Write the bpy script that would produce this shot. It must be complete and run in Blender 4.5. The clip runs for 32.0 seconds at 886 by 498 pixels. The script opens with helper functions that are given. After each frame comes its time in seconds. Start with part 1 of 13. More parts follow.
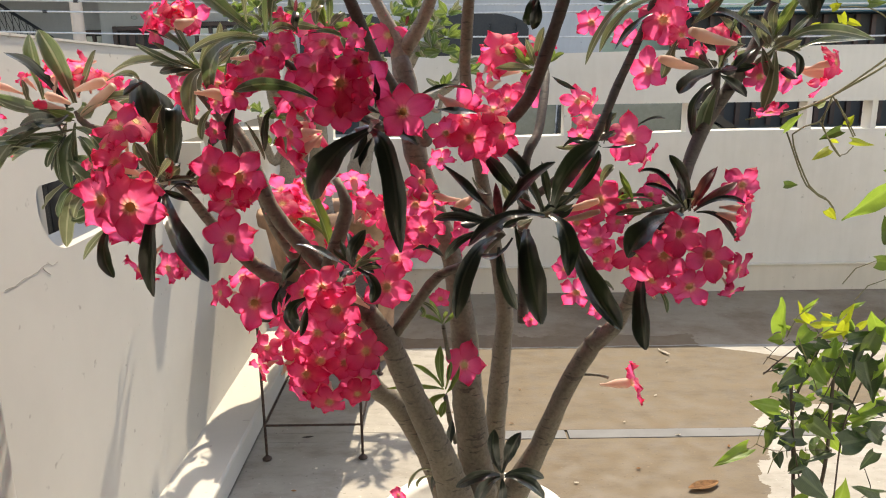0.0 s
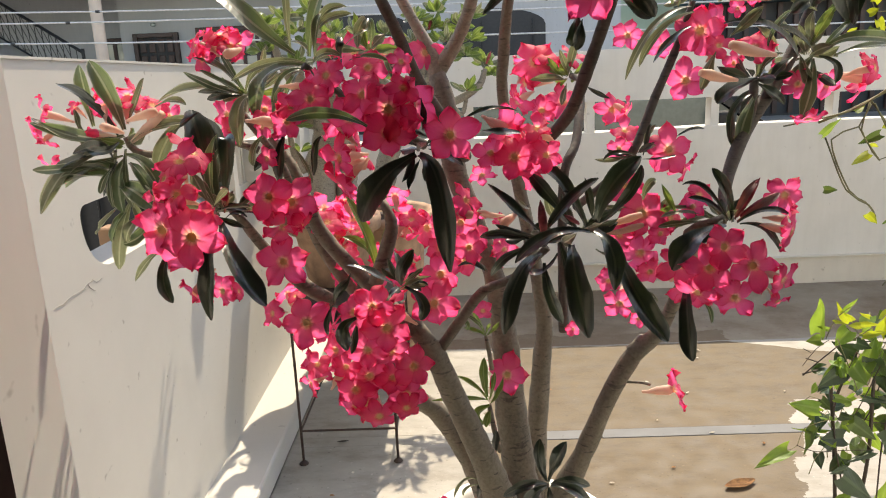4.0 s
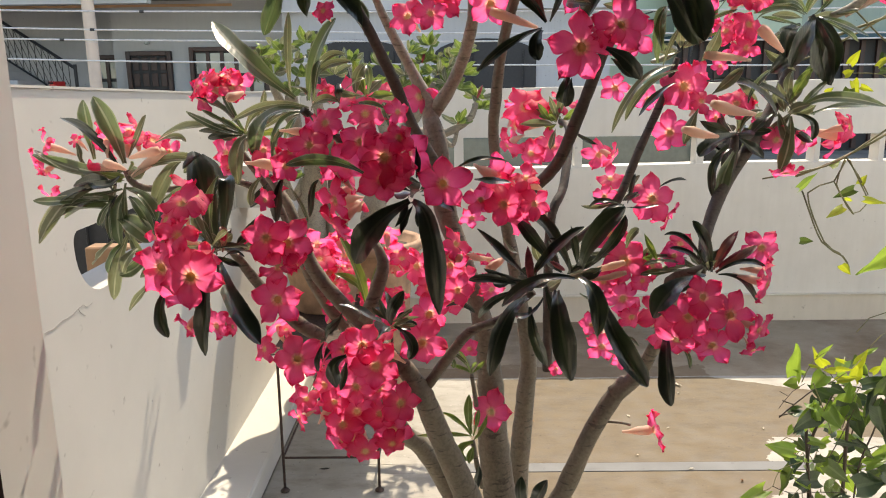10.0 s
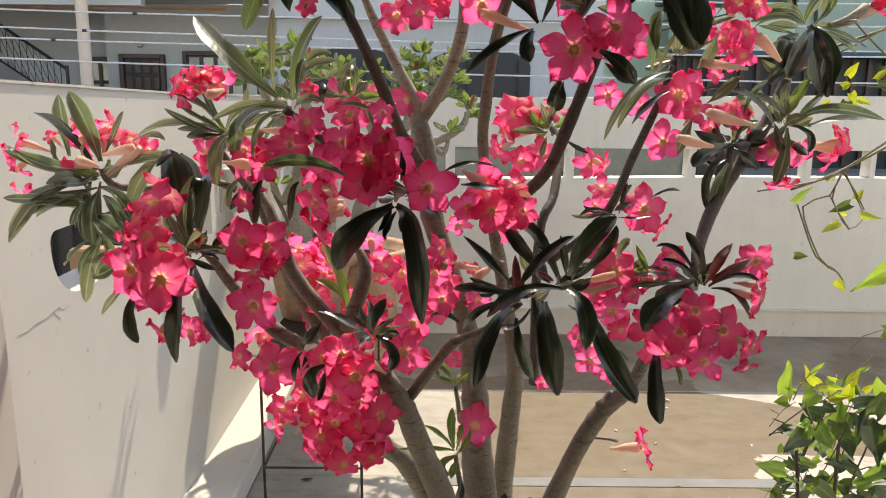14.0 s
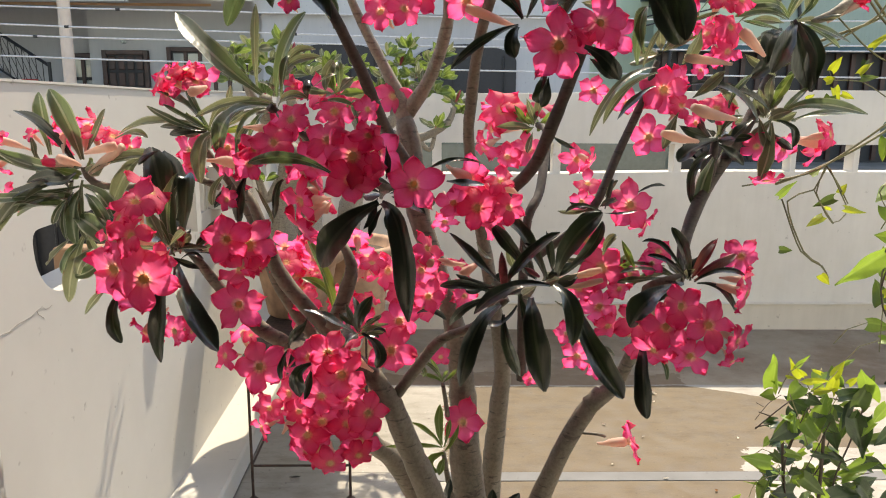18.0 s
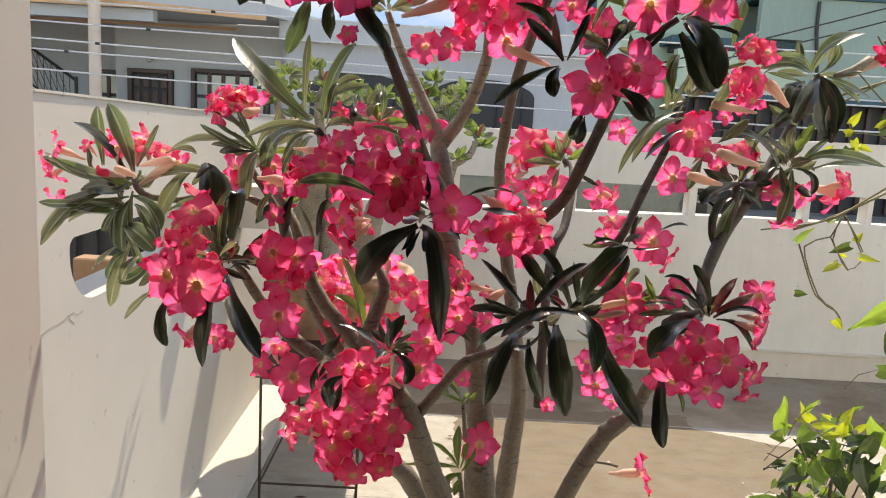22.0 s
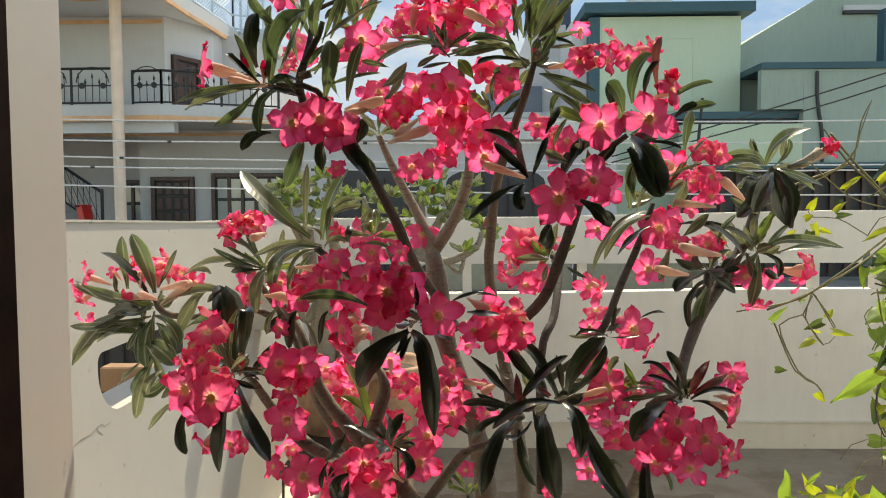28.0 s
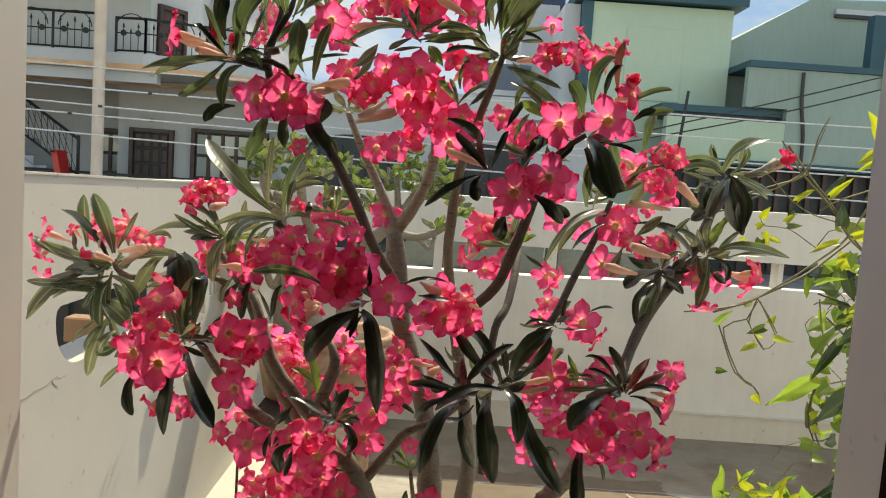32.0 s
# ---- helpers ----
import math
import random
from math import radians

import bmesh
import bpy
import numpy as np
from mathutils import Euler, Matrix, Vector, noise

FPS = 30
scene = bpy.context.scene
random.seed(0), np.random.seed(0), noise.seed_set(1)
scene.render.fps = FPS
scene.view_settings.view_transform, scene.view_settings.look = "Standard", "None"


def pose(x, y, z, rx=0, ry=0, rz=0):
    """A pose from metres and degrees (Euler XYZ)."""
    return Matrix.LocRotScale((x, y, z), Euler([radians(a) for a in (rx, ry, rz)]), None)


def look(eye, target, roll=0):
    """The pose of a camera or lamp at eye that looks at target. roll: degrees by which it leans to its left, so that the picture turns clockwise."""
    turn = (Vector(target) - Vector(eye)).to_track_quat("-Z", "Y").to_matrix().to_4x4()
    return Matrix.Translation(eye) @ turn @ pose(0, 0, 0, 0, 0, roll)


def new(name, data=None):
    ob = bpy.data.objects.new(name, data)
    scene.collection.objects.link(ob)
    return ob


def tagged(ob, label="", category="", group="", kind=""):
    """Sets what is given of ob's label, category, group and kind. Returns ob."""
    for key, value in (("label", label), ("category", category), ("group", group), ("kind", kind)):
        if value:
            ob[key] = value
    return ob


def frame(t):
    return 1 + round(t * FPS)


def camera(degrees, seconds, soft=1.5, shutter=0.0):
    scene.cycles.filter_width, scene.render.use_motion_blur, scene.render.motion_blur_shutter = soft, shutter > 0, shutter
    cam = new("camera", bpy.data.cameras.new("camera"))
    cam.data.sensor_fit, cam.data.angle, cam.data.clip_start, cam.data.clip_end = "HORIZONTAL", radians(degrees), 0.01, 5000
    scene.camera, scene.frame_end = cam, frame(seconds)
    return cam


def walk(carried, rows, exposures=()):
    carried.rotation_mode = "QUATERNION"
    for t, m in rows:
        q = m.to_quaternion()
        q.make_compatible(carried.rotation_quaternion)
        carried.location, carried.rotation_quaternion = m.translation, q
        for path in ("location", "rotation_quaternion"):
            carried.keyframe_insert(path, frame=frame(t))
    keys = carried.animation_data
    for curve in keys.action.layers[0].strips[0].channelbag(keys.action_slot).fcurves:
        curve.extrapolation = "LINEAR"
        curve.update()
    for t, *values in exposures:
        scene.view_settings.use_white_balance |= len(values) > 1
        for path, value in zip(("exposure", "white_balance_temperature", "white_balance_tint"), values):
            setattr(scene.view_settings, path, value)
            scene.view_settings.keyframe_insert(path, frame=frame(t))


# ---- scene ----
from mathutils import Quaternion

cam = camera(60.6, 32.0, soft=1.05)
PATH = [
    (0, (0.055, -0.205, 1.529), (0.052, 1.736, 1.046), -0.8),
    (0.5, (0.06, -0.192, 1.547), (0.061, 1.754, 1.085), -1.3),
    (1, (0.039, -0.21, 1.544), (0.017, 1.746, 1.123), -0.9),
    (1.5, (0.031, -0.22, 1.539), (0.004, 1.737, 1.126), -0.0),
    (2, (0.018, -0.225, 1.535), (-0.01, 1.731, 1.119), 0.1),
    (2.5, (0.003, -0.22, 1.534), (-0.023, 1.736, 1.117), 0.3),
    (3, (0.01, -0.207, 1.55), (-0.025, 1.74, 1.096), -1.6),
    (3.5, (0.014, -0.22, 1.561), (-0.04, 1.718, 1.069), -2.7),
    (5.5, (0.023, -0.204, 1.572), (-0.028, 1.74, 1.104), -1.4),
    (6, (0.024, -0.207, 1.575), (-0.013, 1.745, 1.139), -1.3),
    (6.5, (0.028, -0.211, 1.579), (-0.007, 1.743, 1.155), -1.2),
    (7, (0.023, -0.21, 1.58), (0.0, 1.747, 1.169), -1.0),
    (7.5, (0.022, -0.221, 1.585), (0.0, 1.736, 1.174), -0.7),
    (8, (0.021, -0.212, 1.592), (0.002, 1.748, 1.196), -0.5),
    (8.5, (0.02, -0.225, 1.596), (0.002, 1.736, 1.205), -0.5),
    (9, (0.016, -0.239, 1.592), (-0.001, 1.722, 1.2), -0.4),
    (9.5, (0.014, -0.239, 1.593), (-0.003, 1.72, 1.189), -0.3),
    (10, (0.012, -0.248, 1.602), (-0.005, 1.705, 1.171), -0.7),
    (10.5, (0.009, -0.25, 1.605), (-0.007, 1.703, 1.175), -0.1),
    (11, (0.007, -0.25, 1.598), (-0.007, 1.703, 1.165), 0.6),
    (11.5, (0.011, -0.258, 1.601), (0.016, 1.701, 1.198), 1.4),
    (12, (0.017, -0.253, 1.599), (0.023, 1.706, 1.199), 1.6),
    (12.5, (0.025, -0.217, 1.59), (0.031, 1.742, 1.189), 1.3),
    (13, (0.014, -0.214, 1.587), (0.019, 1.745, 1.185), 1.1),
    (13.5, (0.018, -0.208, 1.589), (0.023, 1.751, 1.185), 0.8),
    (14, (0.021, -0.209, 1.59), (0.028, 1.749, 1.184), 0.6),
    (14.5, (0.019, -0.208, 1.587), (0.026, 1.75, 1.18), 0.5),
    (16.5, (0.019, -0.192, 1.589), (0.033, 1.765, 1.177), 0.7),
    (17, (0.018, -0.194, 1.592), (0.051, 1.762, 1.176), 0.9),
    (17.5, (0.018, -0.192, 1.587), (0.057, 1.764, 1.171), 0.8),
    (18, (0.023, -0.205, 1.591), (0.063, 1.751, 1.174), 0.4),
    (18.5, (0.01, -0.205, 1.586), (0.045, 1.751, 1.168), 1.1),
    (19, (-0.007, -0.193, 1.576), (0.029, 1.762, 1.157), 2.4),
    (19.5, (0.003, -0.198, 1.575), (0.04, 1.758, 1.155), 2.3),
    (20, (0.003, -0.205, 1.584), (0.042, 1.755, 1.186), 2.0),
    (20.5, (0.008, -0.214, 1.603), (0.047, 1.757, 1.263), 1.3),
    (21, (-0.006, -0.233, 1.595), (0.034, 1.738, 1.257), 1.5),
    (21.5, (-0.004, -0.247, 1.592), (0.032, 1.725, 1.259), 1.8),
    (22, (-0.014, -0.26, 1.589), (0.002, 1.711, 1.254), 3.3),
    (22.5, (0.001, -0.265, 1.6), (0.016, 1.708, 1.274), 2.9),
    (23, (0.011, -0.27, 1.611), (0.027, 1.705, 1.295), 2.4),
    (23.5, (0.02, -0.266, 1.627), (0.037, 1.712, 1.332), 1.0),
    (24, (0.012, -0.275, 1.627), (0.027, 1.711, 1.395), 1.6),
    (24.5, (0.005, -0.292, 1.646), (0.021, 1.701, 1.477), 1.2),
    (25, (0.009, -0.302, 1.652), (0.024, 1.695, 1.535), 0.8),
    (25.5, (0.012, -0.316, 1.674), (0.023, 1.683, 1.615), -0.4),
    (27.5, (0.029, -0.347, 1.642), (0.008, 1.651, 1.571), -0.3),
    (28, (0.039, -0.373, 1.635), (-0.008, 1.623, 1.521), -0.3),
    (28.5, (0.032, -0.385, 1.633), (-0.063, 1.605, 1.458), -0.6),
    (29, (0.053, -0.432, 1.681), (-0.041, 1.559, 1.521), -1.6),
    (29.5, (0.052, -0.432, 1.662), (-0.057, 1.559, 1.505), -0.5),
    (30, (0.049, -0.439, 1.664), (-0.064, 1.547, 1.462), 0.3),
    (30.5, (0.05, -0.431, 1.648), (-0.051, 1.556, 1.448), 1.7),
    (31, (0.055, -0.424, 1.651), (-0.019, 1.565, 1.454), 2.9),
    (31.5, (0.068, -0.41, 1.664), (0.019, 1.581, 1.479), 1.6),
    (32, (0.076, -0.396, 1.658), (0.089, 1.595, 1.474), 4.0),
]
walk(cam, [(t, look(eye, target, roll)) for t, eye, target, roll in PATH], [(0, 1.49, 7950, 9), (3.0, 1.56, 7950, 9), (23.5, 1.56, 7950, 9), (25.0, 1.33, 8550, 3), (32, 1.33, 8550, 3)])

# ---- sky, sun ----
SUN = Vector((0.18, 0.655, 1.0)).normalized()
world = bpy.data.worlds.new("sky")
scene.world = world
world.use_nodes = True
wn = world.node_tree
wn.nodes.clear()
sky = wn.nodes.new("ShaderNodeTexSky")
sky.sky_type, sky.sun_disc = "NISHITA", False
sky.sun_elevation, sky.sun_rotation = math.asin(SUN.z), math.atan2(SUN.x, SUN.y)
sky.air_density, sky.dust_density, sky.ozone_density = 0.9, 1.0, 0.3
sky.altitude = 300
bg = wn.nodes.new("ShaderNodeBackground")
bg.inputs["Strength"].default_value = 0.15
wout = wn.nodes.new("ShaderNodeOutputWorld")
wn.links.new(sky.outputs[0], bg.inputs[0])
wn.links.new(bg.outputs[0], wout.inputs[0])
sun = new("sun", bpy.data.lights.new("sun", "SUN"))
sun.data.energy, sun.data.angle, sun.data.color = 2.35, radians(0.6), (1.0, 0.955, 0.87)
sun.matrix_world = look(SUN * 30, (0, 0, 0))

# ---- helpers of this scene ----
def thing(name, label="", category="", at=(0, 0, 0), group="", kind=""):
    ob = new(name)
    ob.empty_display_size = 0.1
    ob.location = at
    return tagged(ob, label, category, group, kind)


def mesh_of(bm, name, mats, smooth=False):
    me = bpy.data.meshes.new(name)
    if smooth:
        for f in bm.faces:
            f.smooth = True
    bm.to_mesh(me)
    bm.free()
    for m in mats if isinstance(mats, (list, tuple)) else [mats]:
        me.materials.append(m)
    return me


def part(name, bm, mat, parent=None, label="", smooth=False, m=None):
    """A bmesh (or a mesh that is shared) as one object under its thing; coordinates are those of the thing."""
    me = bm if isinstance(bm, bpy.types.Mesh) else mesh_of(bm, name, mat, smooth)
    ob = new(name, me)
    if parent is not None:
        ob.parent = parent
    if m is not None:
        ob.matrix_local = m
    if label:
        tagged(ob, label)
    return ob


def solid(name, bm, mat, label="", category="", kind="", group="", smooth=False):
    return tagged(part(name, bm, mat, None, "", smooth), label, category, group, kind)


def box(x0, x1, y0, y1, z0, z1, bevel=0.0, bm=None, seg=1):
    bm = bm or bmesh.new()
    n = len(bm.verts)
    made = bmesh.ops.create_cube(bm, size=1)["verts"]
    for v in made:
        v.co = Vector(((x0 + x1) / 2 + v.co.x * (x1 - x0), (y0 + y1) / 2 + v.co.y * (y1 - y0), (z0 + z1) / 2 + v.co.z * (z1 - z0)))
    if bevel:
        edges = list({e for v in made for e in v.link_edges})
        bmesh.ops.bevel(bm, geom=edges, offset=bevel, segments=seg, affect="EDGES", profile=0.5)
    return bm


def frame_axes(d):
    d = d.normalized()
    side = d.cross(Vector((0, 0, 1)))
    if side.length < 1e-3:
        side = Vector((1, 0, 0))
    side.normalize()
    return d, side, side.cross(d)


def tube(points, radii, seg=10, bm=None, cap=True, knobs=0.0, seed=0, fine=0.0):
    """A round limb along points; knobs lifts rings a little, fine resamples the line into short steps of that length."""
    bm = bm or bmesh.new()
    pts, rad = [Vector(p) for p in points], list(radii)
    if fine:
        # Catmull-Rom through the points
        ext = [pts[0] * 2 - pts[1], *pts, pts[-1] * 2 - pts[-2]]
        np_, nr = [], []
        for i in range(len(pts) - 1):
            a, b, c, d = ext[i : i + 4]
            n = max(2, int((c - b).length / fine))
            for k in range(n):
                u = k / n
                np_.append(0.5 * (2 * b + (c - a) * u + (2 * a - 5 * b + 4 * c - d) * u * u + (3 * b - a - 3 * c + d) * u**3))
                nr.append(rad[i] + (rad[i + 1] - rad[i]) * u)
        pts, rad = np_ + [pts[-1]], nr + [rad[-1]]
    rng = random.Random(seed)
    rings, up = [], None
    for i, p in enumerate(pts):
        d = (pts[min(i + 1, len(pts) - 1)] - pts[max(i - 1, 0)]).normalized()
        if up is None:
            _, up, _ = frame_axes(d)
        up = (up - d * up.dot(d)).normalized()
        side = d.cross(up)
        r = rad[i] * (1 + knobs * rng.uniform(-1, 1))
        rings.append([bm.verts.new(p + (up * math.cos(a) + side * math.sin(a)) * r * (1 + 0.5 * knobs * rng.uniform(-1, 1))) for a in (math.tau * k / seg for k in range(seg))])
    for a, b in zip(rings, rings[1:]):
        for k in range(seg):
            bm.faces.new((a[k], a[(k + 1) % seg], b[(k + 1) % seg], b[k]))
    if cap:
        bm.faces.new(rings[0][::-1])
        bm.faces.new(rings[-1])
    return bm


def lathe(profile, seg=32, bm=None, centre=(0, 0)):
    """A turned body from (radius, height) pairs."""
    bm = bm or bmesh.new()
    rings = [[bm.verts.new((centre[0] + r * math.cos(a), centre[1] + r * math.sin(a), z)) for a in (math.tau * k / seg for k in range(seg))] for r, z in profile]
    for a, b in zip(rings, rings[1:]):
        for k in range(seg):
            bm.faces.new((a[k], a[(k + 1) % seg], b[(k + 1) % seg], b[k]))
    bm.faces.new(rings[0][::-1])
    bm.faces.new(rings[-1])
    return bm


def prism(outline, lo, hi, axis="y", bm=None):
    """A plate with that outline of (u, v) pairs; thick from lo to hi along the axis."""
    bm = bm or bmesh.new()
    put = {"x": lambda u, v, w: (w, u, v), "y": lambda u, v, w: (u, w, v), "z": lambda u, v, w: (u, v, w)}[axis]
    a = [bm.verts.new(put(u, v, lo)) for u, v in outline]
    b = [bm.verts.new(put(u, v, hi)) for u, v in outline]
    n = len(outline)
    bm.faces.new(a)
    bm.faces.new(b[::-1])
    for k in range(n):
        bm.faces.new((a[k], b[k], b[(k + 1) % n], a[(k + 1) % n]))
    bmesh.ops.recalc_face_normals(bm, faces=bm.faces)
    return bm


# ---- materials ----
def material(name):
    mat = bpy.data.materials.new(name)
    mat.use_nodes = True
    nt = mat.node_tree
    return mat, nt, nt.nodes["Principled BSDF"]


def node(nt, kind, **values):
    n = nt.nodes.new(kind)
    for key, v in values.items():
        n.inputs[key].default_value = v
    return n


def ramp(nt, fac, stops):
    n = nt.nodes.new("ShaderNodeValToRGB")
    el = n.color_ramp.elements
    while len(el) < len(stops):
        el.new(0.5)
    for e, (p, c) in zip(el, stops):
        e.position, e.color = p, (*c, 1)
    nt.links.new(fac, n.inputs[0])
    return n.outputs[0]


def mixed(nt, fac, a, b, mode="MIX"):
    n = nt.nodes.new("ShaderNodeMix")
    n.data_type, n.blend_type = "RGBA", mode
    for sock, v in ((n.inputs[0], fac), (n.inputs[6], a), (n.inputs[7], b)):
        if isinstance(v, bpy.types.NodeSocket):
            nt.links.new(v, sock)
        else:
            sock.default_value = v if isinstance(v, float) else (*v, 1)
    return n.outputs[2]


def noise_of(nt, scale, detail=4.0, rough=0.55, coords=None, stretch=None):
    n = node(nt, "ShaderNodeTexNoise", Scale=scale, Detail=detail, Roughness=rough)
    src = coords
    if src is None:
        src = nt.nodes.new("ShaderNodeNewGeometry").outputs["Position"]
    if stretch:
        mp = nt.nodes.new("ShaderNodeMapping")
        mp.inputs["Scale"].default_value = stretch
        nt.links.new(src, mp.inputs[0])
        src = mp.outputs[0]
    nt.links.new(src, n.inputs["Vector"])
    return n.outputs["Fac"]


def bumped(nt, bsdf, height, strength=0.2, distance=0.01):
    b = node(nt, "ShaderNodeBump", Strength=strength, Distance=distance)
    nt.links.new(height, b.inputs["Height"])
    nt.links.new(b.outputs[0], bsdf.inputs["Normal"])


def plaster(name, base, dirt, rough=0.75, streak=0.35, grain=140.0, patch=1.6):
    """Painted cement plaster: broad stains, faint runs downwards and a sandy grain."""
    mat, nt, p = material(name)
    broad = noise_of(nt, patch, 6, 0.62)
    runs = noise_of(nt, 3.0, 5, 0.6, stretch=(6, 6, 0.7))
    fine = noise_of(nt, grain, 3, 0.6)
    spots = noise_of(nt, 26.0, 2, 0.5)
    c = ramp(nt, broad, [(0.32, dirt), (0.62, base)])
    c = mixed(nt, streak, c, ramp(nt, runs, [(0.35, dirt), (0.6, base)]))
    c = mixed(nt, 0.5, c, ramp(nt, spots, [(0.22, tuple(v * 0.72 for v in dirt)), (0.3, (1, 1, 1))]), "MULTIPLY")
    nt.links.new(c, p.inputs["Base Color"])
    p.inputs["Roughness"].default_value = rough
    bumped(nt, p, mixed(nt, 0.35, fine, broad), 0.10, 0.002)
    return mat


def plain(name, base, rough=0.5, metal=0.0, vary=0.15, scale=30.0, bump=0.0, spec=0.5):
    mat, nt, p = material(name)
    n = noise_of(nt, scale, 4)
    nt.links.new(ramp(nt, n, [(0.3, tuple(v * (1 - vary) for v in base)), (0.7, tuple(min(1, v * (1 + vary)) for v in base))]), p.inputs["Base Color"])
    p.inputs["Roughness"].default_value, p.inputs["Metallic"].default_value = rough, metal
    p.inputs["Specular IOR Level"].default_value = spec
    if bump:
        bumped(nt, p, n, bump, 0.004)
    return mat


# same cream paint twice: the left wall's dimmer light is put into its colour
WALL_DIMMED = plaster("cream_wall_paint_dimmed", (0.50, 0.478, 0.438), (0.452, 0.43, 0.394), streak=0.06)
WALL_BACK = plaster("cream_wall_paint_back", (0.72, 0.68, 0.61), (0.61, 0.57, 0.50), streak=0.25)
SKIRT = plaster("grey_cement_skirting", (0.68, 0.615, 0.515), (0.57, 0.51, 0.42), rough=0.85, streak=0.25)
REVEAL = plaster("cream_reveal_paint", (0.61, 0.615, 0.585), (0.56, 0.56, 0.53), rough=0.6, streak=0.2)
ROOM = plaster("room_paint", (0.70, 0.66, 0.58), (0.64, 0.60, 0.53), rough=0.7)
HOUSE_WHITE = plaster("white_house_paint", (0.50, 0.505, 0.51), (0.44, 0.445, 0.45), streak=0.3, patch=0.5, grain=30)
HOUSE_GREEN = plaster("pale_green_house_paint", (0.46, 0.55, 0.415), (0.405, 0.49, 0.37), streak=0.3, patch=0.5, grain=30)
HOUSE_GREEN_GREY = plaster("faded_green_house_paint", (0.29, 0.36, 0.31), (0.25, 0.31, 0.265), streak=0.45, patch=0.5, grain=30)
TEAL = plain("dark_teal_paint", (0.018, 0.070, 0.092), 0.5, vary=0.15, scale=1.2)
ORANGE = plain("orange_band_paint", (0.62, 0.36, 0.19), 0.6, vary=0.15, scale=3)
PEACH = plain("peach_column_paint", (0.66, 0.52, 0.42), 0.6, vary=0.12, scale=2)
TIMBER = plain("dark_brown_timber", (0.012, 0.006, 0.005), 0.75, vary=0.4, scale=18, spec=0.05)
DOORWOOD = plain("varnished_door_wood", (0.050, 0.020, 0.015), 0.4, vary=0.35, scale=5)
IRON = plain("black_iron_paint", (0.015, 0.015, 0.017), 0.45, metal=0.2, vary=0.3)
STANDIRON = plain("rusty_stand_iron", (0.055, 0.035, 0.028), 0.6, metal=0.5, vary=0.5, scale=60, bump=0.3)
DARK = plain("dark_opening", (0.03, 0.029, 0.03), 0.6)
GREYWALL = plaster("grey_shade_paint", (0.47, 0.47, 0.48), (0.40, 0.40, 0.41), streak=0.3, patch=0.5, grain=30)
WIRE = plain("weathered_cable", (0.55, 0.55, 0.55), 0.5, metal=0.3)
CABLE = plain("black_cable", (0.03, 0.03, 0.03), 0.6)
TERRACOTTA = plain("terracotta", (0.37, 0.23, 0.15), 0.85, vary=0.3, scale=16, bump=0.3)
SOIL = plain("potting_soil", (0.06, 0.042, 0.03), 0.95, vary=0.5, scale=60, bump=0.8)
ASPHALT = plain("street_dust", (0.24, 0.22, 0.19), 0.95, vary=0.25, scale=1.4, bump=0.3)


def skyback():
    """Hazy light-blue sky with thin white cloud, far behind everything."""
    mat, nt, p = material("hazy_sky")
    n = noise_of(nt, 0.011, 6, 0.6, stretch=(1, 1, 2.6))
    c = ramp(nt, n, [(0.42, SKY_BLUE), (0.60, SKY_CLOUD)])
    e = nt.nodes.new("ShaderNodeEmission")
    nt.links.new(c, e.inputs[0])
    nt.links.new(e.outputs[0], nt.nodes["Material Output"].inputs[0])
    return mat


SKY_BLUE, SKY_CLOUD = (0.135, 0.225, 0.40), (0.28, 0.325, 0.42)
SKYBACK = skyback()


def glass_mat():
    mat, nt, p = material("window_glass")
    p.inputs["Base Color"].default_value = (0.30, 0.33, 0.32, 1)
    p.inputs["Roughness"].default_value = 0.08
    p.inputs["Specular IOR Level"].default_value = 0.9
    return mat


GLASS = glass_mat()


def potpaint():
    mat, nt, p = material("white_pot_paint")
    n, m = noise_of(nt, 9, 6, 0.65), noise_of(nt, 70, 3)
    c = ramp(nt, n, [(0.3, (0.45, 0.41, 0.34)), (0.5, (0.74, 0.71, 0.64)), (0.8, (0.78, 0.76, 0.70))])
    nt.links.new(c, p.inputs["Base Color"])
    p.inputs["Roughness"].default_value = 0.75
    bumped(nt, p, mixed(nt, 0.4, n, m), 0.35, 0.004)
    return mat


POT = potpaint()


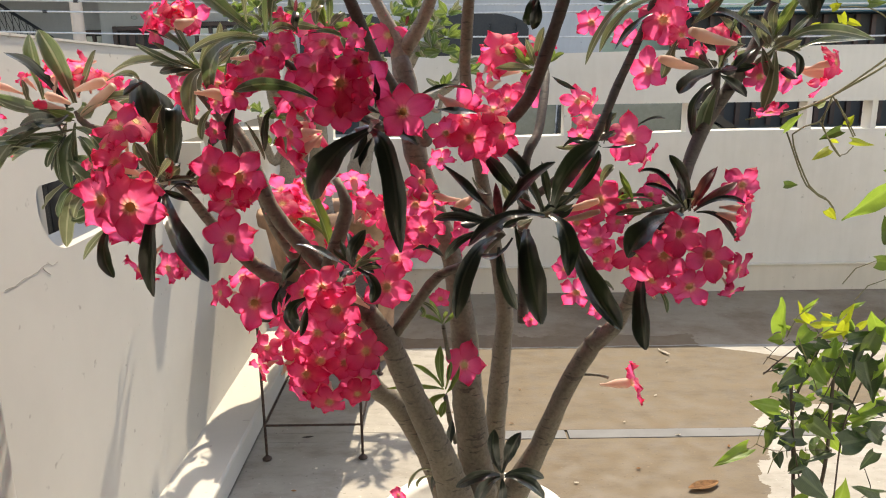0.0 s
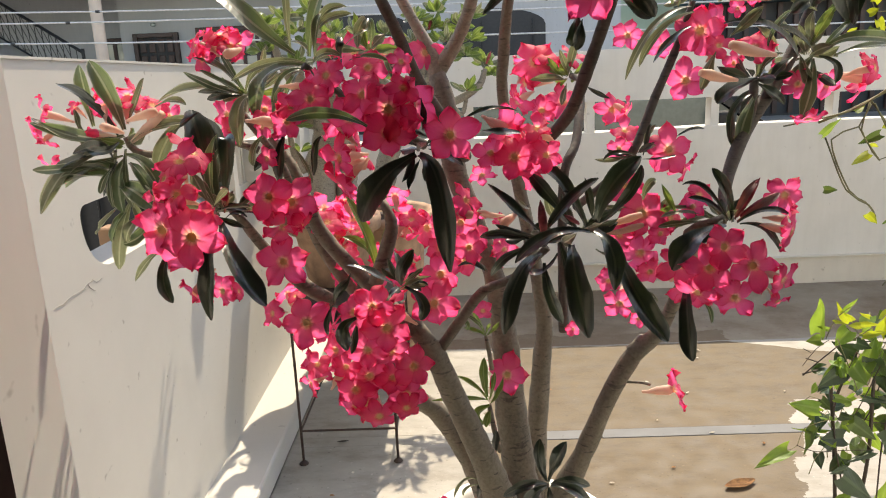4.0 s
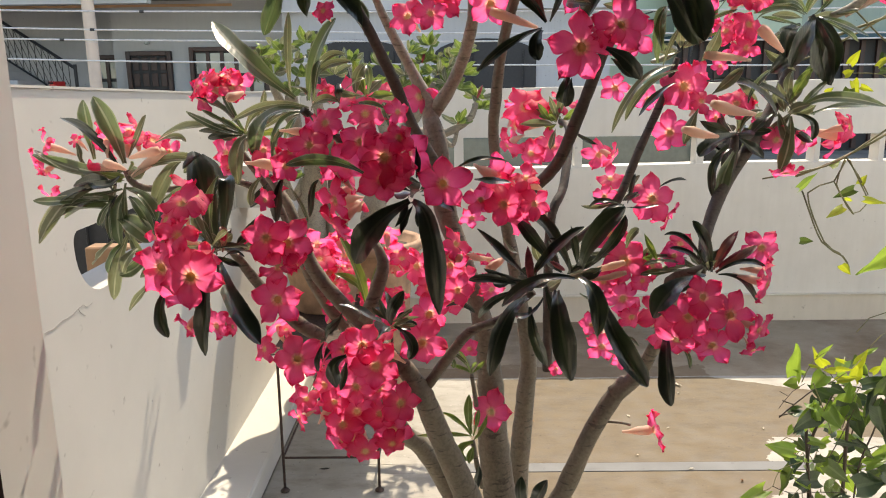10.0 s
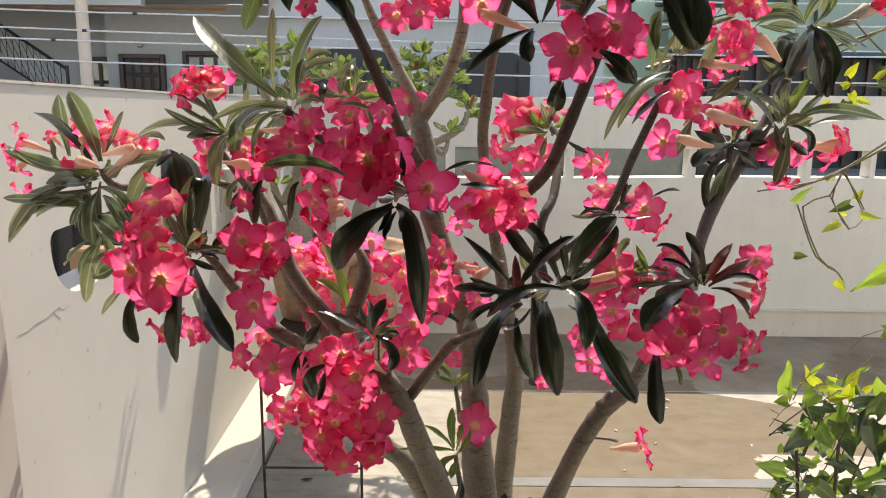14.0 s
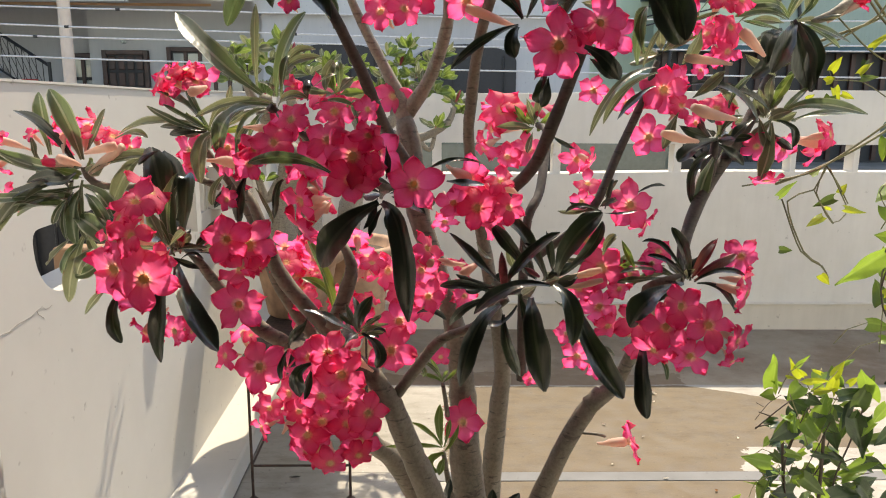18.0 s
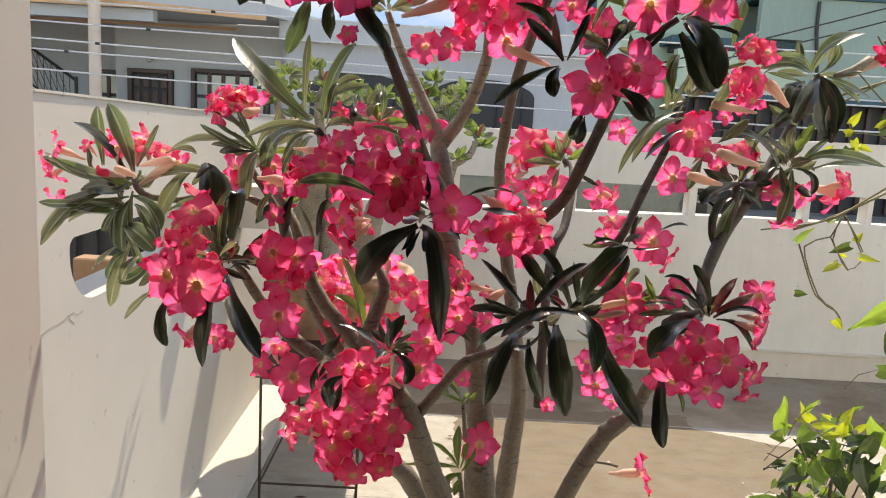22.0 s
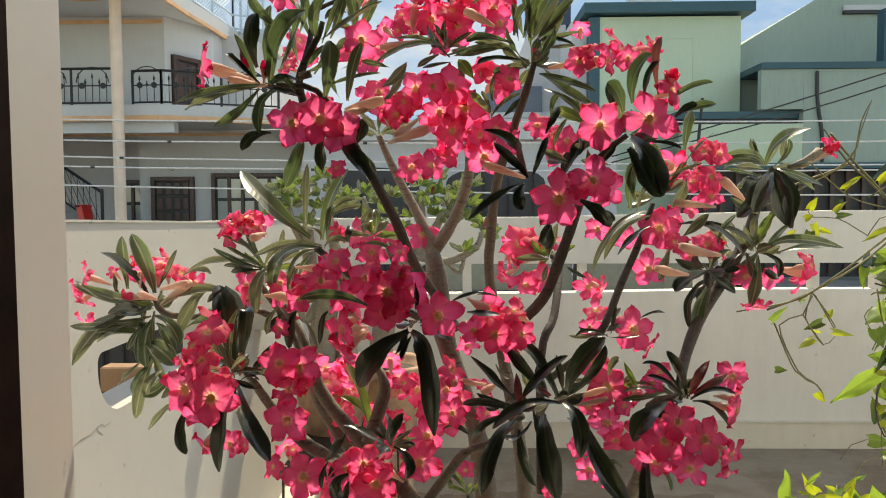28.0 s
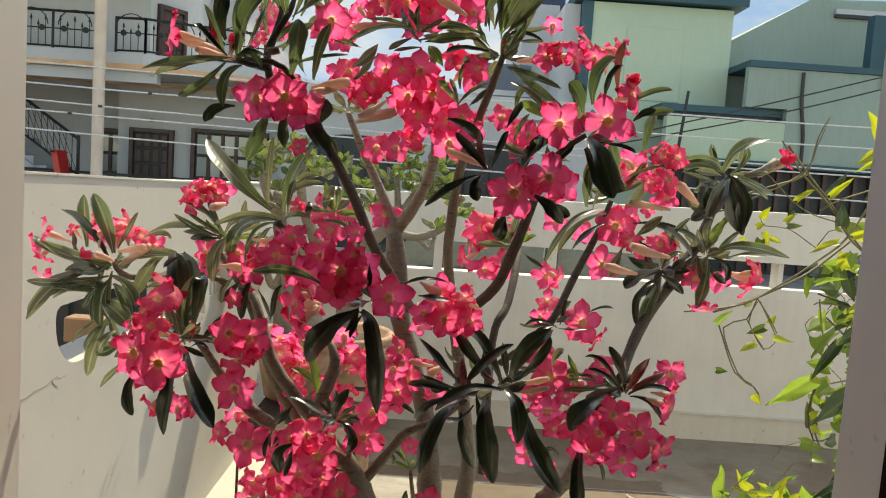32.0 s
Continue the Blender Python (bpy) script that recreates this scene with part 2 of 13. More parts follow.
def yard():
    """Courtyard cement: pale worn screed with a brown earthy film that ends in ragged edges, the far wall's shadow
    painted darker along its foot.
    """
    mat, nt, p = material("stained_yard_cement")
    geo = nt.nodes.new("ShaderNodeNewGeometry")
    sep = nt.nodes.new("ShaderNodeSeparateXYZ")
    nt.links.new(geo.outputs["Position"], sep.inputs[0])

    def maths(op, a, b=0.0, c=0.0):
        n = nt.nodes.new("ShaderNodeMath")
        n.operation = op
        for k, v in enumerate((a, b, c)):
            if isinstance(v, bpy.types.NodeSocket):
                nt.links.new(v, n.inputs[k])
            else:
                n.inputs[k].default_value = v
        return n.outputs[0]

    ragged = maths("SUBTRACT", noise_of(nt, 3.2, 7, 0.62), 0.5)
    broad = noise_of(nt, 1.7, 6, 0.6)
    fine = noise_of(nt, 90, 4, 0.6)
    mid = noise_of(nt, 11, 5, 0.6)
    pale = ramp(nt, broad, [(0.3, (0.235, 0.215, 0.183)), (0.65, (0.335, 0.312, 0.276))])
    brown = ramp(nt, mid, [(0.28, (0.078, 0.053, 0.029)), (0.52, (0.106, 0.075, 0.042)), (0.75, (0.130, 0.094, 0.056))])
    x, y = sep.outputs[0], sep.outputs[1]
    step = maths("GREATER_THAN", maths("ADD", y, maths("MULTIPLY", ragged, 0.12)), 2.95)
    rim = maths("ADD", maths("MULTIPLY_ADD", maths("SUBTRACT", y, 2.2), 0.31, YARD_EAST), maths("MULTIPLY", step, 0.62))
    east = maths("LESS_THAN", maths("ADD", x, maths("MULTIPLY", ragged, 0.42)), rim)
    west = maths("GREATER_THAN", maths("ADD", x, maths("MULTIPLY", ragged, 0.35)), YARD_WEST)
    slant = maths("MULTIPLY", maths("MAXIMUM", maths("SUBTRACT", x, 1.43), 0.0), 0.4)
    north = maths("LESS_THAN", maths("ADD", maths("ADD", y, slant), maths("MULTIPLY", ragged, 0.10)), 3.675)
    film = maths("MULTIPLY", maths("MULTIPLY", east, west), north)
    c = mixed(nt, film, pale, brown)
    wash = noise_of(nt, 4.5, 7, 0.68, stretch=(1, 2.2, 1))
    c = mixed(nt, 0.55, c, ramp(nt, wash, [(0.36, (0.62, 0.58, 0.54)), (0.5, (1, 1, 1)), (0.66, (1.18, 1.17, 1.15))]), "MULTIPLY")
    # far wall's cast shadow painted into the floor colour, straight-edged
    wall_shadow = maths("GREATER_THAN", maths("ADD", sep.outputs[1], maths("MULTIPLY", ragged, 0.06)), 3.69)
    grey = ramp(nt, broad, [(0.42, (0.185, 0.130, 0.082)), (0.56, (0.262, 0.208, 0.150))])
    # the brown film running on inside that painted shadow
    shadow_film = maths("MULTIPLY", maths("LESS_THAN", maths("ADD", y, maths("MULTIPLY", ragged, 0.35)), 3.86), maths("LESS_THAN", maths("ADD", x, maths("MULTIPLY", ragged, 0.6)), 1.42))
    grey = mixed(nt, shadow_film, grey, (0.165, 0.112, 0.068))
    c = mixed(nt, wall_shadow, c, grey)
    specks = noise_of(nt, 55, 2, 0.5)
    c = mixed(nt, 0.6, c, ramp(nt, specks, [(0.27, (0.45, 0.42, 0.38)), (0.33, (1, 1, 1)), (0.69, (1, 1, 1)), (0.73, (1.6, 1.6, 1.6))]), "MULTIPLY")
    nt.links.new(c, p.inputs["Base Color"])
    nt.links.new(ramp(nt, mid, [(0.3, (0.55,) * 3), (0.7, (0.85,) * 3)]), p.inputs["Roughness"])
    bumped(nt, p, mixed(nt, 0.4, fine, mid), 0.3, 0.004)
    return mat


YARD_WEST, YARD_EAST = 0.12, 1.22
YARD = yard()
STRIP = plaster("grey_cement_strip", (0.165, 0.165, 0.165), (0.13, 0.13, 0.128), rough=0.8, streak=0.0, patch=5)

# ---- ground and yard ----
bm = bmesh.new()
bmesh.ops.create_grid(bm, x_segments=40, y_segments=40, size=300)
for v in bm.verts:
    v.co.z = -0.06
solid("ground", bm, ASPHALT, "dusty grey street ground reaching far off", "ground", "structure")
bm = bmesh.new()
rows = [[bm.verts.new((260 * math.sin(a), 260 * math.cos(a), z)) for a in (radians(-75 + 5 * k) for k in range(31))] for z in (-2, 40, 80, 130)]
for a, b in zip(rows, rows[1:]):
    for k in range(30):
        bm.faces.new((a[k], a[k + 1], b[k + 1], b[k]))
solid("backdrop", bm, SKYBACK, "hazy pale blue sky with thin clouds", "sky", "structure", smooth=True)
WX, BY, TOP = -0.93, 4.69, 1.59          # left wall's inner face, back wall's inner face, wall height
SLOT0, SLOT1 = 1.066, 1.245              # long opening in both walls
floor = thing("floor", "brown-stained pale cement courtyard floor with grey strips", "floor", kind="structure")
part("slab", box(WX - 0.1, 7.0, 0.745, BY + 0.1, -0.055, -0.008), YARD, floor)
ys = (0.75, 1.50, 2.115, 2.185, 2.655, 2.73, 3.66, BY)
xs = (-0.74, 3.0, 7.0)
for j, (y0, y1) in enumerate(zip(ys, ys[1:])):
    strip = y1 - y0 < 0.1
    for i, (x0, x1) in enumerate(zip(xs, xs[1:])):
        g = 0.004 if strip else 0.0015
        if strip and i == 0:
            x0 = 0.0
        if strip and i == 0:
            part("cement_strip", box(x0, 0.553, y0 + 0.0015, y1 - 0.0015, -0.008, 0.002, 0.001), STRIP, floor)
            x0 = 0.561
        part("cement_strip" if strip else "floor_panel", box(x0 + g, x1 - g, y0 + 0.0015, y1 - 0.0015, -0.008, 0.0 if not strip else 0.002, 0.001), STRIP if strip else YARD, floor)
bm = box(-0.74, 0.0, 2.115, 2.185, -0.008, -0.0005)
part("floor_panel", bm, YARD, floor)
bm = box(-0.74, 0.0, 2.655, 2.73, -0.008, -0.0005)
part("floor_panel", bm, YARD, floor)
# raised ledge along the left wall
solid("wall_ledge", box(WX - 0.02, -0.742, 0.75, BY, -0.008, 0.095, 0.012, seg=2), WALL_DIMMED, "cream painted cement ledge along the foot of the wall", "ledge", "structure")


# back wall: low band, posts in the slot, top band
wall_back = thing("wall_north", "cream painted compound wall with a long slot", "wall", kind="structure")
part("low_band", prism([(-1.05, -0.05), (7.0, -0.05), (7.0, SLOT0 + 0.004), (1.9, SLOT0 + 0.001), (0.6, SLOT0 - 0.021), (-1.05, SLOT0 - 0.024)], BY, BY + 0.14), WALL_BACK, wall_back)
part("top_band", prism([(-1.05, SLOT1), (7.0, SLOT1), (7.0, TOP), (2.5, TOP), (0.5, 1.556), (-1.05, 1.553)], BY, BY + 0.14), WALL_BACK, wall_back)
part("skirting", box(-0.74, 7.0, BY - 0.022, BY - 0.002, -0.008, 0.176, 0.004), SKIRT, wall_back)
part("skirting_lip", box(-0.74, 7.0, BY - 0.034, BY - 0.002, 0.1765, 0.186, 0.002), SKIRT, wall_back)
for x0, w in ((-1.05, 0.4), (0.05, 0.06), (0.832, 0.05), (1.62, 0.05), (2.385, 0.035), (2.80, 0.035), (3.2, 0.05), (4.0, 0.06), (4.8, 0.06), (6.7, 0.3)):
    part("slot_post", box(x0, x0 + w, BY + 0.012, BY + 0.128, SLOT0 - 0.03, SLOT1 + 0.004), WALL_BACK, wall_back)

# left wall with a rounded opening and balusters in the slot
wall_left = thing("wall_west", "cream painted compound wall with a rounded slot and a crack", "wall", kind="structure")
Y0, HOLE = 0.75, 1.605
out = [(Y0, -0.05), (BY, -0.05), (BY, SLOT0)]
r = 0.135
arc = [(HOLE + r - r * math.cos(a), SLOT0 + r - r * math.sin(a)) for a in (math.pi / 2 * k / 8 for k in range(9))]
out += arc[::-1] + [(HOLE, SLOT1 - 0.03), (Y0, SLOT1 - 0.03)]
part("low_band", prism(out, WX - 0.13, WX, "x"), WALL_DIMMED, wall_left)
arc2 = [(HOLE + 0.03 - 0.03 * math.cos(a), SLOT1 - 0.03 + 0.03 * math.sin(a)) for a in (math.pi / 2 * k / 5 for k in range(6))]
FALL = [(Y0, 1.618), (1.4, 1.601), (2.5, 1.573), (3.9, 1.556), (BY, 1.553)]   # the wall top sinks away from the house
part("top_band", prism([(Y0, SLOT1 - 0.03), *arc2, (BY, SLOT1), *FALL[::-1]], WX - 0.13, WX, "x"), WALL_DIMMED, wall_left)
# two jut out behind the leaves, added to cast slanted shadow bands on the wall
for y0, w in ((2.53, 0.025), (2.575, 0.05), (3.02, 0.02), (3.06, 0.02), (3.10, 0.17), (3.55, 0.06), (3.95, 0.06), (4.3, 0.3)):
    part("baluster", box(WX - 0.115, WX + (0.10 if y0 == 2.575 else 0.19 if y0 == 3.10 else -0.004), y0, y0 + w, SLOT0 - 0.004, SLOT1 + 0.004), WALL_DIMMED, wall_left)
part("coping", prism([*((y, z + 0.0005) for y, z in FALL), *((y, z + 0.007) for y, z in FALL[::-1])], WX - 0.135, WX + 0.004, "x"), WALL_DIMMED, wall_left)

# ---- the room that the camera looks out of ----
JL, JR, WO, WI = -0.55, 0.715, 0.745, 0.52
SILL, HEAD = 0.72, 2.35
hw = thing("wall_south", "cream painted house wall with a window opening", "wall", kind="structure")
part("pier", box(-6, JL, WI, WO, -0.05, 3.2), REVEAL, hw)
part("pier", box(JR, 7, WI, WO, -0.05, 3.2), REVEAL, hw)
part("spandrel", box(JL, JR, WI, WO - 0.002, -0.05, SILL), REVEAL, hw)
part("lintel", box(JL, JR, WI, WO - 0.002, HEAD, 3.2), REVEAL, hw)
wf = thing("window_1", "dark brown timber window frame standing open", "window frame", kind="structure")
part("jamb", box(JL + 0.002, JL + 0.022, 0.50, 0.580, SILL + 0.002, HEAD - 0.002, 0.003), TIMBER, wf)
part("jamb", box(JL - 0.09, JL + 0.024, 0.44, 0.515, SILL - 0.06, HEAD + 0.06, 0.004), TIMBER, wf)
part("jamb", box(JR - 0.012, JR - 0.002, 0.50, 0.612, SILL + 0.002, HEAD - 0.002, 0.003), TIMBER, wf)
part("jamb", box(JR - 0.014, JR + 0.09, 0.44, 0.515, SILL - 0.06, HEAD + 0.06, 0.004), TIMBER, wf)
part("head", box(JL + 0.024, JR - 0.014, 0.44, 0.515, HEAD - 0.02, HEAD + 0.06, 0.004), TIMBER, wf)
part("sill", box(JL + 0.024, JR - 0.014, 0.44, 0.515, SILL - 0.06, SILL + 0.02, 0.004), TIMBER, wf)
solid("wall_room_west", box(-2.3, -2.2, -3.2, WI, 0, 3.0), ROOM, "plain cream room wall", "wall", "structure")
solid("wall_room_east", box(2.2, 2.3, -3.2, WI, 0, 3.0), ROOM, "plain cream room wall", "wall", "structure")
solid("wall_room_south", box(-2.3, 2.3, -3.3, -3.2, 0, 3.0), ROOM, "plain cream room wall", "wall", "structure")
solid("floor_room", box(-2.3, 2.3, -3.3, WI, 0.10, 0.16), plain("room_tiles", (0.45, 0.41, 0.36), 0.3, vary=0.08, scale=3), "plain beige room floor", "floor", "structure")
solid("ceiling", box(-2.3, 2.3, -3.3, WI, 3.0, 3.1), ROOM, "plain cream ceiling of the room", "ceiling", "structure")

CRACK = plain("crack_dirt_line", (0.24, 0.22, 0.19), 0.95)
crack = thing("wall_crack", "thin forked crack running through the wall paint", "crack", kind="structure")
rc = random.Random(5)
for run, wide in (
    ([(WX + 0.0005, 1.423, 1.041), (WX + 0.0005, 1.440, 1.040), (WX + 0.0005, 1.462, 1.037), (WX + 0.0005, 1.483, 1.043), (WX + 0.0005, 1.504, 1.045), (WX + 0.0005, 1.531, 1.046), (WX + 0.0005, 1.565, 1.046), (WX + 0.0005, 1.588, 1.051), (WX + 0.0005, 1.615, 1.054)], 0.0011),
    ([(WX + 0.0005, 1.588, 1.051), (WX + 0.0005, 1.598, 1.037), (WX + 0.0005, 1.619, 1.024)], 0.0008),
    ([(WX + 0.0005, 1.615, 1.054), (WX + 0.0005, 1.631, 1.041), (WX + 0.0005, 1.649, 1.043), (WX + 0.0005, 1.665, 1.046)], 0.0008),
):
    fine = [Vector(p) + Vector((0, rc.uniform(-0.002, 0.002), rc.uniform(-0.002, 0.002))) for p in run]
    part("line", tube(fine, [wide * rc.uniform(0.5, 1.1) for _ in fine], 5), CRACK, crack)

# ---- the white house across the street ----
house = thing("white_house", "white two-storey house with orange bands, balcony and outside stairs", "house", (0, 0, 0))
HY = 16.0
part("ground_wall", box(-6.93, 3.2, HY, HY + 6, -0.06, 3.29), HOUSE_WHITE, house)
part("side_wall", box(-14, -6.93, HY + 0.6, HY + 6, -0.06, 3.35), GREYWALL, house)
part("upper_wall", box(-14, -5.81, 14.7, HY + 6, 3.505, 5.40), HOUSE_WHITE, house)
part("upper_side_wall", prism([(-5.808, 14.7), (-5.22, 15.9), (-5.22, HY + 6), (-5.808, HY + 6)], 3.505, 5.40, "z"), HOUSE_WHITE, house)
part("upper_back_wall", box(-5.218, -4.55, 16.5, HY + 6, 3.36, 5.40), GREYWALL, house)
slab = part("balcony_slab", prism([(-14, 13.4), (-6.1, 13.4), (-5.4, 13.35), (-3.4, 14.2), (-2.6, HY - 0.02), (-14, HY - 0.02)], 3.30, 3.50, "z"), HOUSE_WHITE, house, "white balcony slab")
part("orange_band", prism([(-14, 13.36), (-6.1, 13.36), (-5.4, 13.31), (-3.38, 14.16), (-3.4, 14.19), (-5.4, 13.34), (-6.1, 13.39), (-14, 13.39)], 3.20, 3.30, "z"), ORANGE, house, "orange painted band")
part("orange_band", box(-14, -4.4, HY - 0.03, HY - 0.004, 3.17, 3.22), ORANGE, house)
part("beam", box(-14, -5.2, 13.5, 13.7, 3.0, 3.20), HOUSE_WHITE, house)
part("roof_slab", prism([(-14, 11.6), (-5.27, 11.6), (-5.22, 14.4), (-5.07, 17.2), (-4.45, 17.25), (-4.45, HY + 6), (-14, HY + 6)], 5.405, 5.66, "z"), HOUSE_WHITE, house)
part("orange_band", box(-14, -5.83, 14.66, 14.697, 5.26, 5.33), ORANGE, house)
for r0 in (0.62, 0.30):
    part("soffit_ring", tube([(-6.75 + r0 * math.cos(w), 12.9 + r0 * math.sin(w), 5.402) for w in (math.tau * k / 24 for k in range(25))], [0.018] * 25, 6), ORANGE, house)
part("orange_band", prism([(-5.26, 11.6), (-5.21, 14.4), (-5.06, 17.2), (-5.12, 17.2), (-5.27, 14.4), (-5.32, 11.6)], 5.33, 5.404, "z"), ORANGE, house)
part("column", tube([(-6.03, 13.05, -0.05), (-6.03, 13.05, 7.0)], [0.10, 0.10], 16), PEACH, house, "peach painted round column", smooth=False)


def panelled_door(name, x0, x1, y, z0, z1, cols, rows, glazed, parent):
    """Frame proud of the wall, with panes or panels set back in it."""
    d = part(name, box(x0, x1, y - 0.04, y - 0.004, z0, z1), DARK, parent, "dark wooden door" if not glazed else "brown timber window with glass panes")
    f = 0.09
    for a, b, c, e in ((x0, x0 + f, z0, z1), (x1 - f, x1, z0, z1), (x0 + f, x1 - f, z1 - f, z1), (x0 + f, x1 - f, z0, z0 + f)):
        part("door_frame" if not glazed else "window_frame", box(a, b, y - 0.10, y - 0.005, c, e, 0.008), DOORWOOD, d)
    w, h = (x1 - x0 - 2 * f) / cols, (z1 - z0 - 2 * f) / rows
    for i in range(cols):
        for j in range(rows):
            a, c = x0 + f + i * w, z0 + f + j * h
            if glazed:
                part("pane", box(a + 0.04, a + w - 0.04, y - 0.055, y - 0.042, c + 0.035, c + h - 0.035), GLASS, d)
            else:
                part("panel", box(a + 0.03, a + w - 0.03, y - 0.065, y - 0.042, c + 0.03, c + h - 0.03, 0.01), DOORWOOD, d)
    if glazed:
        for i in range(1, cols):
            part("mullion", box(x0 + f + i * w - 0.035, x0 + f + i * w + 0.035, y - 0.09, y - 0.058, z0 + f, z1 - f), DOORWOOD, d)
    return d


panelled_door("front_door", -6.66, -5.72, HY, 0.15, 2.29, 4, 6, False, house)
panelled_door("house_window", -5.34, -3.70, HY, 0.75, 2.36, 5, 3, True, house)
panelled_door("house_window", -7.62, -7.02, HY + 0.6, 0.75, 2.25, 2, 3, True, house)
bd = panelled_door("balcony_door", 0.0, 0.72, 0.0, 3.506, 4.68, 2, 4, False, house)
bd.matrix_local = Matrix.Translation((-5.74, 14.84, 0)) @ Matrix.Rotation(radians(63.9), 4, "Z")
part("wall_lamp", lathe([(0.02, 0), (0.06, 0.02), (0.06, 0.06), (0.02, 0.08)], 12), GLASS, house, "small round wall lamp", m=Matrix.Translation((-6.2, HY - 0.06, 2.42)))


def railing(path, z0, z1, parent):
    """Wrought-iron balcony railing: rails, bars, spear heads, rosettes and bows."""
    pts = [Vector(p) for p in path]
    for a, b in zip(pts, pts[1:]):
        n = max(1, round((b - a).length / 0.85))
        u = (b - a).normalized()
        part("top_rail", tube([(a.x, a.y, z1), (b.x, b.y, z1)], [0.025] * 2, 6), IRON, parent)
        part("low_rail", tube([(a.x, a.y, z0 + 0.05), (b.x, b.y, z0 + 0.05)], [0.018] * 2, 6), IRON, parent)
        part("mid_rail", tube([(a.x, a.y, z0 + 0.36), (b.x, b.y, z0 + 0.36)], [0.012] * 2, 6), IRON, parent)
        step = (b - a).length / n
        for k in range(n + 1):
            p = a + u * step * k
            part("post", tube([(p.x, p.y, z0), (p.x, p.y, z1 + 0.02)], [0.026] * 2, 6), IRON, parent)
        for k in range(n):
            p = a + u * step * k
            bars = max(3, round(step / 0.13))
            for i in range(1, bars):
                q = p + u * step * i / bars
                top = z1 - (0.18 if i % 2 else 0.28)
                part("bar", tube([(q.x, q.y, z0 + 0.05), (q.x, q.y, top), (q.x, q.y, top + 0.03), (q.x, q.y, top + 0.11)], [0.008, 0.008, 0.022, 0.002], 5), IRON, parent)
            q = p + u * step * 0.5
            for du in (-0.25, 0.25):
                r = p + u * step * (0.5 + du)
                part("rosette", lathe([(0.005, -0.02), (0.055, -0.012), (0.055, 0.012), (0.005, 0.02)], 10), IRON, parent, m=Matrix.Translation((r.x, r.y, z0 + 0.36)) @ pose(0, 0, 0, 90, 0, 0))
            arcs = [q + u * (0.30 * math.cos(w)) + Vector((0, 0, z0 - q.z + 0.42 + 0.28 * math.sin(w))) for w in (math.pi * i / 10 for i in range(11))]
            part("bow", tube(arcs, [0.010] * 11, 5), IRON, parent)


rail = thing("balcony_railing", "black wrought-iron balcony railing with spear bars", "railing")
railing([(-11.0, 13.5, 0), (-6.30, 13.5, 0)], 3.50, 4.17, rail)
railing([(-5.95, 13.5, 0), (-5.4, 13.45, 0), (-3.45, 14.25, 0)], 3.50, 4.12, rail)
roofrail = thing("roof_railing", "pale blue steel mesh railing on the roof", "railing")
BLUE = plain("pale_blue_steel", (0.42, 0.52, 0.60), 0.5, vary=0.1)
for a, b in (((-5.33, 11.8), (-5.14, 17.1)), ((-5.14, 17.1), (-4.5, 17.3))):
    for z in (5.70, 6.0, 6.4):
        part("rail", tube([(a[0], a[1], z), (b[0], b[1], z)], [0.025] * 2, 6), BLUE, roofrail)
    for k in range(5):
        u = k / 4
        part("post", tube([(a[0] + (b[0] - a[0]) * u, a[1] + (b[1] - a[1]) * u, 5.6), (a[0] + (b[0] - a[0]) * u, a[1] + (b[1] - a[1]) * u, 6.42)], [0.03] * 2, 6), BLUE, roofrail)
    n = 40 if b[1] - a[1] > 2 else 10
    for k in range(n):
        for s in (1, -1):
            u0 = k / n
            u1 = u0 + s * (0.25 if n == 40 else 0.7)
            if 0 <= u1 <= 1:
                part("mesh_wire", tube([(a[0] + (b[0] - a[0]) * u0, a[1] + (b[1] - a[1]) * u0, 5.64), (a[0] + (b[0] - a[0]) * u1, a[1] + (b[1] - a[1]) * u1, 6.4)], [0.006] * 2, 4), BLUE, roofrail)

# outside stairs with iron rail
stairs = thing("outside_stairs", "grey outside stairs with a black iron railing", "stairs", (0.16, 0, 0.25))
for k in range(11):
    x = -7.25 - 0.26 * k
    part("step", box(x - 0.30, x, 14.4, 15.6, 0.60 + 0.175 * k, 0.78 + 0.175 * k, 0.01), GREYWALL, stairs)
part("stringer", prism([(-7.25, 0.45), (-7.25, 0.62), (-10.2, 2.6), (-10.2, 2.3)], 14.30, 14.40, "y"), GREYWALL, stairs)
part("hand_rail", tube([(-7.12, 14.3, 1.68), (-10.0, 14.3, 3.62)], [0.03] * 2, 6), IRON, stairs)
part("low_rail", tube([(-7.12, 14.3, 1.0), (-10.0, 14.3, 2.94)], [0.02] * 2, 6), IRON, stairs)
part("newel", tube([(-7.12, 14.3, 0.2), (-7.12, 14.3, 1.75)], [0.035] * 2, 6), IRON, stairs)
for k in range(24):
    x = -7.12 - 0.12 * k
    part("bar", tube([(x, 14.3, 1.0 + 0.0808 * k), (x, 14.3, 1.68 + 0.0808 * k)], [0.008] * 2, 4), IRON, stairs)
    if k < 21:
        part("bar", tube([(x, 14.3, 1.0 + 0.0808 * k), (x - 0.36, 14.3, 1.68 + 0.0808 * (k + 3))], [0.006] * 2, 4), IRON, stairs)
scooter = thing("parked_scooter", "red and black motor scooter parked by the stairs", "scooter", (-7.18, 14.0, -0.06))
RED = plain("red_scooter_paint", (0.5, 0.02, 0.02), 0.3)
part("body", box(-0.45, 0.35, -0.16, 0.16, 0.35, 1.25, 0.1, seg=3), DARK, scooter)
part("front_shield", prism([(0.18, 0.4), (0.30, 0.4), (0.05, 1.75), (-0.06, 1.75)], -0.18, 0.18, "y"), RED, scooter, "red front shield")
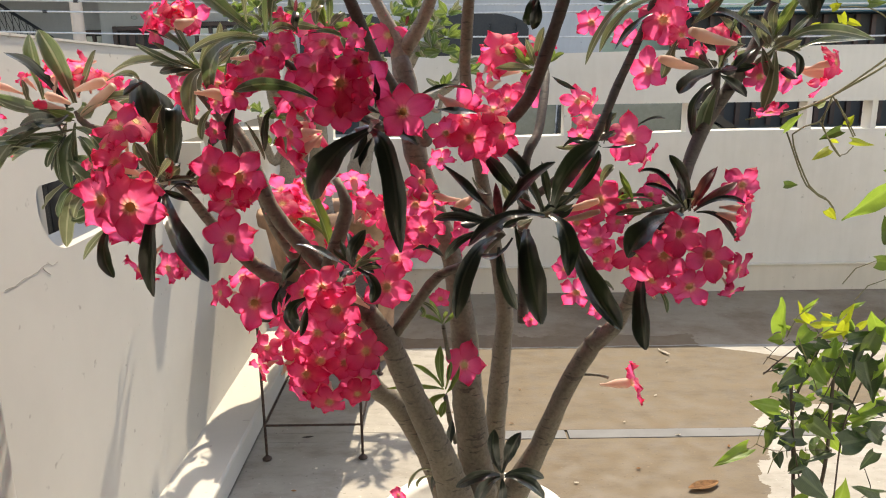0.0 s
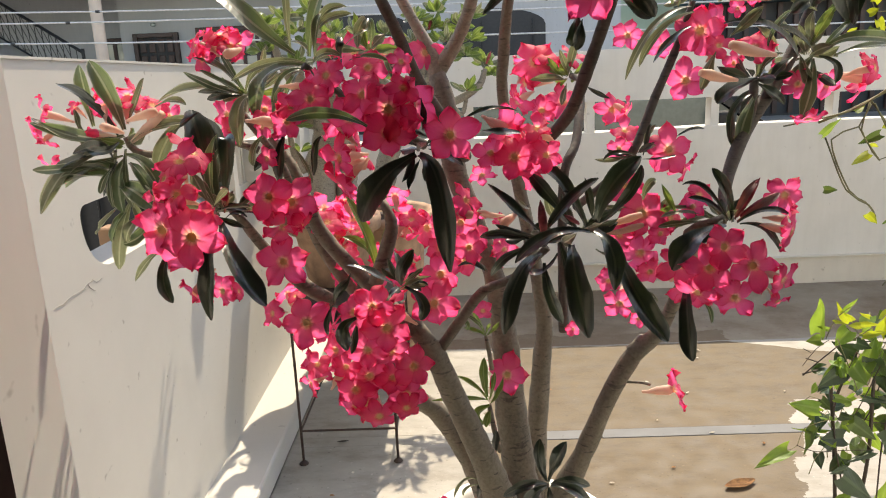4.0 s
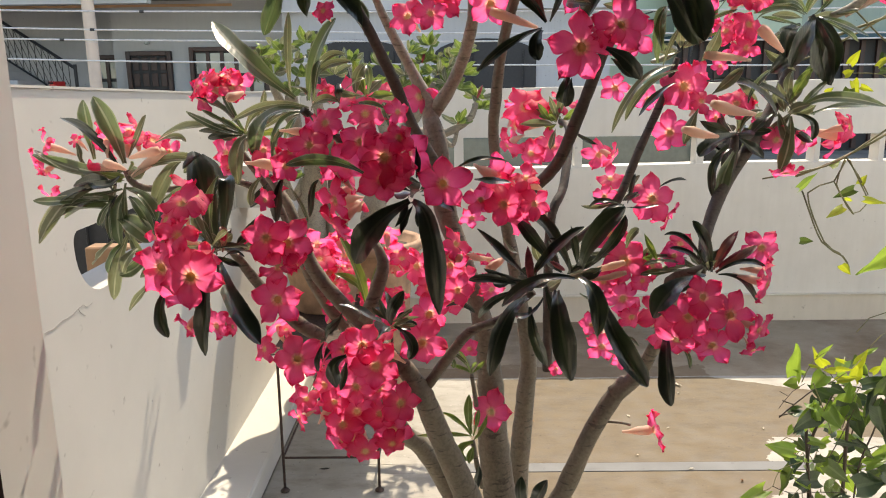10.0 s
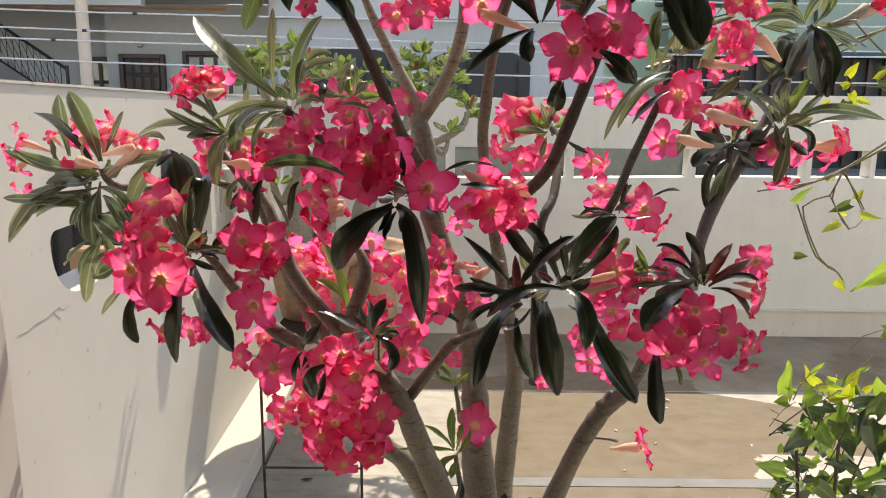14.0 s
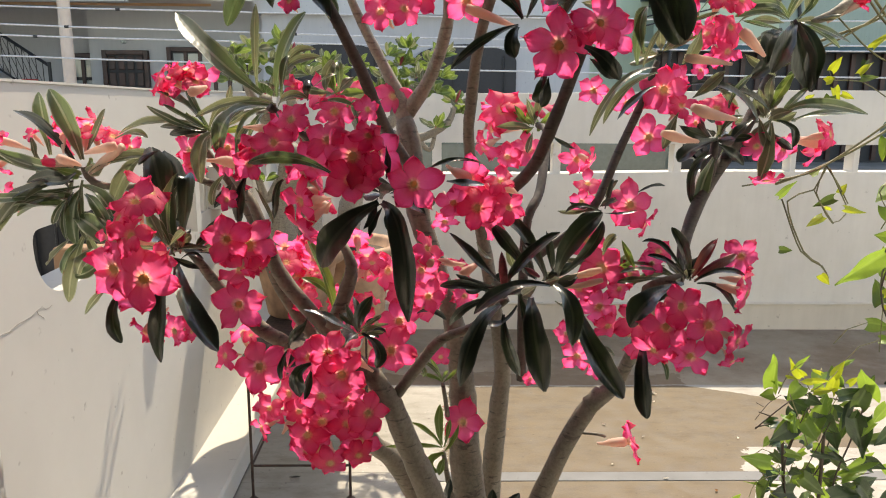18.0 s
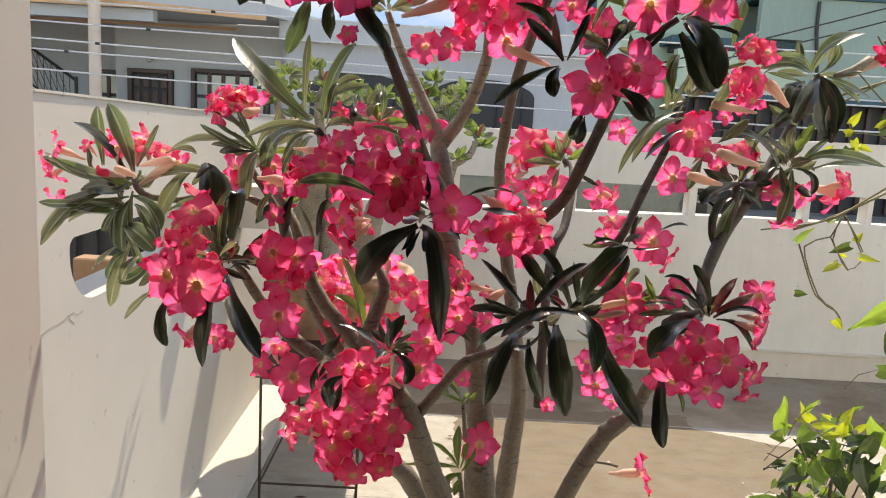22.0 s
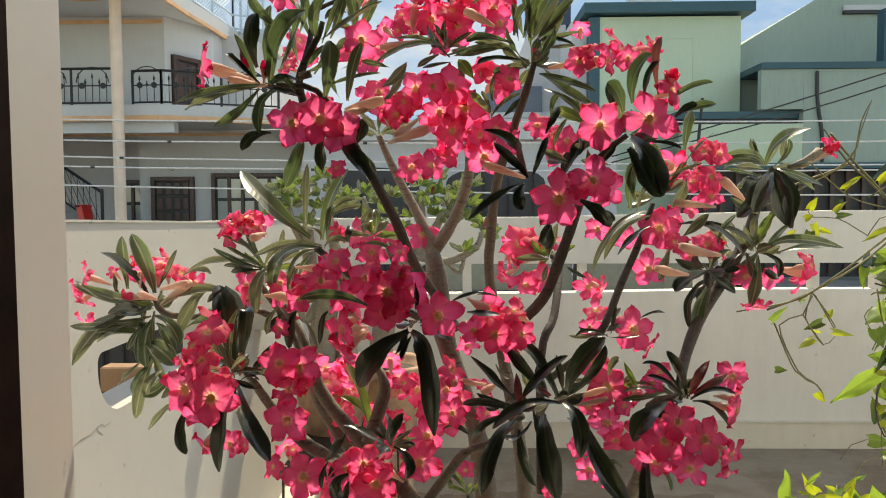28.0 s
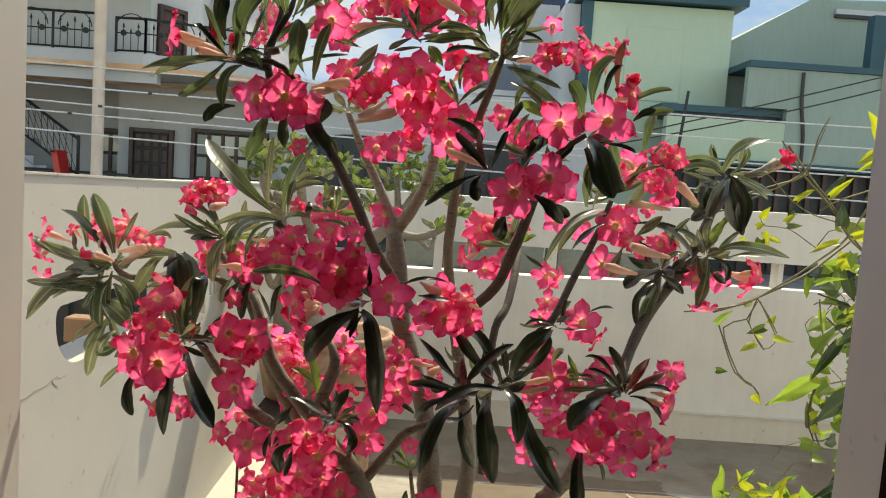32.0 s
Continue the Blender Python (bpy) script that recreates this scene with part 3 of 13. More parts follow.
part("seat", box(-0.75, -0.05, -0.15, 0.15, 1.25, 1.38, 0.05, seg=2), DARK, scooter)
for x in (-0.55, 0.5):
    part("wheel", lathe([(0.08, -0.05), (0.27, -0.05), (0.30, 0), (0.27, 0.05), (0.08, 0.05)], 20), DARK, scooter, m=Matrix.Translation((x, 0, 0.30)) @ pose(0, 0, 0, 90, 0, 0))
part("handlebar", tube([(0.0, -0.3, 1.72), (0.0, 0.3, 1.72)], [0.02] * 2, 6), IRON, scooter)

# arched dark openings of the house's middle
mid = thing("arched_wing", "grey house wing with arched dark windows", "house")
part("wall", box(-3.2, 3.2, 15.1, 15.98, -0.06, 2.95), GREYWALL, mid)
part("parapet", box(-3.3, 3.3, 14.9, 15.99, 2.951, 3.36), HOUSE_WHITE, mid)
for cx, w in ((0.75, 2.0), (-1.75, 1.9)):
    arch = [(cx - w / 2, 0.12), (cx + w / 2, 0.12), (cx + w / 2, 2.1)] + [(cx + w / 2 * math.cos(a), 2.1 + 0.32 * math.sin(a)) for a in (math.pi * k / 12 for k in range(1, 12))] + [(cx - w / 2, 2.1)]
    win = part("arched_window", prism(arch, 15.06, 15.098, "y"), DARK, mid, "dark arched window")
    for k in range(4):
        x = cx - w / 2 + w * (k + 0.5) / 4
        part("grille_bar", tube([(x, 15.03, 0.13), (x, 15.03, 2.2)], [0.015] * 2, 5), IRON, win)

# ---- the pale green house ----
green = thing("green_house", "pale green two-storey house with dark teal bands", "house")
GY = 18.0
part("tower", box(3.35, 6.69, GY, GY + 6, -0.06, 6.085), HOUSE_GREEN, green)
part("roof_slab", box(2.95, 6.93, GY - 0.28, GY + 6.2, 6.13, 6.36), TEAL, green, "dark teal roof slab")
part("corner_pilaster", box(3.12, 3.36, GY - 0.03, GY + 0.3, -0.06, 6.085), TEAL, green)
part("side_strip", box(2.75, 3.12, GY + 0.4, GY + 5, -0.06, 6.085), HOUSE_WHITE, green)
part("blind_panel", box(4.2, 5.56, GY - 0.03, GY - 0.002, 3.85, 5.56, 0.01), HOUSE_GREEN, green, "raised pale green wall panel")
part("annex_wall", prism([(6.70, -0.06), (16, -0.06), (16, 6.9), (8.6, 6.55), (6.70, 5.40)], GY + 0.3, GY + 5, "y"), HOUSE_GREEN_GREY, green)
part("balcony_front", box(7.66, 16, GY - 1.2, GY - 1.0, 2.55, 4.615), HOUSE_GREEN_GREY, green)
part("balcony_front", box(6.72, 7.655, GY - 1.2, GY - 1.0, 3.74, 4.615), HOUSE_GREEN_GREY, green)
part("teal_band", box(6.71, 16, GY - 1.26, GY + 0.25, 4.62, 4.76), TEAL, green, "dark teal canopy band")
part("balcony_front", box(5.0, 7.655, GY - 1.2, GY - 0.9, 2.55, 3.42), HOUSE_GREEN, green)
part("teal_band", box(4.9, 7.655, GY - 1.0, GY - 0.02, 3.56, 3.72), TEAL, green)
part("balcony_recess", box(5.1, 7.65, GY - 0.95, GY - 0.02, 3.43, 3.55), DARK, green)
part("base_band", box(5.0, 16, GY - 1.3, GY - 0.002, 2.42, 2.54), TEAL, green)
part("vent_slit", box(9.2, 14, GY + 0.2, GY + 0.296, 6.16, 6.23), DARK, green)
part("white_panel", box(9.2, 14, GY + 0.2, GY + 0.296, 6.24, 6.36), HOUSE_WHITE, green)
part("pillar", box(9.55, 9.9, GY - 0.9, GY - 0.6, 4.79, 6.0), TEAL, green, "dark teal pillar")
part("dark_window", box(9.7, 11.5, GY - 1.3, GY - 1.21, 4.35, 4.56), DARK, green)
gate = part("garage_grille", box(5.2, 16, GY - 0.6, GY - 0.5, -0.06, 2.41), DARK, green, "dark timber garage grille")
for k in range(30):
    x = 5.3 + 0.36 * k
    part("slat", box(x, x + 0.10, GY - 0.68, GY - 0.605, 0.0, 2.40), DOORWOOD, gate)

part("drain_pipe", tube([(7.93, GY - 1.24, 4.56), (7.95, GY - 1.24, 3.9), (8.06, GY - 1.24, 3.2), (8.08, GY - 1.24, 2.56)], [0.04] * 4, 8, fine=0.2), CABLE, green, "black drain pipe")
rod = thing("iron_pole", "thin dark iron pole leaning in the street", "pole", (4.0, 12.4, -0.06))
part("shaft", tube([(-0.27, 0, 0), (-0.02, 0, 2.6), (0.05, 0, 3.45)], [0.03, 0.028, 0.025], 8), IRON, rod)

yr = thing("yard_railing", "low black iron railing before the white house", "railing", (0, 14.2, 0))
part("top_rail", box(-8.0, -4.3, -0.02, 0.02, 1.28, 1.33, 0.006), IRON, yr)
part("low_rail", box(-8.0, -4.3, -0.015, 0.015, 0.72, 0.75, 0.004), IRON, yr)
for x in (-7.98, -6.2, -5.0, -4.32):
    part("post", box(x - 0.02, x + 0.02, -0.018, 0.018, -0.06, 1.279), IRON, yr)

# far grey block between the two houses
block = thing("grey_block", "pale grey building with a dark stair tower behind the houses", "building")
part("wall", box(1.95, 2.9, 20.5, 26, -0.06, 6.5), GREYWALL, block)
part("low_wing", box(0.7, 1.95, 20.6, 26, -0.06, 4.15), GREYWALL, block)
part("dark_window", box(0.72, 2.25, 20.40, 20.49, 4.16, 4.85), plain("blue_shade_glass", (0.07, 0.09, 0.13), 0.3), block, "dark bluish window band")
part("ledge", box(0.6, 3.0, 20.3, 20.6, 4.0, 4.14), HOUSE_WHITE, block)
part("stair_tower", box(1.96, 3.04, 20.55, 22.5, 6.501, 8.6), plain("navy_tower_paint", (0.022, 0.034, 0.075), 0.5, vary=0.2, scale=2), block, "dark navy stair tower")
tank = thing("water_tank", "white ribbed plastic water tank on the green roof", "water tank", (4.74, 18.9, 6.361))
part("body", lathe([(0.525, 0.003), (0.550, 0.039), (0.550, 0.260), (0.531, 0.299), (0.550, 0.338), (0.550, 0.559), (0.531, 0.598), (0.550, 0.637), (0.550, 0.832), (0.450, 0.988), (0.250, 1.040)], 24), plain("white_tank_plastic", (0.55, 0.56, 0.58), 0.5), tank, smooth=True)
part("lid", lathe([(0.237, 1.041), (0.237, 1.118), (0.200, 1.144), (0.025, 1.151)], 16), plain("grey_tank_lid", (0.35, 0.36, 0.38), 0.5), tank)

# ---- wires over the street ----
for x in (-12, 12):
    pole = thing("utility_pole", "grey concrete utility pole carrying the wires", "pole", (x, 9.0, -0.06), group="utility poles")
    part("shaft", tube([(0, 0, 0), (0, 0, 6.5)], [0.13, 0.09], 12), GREYWALL, pole)
    part("crossarm", box(-0.05, 0.05, -0.5, 0.5, 6.0, 6.1), IRON, pole)
for z, fall in ((2.726, 0.009), (2.471, 0.009), (2.270, 0.017), (2.147, 0.011), (1.915, 0.018)):
    w = thing("overhead_wire", "thin pale overhead wire strung along the street", "wire", group="street wires")
    part("strand", tube([(x, 9.0, z - fall * (x + 4.94) + 0.0012 * (x * x - 24)) for x in (-12, -8, -4, 0, 4, 8, 12)], [0.010] * 7, 5), WIRE, w)
    for x in (-4.7 + 3 * (z - 2.1), -1.9 + 2 * (z - 2.1)):
        part("joint", tube([(x, 9.0, z - fall * (x + 4.94) + 0.0012 * (x * x - 24)), (x + 0.05, 9.0, z - fall * (x + 4.99) + 0.0012 * (x * x - 24))], [0.018] * 2, 6), CABLE, w)
for k in range(2):
    w = thing("service_cable", "black service cable slanting up to the house", "cable", group="service cables")
    part("strand", tube([(2.6, 12.6, 2.35 + 0.1 * k), (6.6, 13.0, 3.42 + 0.22 * k), (12, 13.5, 5.2 + 0.15 * k)], [0.013, 0.013, 0.013], 5, fine=0.6), CABLE, w)

# ---- a car parked close behind the far wall, seen through its slot ----
CARPAINT = plain("dark_grey_car_paint", (0.02, 0.022, 0.026), 0.25, metal=0.3, vary=0.1)
CARGLASS = plain("tinted_car_glass", (0.10, 0.13, 0.12), 0.06, vary=0.1, spec=0.9)
RUBBER = plain("car_rubber", (0.02, 0.02, 0.02), 0.8)
car = thing("parked_car", "dark grey car parked in the street behind the wall", "car", (0, 5.9, -0.06))
part("body", prism([(-0.9, 0.35), (3.2, 0.35), (3.25, 0.72), (3.0, 0.86), (2.45, 0.96), (-0.75, 0.98), (-0.95, 0.85)], 0.0, 1.6), CARPAINT, car)
part("roof", prism([(0.0, 1.42), (0.25, 1.49), (1.55, 1.49), (1.85, 1.42), (1.80, 1.40), (0.05, 1.40)], 0.12, 1.48), CARPAINT, car)
for x0, x1, top in ((-0.62, 0.0, 0.06), (0.98, 1.05, 1.0), (2.40, 1.82, 1.78)):
    part("pillar", prism([(x0, 0.981), (x0 + 0.10, 0.981), (top + 0.10, 1.40), (top, 1.40)], 0.04, 0.14), CARPAINT, car)
for pts in ([(-0.50, 0.985), (0.96, 0.985), (0.98, 1.39), (0.14, 1.39)], [(1.09, 0.985), (2.36, 0.985), (1.80, 1.39), (1.11, 1.39)]):
    part("side_window", prism(pts, 0.08, 0.10), CARGLASS, car, "tinted side window")
part("windscreen", prism([(2.46, 0.985), (2.48, 1.0), (1.93, 1.40), (1.90, 1.39)], 0.16, 1.44), CARGLASS, car)
part("door_mirror", box(2.02, 2.14, -0.12, 0.0, 1.0, 1.12, 0.03, seg=2), RUBBER, car, "black door mirror")
for x in (-0.15, 2.45):
    for y in (0.02, 1.42):
        wheel = part("wheel", lathe([(0.15, -0.08), (0.28, -0.09), (0.31, -0.05), (0.31, 0.05), (0.28, 0.09), (0.15, 0.08)], 24), RUBBER, car, m=Matrix.Translation((x, y + 0.08, 0.32)) @ pose(0, 0, 0, 90, 0, 0))
        part("rim", lathe([(0.03, -0.07), (0.16, -0.075), (0.16, 0.075), (0.03, 0.07)], 16), GREYWALL, wheel)

# ---- beyond the left wall: the neighbour's gate and low kerb wall ----
KERBTOP = plain("brown_kerb_paint", (0.26, 0.145, 0.075), 0.7, vary=0.25, scale=8)
kerb = thing("low_planter_wall", "low wall with an orange-brown top beside the street", "low wall")
part("body", box(-2.20, -1.75, 4.35, 4.43, -0.06, 0.47, 0.01), HOUSE_WHITE, kerb)
part("top", box(-2.24, -1.70, 4.30, 4.44, 0.47, 0.63, 0.01), KERBTOP, kerb, "orange-brown top slab")
ngate = thing("street_gate", "black iron gate between white posts", "gate")
for x in (-4.3, -3.05, -1.8):
    part("post", box(x, x + 0.16, 5.2, 5.36, -0.06, 1.1, 0.01), HOUSE_WHITE, ngate)
for x0 in (-4.13, -2.88):
    part("leaf_sheet", box(x0 + 0.01, x0 + 1.07, 5.27, 5.31, 0.05, 0.98), DARK, ngate)
    for k in range(7):
        part("bar", tube([(x0 + 0.06 + 0.155 * k, 5.24, 0.05), (x0 + 0.06 + 0.155 * k, 5.24, 1.06)], [0.012] * 2, 6), IRON, ngate)

# ---- plant materials ----
def leafy(name, base, vein, glow, rough, coat=0.0, through_=0.35):
    """A leaf: pale midrib and faint side veins along its own length, blotches, gloss, light through the blade."""
    mat, nt, p = material(name)
    co = nt.nodes.new("ShaderNodeTexCoord")
    ab = nt.nodes.new("ShaderNodeAttribute")
    ab.attribute_name = "across"
    info = nt.nodes.new("ShaderNodeObjectInfo")
    blotch = noise_of(nt, 6.0, 5, 0.6, coords=co.outputs["Object"])
    c = ramp(nt, blotch, [(0.3, tuple(v * 0.75 for v in base)), (0.7, tuple(v * 1.25 for v in base))])
    c = mixed(nt, ramp(nt, ab.outputs["Fac"], [(0.07, (1, 1, 1)), (0.16, (0, 0, 0))]), c, vein)
    c = mixed(nt, ramp(nt, ab.outputs["Fac"], [(0.82, (0, 0, 0)), (0.92, (0.85, 0.85, 0.85))]), c, vein)
    tone = ramp(nt, info.outputs["Random"], [(0.0, (0.72, 0.72, 0.72)), (1.0, (1.2, 1.2, 1.2))])
    c = mixed(nt, 1.0, c, tone, "MULTIPLY")
    nt.links.new(c, p.inputs["Base Color"])
    p.inputs["Roughness"].default_value, p.inputs["Coat Weight"].default_value, p.inputs["Coat Roughness"].default_value = rough, coat, 0.2
    tr = nt.nodes.new("ShaderNodeBsdfTranslucent")
    tr.inputs[0].default_value = (*glow, 1)
    mx = nt.nodes.new("ShaderNodeMixShader")
    mx.inputs[0].default_value = through_
    nt.links.new(p.outputs[0], mx.inputs[1])
    nt.links.new(tr.outputs[0], mx.inputs[2])
    nt.links.new(mx.outputs[0], nt.nodes["Material Output"].inputs[0])
    wave = node(nt, "ShaderNodeTexWave", Scale=7.0, Distortion=1.5)
    nt.links.new(co.outputs["Object"], wave.inputs[0])
    bumped(nt, p, wave.outputs["Fac"], 0.12, 0.002)
    return mat


LEAF_DARK = leafy("dark_glossy_leaf", (0.033, 0.047, 0.037), (0.095, 0.11, 0.085), (0.04, 0.06, 0.02), 0.30, 1.0, 0.08)
LEAF_OLIVE = leafy("olive_leaf_underside", (0.135, 0.145, 0.098), (0.42, 0.42, 0.33), (0.21, 0.23, 0.11), 0.38, 0.4, 0.32)
LEAF_LIGHT = leafy("young_green_leaf", (0.105, 0.165, 0.05), (0.30, 0.36, 0.18), (0.19, 0.26, 0.05), 0.48, 0.1, 0.40)
VINE_LEAF = leafy("fresh_vine_leaf", (0.11, 0.205, 0.04), (0.22, 0.32, 0.10), (0.30, 0.43, 0.05), 0.45, 0.1, 0.48)
VINE_YOUNG = leafy("yellow_green_young_leaf", (0.24, 0.29, 0.03), (0.34, 0.38, 0.08), (0.46, 0.50, 0.03), 0.45, 0.1, 0.50)
# darker copies of the vine leaf, shade put into the green, mostly lower down
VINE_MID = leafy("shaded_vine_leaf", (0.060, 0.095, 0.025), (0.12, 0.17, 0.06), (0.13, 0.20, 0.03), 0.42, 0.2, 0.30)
VINE_DARK = leafy("deep_shade_vine_leaf", (0.028, 0.055, 0.022), (0.07, 0.11, 0.05), (0.05, 0.10, 0.02), 0.36, 0.35, 0.18)
LEAF_MID = leafy("mid_green_leaf", (0.084, 0.114, 0.070), (0.42, 0.44, 0.34), (0.16, 0.215, 0.08), 0.34, 0.6, 0.33)
LEAF_RED = leafy("reddish_young_leaf", (0.16, 0.075, 0.07), (0.22, 0.11, 0.09), (0.30, 0.09, 0.07), 0.42, 0.3, 0.25)
LEAF_CROWN = leafy("crown_leaf", (0.066, 0.092, 0.058), (0.40, 0.42, 0.33), (0.13, 0.19, 0.07), 0.32, 0.8, 0.32)
LEAVES = {"d": LEAF_DARK, "e": LEAF_CROWN, "o": LEAF_OLIVE, "g": LEAF_LIGHT, "m": LEAF_MID, "r": LEAF_RED}


def petal_mat():
    mat, nt, p = material("rose_red_petal")
    co = nt.nodes.new("ShaderNodeTexCoord")
    ln = nt.nodes.new("ShaderNodeVectorMath")
    ln.operation = "LENGTH"
    nt.links.new(co.outputs["Object"], ln.inputs[0])
    wob = noise_of(nt, 5.0, 4, 0.6, coords=co.outputs["Object"])
    add = nt.nodes.new("ShaderNodeMath")
    add.operation = "MULTIPLY_ADD"
    add.inputs[1].default_value, add.inputs[2].default_value = 0.22, -0.11
    nt.links.new(wob, add.inputs[0])
    s = nt.nodes.new("ShaderNodeMath")
    nt.links.new(ln.outputs["Value"], s.inputs[0])
    nt.links.new(add.outputs[0], s.inputs[1])
    info = nt.nodes.new("ShaderNodeObjectInfo")
    c = ramp(nt, s.outputs[0], [(0.14, (0.88, 0.68, 0.38)), (0.20, (0.88, 0.36, 0.26)), (0.31, (0.91, 0.17, 0.25)), (0.48, (0.90, 0.118, 0.215)), (0.80, (0.88, 0.072, 0.175)), (0.93, (0.76, 0.032, 0.11)), (1.02, (0.56, 0.014, 0.06))])
    veins = noise_of(nt, 9.0, 3, 0.6, coords=co.outputs["Object"], stretch=(0.5, 3.5, 1))
    c = mixed(nt, 0.35, c, ramp(nt, veins, [(0.35, (0.7, 0.45, 0.5)), (0.65, (1, 1, 1))]), "MULTIPLY")
    c = mixed(nt, 1.0, c, ramp(nt, info.outputs["Random"], [(0.0, (0.84, 0.66, 0.76)), (1.0, (1.10, 1.35, 1.25))]), "MULTIPLY")
    at = nt.nodes.new("ShaderNodeAttribute")
    at.attribute_name = "rim"
    rim = ramp(nt, at.outputs["Fac"], [(0.5, (0, 0, 0)), (0.97, (0.62, 0.62, 0.62))])
    c = mixed(nt, rim, c, (0.58, 0.010, 0.065))
    nt.links.new(c, p.inputs["Base Color"])
    p.inputs["Roughness"].default_value = 0.5
    p.inputs["Sheen Weight"].default_value = 0.35
    tr = nt.nodes.new("ShaderNodeBsdfTranslucent")
    glow = ramp(nt, s.outputs[0], [(0.12, (0.97, 0.62, 0.40)), (0.28, (0.98, 0.17, 0.36)), (0.6, (0.95, 0.13, 0.36)), (0.97, (0.92, 0.074, 0.25))])
    glow = mixed(nt, rim, glow, (0.90, 0.03, 0.15))
    nt.links.new(glow, tr.inputs[0])
    mx = nt.nodes.new("ShaderNodeMixShader")
    mx.inputs[0].default_value = 0.68
    nt.links.new(p.outputs[0], mx.inputs[1])
    nt.links.new(tr.outputs[0], mx.inputs[2])
    nt.links.new(mx.outputs[0], nt.nodes["Material Output"].inputs[0])
    fine = noise_of(nt, 16.0, 3, 0.6, coords=co.outputs["Object"])
    bumped(nt, p, fine, 0.35, 0.004)
    return mat


def tube_mat():
    mat, nt, p = material("cream_pink_flower_tube")
    co = nt.nodes.new("ShaderNodeTexCoord")
    n = noise_of(nt, 6.0, 3, 0.5, coords=co.outputs["Object"], stretch=(4, 4, 0.6))
    c = ramp(nt, n, [(0.3, (0.68, 0.42, 0.37)), (0.5, (0.66, 0.51, 0.42)), (0.75, (0.64, 0.56, 0.44))])
    nt.links.new(c, p.inputs["Base Color"])
    p.inputs["Roughness"].default_value = 0.6
    tr = nt.nodes.new("ShaderNodeBsdfTranslucent")
    tr.inputs[0].default_value = (0.85, 0.60, 0.50, 1)
    mx = nt.nodes.new("ShaderNodeMixShader")
    mx.inputs[0].default_value = 0.45
    nt.links.new(p.outputs[0], mx.inputs[1])
    nt.links.new(tr.outputs[0], mx.inputs[2])
    nt.links.new(mx.outputs[0], nt.nodes["Material Output"].inputs[0])
    return mat


def bark(name, pale, deep, scar):
    """Grey succulent bark: smooth skin, leaf scars across the limb, blotches."""
    mat, nt, p = material(name)
    broad, fine = noise_of(nt, 14, 6, 0.65), noise_of(nt, 160, 3, 0.6)
    rings = noise_of(nt, 30, 2, 0.5, stretch=(1, 1, 4.6))
    c = ramp(nt, broad, [(0.3, deep), (0.66, pale)])
    c = mixed(nt, ramp(nt, rings, [(0.335, (0.95, 0.95, 0.95)), (0.375, (0, 0, 0))]), c, scar)
    c = mixed(nt, 0.4, c, ramp(nt, fine, [(0.35, tuple(v * 0.6 for v in deep)), (0.6, pale)]))
    nt.links.new(c, p.inputs["Base Color"])
    p.inputs["Roughness"].default_value = 0.7
    bumped(nt, p, mixed(nt, 0.4, rings, fine), 0.5, 0.003)
    return mat


PETAL, TUBE = petal_mat(), tube_mat()
def throat_mat():
    mat, nt, p = material("yellow_throat")
    p.inputs["Base Color"].default_value, p.inputs["Roughness"].default_value = (0.88, 0.72, 0.42, 1), 0.7
    tr = nt.nodes.new("ShaderNodeBsdfTranslucent")
    tr.inputs[0].default_value = (0.95, 0.80, 0.48, 1)
    mx = nt.nodes.new("ShaderNodeMixShader")
    nt.links.new(p.outputs[0], mx.inputs[1])
    nt.links.new(tr.outputs[0], mx.inputs[2])
    nt.links.new(mx.outputs[0], nt.nodes["Material Output"].inputs[0])
    return mat


THROAT = throat_mat()
BUD = plain("dark_red_bud", (0.30, 0.045, 0.06), 0.6, vary=0.4, scale=120)
BARK = bark("grey_limb_bark", (0.205, 0.176, 0.136), (0.125, 0.105, 0.08), (0.045, 0.037, 0.029))
BARK_DARK = bark("dark_young_bark", (0.098, 0.080, 0.066), (0.058, 0.047, 0.038), (0.024, 0.02, 0.016))
BARK_PALE = bark("pale_old_bark", (0.30, 0.262, 0.212), (0.19, 0.165, 0.13), (0.09, 0.075, 0.06))
BARKS = {"b": BARK, "d": BARK_DARK, "p": BARK_PALE}


# ---- plant pieces that are shared ----
def marked(me, name, values):
    """Stores how far each point lies from the midrib or inside the rim, for the pigment there."""
    at = me.attributes.new(name, "FLOAT", "POINT")
    for d, v in zip(at.data, values):
        d.value = v
    return me



def leaf_mesh(name, mat, droop, sweep, fold, wave, blunt, rng):
    """A blade of length 1 along x and width 1: narrow foot, widest past the middle, folded along the midrib."""
    bm = bmesh.new()
    rows, marks = [], []
    n = 12
    for i in range(n + 1):
        u = i / n
        w = 0.5 * math.sin(math.pi * min(0.999, u ** (1.3 + 0.35 * blunt))) ** (0.60 + 0.25 * (1 - blunt))
        w = max(w, 0.03 if u < 0.1 else 0.004)
        x = u - 0.10 * abs(droop) * u * u
        zc = droop * u * u * (1 + 0.9 * blunt * u * u)
        yc = sweep * (u * u)
        row = []
        for k in (-1, -0.5, 0, 0.5, 1):
            z = zc + fold * abs(k) * w * 0.34 + wave * math.sin(u * 13 + 2.4 * k) * abs(k) * 0.032 * (0.4 + u)
            row.append(bm.verts.new((x, yc * 4 + k * w, z)))
            marks.append(abs(k))
        rows.append(row)
    for a, b in zip(rows, rows[1:]):
        for k in range(4):
            bm.faces.new((a[k], b[k], b[k + 1], a[k + 1]))
    return marked(mesh_of(bm, name, mat, True), "across", marks)


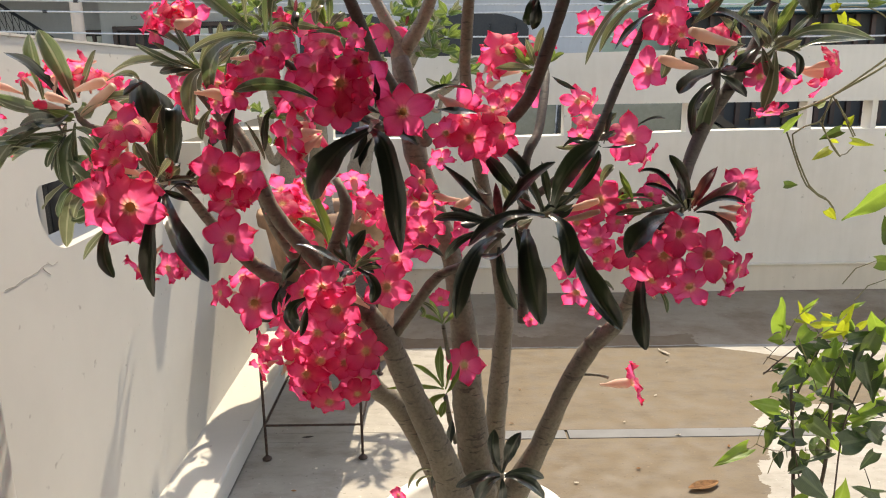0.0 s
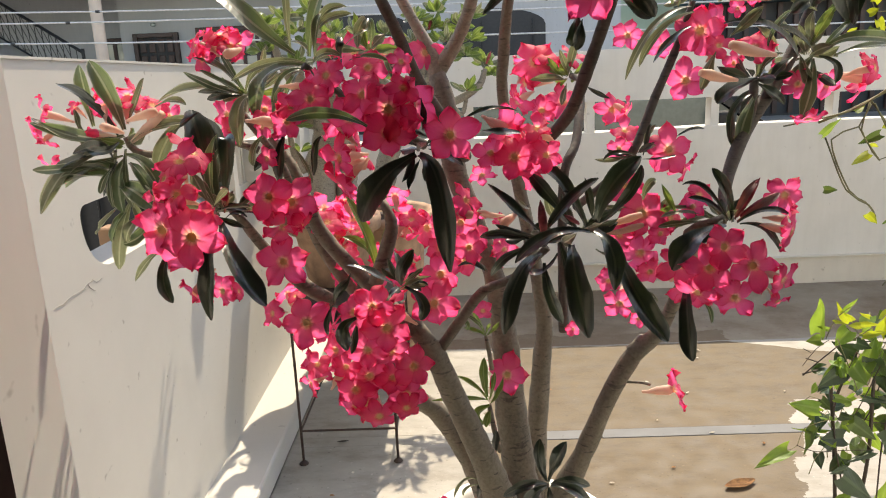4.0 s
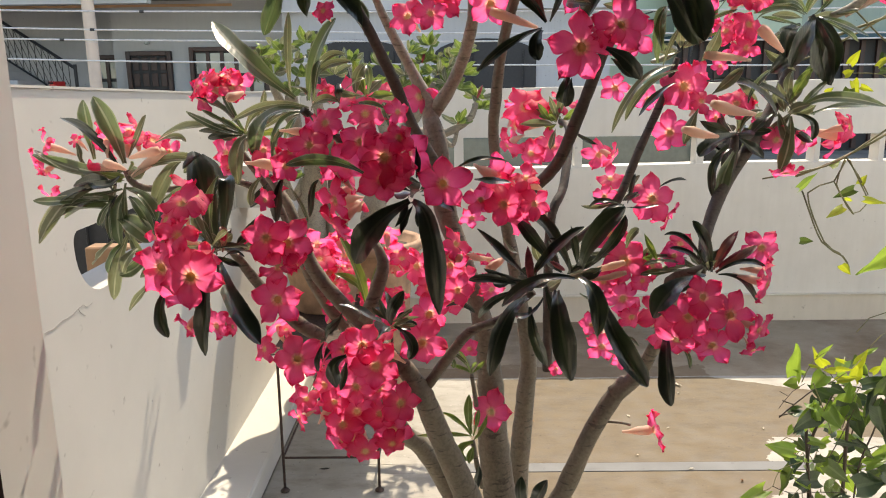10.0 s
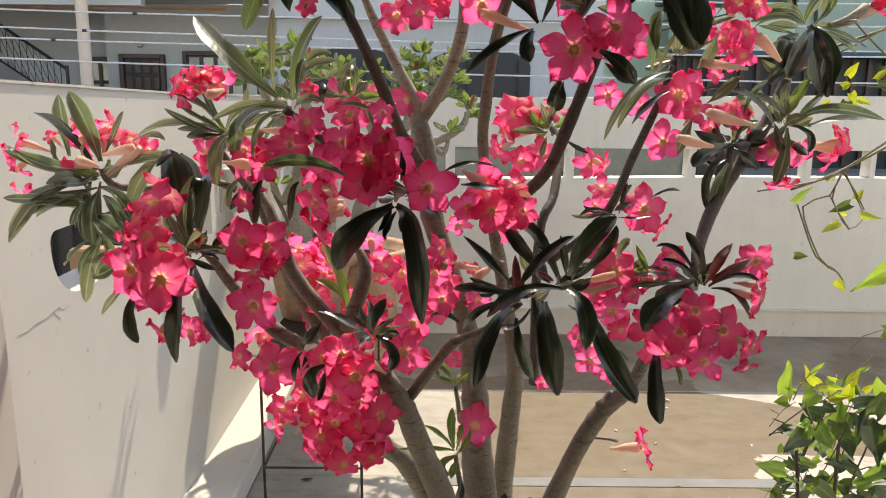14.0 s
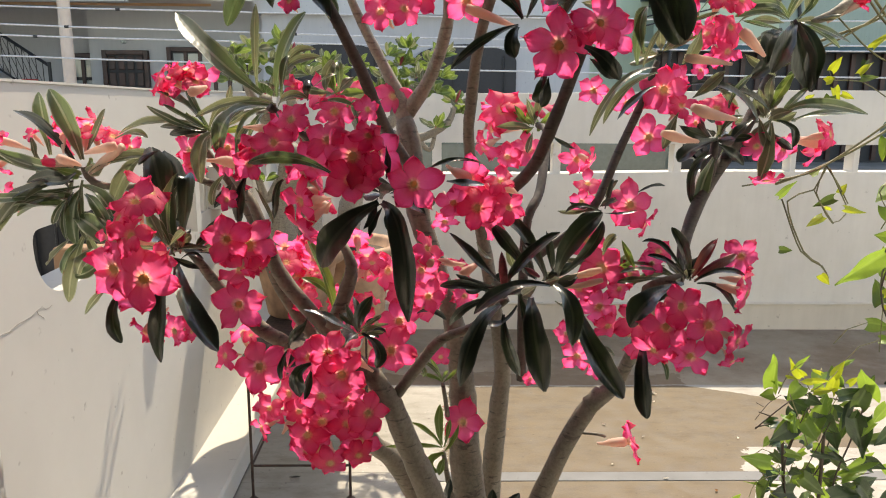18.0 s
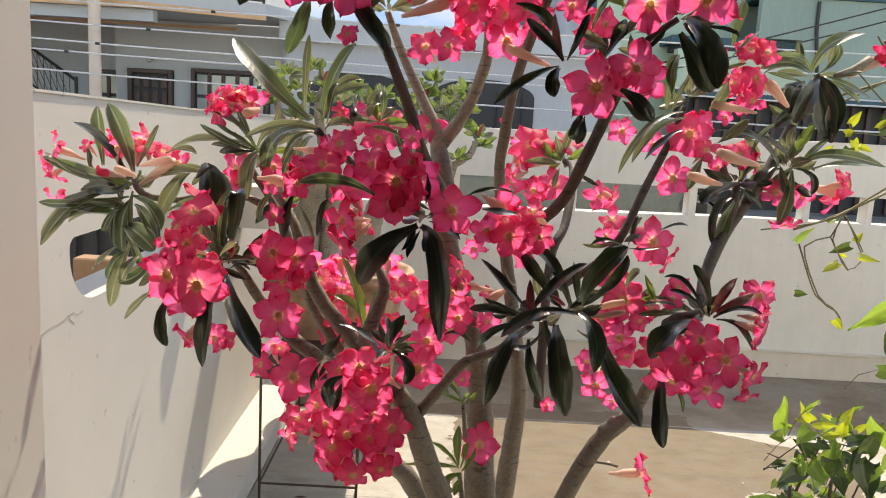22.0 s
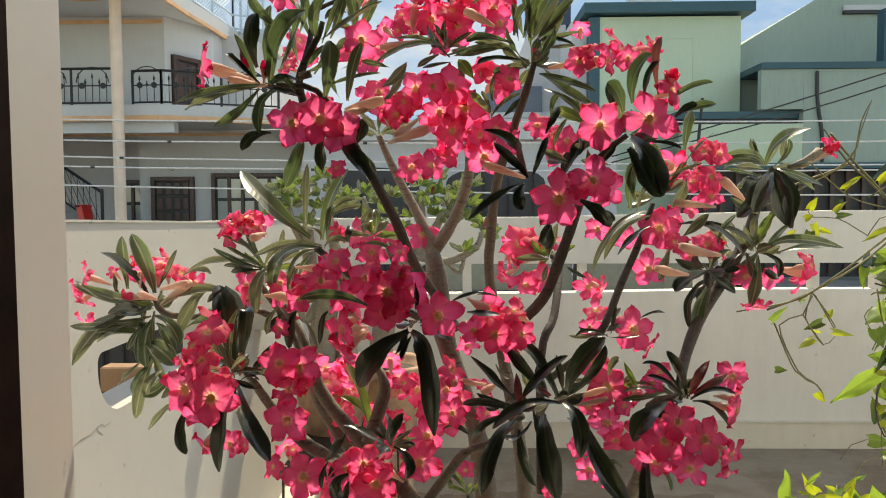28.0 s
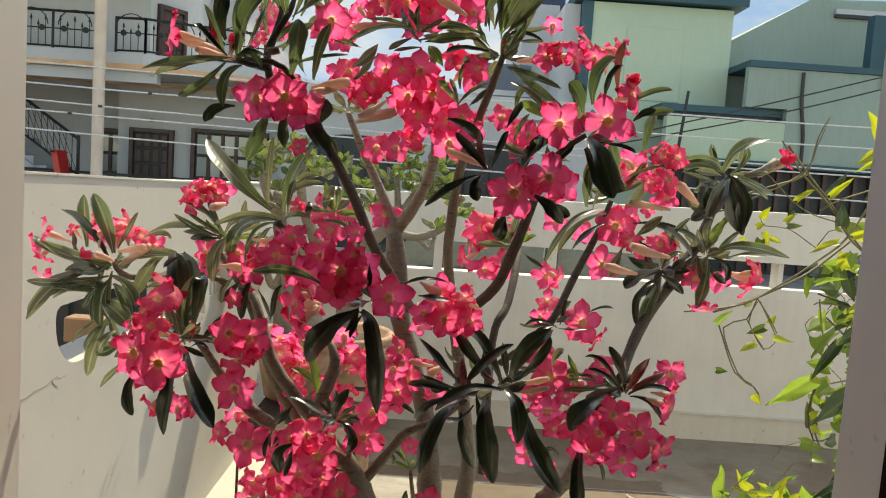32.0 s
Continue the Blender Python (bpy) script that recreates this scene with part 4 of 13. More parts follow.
rng = random.Random(7)
SHAPES = [(-0.14, 0.02, 0.6), (-0.26, 0.05, 0.5), (-0.08, -0.06, 0.7), (-0.34, 0.02, 0.4), (0.12, 0.07, 0.6), (-0.20, -0.08, 0.5), (0.04, 0.03, 0.9), (-0.12, 0.09, 0.8)]
LEAF = {k: [leaf_mesh("leaf", m, d, s, f, rng.uniform(0.5, 1.5), rng.uniform(0.2, 0.7), rng) for d, s, f in SHAPES] for k, m in LEAVES.items()}


def heart_mesh(name, mat, droop, rng):
    """A heart-shaped vine leaf of length 1 and width 1: round lobes behind the stalk, the blade drawn out into a tip."""
    bm = bmesh.new()
    rows, marks, n, ph = [], [], 12, rng.uniform(0, 6)
    for i in range(n + 1):
        u = i / n
        w = 0.575 * (1 - 0.985 * u) ** 0.85 * (0.70 + 1.25 * u * (1 - u))
        row = []
        for k in (-1, -0.75, -0.45, -0.2, 0, 0.2, 0.45, 0.75, 1):
            b = abs(k)
            x = u - 0.24 * b * b * (1 - u) ** 4 + 0.10 * b**8 * (1 - u) ** 4
            z = droop * u * u + 0.26 * b * w + 0.035 * math.sin(9 * u + 4 * k + ph) * b
            row.append(bm.verts.new((x, k * w * (1 - 0.22 * b**6 * (1 - u) ** 6), z)))
            marks.append(b * 0.9)
        rows.append(row)
    for a, b in zip(rows, rows[1:]):
        for k in range(8):
            bm.faces.new((a[k], b[k], b[k + 1], a[k + 1]))
    return marked(mesh_of(bm, name, mat, True), "across", marks)


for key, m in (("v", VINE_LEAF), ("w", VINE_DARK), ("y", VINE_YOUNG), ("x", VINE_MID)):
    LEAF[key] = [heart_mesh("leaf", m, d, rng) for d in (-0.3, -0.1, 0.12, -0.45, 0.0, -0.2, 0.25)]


def petal_mesh(seed):
    """One petal in the flower's own frame: foot at the throat, broad blade, waved and slightly pointed rim."""
    r = random.Random(seed)
    bm = bmesh.new()
    rows, marks, n, m = [], [], 12, 14
    tip, skew, lift, ph = r.uniform(0.05, 0.15), r.uniform(-0.09, 0.09), r.uniform(-0.34, 0.10), r.uniform(0, 6)
    wide, ruff, curl = r.uniform(0.33, 0.385), r.uniform(0.05, 0.13), r.uniform(-0.03, 0.26)
    for i in range(n + 1):
        u = 1 - (1 - i / n) ** 1.4
        rad = 0.05 + 0.90 * u
        half = 0.06 * (1 - u) + wide * math.sin(math.pi * min(0.996, u**1.5)) ** 0.66
        row = []
        for k in range(m + 1):
            v = 2 * k / m - 1
            x = rad + tip * (1 - abs(v)) ** 1.5 * u**6 + (0.026 * math.sin(9 * v + ph) + 0.014 * math.sin(23 * v + 2 * ph)) * u**4
            y = half * v + skew * u * u + 0.018 * math.sin(13 * u + 5 * v + ph) * u
            z = -0.12 * math.exp(-7 * u) + 0.20 * u - (0.40 - lift) * u * u - 0.42 * half * v * v * u + ruff * math.sin(10 * u + 2.5 * v + ph) * abs(v) ** 1.6 * u + 0.05 * math.sin(3.5 * v + ph + 3 * u) * u * u + 0.13 * half * v * u + curl * (abs(v) ** 4 * u**2 + 0.8 * u**7) * (0.6 + 0.5 * math.sin(7 * v + 5 * u + ph)) + 0.045 * math.sin(15 * v + ph) * u**5 + 0.03 * math.exp(-40 * v * v) * (u - 1)
            row.append(bm.verts.new((x, y, z)))
            marks.append(max(abs(v) ** 3 * min(1, u * 2.5), u**6))
        rows.append(row)
    for a, b in zip(rows, rows[1:]):
        for k in range(m):
            bm.faces.new((a[k], b[k], b[k + 1], a[k + 1]))
    return marked(mesh_of(bm, "petal", PETAL, True), "rim", marks)


PETALS = [petal_mesh(s) for s in range(9)]
TUBES = []
for s in range(3):
    L = (1.45, 1.7, 1.3)[s]
    bm = tube([(0, 0, -L), (0.02, 0, -L * 0.8), (0.03 * s, 0.02, -L * 0.5), (0, 0, -0.24), (0, 0, -0.09)], [0.06, 0.085, 0.20, 0.23, 0.13], 10, cap=False, fine=0.12)
    TUBES.append(mesh_of(bm, "flower", TUBE, True))
bm = lathe([(0.02, -0.10), (0.08, -0.085), (0.13, -0.035), (0.135, -0.02), (0.10, -0.045), (0.05, -0.062), (0.01, -0.066)], 14)
THROATS = mesh_of(bm, "throat", THROAT, True)
bm = tube([(0, 0, 0), (0, 0, 0.15), (0, 0, 0.5), (0, 0, 0.8), (0, 0, 1.0)], [0.07, 0.13, 0.18, 0.12, 0.01], 8, fine=0.1)
BUDMESH = mesh_of(bm, "bud", BUD, True)
FURLED = [
    mesh_of(tube([(0, 0, 0), (0, 0, 0.2), (0.02, 0, 0.45), (0, 0, 0.66)], [0.12, 0.17, 0.34, 0.44], 9, cap=False, fine=0.06), "flower", TUBE, True),
    mesh_of(tube([(0, 0, 0.60), (0.02, 0, 0.70), (-0.02, 0.02, 0.82), (0, 0, 0.93), (0, 0, 1.0)], [0.42, 0.50, 0.38, 0.20, 0.02], 9, cap=False, knobs=0.10, seed=4, fine=0.04), "furled_petals", PETAL, True),
]
EYE_SIDE = Vector((0.02, -0.28, 1.60))


def aim(p, n, roll=0.0):
    """A pose at p whose z axis is n."""
    n = Vector(n).normalized()
    x = Vector((0, 0, 1)).cross(n)
    if x.length < 1e-3:
        x = Vector((1, 0, 0))
    x.normalize()
    m = Matrix((x, n.cross(x), n)).transposed().to_4x4()
    return Matrix.Translation(p) @ m @ Matrix.Rotation(roll, 4, "Z")


COUNT = [0]


BLOOMS = []


def flower(plant, p, n, size, open_=1.0, turn=None):
    """One bloom: tube with throat and five petals; open_ below 1 closes the petals towards the front, turn sets the way of the first petal."""
    COUNT[0] += 1
    r = random.Random(COUNT[0] * 13)
    BLOOMS.append(Vector(p))
    spin = r.uniform(0, math.tau)
    m = aim(p, n, spin if turn is None else radians(turn))
    s = size / 2
    f = part("flower", TUBES[r.randrange(3)], None, plant, m=m @ Matrix.Diagonal((s, s, s, 1)))
    part("throat", THROATS, None, f)
    for k in range(5):
        tilt = Matrix.Rotation(-(1 - open_) * 1.25 + r.uniform(-0.15, 0.17) - (r.random() < 0.14) * r.uniform(0.3, 0.75), 4, "Y")
        part("petal", PETALS[r.randrange(9)], None, f, m=Matrix.Rotation(math.tau * k / 5 + r.uniform(-0.07, 0.07), 4, "Z") @ tilt @ Matrix.Diagonal((r.uniform(0.92, 1.06), r.uniform(0.94, 1.08), 1, 1)))
    return f


def leaf(plant, base, tip, width, tone="o", face=0.0, name="leaf"):
    """A leaf from base to tip; face turns the blade about its length, 0 shows its broad side to the window."""
    COUNT[0] += 1
    r = random.Random(COUNT[0] * 7)
    base, tip = Vector(base), Vector(tip)
    x = (tip - base).normalized()
    toward = (EYE_SIDE - base).normalized()
    z = (toward - x * toward.dot(x)).normalized()
    m = Matrix((x, z.cross(x), z)).transposed().to_4x4()
    L = (tip - base).length
    return part(name, LEAF[tone][r.randrange(len(LEAF[tone]))], None, plant, m=Matrix.Translation(base) @ m @ Matrix.Rotation(radians(face), 4, "X") @ Matrix.Diagonal((L * 1.02, width, L * r.choice((1, 1, -0.6)), 1)))


def blade(plant, base, mid, tip, width, tone="o", name="leaf"):
    """A long arched leaf through three points, creased along the midrib, with a blunt tip; its broad side turns to the window and up to the light."""
    COUNT[0] += 1
    r = random.Random(COUNT[0] * 11)
    a, b, c = Vector(base), Vector(mid), Vector(tip)
    L = (b - a).length + (c - b).length
    ctrl = b * 2 - (a + c) / 2
    tilt, fold, ph = radians(r.uniform(-30, 30)), r.uniform(0.25, 0.85), r.uniform(0, 6)
    rise = r.uniform(0.2, 1.1)
    n, rows, marks, bm = 14, [], [], bmesh.new()
    for i in range(n + 1):
        u = i / n
        p = a * (1 - u) ** 2 + ctrl * 2 * u * (1 - u) + c * u * u
        d = ((ctrl - a) * (1 - u) + (c - ctrl) * u).normalized()
        z = (EYE_SIDE - p).normalized() + Vector((0, 0, rise))
        z = (z - d * z.dot(d)).normalized()
        z.rotate(Quaternion(d, tilt * (0.4 + u)))
        y = z.cross(d)
        w = 0.5 * width * max(math.sin(math.pi * min(0.992, 0.03 + 0.965 * u**1.62)) ** 0.62, 0.13 if u < 0.2 else 0.02)
        row = []
        for k in (-1, -0.55, 0, 0.55, 1):
            q = p + y * (k * w * (1 + 0.06 * math.sin(17 * u + ph + k))) + z * (fold * (abs(k) ** 1.3) * w + 0.20 * w * math.sin(9 * u + 2 * k + ph) * abs(k))
            row.append(bm.verts.new((q - a) / L))
            marks.append(abs(k))
        rows.append(row)
    for e, f in zip(rows, rows[1:]):
        for k in range(4):
            bm.faces.new((e[k], f[k], f[k + 1], e[k + 1]))
    me = marked(mesh_of(bm, name, LEAVES[tone], True), "across", marks)
    return part(name, me, None, plant, m=Matrix.Translation(a) @ Matrix.Scale(L, 4))


def bud(plant, p, tip, width):
    p, tip = Vector(p), Vector(tip)
    L = (tip - p).length
    return part("bud", BUDMESH, None, plant, m=aim(p, tip - p) @ Matrix.Diagonal((width * 2.6, width * 2.6, L, 1)))


def furled(plant, p, tip, width):
    """A bloom still rolled up: pale tube and a twisted pink point."""
    p, tip = Vector(p), Vector(tip)
    L = (tip - p).length
    m = aim(p, tip - p) @ Matrix.Diagonal((width, width, L, 1))
    f = part("flower", FURLED[0], None, plant, m=m)
    part("furled_petals", FURLED[1], None, f)
    return f


def limb(plant, points, radii, tone="b", name="branch", seed=1):
    return part(name, tube(points, radii, 12, fine=0.018, knobs=0.05, seed=seed), BARKS[tone], plant, smooth=True)

# ---- the desert rose by the window ----
POTC = (0.108, 1.16)
RIM = 0.618
pot = thing("flower_pot", "white painted cement pot with a rounded rim", "pot", (POTC[0], POTC[1], 0.0))
part("body", lathe([(0.13, 0.30), (0.135, 0.31), (0.185, RIM - 0.06), (0.20, RIM - 0.055), (0.212, RIM - 0.035), (0.208, RIM - 0.005), (0.19, RIM), (0.172, RIM - 0.012), (0.165, RIM - 0.05)], 48), POT, pot, smooth=True)
part("soil", lathe([(0.05, RIM - 0.06), (0.164, RIM - 0.052), (0.164, RIM - 0.045), (0.08, RIM - 0.03), (0.01, RIM - 0.025)], 32), SOIL, pot, "dark potting soil", smooth=True)
stand0 = thing("plant_stand", "rusty iron plant stand on the yard floor", "plant stand", (POTC[0], POTC[1], 0.0))
part("ring", tube([(0.15 * math.cos(a), 0.15 * math.sin(a), 0.294) for a in (math.tau * k / 24 for k in range(25))], [0.006] * 25, 6), STANDIRON, stand0)
part("plate", lathe([(0.145, 0.290), (0.15, 0.292), (0.15, 0.299), (0.145, 0.2995)], 24), STANDIRON, stand0)
for sx in (-1, 1):
    for sy in (-1, 1):
        part("leg", tube([(0.11 * sx, 0.11 * sy, 0.29), (0.12 * sx, 0.12 * sy, 0.002)], [0.006] * 2, 6), STANDIRON, stand0)

rose = thing("desert_rose", "desert rose shrub in full bloom with rose-red flowers", "shrub", (0, 0, 0))

# stems and limbs
limb(rose, [(0.123, 1.150, 0.614), (0.113, 1.170, 0.742), (0.098, 1.180, 0.885), (0.092, 1.180, 1.004), (0.075, 1.180, 1.141), (0.044, 1.190, 1.249), (0.004, 1.200, 1.364), (-0.009, 1.220, 1.489), (-0.022, 1.230, 1.533)], [0.0401, 0.0341, 0.0313, 0.0263, 0.0204, 0.0170, 0.0213, 0.0191, 0.0168], "b", "trunk", 1)
limb(rose, [(-0.018, 1.220, 1.474), (-0.025, 1.240, 1.556), (-0.050, 1.250, 1.610), (-0.085, 1.250, 1.677), (-0.111, 1.240, 1.731), (-0.130, 1.200, 1.781)], [0.0167, 0.0157, 0.0109, 0.0097, 0.0084, 0.0058], "p", "branch", 2)
limb(rose, [(-0.016, 1.240, 1.544), (0.021, 1.220, 1.599), (0.047, 1.180, 1.663), (0.058, 1.120, 1.728), (0.047, 1.080, 1.811), (0.040, 1.060, 1.903)], [0.0157, 0.0119, 0.0110, 0.0100, 0.0075, 0.0063], "p", "branch", 3)
limb(rose, [(0.080, 1.100, 0.679), (0.054, 1.080, 0.783), (0.024, 1.050, 0.880), (-0.011, 1.020, 0.983), (-0.037, 0.980, 1.072), (-0.069, 0.950, 1.142)], [0.0362, 0.0287, 0.0236, 0.0207, 0.0188, 0.0154], "b", "stem", 4)
limb(rose, [(-0.065, 0.950, 1.132), (-0.116, 0.970, 1.179), (-0.205, 0.980, 1.283), (-0.231, 0.980, 1.341), (-0.253, 0.990, 1.405), (-0.290, 1.020, 1.449)], [0.0154, 0.0119, 0.0122, 0.0111, 0.0083, 0.0066], "b", "branch", 5)
limb(rose, [(-0.027, 0.980, 1.092), (0.007, 0.970, 1.143), (0.045, 0.950, 1.197), (0.093, 0.930, 1.224), (0.144, 0.910, 1.276)], [0.0094, 0.0092, 0.0081, 0.0070, 0.0058], "b", "branch", 6)
limb(rose, [(-0.130, 0.960, 1.211), (-0.106, 0.970, 1.276), (-0.098, 0.970, 1.314), (-0.114, 0.980, 1.350)], [0.0121, 0.0121, 0.0102, 0.0065], "b", "branch", 7)
limb(rose, [(-0.198, 0.930, 1.197), (-0.232, 0.900, 1.233), (-0.282, 0.880, 1.300), (-0.296, 0.820, 1.358), (-0.306, 0.790, 1.382)], [0.0115, 0.0111, 0.0086, 0.0057, 0.0024], "b", "branch", 8)
limb(rose, [(0.064, 1.220, 0.608), (0.012, 1.250, 0.725), (-0.048, 1.220, 0.850), (-0.087, 1.160, 0.921), (-0.137, 1.100, 1.081), (-0.225, 1.080, 1.227), (-0.262, 1.080, 1.318), (-0.297, 1.080, 1.406), (-0.355, 1.060, 1.502)], [0.0299, 0.0227, 0.0208, 0.0176, 0.0123, 0.0100, 0.0079, 0.0068, 0.0065], "b", "stem", 9)
limb(rose, [(-0.324, 1.060, 1.426), (-0.389, 1.060, 1.447), (-0.469, 1.070, 1.424), (-0.539, 1.080, 1.429), (-0.555, 1.080, 1.456)], [0.0065, 0.0059, 0.0060, 0.0066, 0.0055], "b", "branch", 10)
limb(rose, [(0.148, 1.250, 0.588), (0.160, 1.270, 0.791), (0.172, 1.280, 0.940), (0.173, 1.270, 1.067), (0.104, 1.220, 1.449), (0.099, 1.150, 1.572), (0.108, 1.050, 1.681), (0.132, 0.980, 1.768), (0.153, 0.950, 1.833), (0.165, 0.930, 1.877)], [0.0257, 0.0216, 0.0201, 0.0161, 0.0107, 0.0102, 0.0090, 0.0075, 0.0068, 0.0048], "b", "stem", 11)
limb(rose, [(0.180, 1.120, 0.696), (0.232, 1.110, 0.811), (0.276, 1.100, 0.931), (0.312, 1.100, 1.000), (0.338, 1.100, 1.040), (0.345, 1.100, 1.049)], [0.0288, 0.0194, 0.0168, 0.0177, 0.0155, 0.0103], "b", "stem", 12)
limb(rose, [(0.321, 1.100, 1.018), (0.363, 1.090, 1.061), (0.373, 1.050, 1.117), (0.387, 0.980, 1.232), (0.370, 0.950, 1.280), (0.415, 0.920, 1.308)], [0.0186, 0.0143, 0.0121, 0.0104, 0.0089, 0.0078], "b", "branch", 13)
limb(rose, [(0.424, 0.950, 1.301), (0.449, 1.020, 1.346), (0.498, 1.080, 1.421), (0.564, 1.120, 1.504), (0.612, 1.150, 1.581), (0.637, 1.160, 1.648), (0.662, 1.160, 1.706)], [0.0079, 0.0104, 0.0114, 0.0116, 0.0107, 0.0085, 0.0056], "d", "branch", 14)
limb(rose, [(0.498, 1.080, 1.419), (0.511, 1.090, 1.463), (0.516, 1.100, 1.508)], [0.0097, 0.0082, 0.0066], "d", "branch", 15)
limb(rose, [(0.092, 1.080, 1.398), (0.132, 1.020, 1.410), (0.185, 0.980, 1.467), (0.207, 0.920, 1.542), (0.220, 0.870, 1.601), (0.229, 0.820, 1.647), (0.255, 0.820, 1.708), (0.296, 0.810, 1.742)], [0.0107, 0.0094, 0.0101, 0.0096, 0.0083, 0.0062, 0.0053, 0.0044], "d", "branch", 16)
limb(rose, [(0.025, 1.160, 1.389), (-0.005, 1.050, 1.459), (-0.043, 0.980, 1.529), (-0.071, 0.900, 1.611), (-0.101, 0.800, 1.687), (-0.138, 0.790, 1.752), (-0.178, 0.780, 1.810), (-0.238, 0.780, 1.819)], [0.0124, 0.0085, 0.0091, 0.0085, 0.0070, 0.0056, 0.0047, 0.0038], "d", "branch", 17)
limb(rose, [(0.202, 1.160, 1.044), (0.202, 1.160, 1.328), (0.232, 1.200, 1.404), (0.256, 1.300, 1.502), (0.251, 1.380, 1.516)], [0.0097, 0.0083, 0.0088, 0.0081, 0.0065], "d", "branch", 18)
limb(rose, [(0.218, 1.120, 1.293), (0.297, 1.070, 1.379), (0.351, 1.100, 1.485), (0.393, 1.120, 1.572), (0.414, 1.120, 1.638)], [0.0071, 0.0076, 0.0077, 0.0066, 0.0050], "d", "branch", 19)
limb(rose, [(-0.214, 0.950, 1.561), (-0.180, 0.980, 1.529), (-0.125, 1.030, 1.472), (-0.045, 1.100, 1.419)], [0.0060, 0.0061, 0.0074, 0.0089], "d", "twig", 20)
limb(rose, [(0.311, 1.120, 0.954), (0.343, 1.120, 0.951), (0.361, 1.130, 0.942)], [0.0032, 0.0027, 0.0032], "b", "twig", 21)

# crown
flower(rose, (-0.214, 0.763, 1.760), (-0.140, -0.990, 0.036), 0.076, 0.96, 100)
flower(rose, (-0.186, 0.794, 1.798), (-0.173, -0.583, 0.794), 0.069, 0.95)
flower(rose, (-0.167, 0.744, 1.763), (0.109, -0.980, -0.166), 0.078, 0.96, 30)
flower(rose, (-0.141, 0.759, 1.751), (0.309, -0.948, -0.068), 0.076, 0.96, 250)
flower(rose, (-0.110, 0.787, 1.887), (0.127, -0.987, -0.096), 0.062, 0.95)
flower(rose, (-0.351, 0.780, 1.849), (-0.926, -0.359, 0.117), 0.069, 0.86, 50)
bud(rose, (-0.246, 0.770, 1.839), (-0.239, 0.760, 1.868), 0.0085)
bud(rose, (-0.286, 0.770, 1.847), (-0.287, 0.760, 1.870), 0.0068)
bud(rose, (-0.254, 0.770, 1.826), (-0.250, 0.760, 1.841), 0.0076)
flower(rose, (-0.070, 1.049, 1.986), (-0.490, -0.806, 0.331), 0.056, 0.93, 140)
flower(rose, (-0.042, 1.028, 2.001), (0.154, -0.252, 0.955), 0.071, 0.93)
flower(rose, (-0.013, 1.044, 1.978), (-0.089, -0.987, 0.136), 0.074, 0.86, 90)
flower(rose, (0.025, 0.997, 1.982), (0.012, -0.848, 0.530), 0.062, 0.93, 70)
flower(rose, (0.069, 1.025, 2.009), (0.311, -0.848, 0.429), 0.063, 0.86, 50)
flower(rose, (0.099, 1.004, 1.986), (0.210, -0.976, -0.066), 0.072, 0.86, 20)
flower(rose, (-0.130, 1.022, 1.904), (0.110, -0.993, 0.035), 0.065, 0.90, 90)
flower(rose, (-0.108, 1.006, 1.841), (0.211, -0.919, 0.332), 0.062, 0.96, 50)
flower(rose, (-0.063, 1.012, 1.823), (0.509, -0.851, 0.128), 0.050, 0.96, 20)
flower(rose, (-0.044, 1.042, 1.852), (-0.290, -0.948, 0.135), 0.074, 0.96, 130)
flower(rose, (0.022, 0.991, 1.848), (0.011, -0.996, 0.085), 0.083, 0.96, 90)
flower(rose, (0.001, 1.028, 1.807), (-0.090, -0.994, -0.064), 0.065, 0.93, 230)
flower(rose, (0.047, 1.000, 1.810), (0.110, -0.993, 0.035), 0.084, 0.96, 200)
flower(rose, (-0.014, 1.049, 1.789), (-0.192, -0.945, -0.266), 0.060, 0.93, 220)
flower(rose, (0.024, 0.998, 1.769), (0.009, -0.986, -0.165), 0.066, 0.93, 260)
flower(rose, (0.075, 1.045, 1.767), (0.209, -0.964, -0.167), 0.068, 0.90, 310)
flower(rose, (0.107, 1.025, 1.859), (0.488, -0.808, 0.330), 0.075, 0.93)
flower(rose, (0.084, 1.028, 1.882), (-0.220, -0.948, 0.232), 0.056, 0.91)
flower(rose, (-0.014, 1.001, 1.708), (0.297, -0.934, 0.199), 0.059, 0.86, 20)
flower(rose, (-0.052, 1.037, 1.707), (-0.308, -0.875, 0.374), 0.067, 0.86, 140)
flower(rose, (-0.079, 1.031, 1.803), (0.306, -0.827, -0.472), 0.063, 0.90, 280)
flower(rose, (0.035, 1.006, 1.957), (0.110, -0.993, 0.035), 0.058, 0.93, 300)
flower(rose, (0.110, 0.996, 1.958), (0.108, -0.958, -0.267), 0.063, 0.96, 280)
flower(rose, (-0.073, 1.003, 1.949), (-0.593, -0.787, -0.169), 0.044, 0.93, 210)
flower(rose, (0.045, 1.035, 2.025), (-0.038, -0.970, 0.241), 0.086, 0.87)
flower(rose, (-0.023, 1.037, 2.029), (-0.289, -0.797, 0.530), 0.063, 0.96, 100)
flower(rose, (0.125, 1.040, 2.023), (0.510, -0.796, 0.326), 0.053, 0.86, 40)
leaf(rose, (0.017, 1.000, 1.917), (0.057, 0.989, 1.945), 0.008, "e", -10)
leaf(rose, (0.013, 1.000, 1.922), (-0.007, 0.975, 1.952), 0.009, "e", 25)
leaf(rose, (0.025, 1.000, 1.892), (-0.030, 0.983, 1.880), 0.007, "d", -10)
leaf(rose, (0.004, 1.000, 1.907), (-0.040, 0.980, 1.881), 0.011, "e", -10)
leaf(rose, (-0.087, 1.000, 1.883), (-0.139, 1.009, 1.900), 0.011, "e", -10)
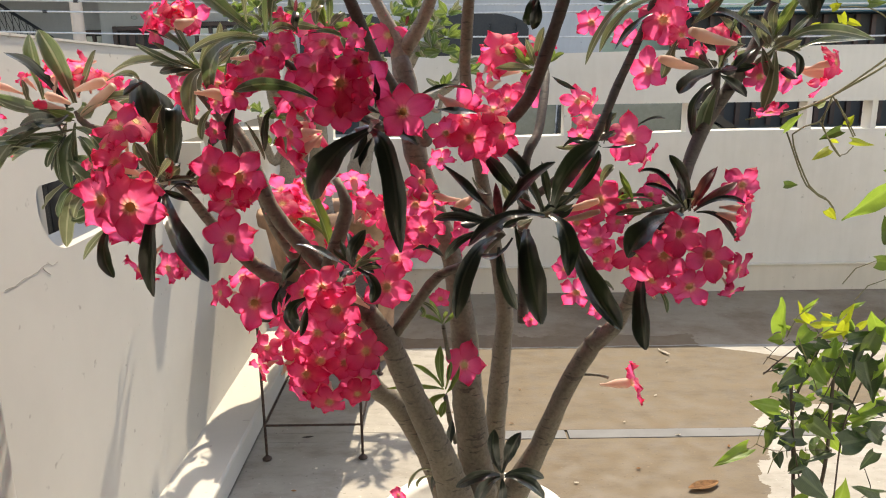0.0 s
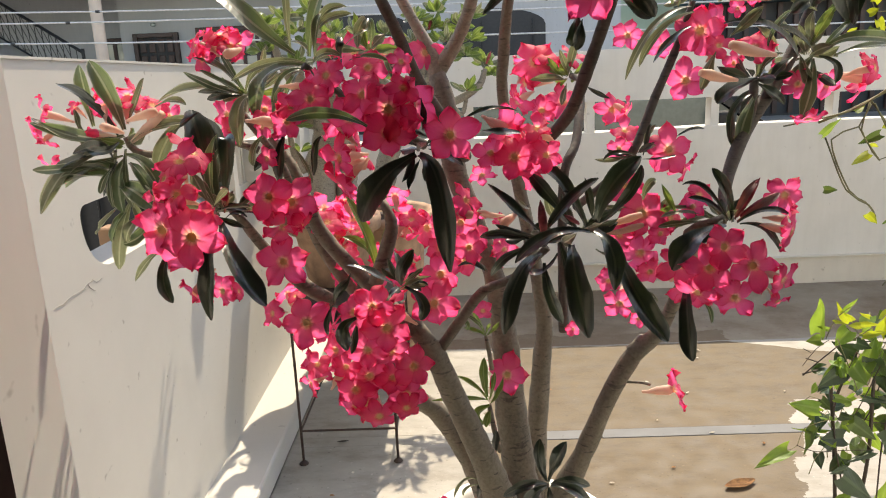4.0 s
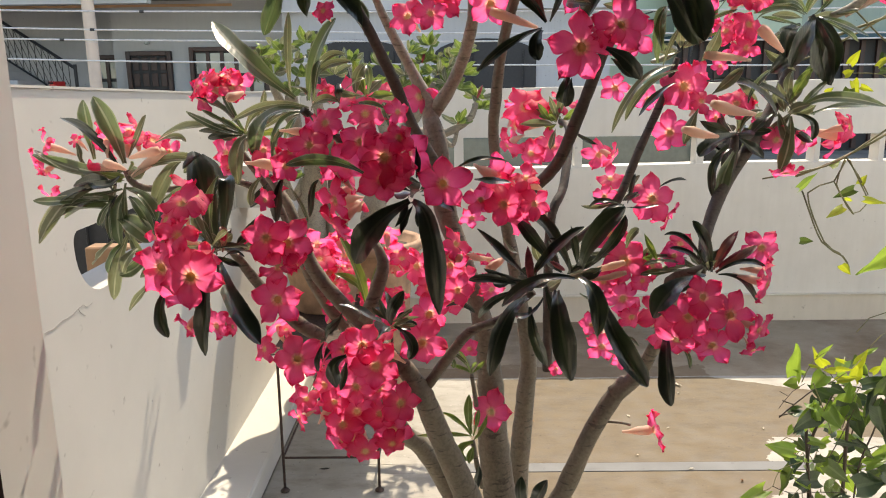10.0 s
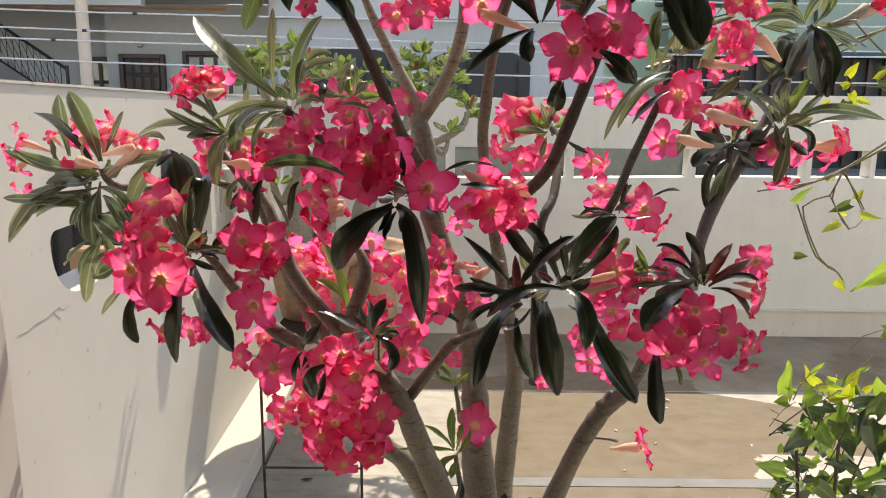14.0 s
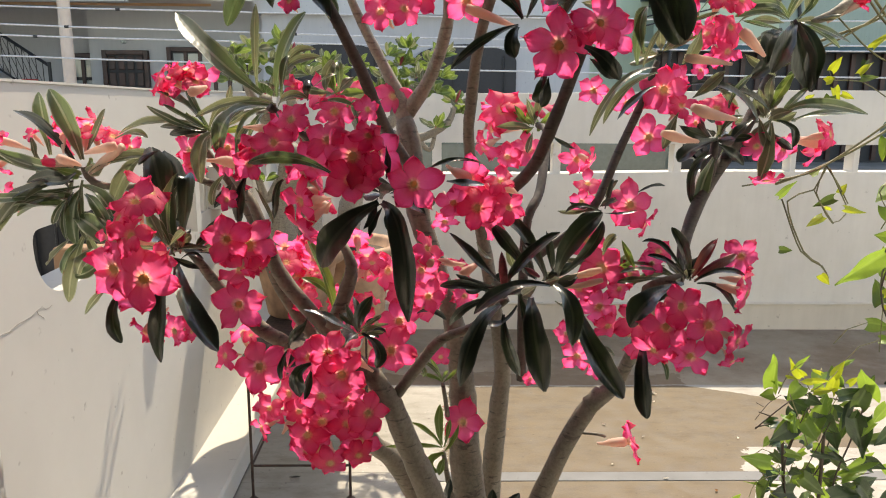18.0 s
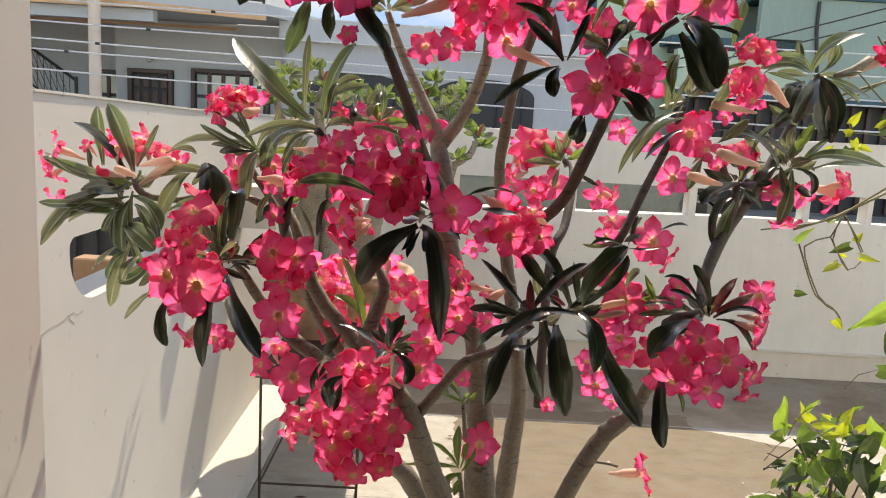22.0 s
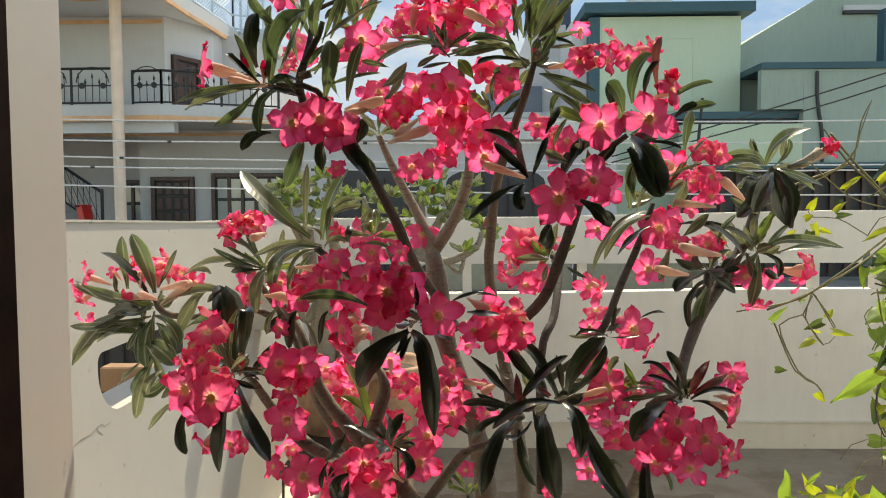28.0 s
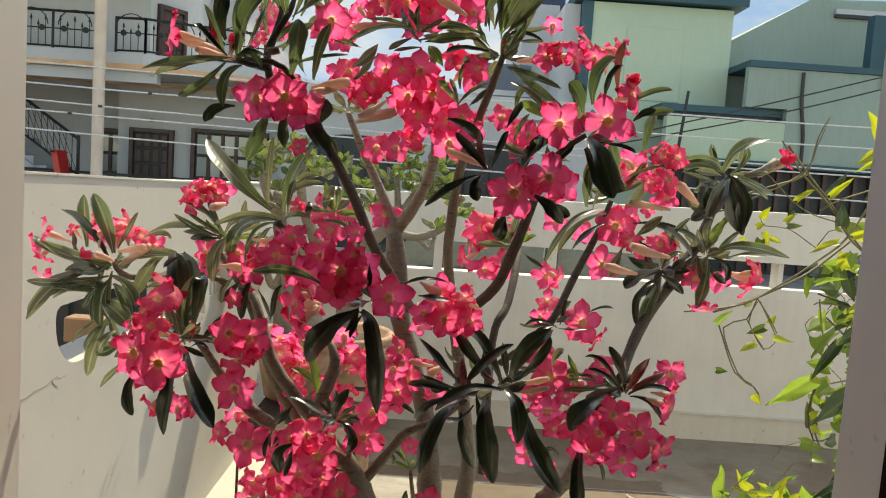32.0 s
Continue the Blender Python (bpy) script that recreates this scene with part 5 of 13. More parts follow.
leaf(rose, (0.093, 0.940, 1.788), (0.067, 0.912, 1.826), 0.011, "o", -25)
leaf(rose, (0.160, 0.940, 1.870), (0.191, 0.918, 1.884), 0.010, "e", 15)
leaf(rose, (0.141, 0.940, 1.889), (0.115, 0.906, 1.920), 0.010, "e", -25)
leaf(rose, (0.179, 0.940, 1.869), (0.223, 0.909, 1.835), 0.010, "o", 25)
flower(rose, (0.253, 0.918, 1.896), (-0.189, -0.755, 0.628), 0.043, 0.90, 80)
flower(rose, (0.239, 0.922, 1.877), (-0.368, -0.925, -0.092), 0.059, 0.95)
flower(rose, (0.316, 0.902, 1.877), (-0.491, -0.871, 0.033), 0.048, 0.90, 160)
flower(rose, (0.118, 0.870, 1.738), (0.408, -0.897, -0.170), 0.049, 0.90, 330)
flower(rose, (0.216, 0.900, 1.742), (0.210, -0.976, -0.066), 0.050, 0.96, 300)
flower(rose, (0.248, 0.775, 1.754), (-0.089, -0.992, 0.086), 0.076, 0.96, 270)
flower(rose, (0.323, 0.778, 1.764), (0.060, -0.998, 0.035), 0.088, 0.96, 115)
flower(rose, (0.357, 0.782, 1.806), (0.659, -0.719, 0.223), 0.060, 0.86, 20)
flower(rose, (0.240, 0.785, 1.672), (0.097, -0.975, 0.202), 0.078, 0.96, 90)
flower(rose, (0.188, 0.783, 1.644), (0.050, -0.994, 0.102), 0.096, 0.96, 230)
flower(rose, (0.473, 1.000, 1.730), (0.084, -0.743, 0.665), 0.056, 0.90, 80)
flower(rose, (0.502, 1.000, 1.726), (0.410, -0.883, 0.230), 0.052, 0.86, 40)
flower(rose, (0.489, 1.000, 1.685), (0.194, -0.934, 0.298), 0.054, 0.96, 60)
flower(rose, (0.210, 0.788, 1.660), (0.584, -0.510, 0.631), 0.035, 0.86, 60)
flower(rose, (0.254, 0.813, 1.638), (0.402, -0.484, -0.777), 0.046, 0.95)
leaf(rose, (0.282, 0.800, 1.732), (0.249, 0.789, 1.701), 0.009, "d", -25)
leaf(rose, (0.179, 0.800, 1.605), (0.169, 0.807, 1.566), 0.017, "d", -25)
leaf(rose, (0.457, 1.100, 1.670), (0.507, 1.088, 1.702), 0.012, "g", -25)
leaf(rose, (0.414, 1.100, 1.649), (0.356, 1.079, 1.627), 0.012, "o", 15)
leaf(rose, (0.554, 1.100, 1.669), (0.503, 1.109, 1.703), 0.015, "o", -10)
leaf(rose, (0.436, 1.100, 1.670), (0.473, 1.102, 1.724), 0.012, "g", 15)
flower(rose, (0.754, 1.135, 1.742), (0.917, -0.030, 0.398), 0.051, 0.45)
limb(rose, [(0.688, 1.150, 1.706), (0.716, 1.140, 1.718), (0.745, 1.140, 1.736)], [0.0056, 0.0078, 0.0122], "p", "flower_stalk", 22)
leaf(rose, (0.675, 1.150, 1.719), (0.667, 1.118, 1.763), 0.013, "o", -10)
leaf(rose, (0.640, 1.150, 1.704), (0.590, 1.146, 1.715), 0.015, "o", 15)
leaf(rose, (0.631, 1.150, 1.724), (0.600, 1.117, 1.763), 0.006, "d", 15)
leaf(rose, (0.682, 1.150, 1.708), (0.722, 1.117, 1.712), 0.009, "o", 0)
leaf(rose, (0.656, 1.150, 1.692), (0.673, 1.126, 1.647), 0.017, "d", 15)
leaf(rose, (0.638, 1.150, 1.693), (0.584, 1.153, 1.671), 0.014, "o", 0)

# right side
flower(rose, (0.424, 1.105, 1.590), (-0.003, -0.980, 0.200), 0.093, 0.96, 76)
flower(rose, (0.410, 1.131, 1.508), (-0.441, -0.863, -0.244), 0.076, 0.90, 240)
flower(rose, (0.448, 1.081, 1.564), (0.186, -0.796, 0.576), 0.053, 0.86, 60)
flower(rose, (0.515, 1.102, 1.559), (-0.405, -0.874, 0.269), 0.062, 0.90, 150)
flower(rose, (0.494, 1.139, 1.533), (0.303, -0.953, -0.001), 0.047, 0.86, 300)
flower(rose, (0.309, 1.130, 1.588), (-0.391, -0.889, -0.238), 0.055, 0.96, 220)
flower(rose, (0.366, 1.123, 1.567), (0.099, -0.940, -0.327), 0.051, 0.93)
flower(rose, (0.723, 1.138, 1.496), (0.940, -0.271, -0.210), 0.086, 0.96)
flower(rose, (0.649, 1.123, 1.491), (0.010, -0.965, -0.262), 0.055, 0.90, 270)
flower(rose, (0.610, 1.095, 1.435), (0.059, -0.408, -0.911), 0.059, 0.98)
flower(rose, (0.490, 1.122, 1.623), (-0.089, -0.943, -0.320), 0.032, 0.86, 200)
flower(rose, (0.508, 1.132, 1.685), (-0.491, -0.871, 0.033), 0.061, 0.93, 170)
flower(rose, (0.708, 1.085, 1.518), (0.695, -0.671, 0.259), 0.061, 0.93, 30)
flower(rose, (0.590, 1.101, 1.495), (-0.062, -0.923, -0.380), 0.057, 0.9)
flower(rose, (0.464, 1.155, 1.605), (0.410, -0.911, 0.054), 0.068, 0.86)
flower(rose, (0.551, 1.115, 1.549), (0.959, -0.268, -0.092), 0.057, 0.89)
leaf(rose, (0.611, 1.130, 1.548), (0.638, 1.112, 1.591), 0.015, "o", 0)
leaf(rose, (0.589, 1.130, 1.557), (0.559, 1.116, 1.606), 0.014, "o", 25)
leaf(rose, (0.526, 1.130, 1.492), (0.482, 1.123, 1.444), 0.017, "d", 25)
leaf(rose, (0.529, 1.130, 1.504), (0.524, 1.095, 1.552), 0.012, "o", 25)
leaf(rose, (0.539, 1.130, 1.479), (0.569, 1.124, 1.526), 0.017, "o", 0)
leaf(rose, (0.626, 1.130, 1.614), (0.571, 1.116, 1.648), 0.017, "o", -10)
leaf(rose, (0.632, 1.130, 1.592), (0.653, 1.115, 1.625), 0.013, "g", -25)
leaf(rose, (0.578, 1.130, 1.503), (0.561, 1.126, 1.481), 0.012, "d", 0)
leaf(rose, (0.622, 1.130, 1.520), (0.654, 1.099, 1.484), 0.015, "d", -10)
leaf(rose, (0.518, 1.130, 1.481), (0.497, 1.096, 1.441), 0.015, "d", 0)
leaf(rose, (0.567, 1.130, 1.548), (0.511, 1.097, 1.594), 0.014, "o", 25)
flower(rose, (0.304, 1.120, 1.427), (-0.217, -0.685, 0.695), 0.054, 0.90, 100)
flower(rose, (0.366, 1.060, 1.399), (0.047, -0.978, 0.201), 0.087, 0.96, 90)
flower(rose, (0.400, 1.082, 1.364), (0.566, -0.331, -0.755), 0.061, 0.97)
flower(rose, (0.285, 1.075, 1.402), (-0.297, -0.955, -0.017), 0.046, 0.90, 230)
leaf(rose, (0.302, 1.060, 1.392), (0.245, 1.064, 1.381), 0.010, "o", -25)
leaf(rose, (0.322, 1.060, 1.411), (0.335, 1.044, 1.444), 0.010, "o", 25)
leaf(rose, (0.311, 1.060, 1.381), (0.275, 1.032, 1.344), 0.018, "d", 0)
flower(rose, (0.178, 1.417, 1.547), (-0.206, -0.874, 0.440), 0.103, 0.99)
flower(rose, (0.160, 1.450, 1.502), (-0.943, -0.332, -0.005), 0.091, 0.93)
flower(rose, (0.238, 1.419, 1.464), (0.097, -0.975, 0.202), 0.082, 0.96, 95)
flower(rose, (0.205, 1.424, 1.562), (0.231, -0.475, 0.849), 0.078, 0.96)
flower(rose, (0.140, 1.398, 1.466), (-0.748, -0.519, -0.412), 0.077)
flower(rose, (0.342, 1.423, 1.441), (0.256, -0.966, 0.024), 0.072, 0.97)
flower(rose, (0.369, 1.412, 1.437), (0.754, -0.499, -0.426), 0.066, 0.98)
flower(rose, (0.258, 1.414, 1.553), (0.563, -0.469, 0.680), 0.069, 0.92)
flower(rose, (0.191, 1.409, 1.447), (-0.280, -0.926, -0.252), 0.069, 0.99)
leaf(rose, (0.243, 1.400, 1.513), (0.266, 1.395, 1.590), 0.018, "o", -10)
leaf(rose, (0.243, 1.400, 1.508), (0.171, 1.362, 1.521), 0.018, "o", 15)
leaf(rose, (0.282, 1.400, 1.494), (0.322, 1.365, 1.468), 0.010, "d", 15)
leaf(rose, (0.236, 1.400, 1.514), (0.202, 1.385, 1.548), 0.014, "g", 0)
leaf(rose, (0.243, 1.400, 1.501), (0.229, 1.391, 1.456), 0.014, "o", 15)
leaf(rose, (0.249, 1.400, 1.514), (0.226, 1.370, 1.575), 0.014, "o", 0)

# centre
flower(rose, (0.004, 0.795, 1.465), (-0.003, -0.980, 0.200), 0.080, 0.96, 88)
flower(rose, (-0.076, 0.792, 1.503), (-0.106, -0.950, 0.293), 0.086, 0.96, 120)
flower(rose, (-0.112, 0.818, 1.522), (-0.256, -0.924, 0.284), 0.067, 0.93, 150)
flower(rose, (-0.058, 0.827, 1.562), (0.497, -0.847, 0.187), 0.041, 0.90, 20)
flower(rose, (-0.158, 0.810, 1.549), (-0.309, -0.853, 0.421), 0.056, 0.96, 130)
flower(rose, (-0.055, 0.795, 1.529), (0.442, -0.812, 0.382), 0.050, 0.93, 30)
flower(rose, (-0.079, 0.790, 1.472), (0.102, -0.995, 0.002), 0.075, 0.96, 60)
flower(rose, (-0.177, 0.789, 1.520), (0.094, -0.950, 0.299), 0.062, 0.96, 100)
flower(rose, (-0.207, 0.809, 1.510), (-0.011, -0.875, 0.485), 0.049, 0.86, 60)
flower(rose, (-0.134, 0.832, 1.488), (-0.003, -0.971, -0.239), 0.062, 0.98)
flower(rose, (-0.114, 0.920, 1.556), (-0.008, -0.920, 0.392), 0.060, 0.90, 60)
flower(rose, (-0.178, 0.950, 1.591), (-0.119, -0.658, 0.744), 0.033, 0.86, 70)
flower(rose, (-0.156, 0.855, 1.433), (-0.749, -0.663, 0.012), 0.070, 0.96, 90)
flower(rose, (-0.157, 0.860, 1.394), (-0.736, -0.277, -0.618), 0.077, 0.87)
flower(rose, (-0.156, 1.100, 1.580), (-0.116, -0.743, 0.659), 0.065, 0.86, 110)
flower(rose, (-0.105, 1.100, 1.577), (0.084, -0.743, 0.665), 0.059, 0.93, 70)
flower(rose, (-0.042, 1.230, 1.575), (0.046, -0.967, 0.250), 0.074, 0.96, 85)
leaf(rose, (-0.046, 0.830, 1.442), (-0.062, 0.798, 1.408), 0.011, "d", -25)
leaf(rose, (-0.034, 0.830, 1.513), (-0.031, 0.815, 1.472), 0.010, "d", -25)
leaf(rose, (-0.025, 0.830, 1.459), (-0.072, 0.799, 1.481), 0.010, "d", -25)
leaf(rose, (-0.039, 0.830, 1.431), (-0.056, 0.810, 1.390), 0.010, "d", 25)
leaf(rose, (-0.201, 0.930, 1.553), (-0.177, 0.904, 1.525), 0.012, "d", -10)
flower(rose, (-0.388, 1.041, 1.602), (-0.463, -0.703, 0.539), 0.059, 0.90, 100)
flower(rose, (-0.357, 1.056, 1.614), (-0.020, -0.615, 0.789), 0.050, 0.90, 60)
flower(rose, (-0.343, 1.068, 1.601), (0.880, -0.474, 0.028), 0.061, 0.93)
flower(rose, (-0.362, 1.030, 1.489), (-0.551, -0.828, 0.103), 0.059, 0.86, 130)
flower(rose, (-0.287, 0.980, 1.498), (-0.206, -0.935, 0.287), 0.055, 0.96, 100)
flower(rose, (-0.357, 1.027, 1.464), (-0.292, -0.929, -0.227), 0.050, 0.90, 200)
leaf(rose, (-0.311, 1.060, 1.538), (-0.292, 1.038, 1.591), 0.010, "o", -10)
leaf(rose, (-0.302, 1.060, 1.434), (-0.326, 1.037, 1.395), 0.016, "d", 15)
leaf(rose, (-0.312, 1.060, 1.523), (-0.269, 1.066, 1.555), 0.011, "o", -10)
leaf(rose, (-0.333, 1.060, 1.523), (-0.378, 1.067, 1.544), 0.011, "g", -25)
leaf(rose, (-0.329, 0.800, 1.508), (-0.354, 0.768, 1.494), 0.009, "d", -25)
flower(rose, (-0.680, 1.056, 1.504), (-0.760, -0.519, 0.391), 0.060, 0.96, 20)
flower(rose, (-0.721, 1.086, 1.475), (-0.895, -0.422, -0.143), 0.050, 0.93, 60)
flower(rose, (-0.683, 1.053, 1.459), (-0.585, -0.640, -0.498), 0.045, 0.93, 10)
flower(rose, (-0.706, 1.110, 1.403), (-0.846, -0.520, -0.122), 0.061, 0.90, 40)
flower(rose, (-0.552, 1.105, 1.526), (-0.047, 0.455, 0.889), 0.083, 0.97)
flower(rose, (-0.510, 1.099, 1.507), (0.482, -0.491, 0.726), 0.060, 0.93, 80)
flower(rose, (-0.485, 1.106, 1.486), (0.851, -0.525, 0.029), 0.050, 0.96, 40)
flower(rose, (-0.574, 1.057, 1.511), (-0.292, 0.697, 0.655), 0.049, 0.8)
flower(rose, (-0.620, 1.101, 1.456), (-0.918, 0.374, -0.133), 0.039, 0.5)
flower(rose, (-0.529, 1.069, 1.512), (0.028, -0.496, 0.868), 0.051, 0.86, 30)
flower(rose, (-0.639, 1.087, 1.510), (-0.318, -0.607, 0.728), 0.034, 0.90, 0)
leaf(rose, (-0.628, 1.070, 1.491), (-0.621, 1.054, 1.431), 0.012, "o", -25)
leaf(rose, (-0.568, 1.070, 1.441), (-0.580, 1.042, 1.385), 0.015, "o", -25)

# lower left
flower(rose, (-0.350, 0.702, 1.435), (-0.564, -0.601, 0.566), 0.053, 0.93, 140)
flower(rose, (-0.368, 0.718, 1.367), (-0.232, -0.965, -0.122), 0.090, 0.96)
flower(rose, (-0.306, 0.701, 1.384), (0.383, -0.607, 0.696), 0.045, 0.90, 60)
flower(rose, (-0.355, 0.749, 1.325), (0.112, -0.916, -0.385), 0.075, 0.99)
flower(rose, (-0.360, 0.692, 1.412), (-0.854, -0.489, 0.178), 0.042, 0.86, 100)
flower(rose, (-0.239, 0.767, 1.396), (0.004, -0.999, -0.051), 0.071, 0.96, 165)
flower(rose, (-0.217, 0.798, 1.382), (0.314, -0.945, -0.088), 0.081, 0.87)
flower(rose, (-0.225, 0.772, 1.354), (0.178, -0.645, -0.743), 0.060, 0.93)
flower(rose, (-0.249, 0.817, 1.441), (-0.400, -0.914, 0.073), 0.035, 0.90, 250)
flower(rose, (-0.206, 0.797, 1.348), (0.583, -0.478, -0.657), 0.046, 0.99)
flower(rose, (-0.239, 0.812, 1.295), (-0.003, -0.980, 0.200), 0.077, 0.96, 88)
flower(rose, (-0.346, 0.857, 1.241), (-0.547, -0.836, -0.049), 0.054, 0.96, 120)
flower(rose, (-0.391, 0.860, 1.237), (-0.625, -0.416, -0.660), 0.059, 0.93)
leaf(rose, (-0.306, 0.760, 1.383), (-0.258, 0.760, 1.392), 0.007, "d", 25)
leaf(rose, (-0.310, 0.760, 1.374), (-0.275, 0.757, 1.358), 0.009, "d", 0)
leaf(rose, (-0.312, 0.760, 1.387), (-0.272, 0.721, 1.425), 0.009, "o", 15)
leaf(rose, (-0.317, 0.760, 1.392), (-0.332, 0.751, 1.437), 0.016, "o", 15)
flower(rose, (-0.222, 0.845, 1.191), (-0.003, -0.980, 0.200), 0.083, 0.96, 180)
flower(rose, (-0.277, 0.868, 1.200), (-0.605, -0.759, 0.240), 0.046, 0.86, 160)
flower(rose, (-0.121, 0.837, 1.215), (-0.003, -0.980, 0.200), 0.068, 0.96, 60)
flower(rose, (-0.033, 0.900, 1.196), (-0.002, -0.989, 0.151), 0.085, 0.96, 63)
flower(rose, (-0.102, 0.841, 1.180), (0.101, -0.993, 0.053), 0.084, 0.96, 45)
flower(rose, (-0.200, 1.005, 1.108), (-0.237, -0.950, 0.201), 0.069, 0.97)
flower(rose, (-0.138, 0.878, 1.131), (0.005, -0.995, -0.103), 0.066, 0.86, 270)
flower(rose, (-0.152, 0.855, 1.202), (-0.263, -0.934, 0.241), 0.061, 0.97)
flower(rose, (-0.022, 0.945, 1.230), (0.094, -0.950, 0.299), 0.074, 0.96, 100)
flower(rose, (-0.171, 0.934, 1.040), (-0.003, -0.980, 0.200), 0.070, 0.96, 70)
flower(rose, (-0.146, 0.935, 1.063), (0.005, -0.995, -0.103), 0.076, 0.96, 20)
flower(rose, (-0.071, 0.920, 1.084), (0.244, -0.923, 0.297), 0.073, 0.96, 290)
flower(rose, (-0.086, 0.936, 1.027), (-0.000, -0.995, 0.101), 0.072, 0.96, 270)
flower(rose, (-0.132, 0.916, 0.999), (0.108, -0.972, -0.207), 0.066, 0.96, 250)
flower(rose, (-0.176, 0.958, 0.999), (-0.192, -0.957, -0.218), 0.058, 0.86, 230)
flower(rose, (-0.228, 0.925, 1.091), (-0.363, -0.751, 0.552), 0.047, 0.96, 120)
flower(rose, (-0.244, 0.937, 1.053), (-0.796, -0.596, -0.105), 0.044, 0.90, 220)
flower(rose, (-0.182, 0.929, 1.084), (-0.305, -0.910, 0.280), 0.053, 0.86, 150)
flower(rose, (-0.105, 0.906, 1.116), (0.305, -0.946, -0.104), 0.061, 0.96, 300)
flower(rose, (-0.145, 0.954, 1.134), (0.115, -0.993, -0.022), 0.071, 0.93)
flower(rose, (-0.202, 0.955, 1.103), (-0.400, -0.914, 0.073), 0.059, 0.90, 200)
flower(rose, (-0.087, 0.919, 1.011), (0.108, -0.972, -0.207), 0.057, 0.96, 250)
flower(rose, (-0.219, 1.065, 1.297), (0.181, -0.638, 0.748), 0.062, 0.96, 60)
flower(rose, (-0.167, 1.062, 1.279), (0.079, -0.553, 0.830), 0.030, 0.90, 90)
flower(rose, (-0.204, 1.100, 1.189), (-0.014, -0.818, 0.575), 0.050, 0.96, 90)
flower(rose, (-0.186, 1.067, 1.225), (-0.011, -0.875, 0.485), 0.051, 0.90, 200)
flower(rose, (-0.074, 1.079, 1.292), (-0.019, -0.664, 0.748), 0.053, 0.96, 80)
flower(rose, (-0.002, 1.064, 1.270), (0.210, -0.937, 0.279), 0.075, 0.87)
flower(rose, (0.019, 1.061, 1.218), (0.218, -0.976, -0.029), 0.066, 0.99)
flower(rose, (-0.093, 1.059, 1.202), (0.118, -0.982, 0.150), 0.062, 0.95)
flower(rose, (-0.128, 1.061, 1.221), (0.284, -0.867, 0.409), 0.051, 0.88)
flower(rose, (-0.087, 1.108, 1.221), (0.173, -0.345, 0.922), 0.053, 0.87)
flower(rose, (0.035, 1.073, 1.260), (0.405, -0.883, 0.237), 0.062, 0.87)
flower(rose, (0.052, 1.059, 1.369), (0.020, -0.748, -0.663), 0.048, 0.86, 270)
flower(rose, (-0.024, 1.055, 1.244), (0.149, -0.939, 0.309), 0.051, 0.99)
flower(rose, (-0.297, 1.109, 1.151), (-0.020, -0.615, 0.789), 0.036, 0.93, 80)
flower(rose, (0.094, 0.874, 1.422), (0.048, -0.987, 0.152), 0.071, 0.96, 250)
flower(rose, (0.127, 0.871, 1.461), (0.182, -0.684, 0.706), 0.050, 0.96, 80)
flower(rose, (0.060, 0.878, 1.429), (0.308, -0.928, -0.210), 0.053, 0.90, 240)
flower(rose, (0.022, 0.900, 1.357), (0.642, -0.677, 0.360), 0.054, 0.86, 40)
flower(rose, (0.118, 0.901, 1.404), (0.205, -0.973, -0.102), 0.047, 0.96, 280)
flower(rose, (0.138, 0.860, 1.424), (0.300, -0.949, 0.100), 0.052, 0.86, 330)
flower(rose, (0.013, 0.909, 1.321), (0.001, -0.948, -0.318), 0.060, 0.87)
flower(rose, (0.024, 0.851, 1.296), (0.203, -0.979, 0.001), 0.053, 0.86, 280)
flower(rose, (0.090, 1.125, 0.973), (-0.003, -0.980, 0.200), 0.086, 0.96, 67)
flower(rose, (0.409, 1.130, 0.930), (0.997, -0.043, 0.065), 0.085, 0.8)
flower(rose, (0.214, 1.122, 1.063), (0.206, -0.978, -0.024), 0.033, 0.6)
flower(rose, (0.047, 1.109, 1.109), (0.016, -0.999, 0.036), 0.043, 0.94)
flower(rose, (0.333, 1.109, 1.084), (-0.213, -0.951, -0.224), 0.039, 0.6)
leaf(rose, (-0.078, 0.880, 1.234), (-0.078, 0.883, 1.284), 0.012, "d", 25)
leaf(rose, (-0.085, 0.880, 1.227), (-0.041, 0.853, 1.255), 0.008, "o", -25)
leaf(rose, (-0.151, 0.880, 1.177), (-0.165, 0.870, 1.131), 0.013, "d", 15)
leaf(rose, (-0.190, 0.880, 1.194), (-0.198, 0.877, 1.168), 0.009, "d", 25)
leaf(rose, (-0.078, 0.880, 1.231), (-0.102, 0.876, 1.275), 0.010, "d", 15)
leaf(rose, (-0.190, 0.880, 1.212), (-0.150, 0.854, 1.255), 0.009, "d", 25)
leaf(rose, (-0.141, 1.050, 1.254), (-0.181, 1.059, 1.272), 0.009, "g", 0)

# right of the centre
leaf(rose, (0.205, 0.900, 1.303), (0.246, 0.861, 1.332), 0.010, "o", 25)
bud(rose, (0.137, 0.880, 1.299), (0.130, 0.870, 1.358), 0.0151)
bud(rose, (0.188, 0.880, 1.318), (0.164, 0.870, 1.335), 0.0085)
flower(rose, (0.294, 0.939, 1.318), (-0.154, -0.958, 0.242), 0.084, 0.96, 120)
flower(rose, (0.297, 0.955, 1.250), (0.008, -0.978, -0.208), 0.069, 0.93, 260)
flower(rose, (0.343, 0.957, 1.305), (0.389, -0.787, 0.478), 0.048, 0.86, 40)
flower(rose, (0.371, 0.937, 1.326), (-0.097, -0.995, -0.004), 0.044, 0.86, 250)
flower(rose, (0.400, 1.000, 1.331), (-0.214, -0.797, 0.565), 0.052, 0.90, 120)
flower(rose, (0.270, 0.980, 1.158), (-0.287, -0.874, -0.391), 0.058, 0.90, 220)
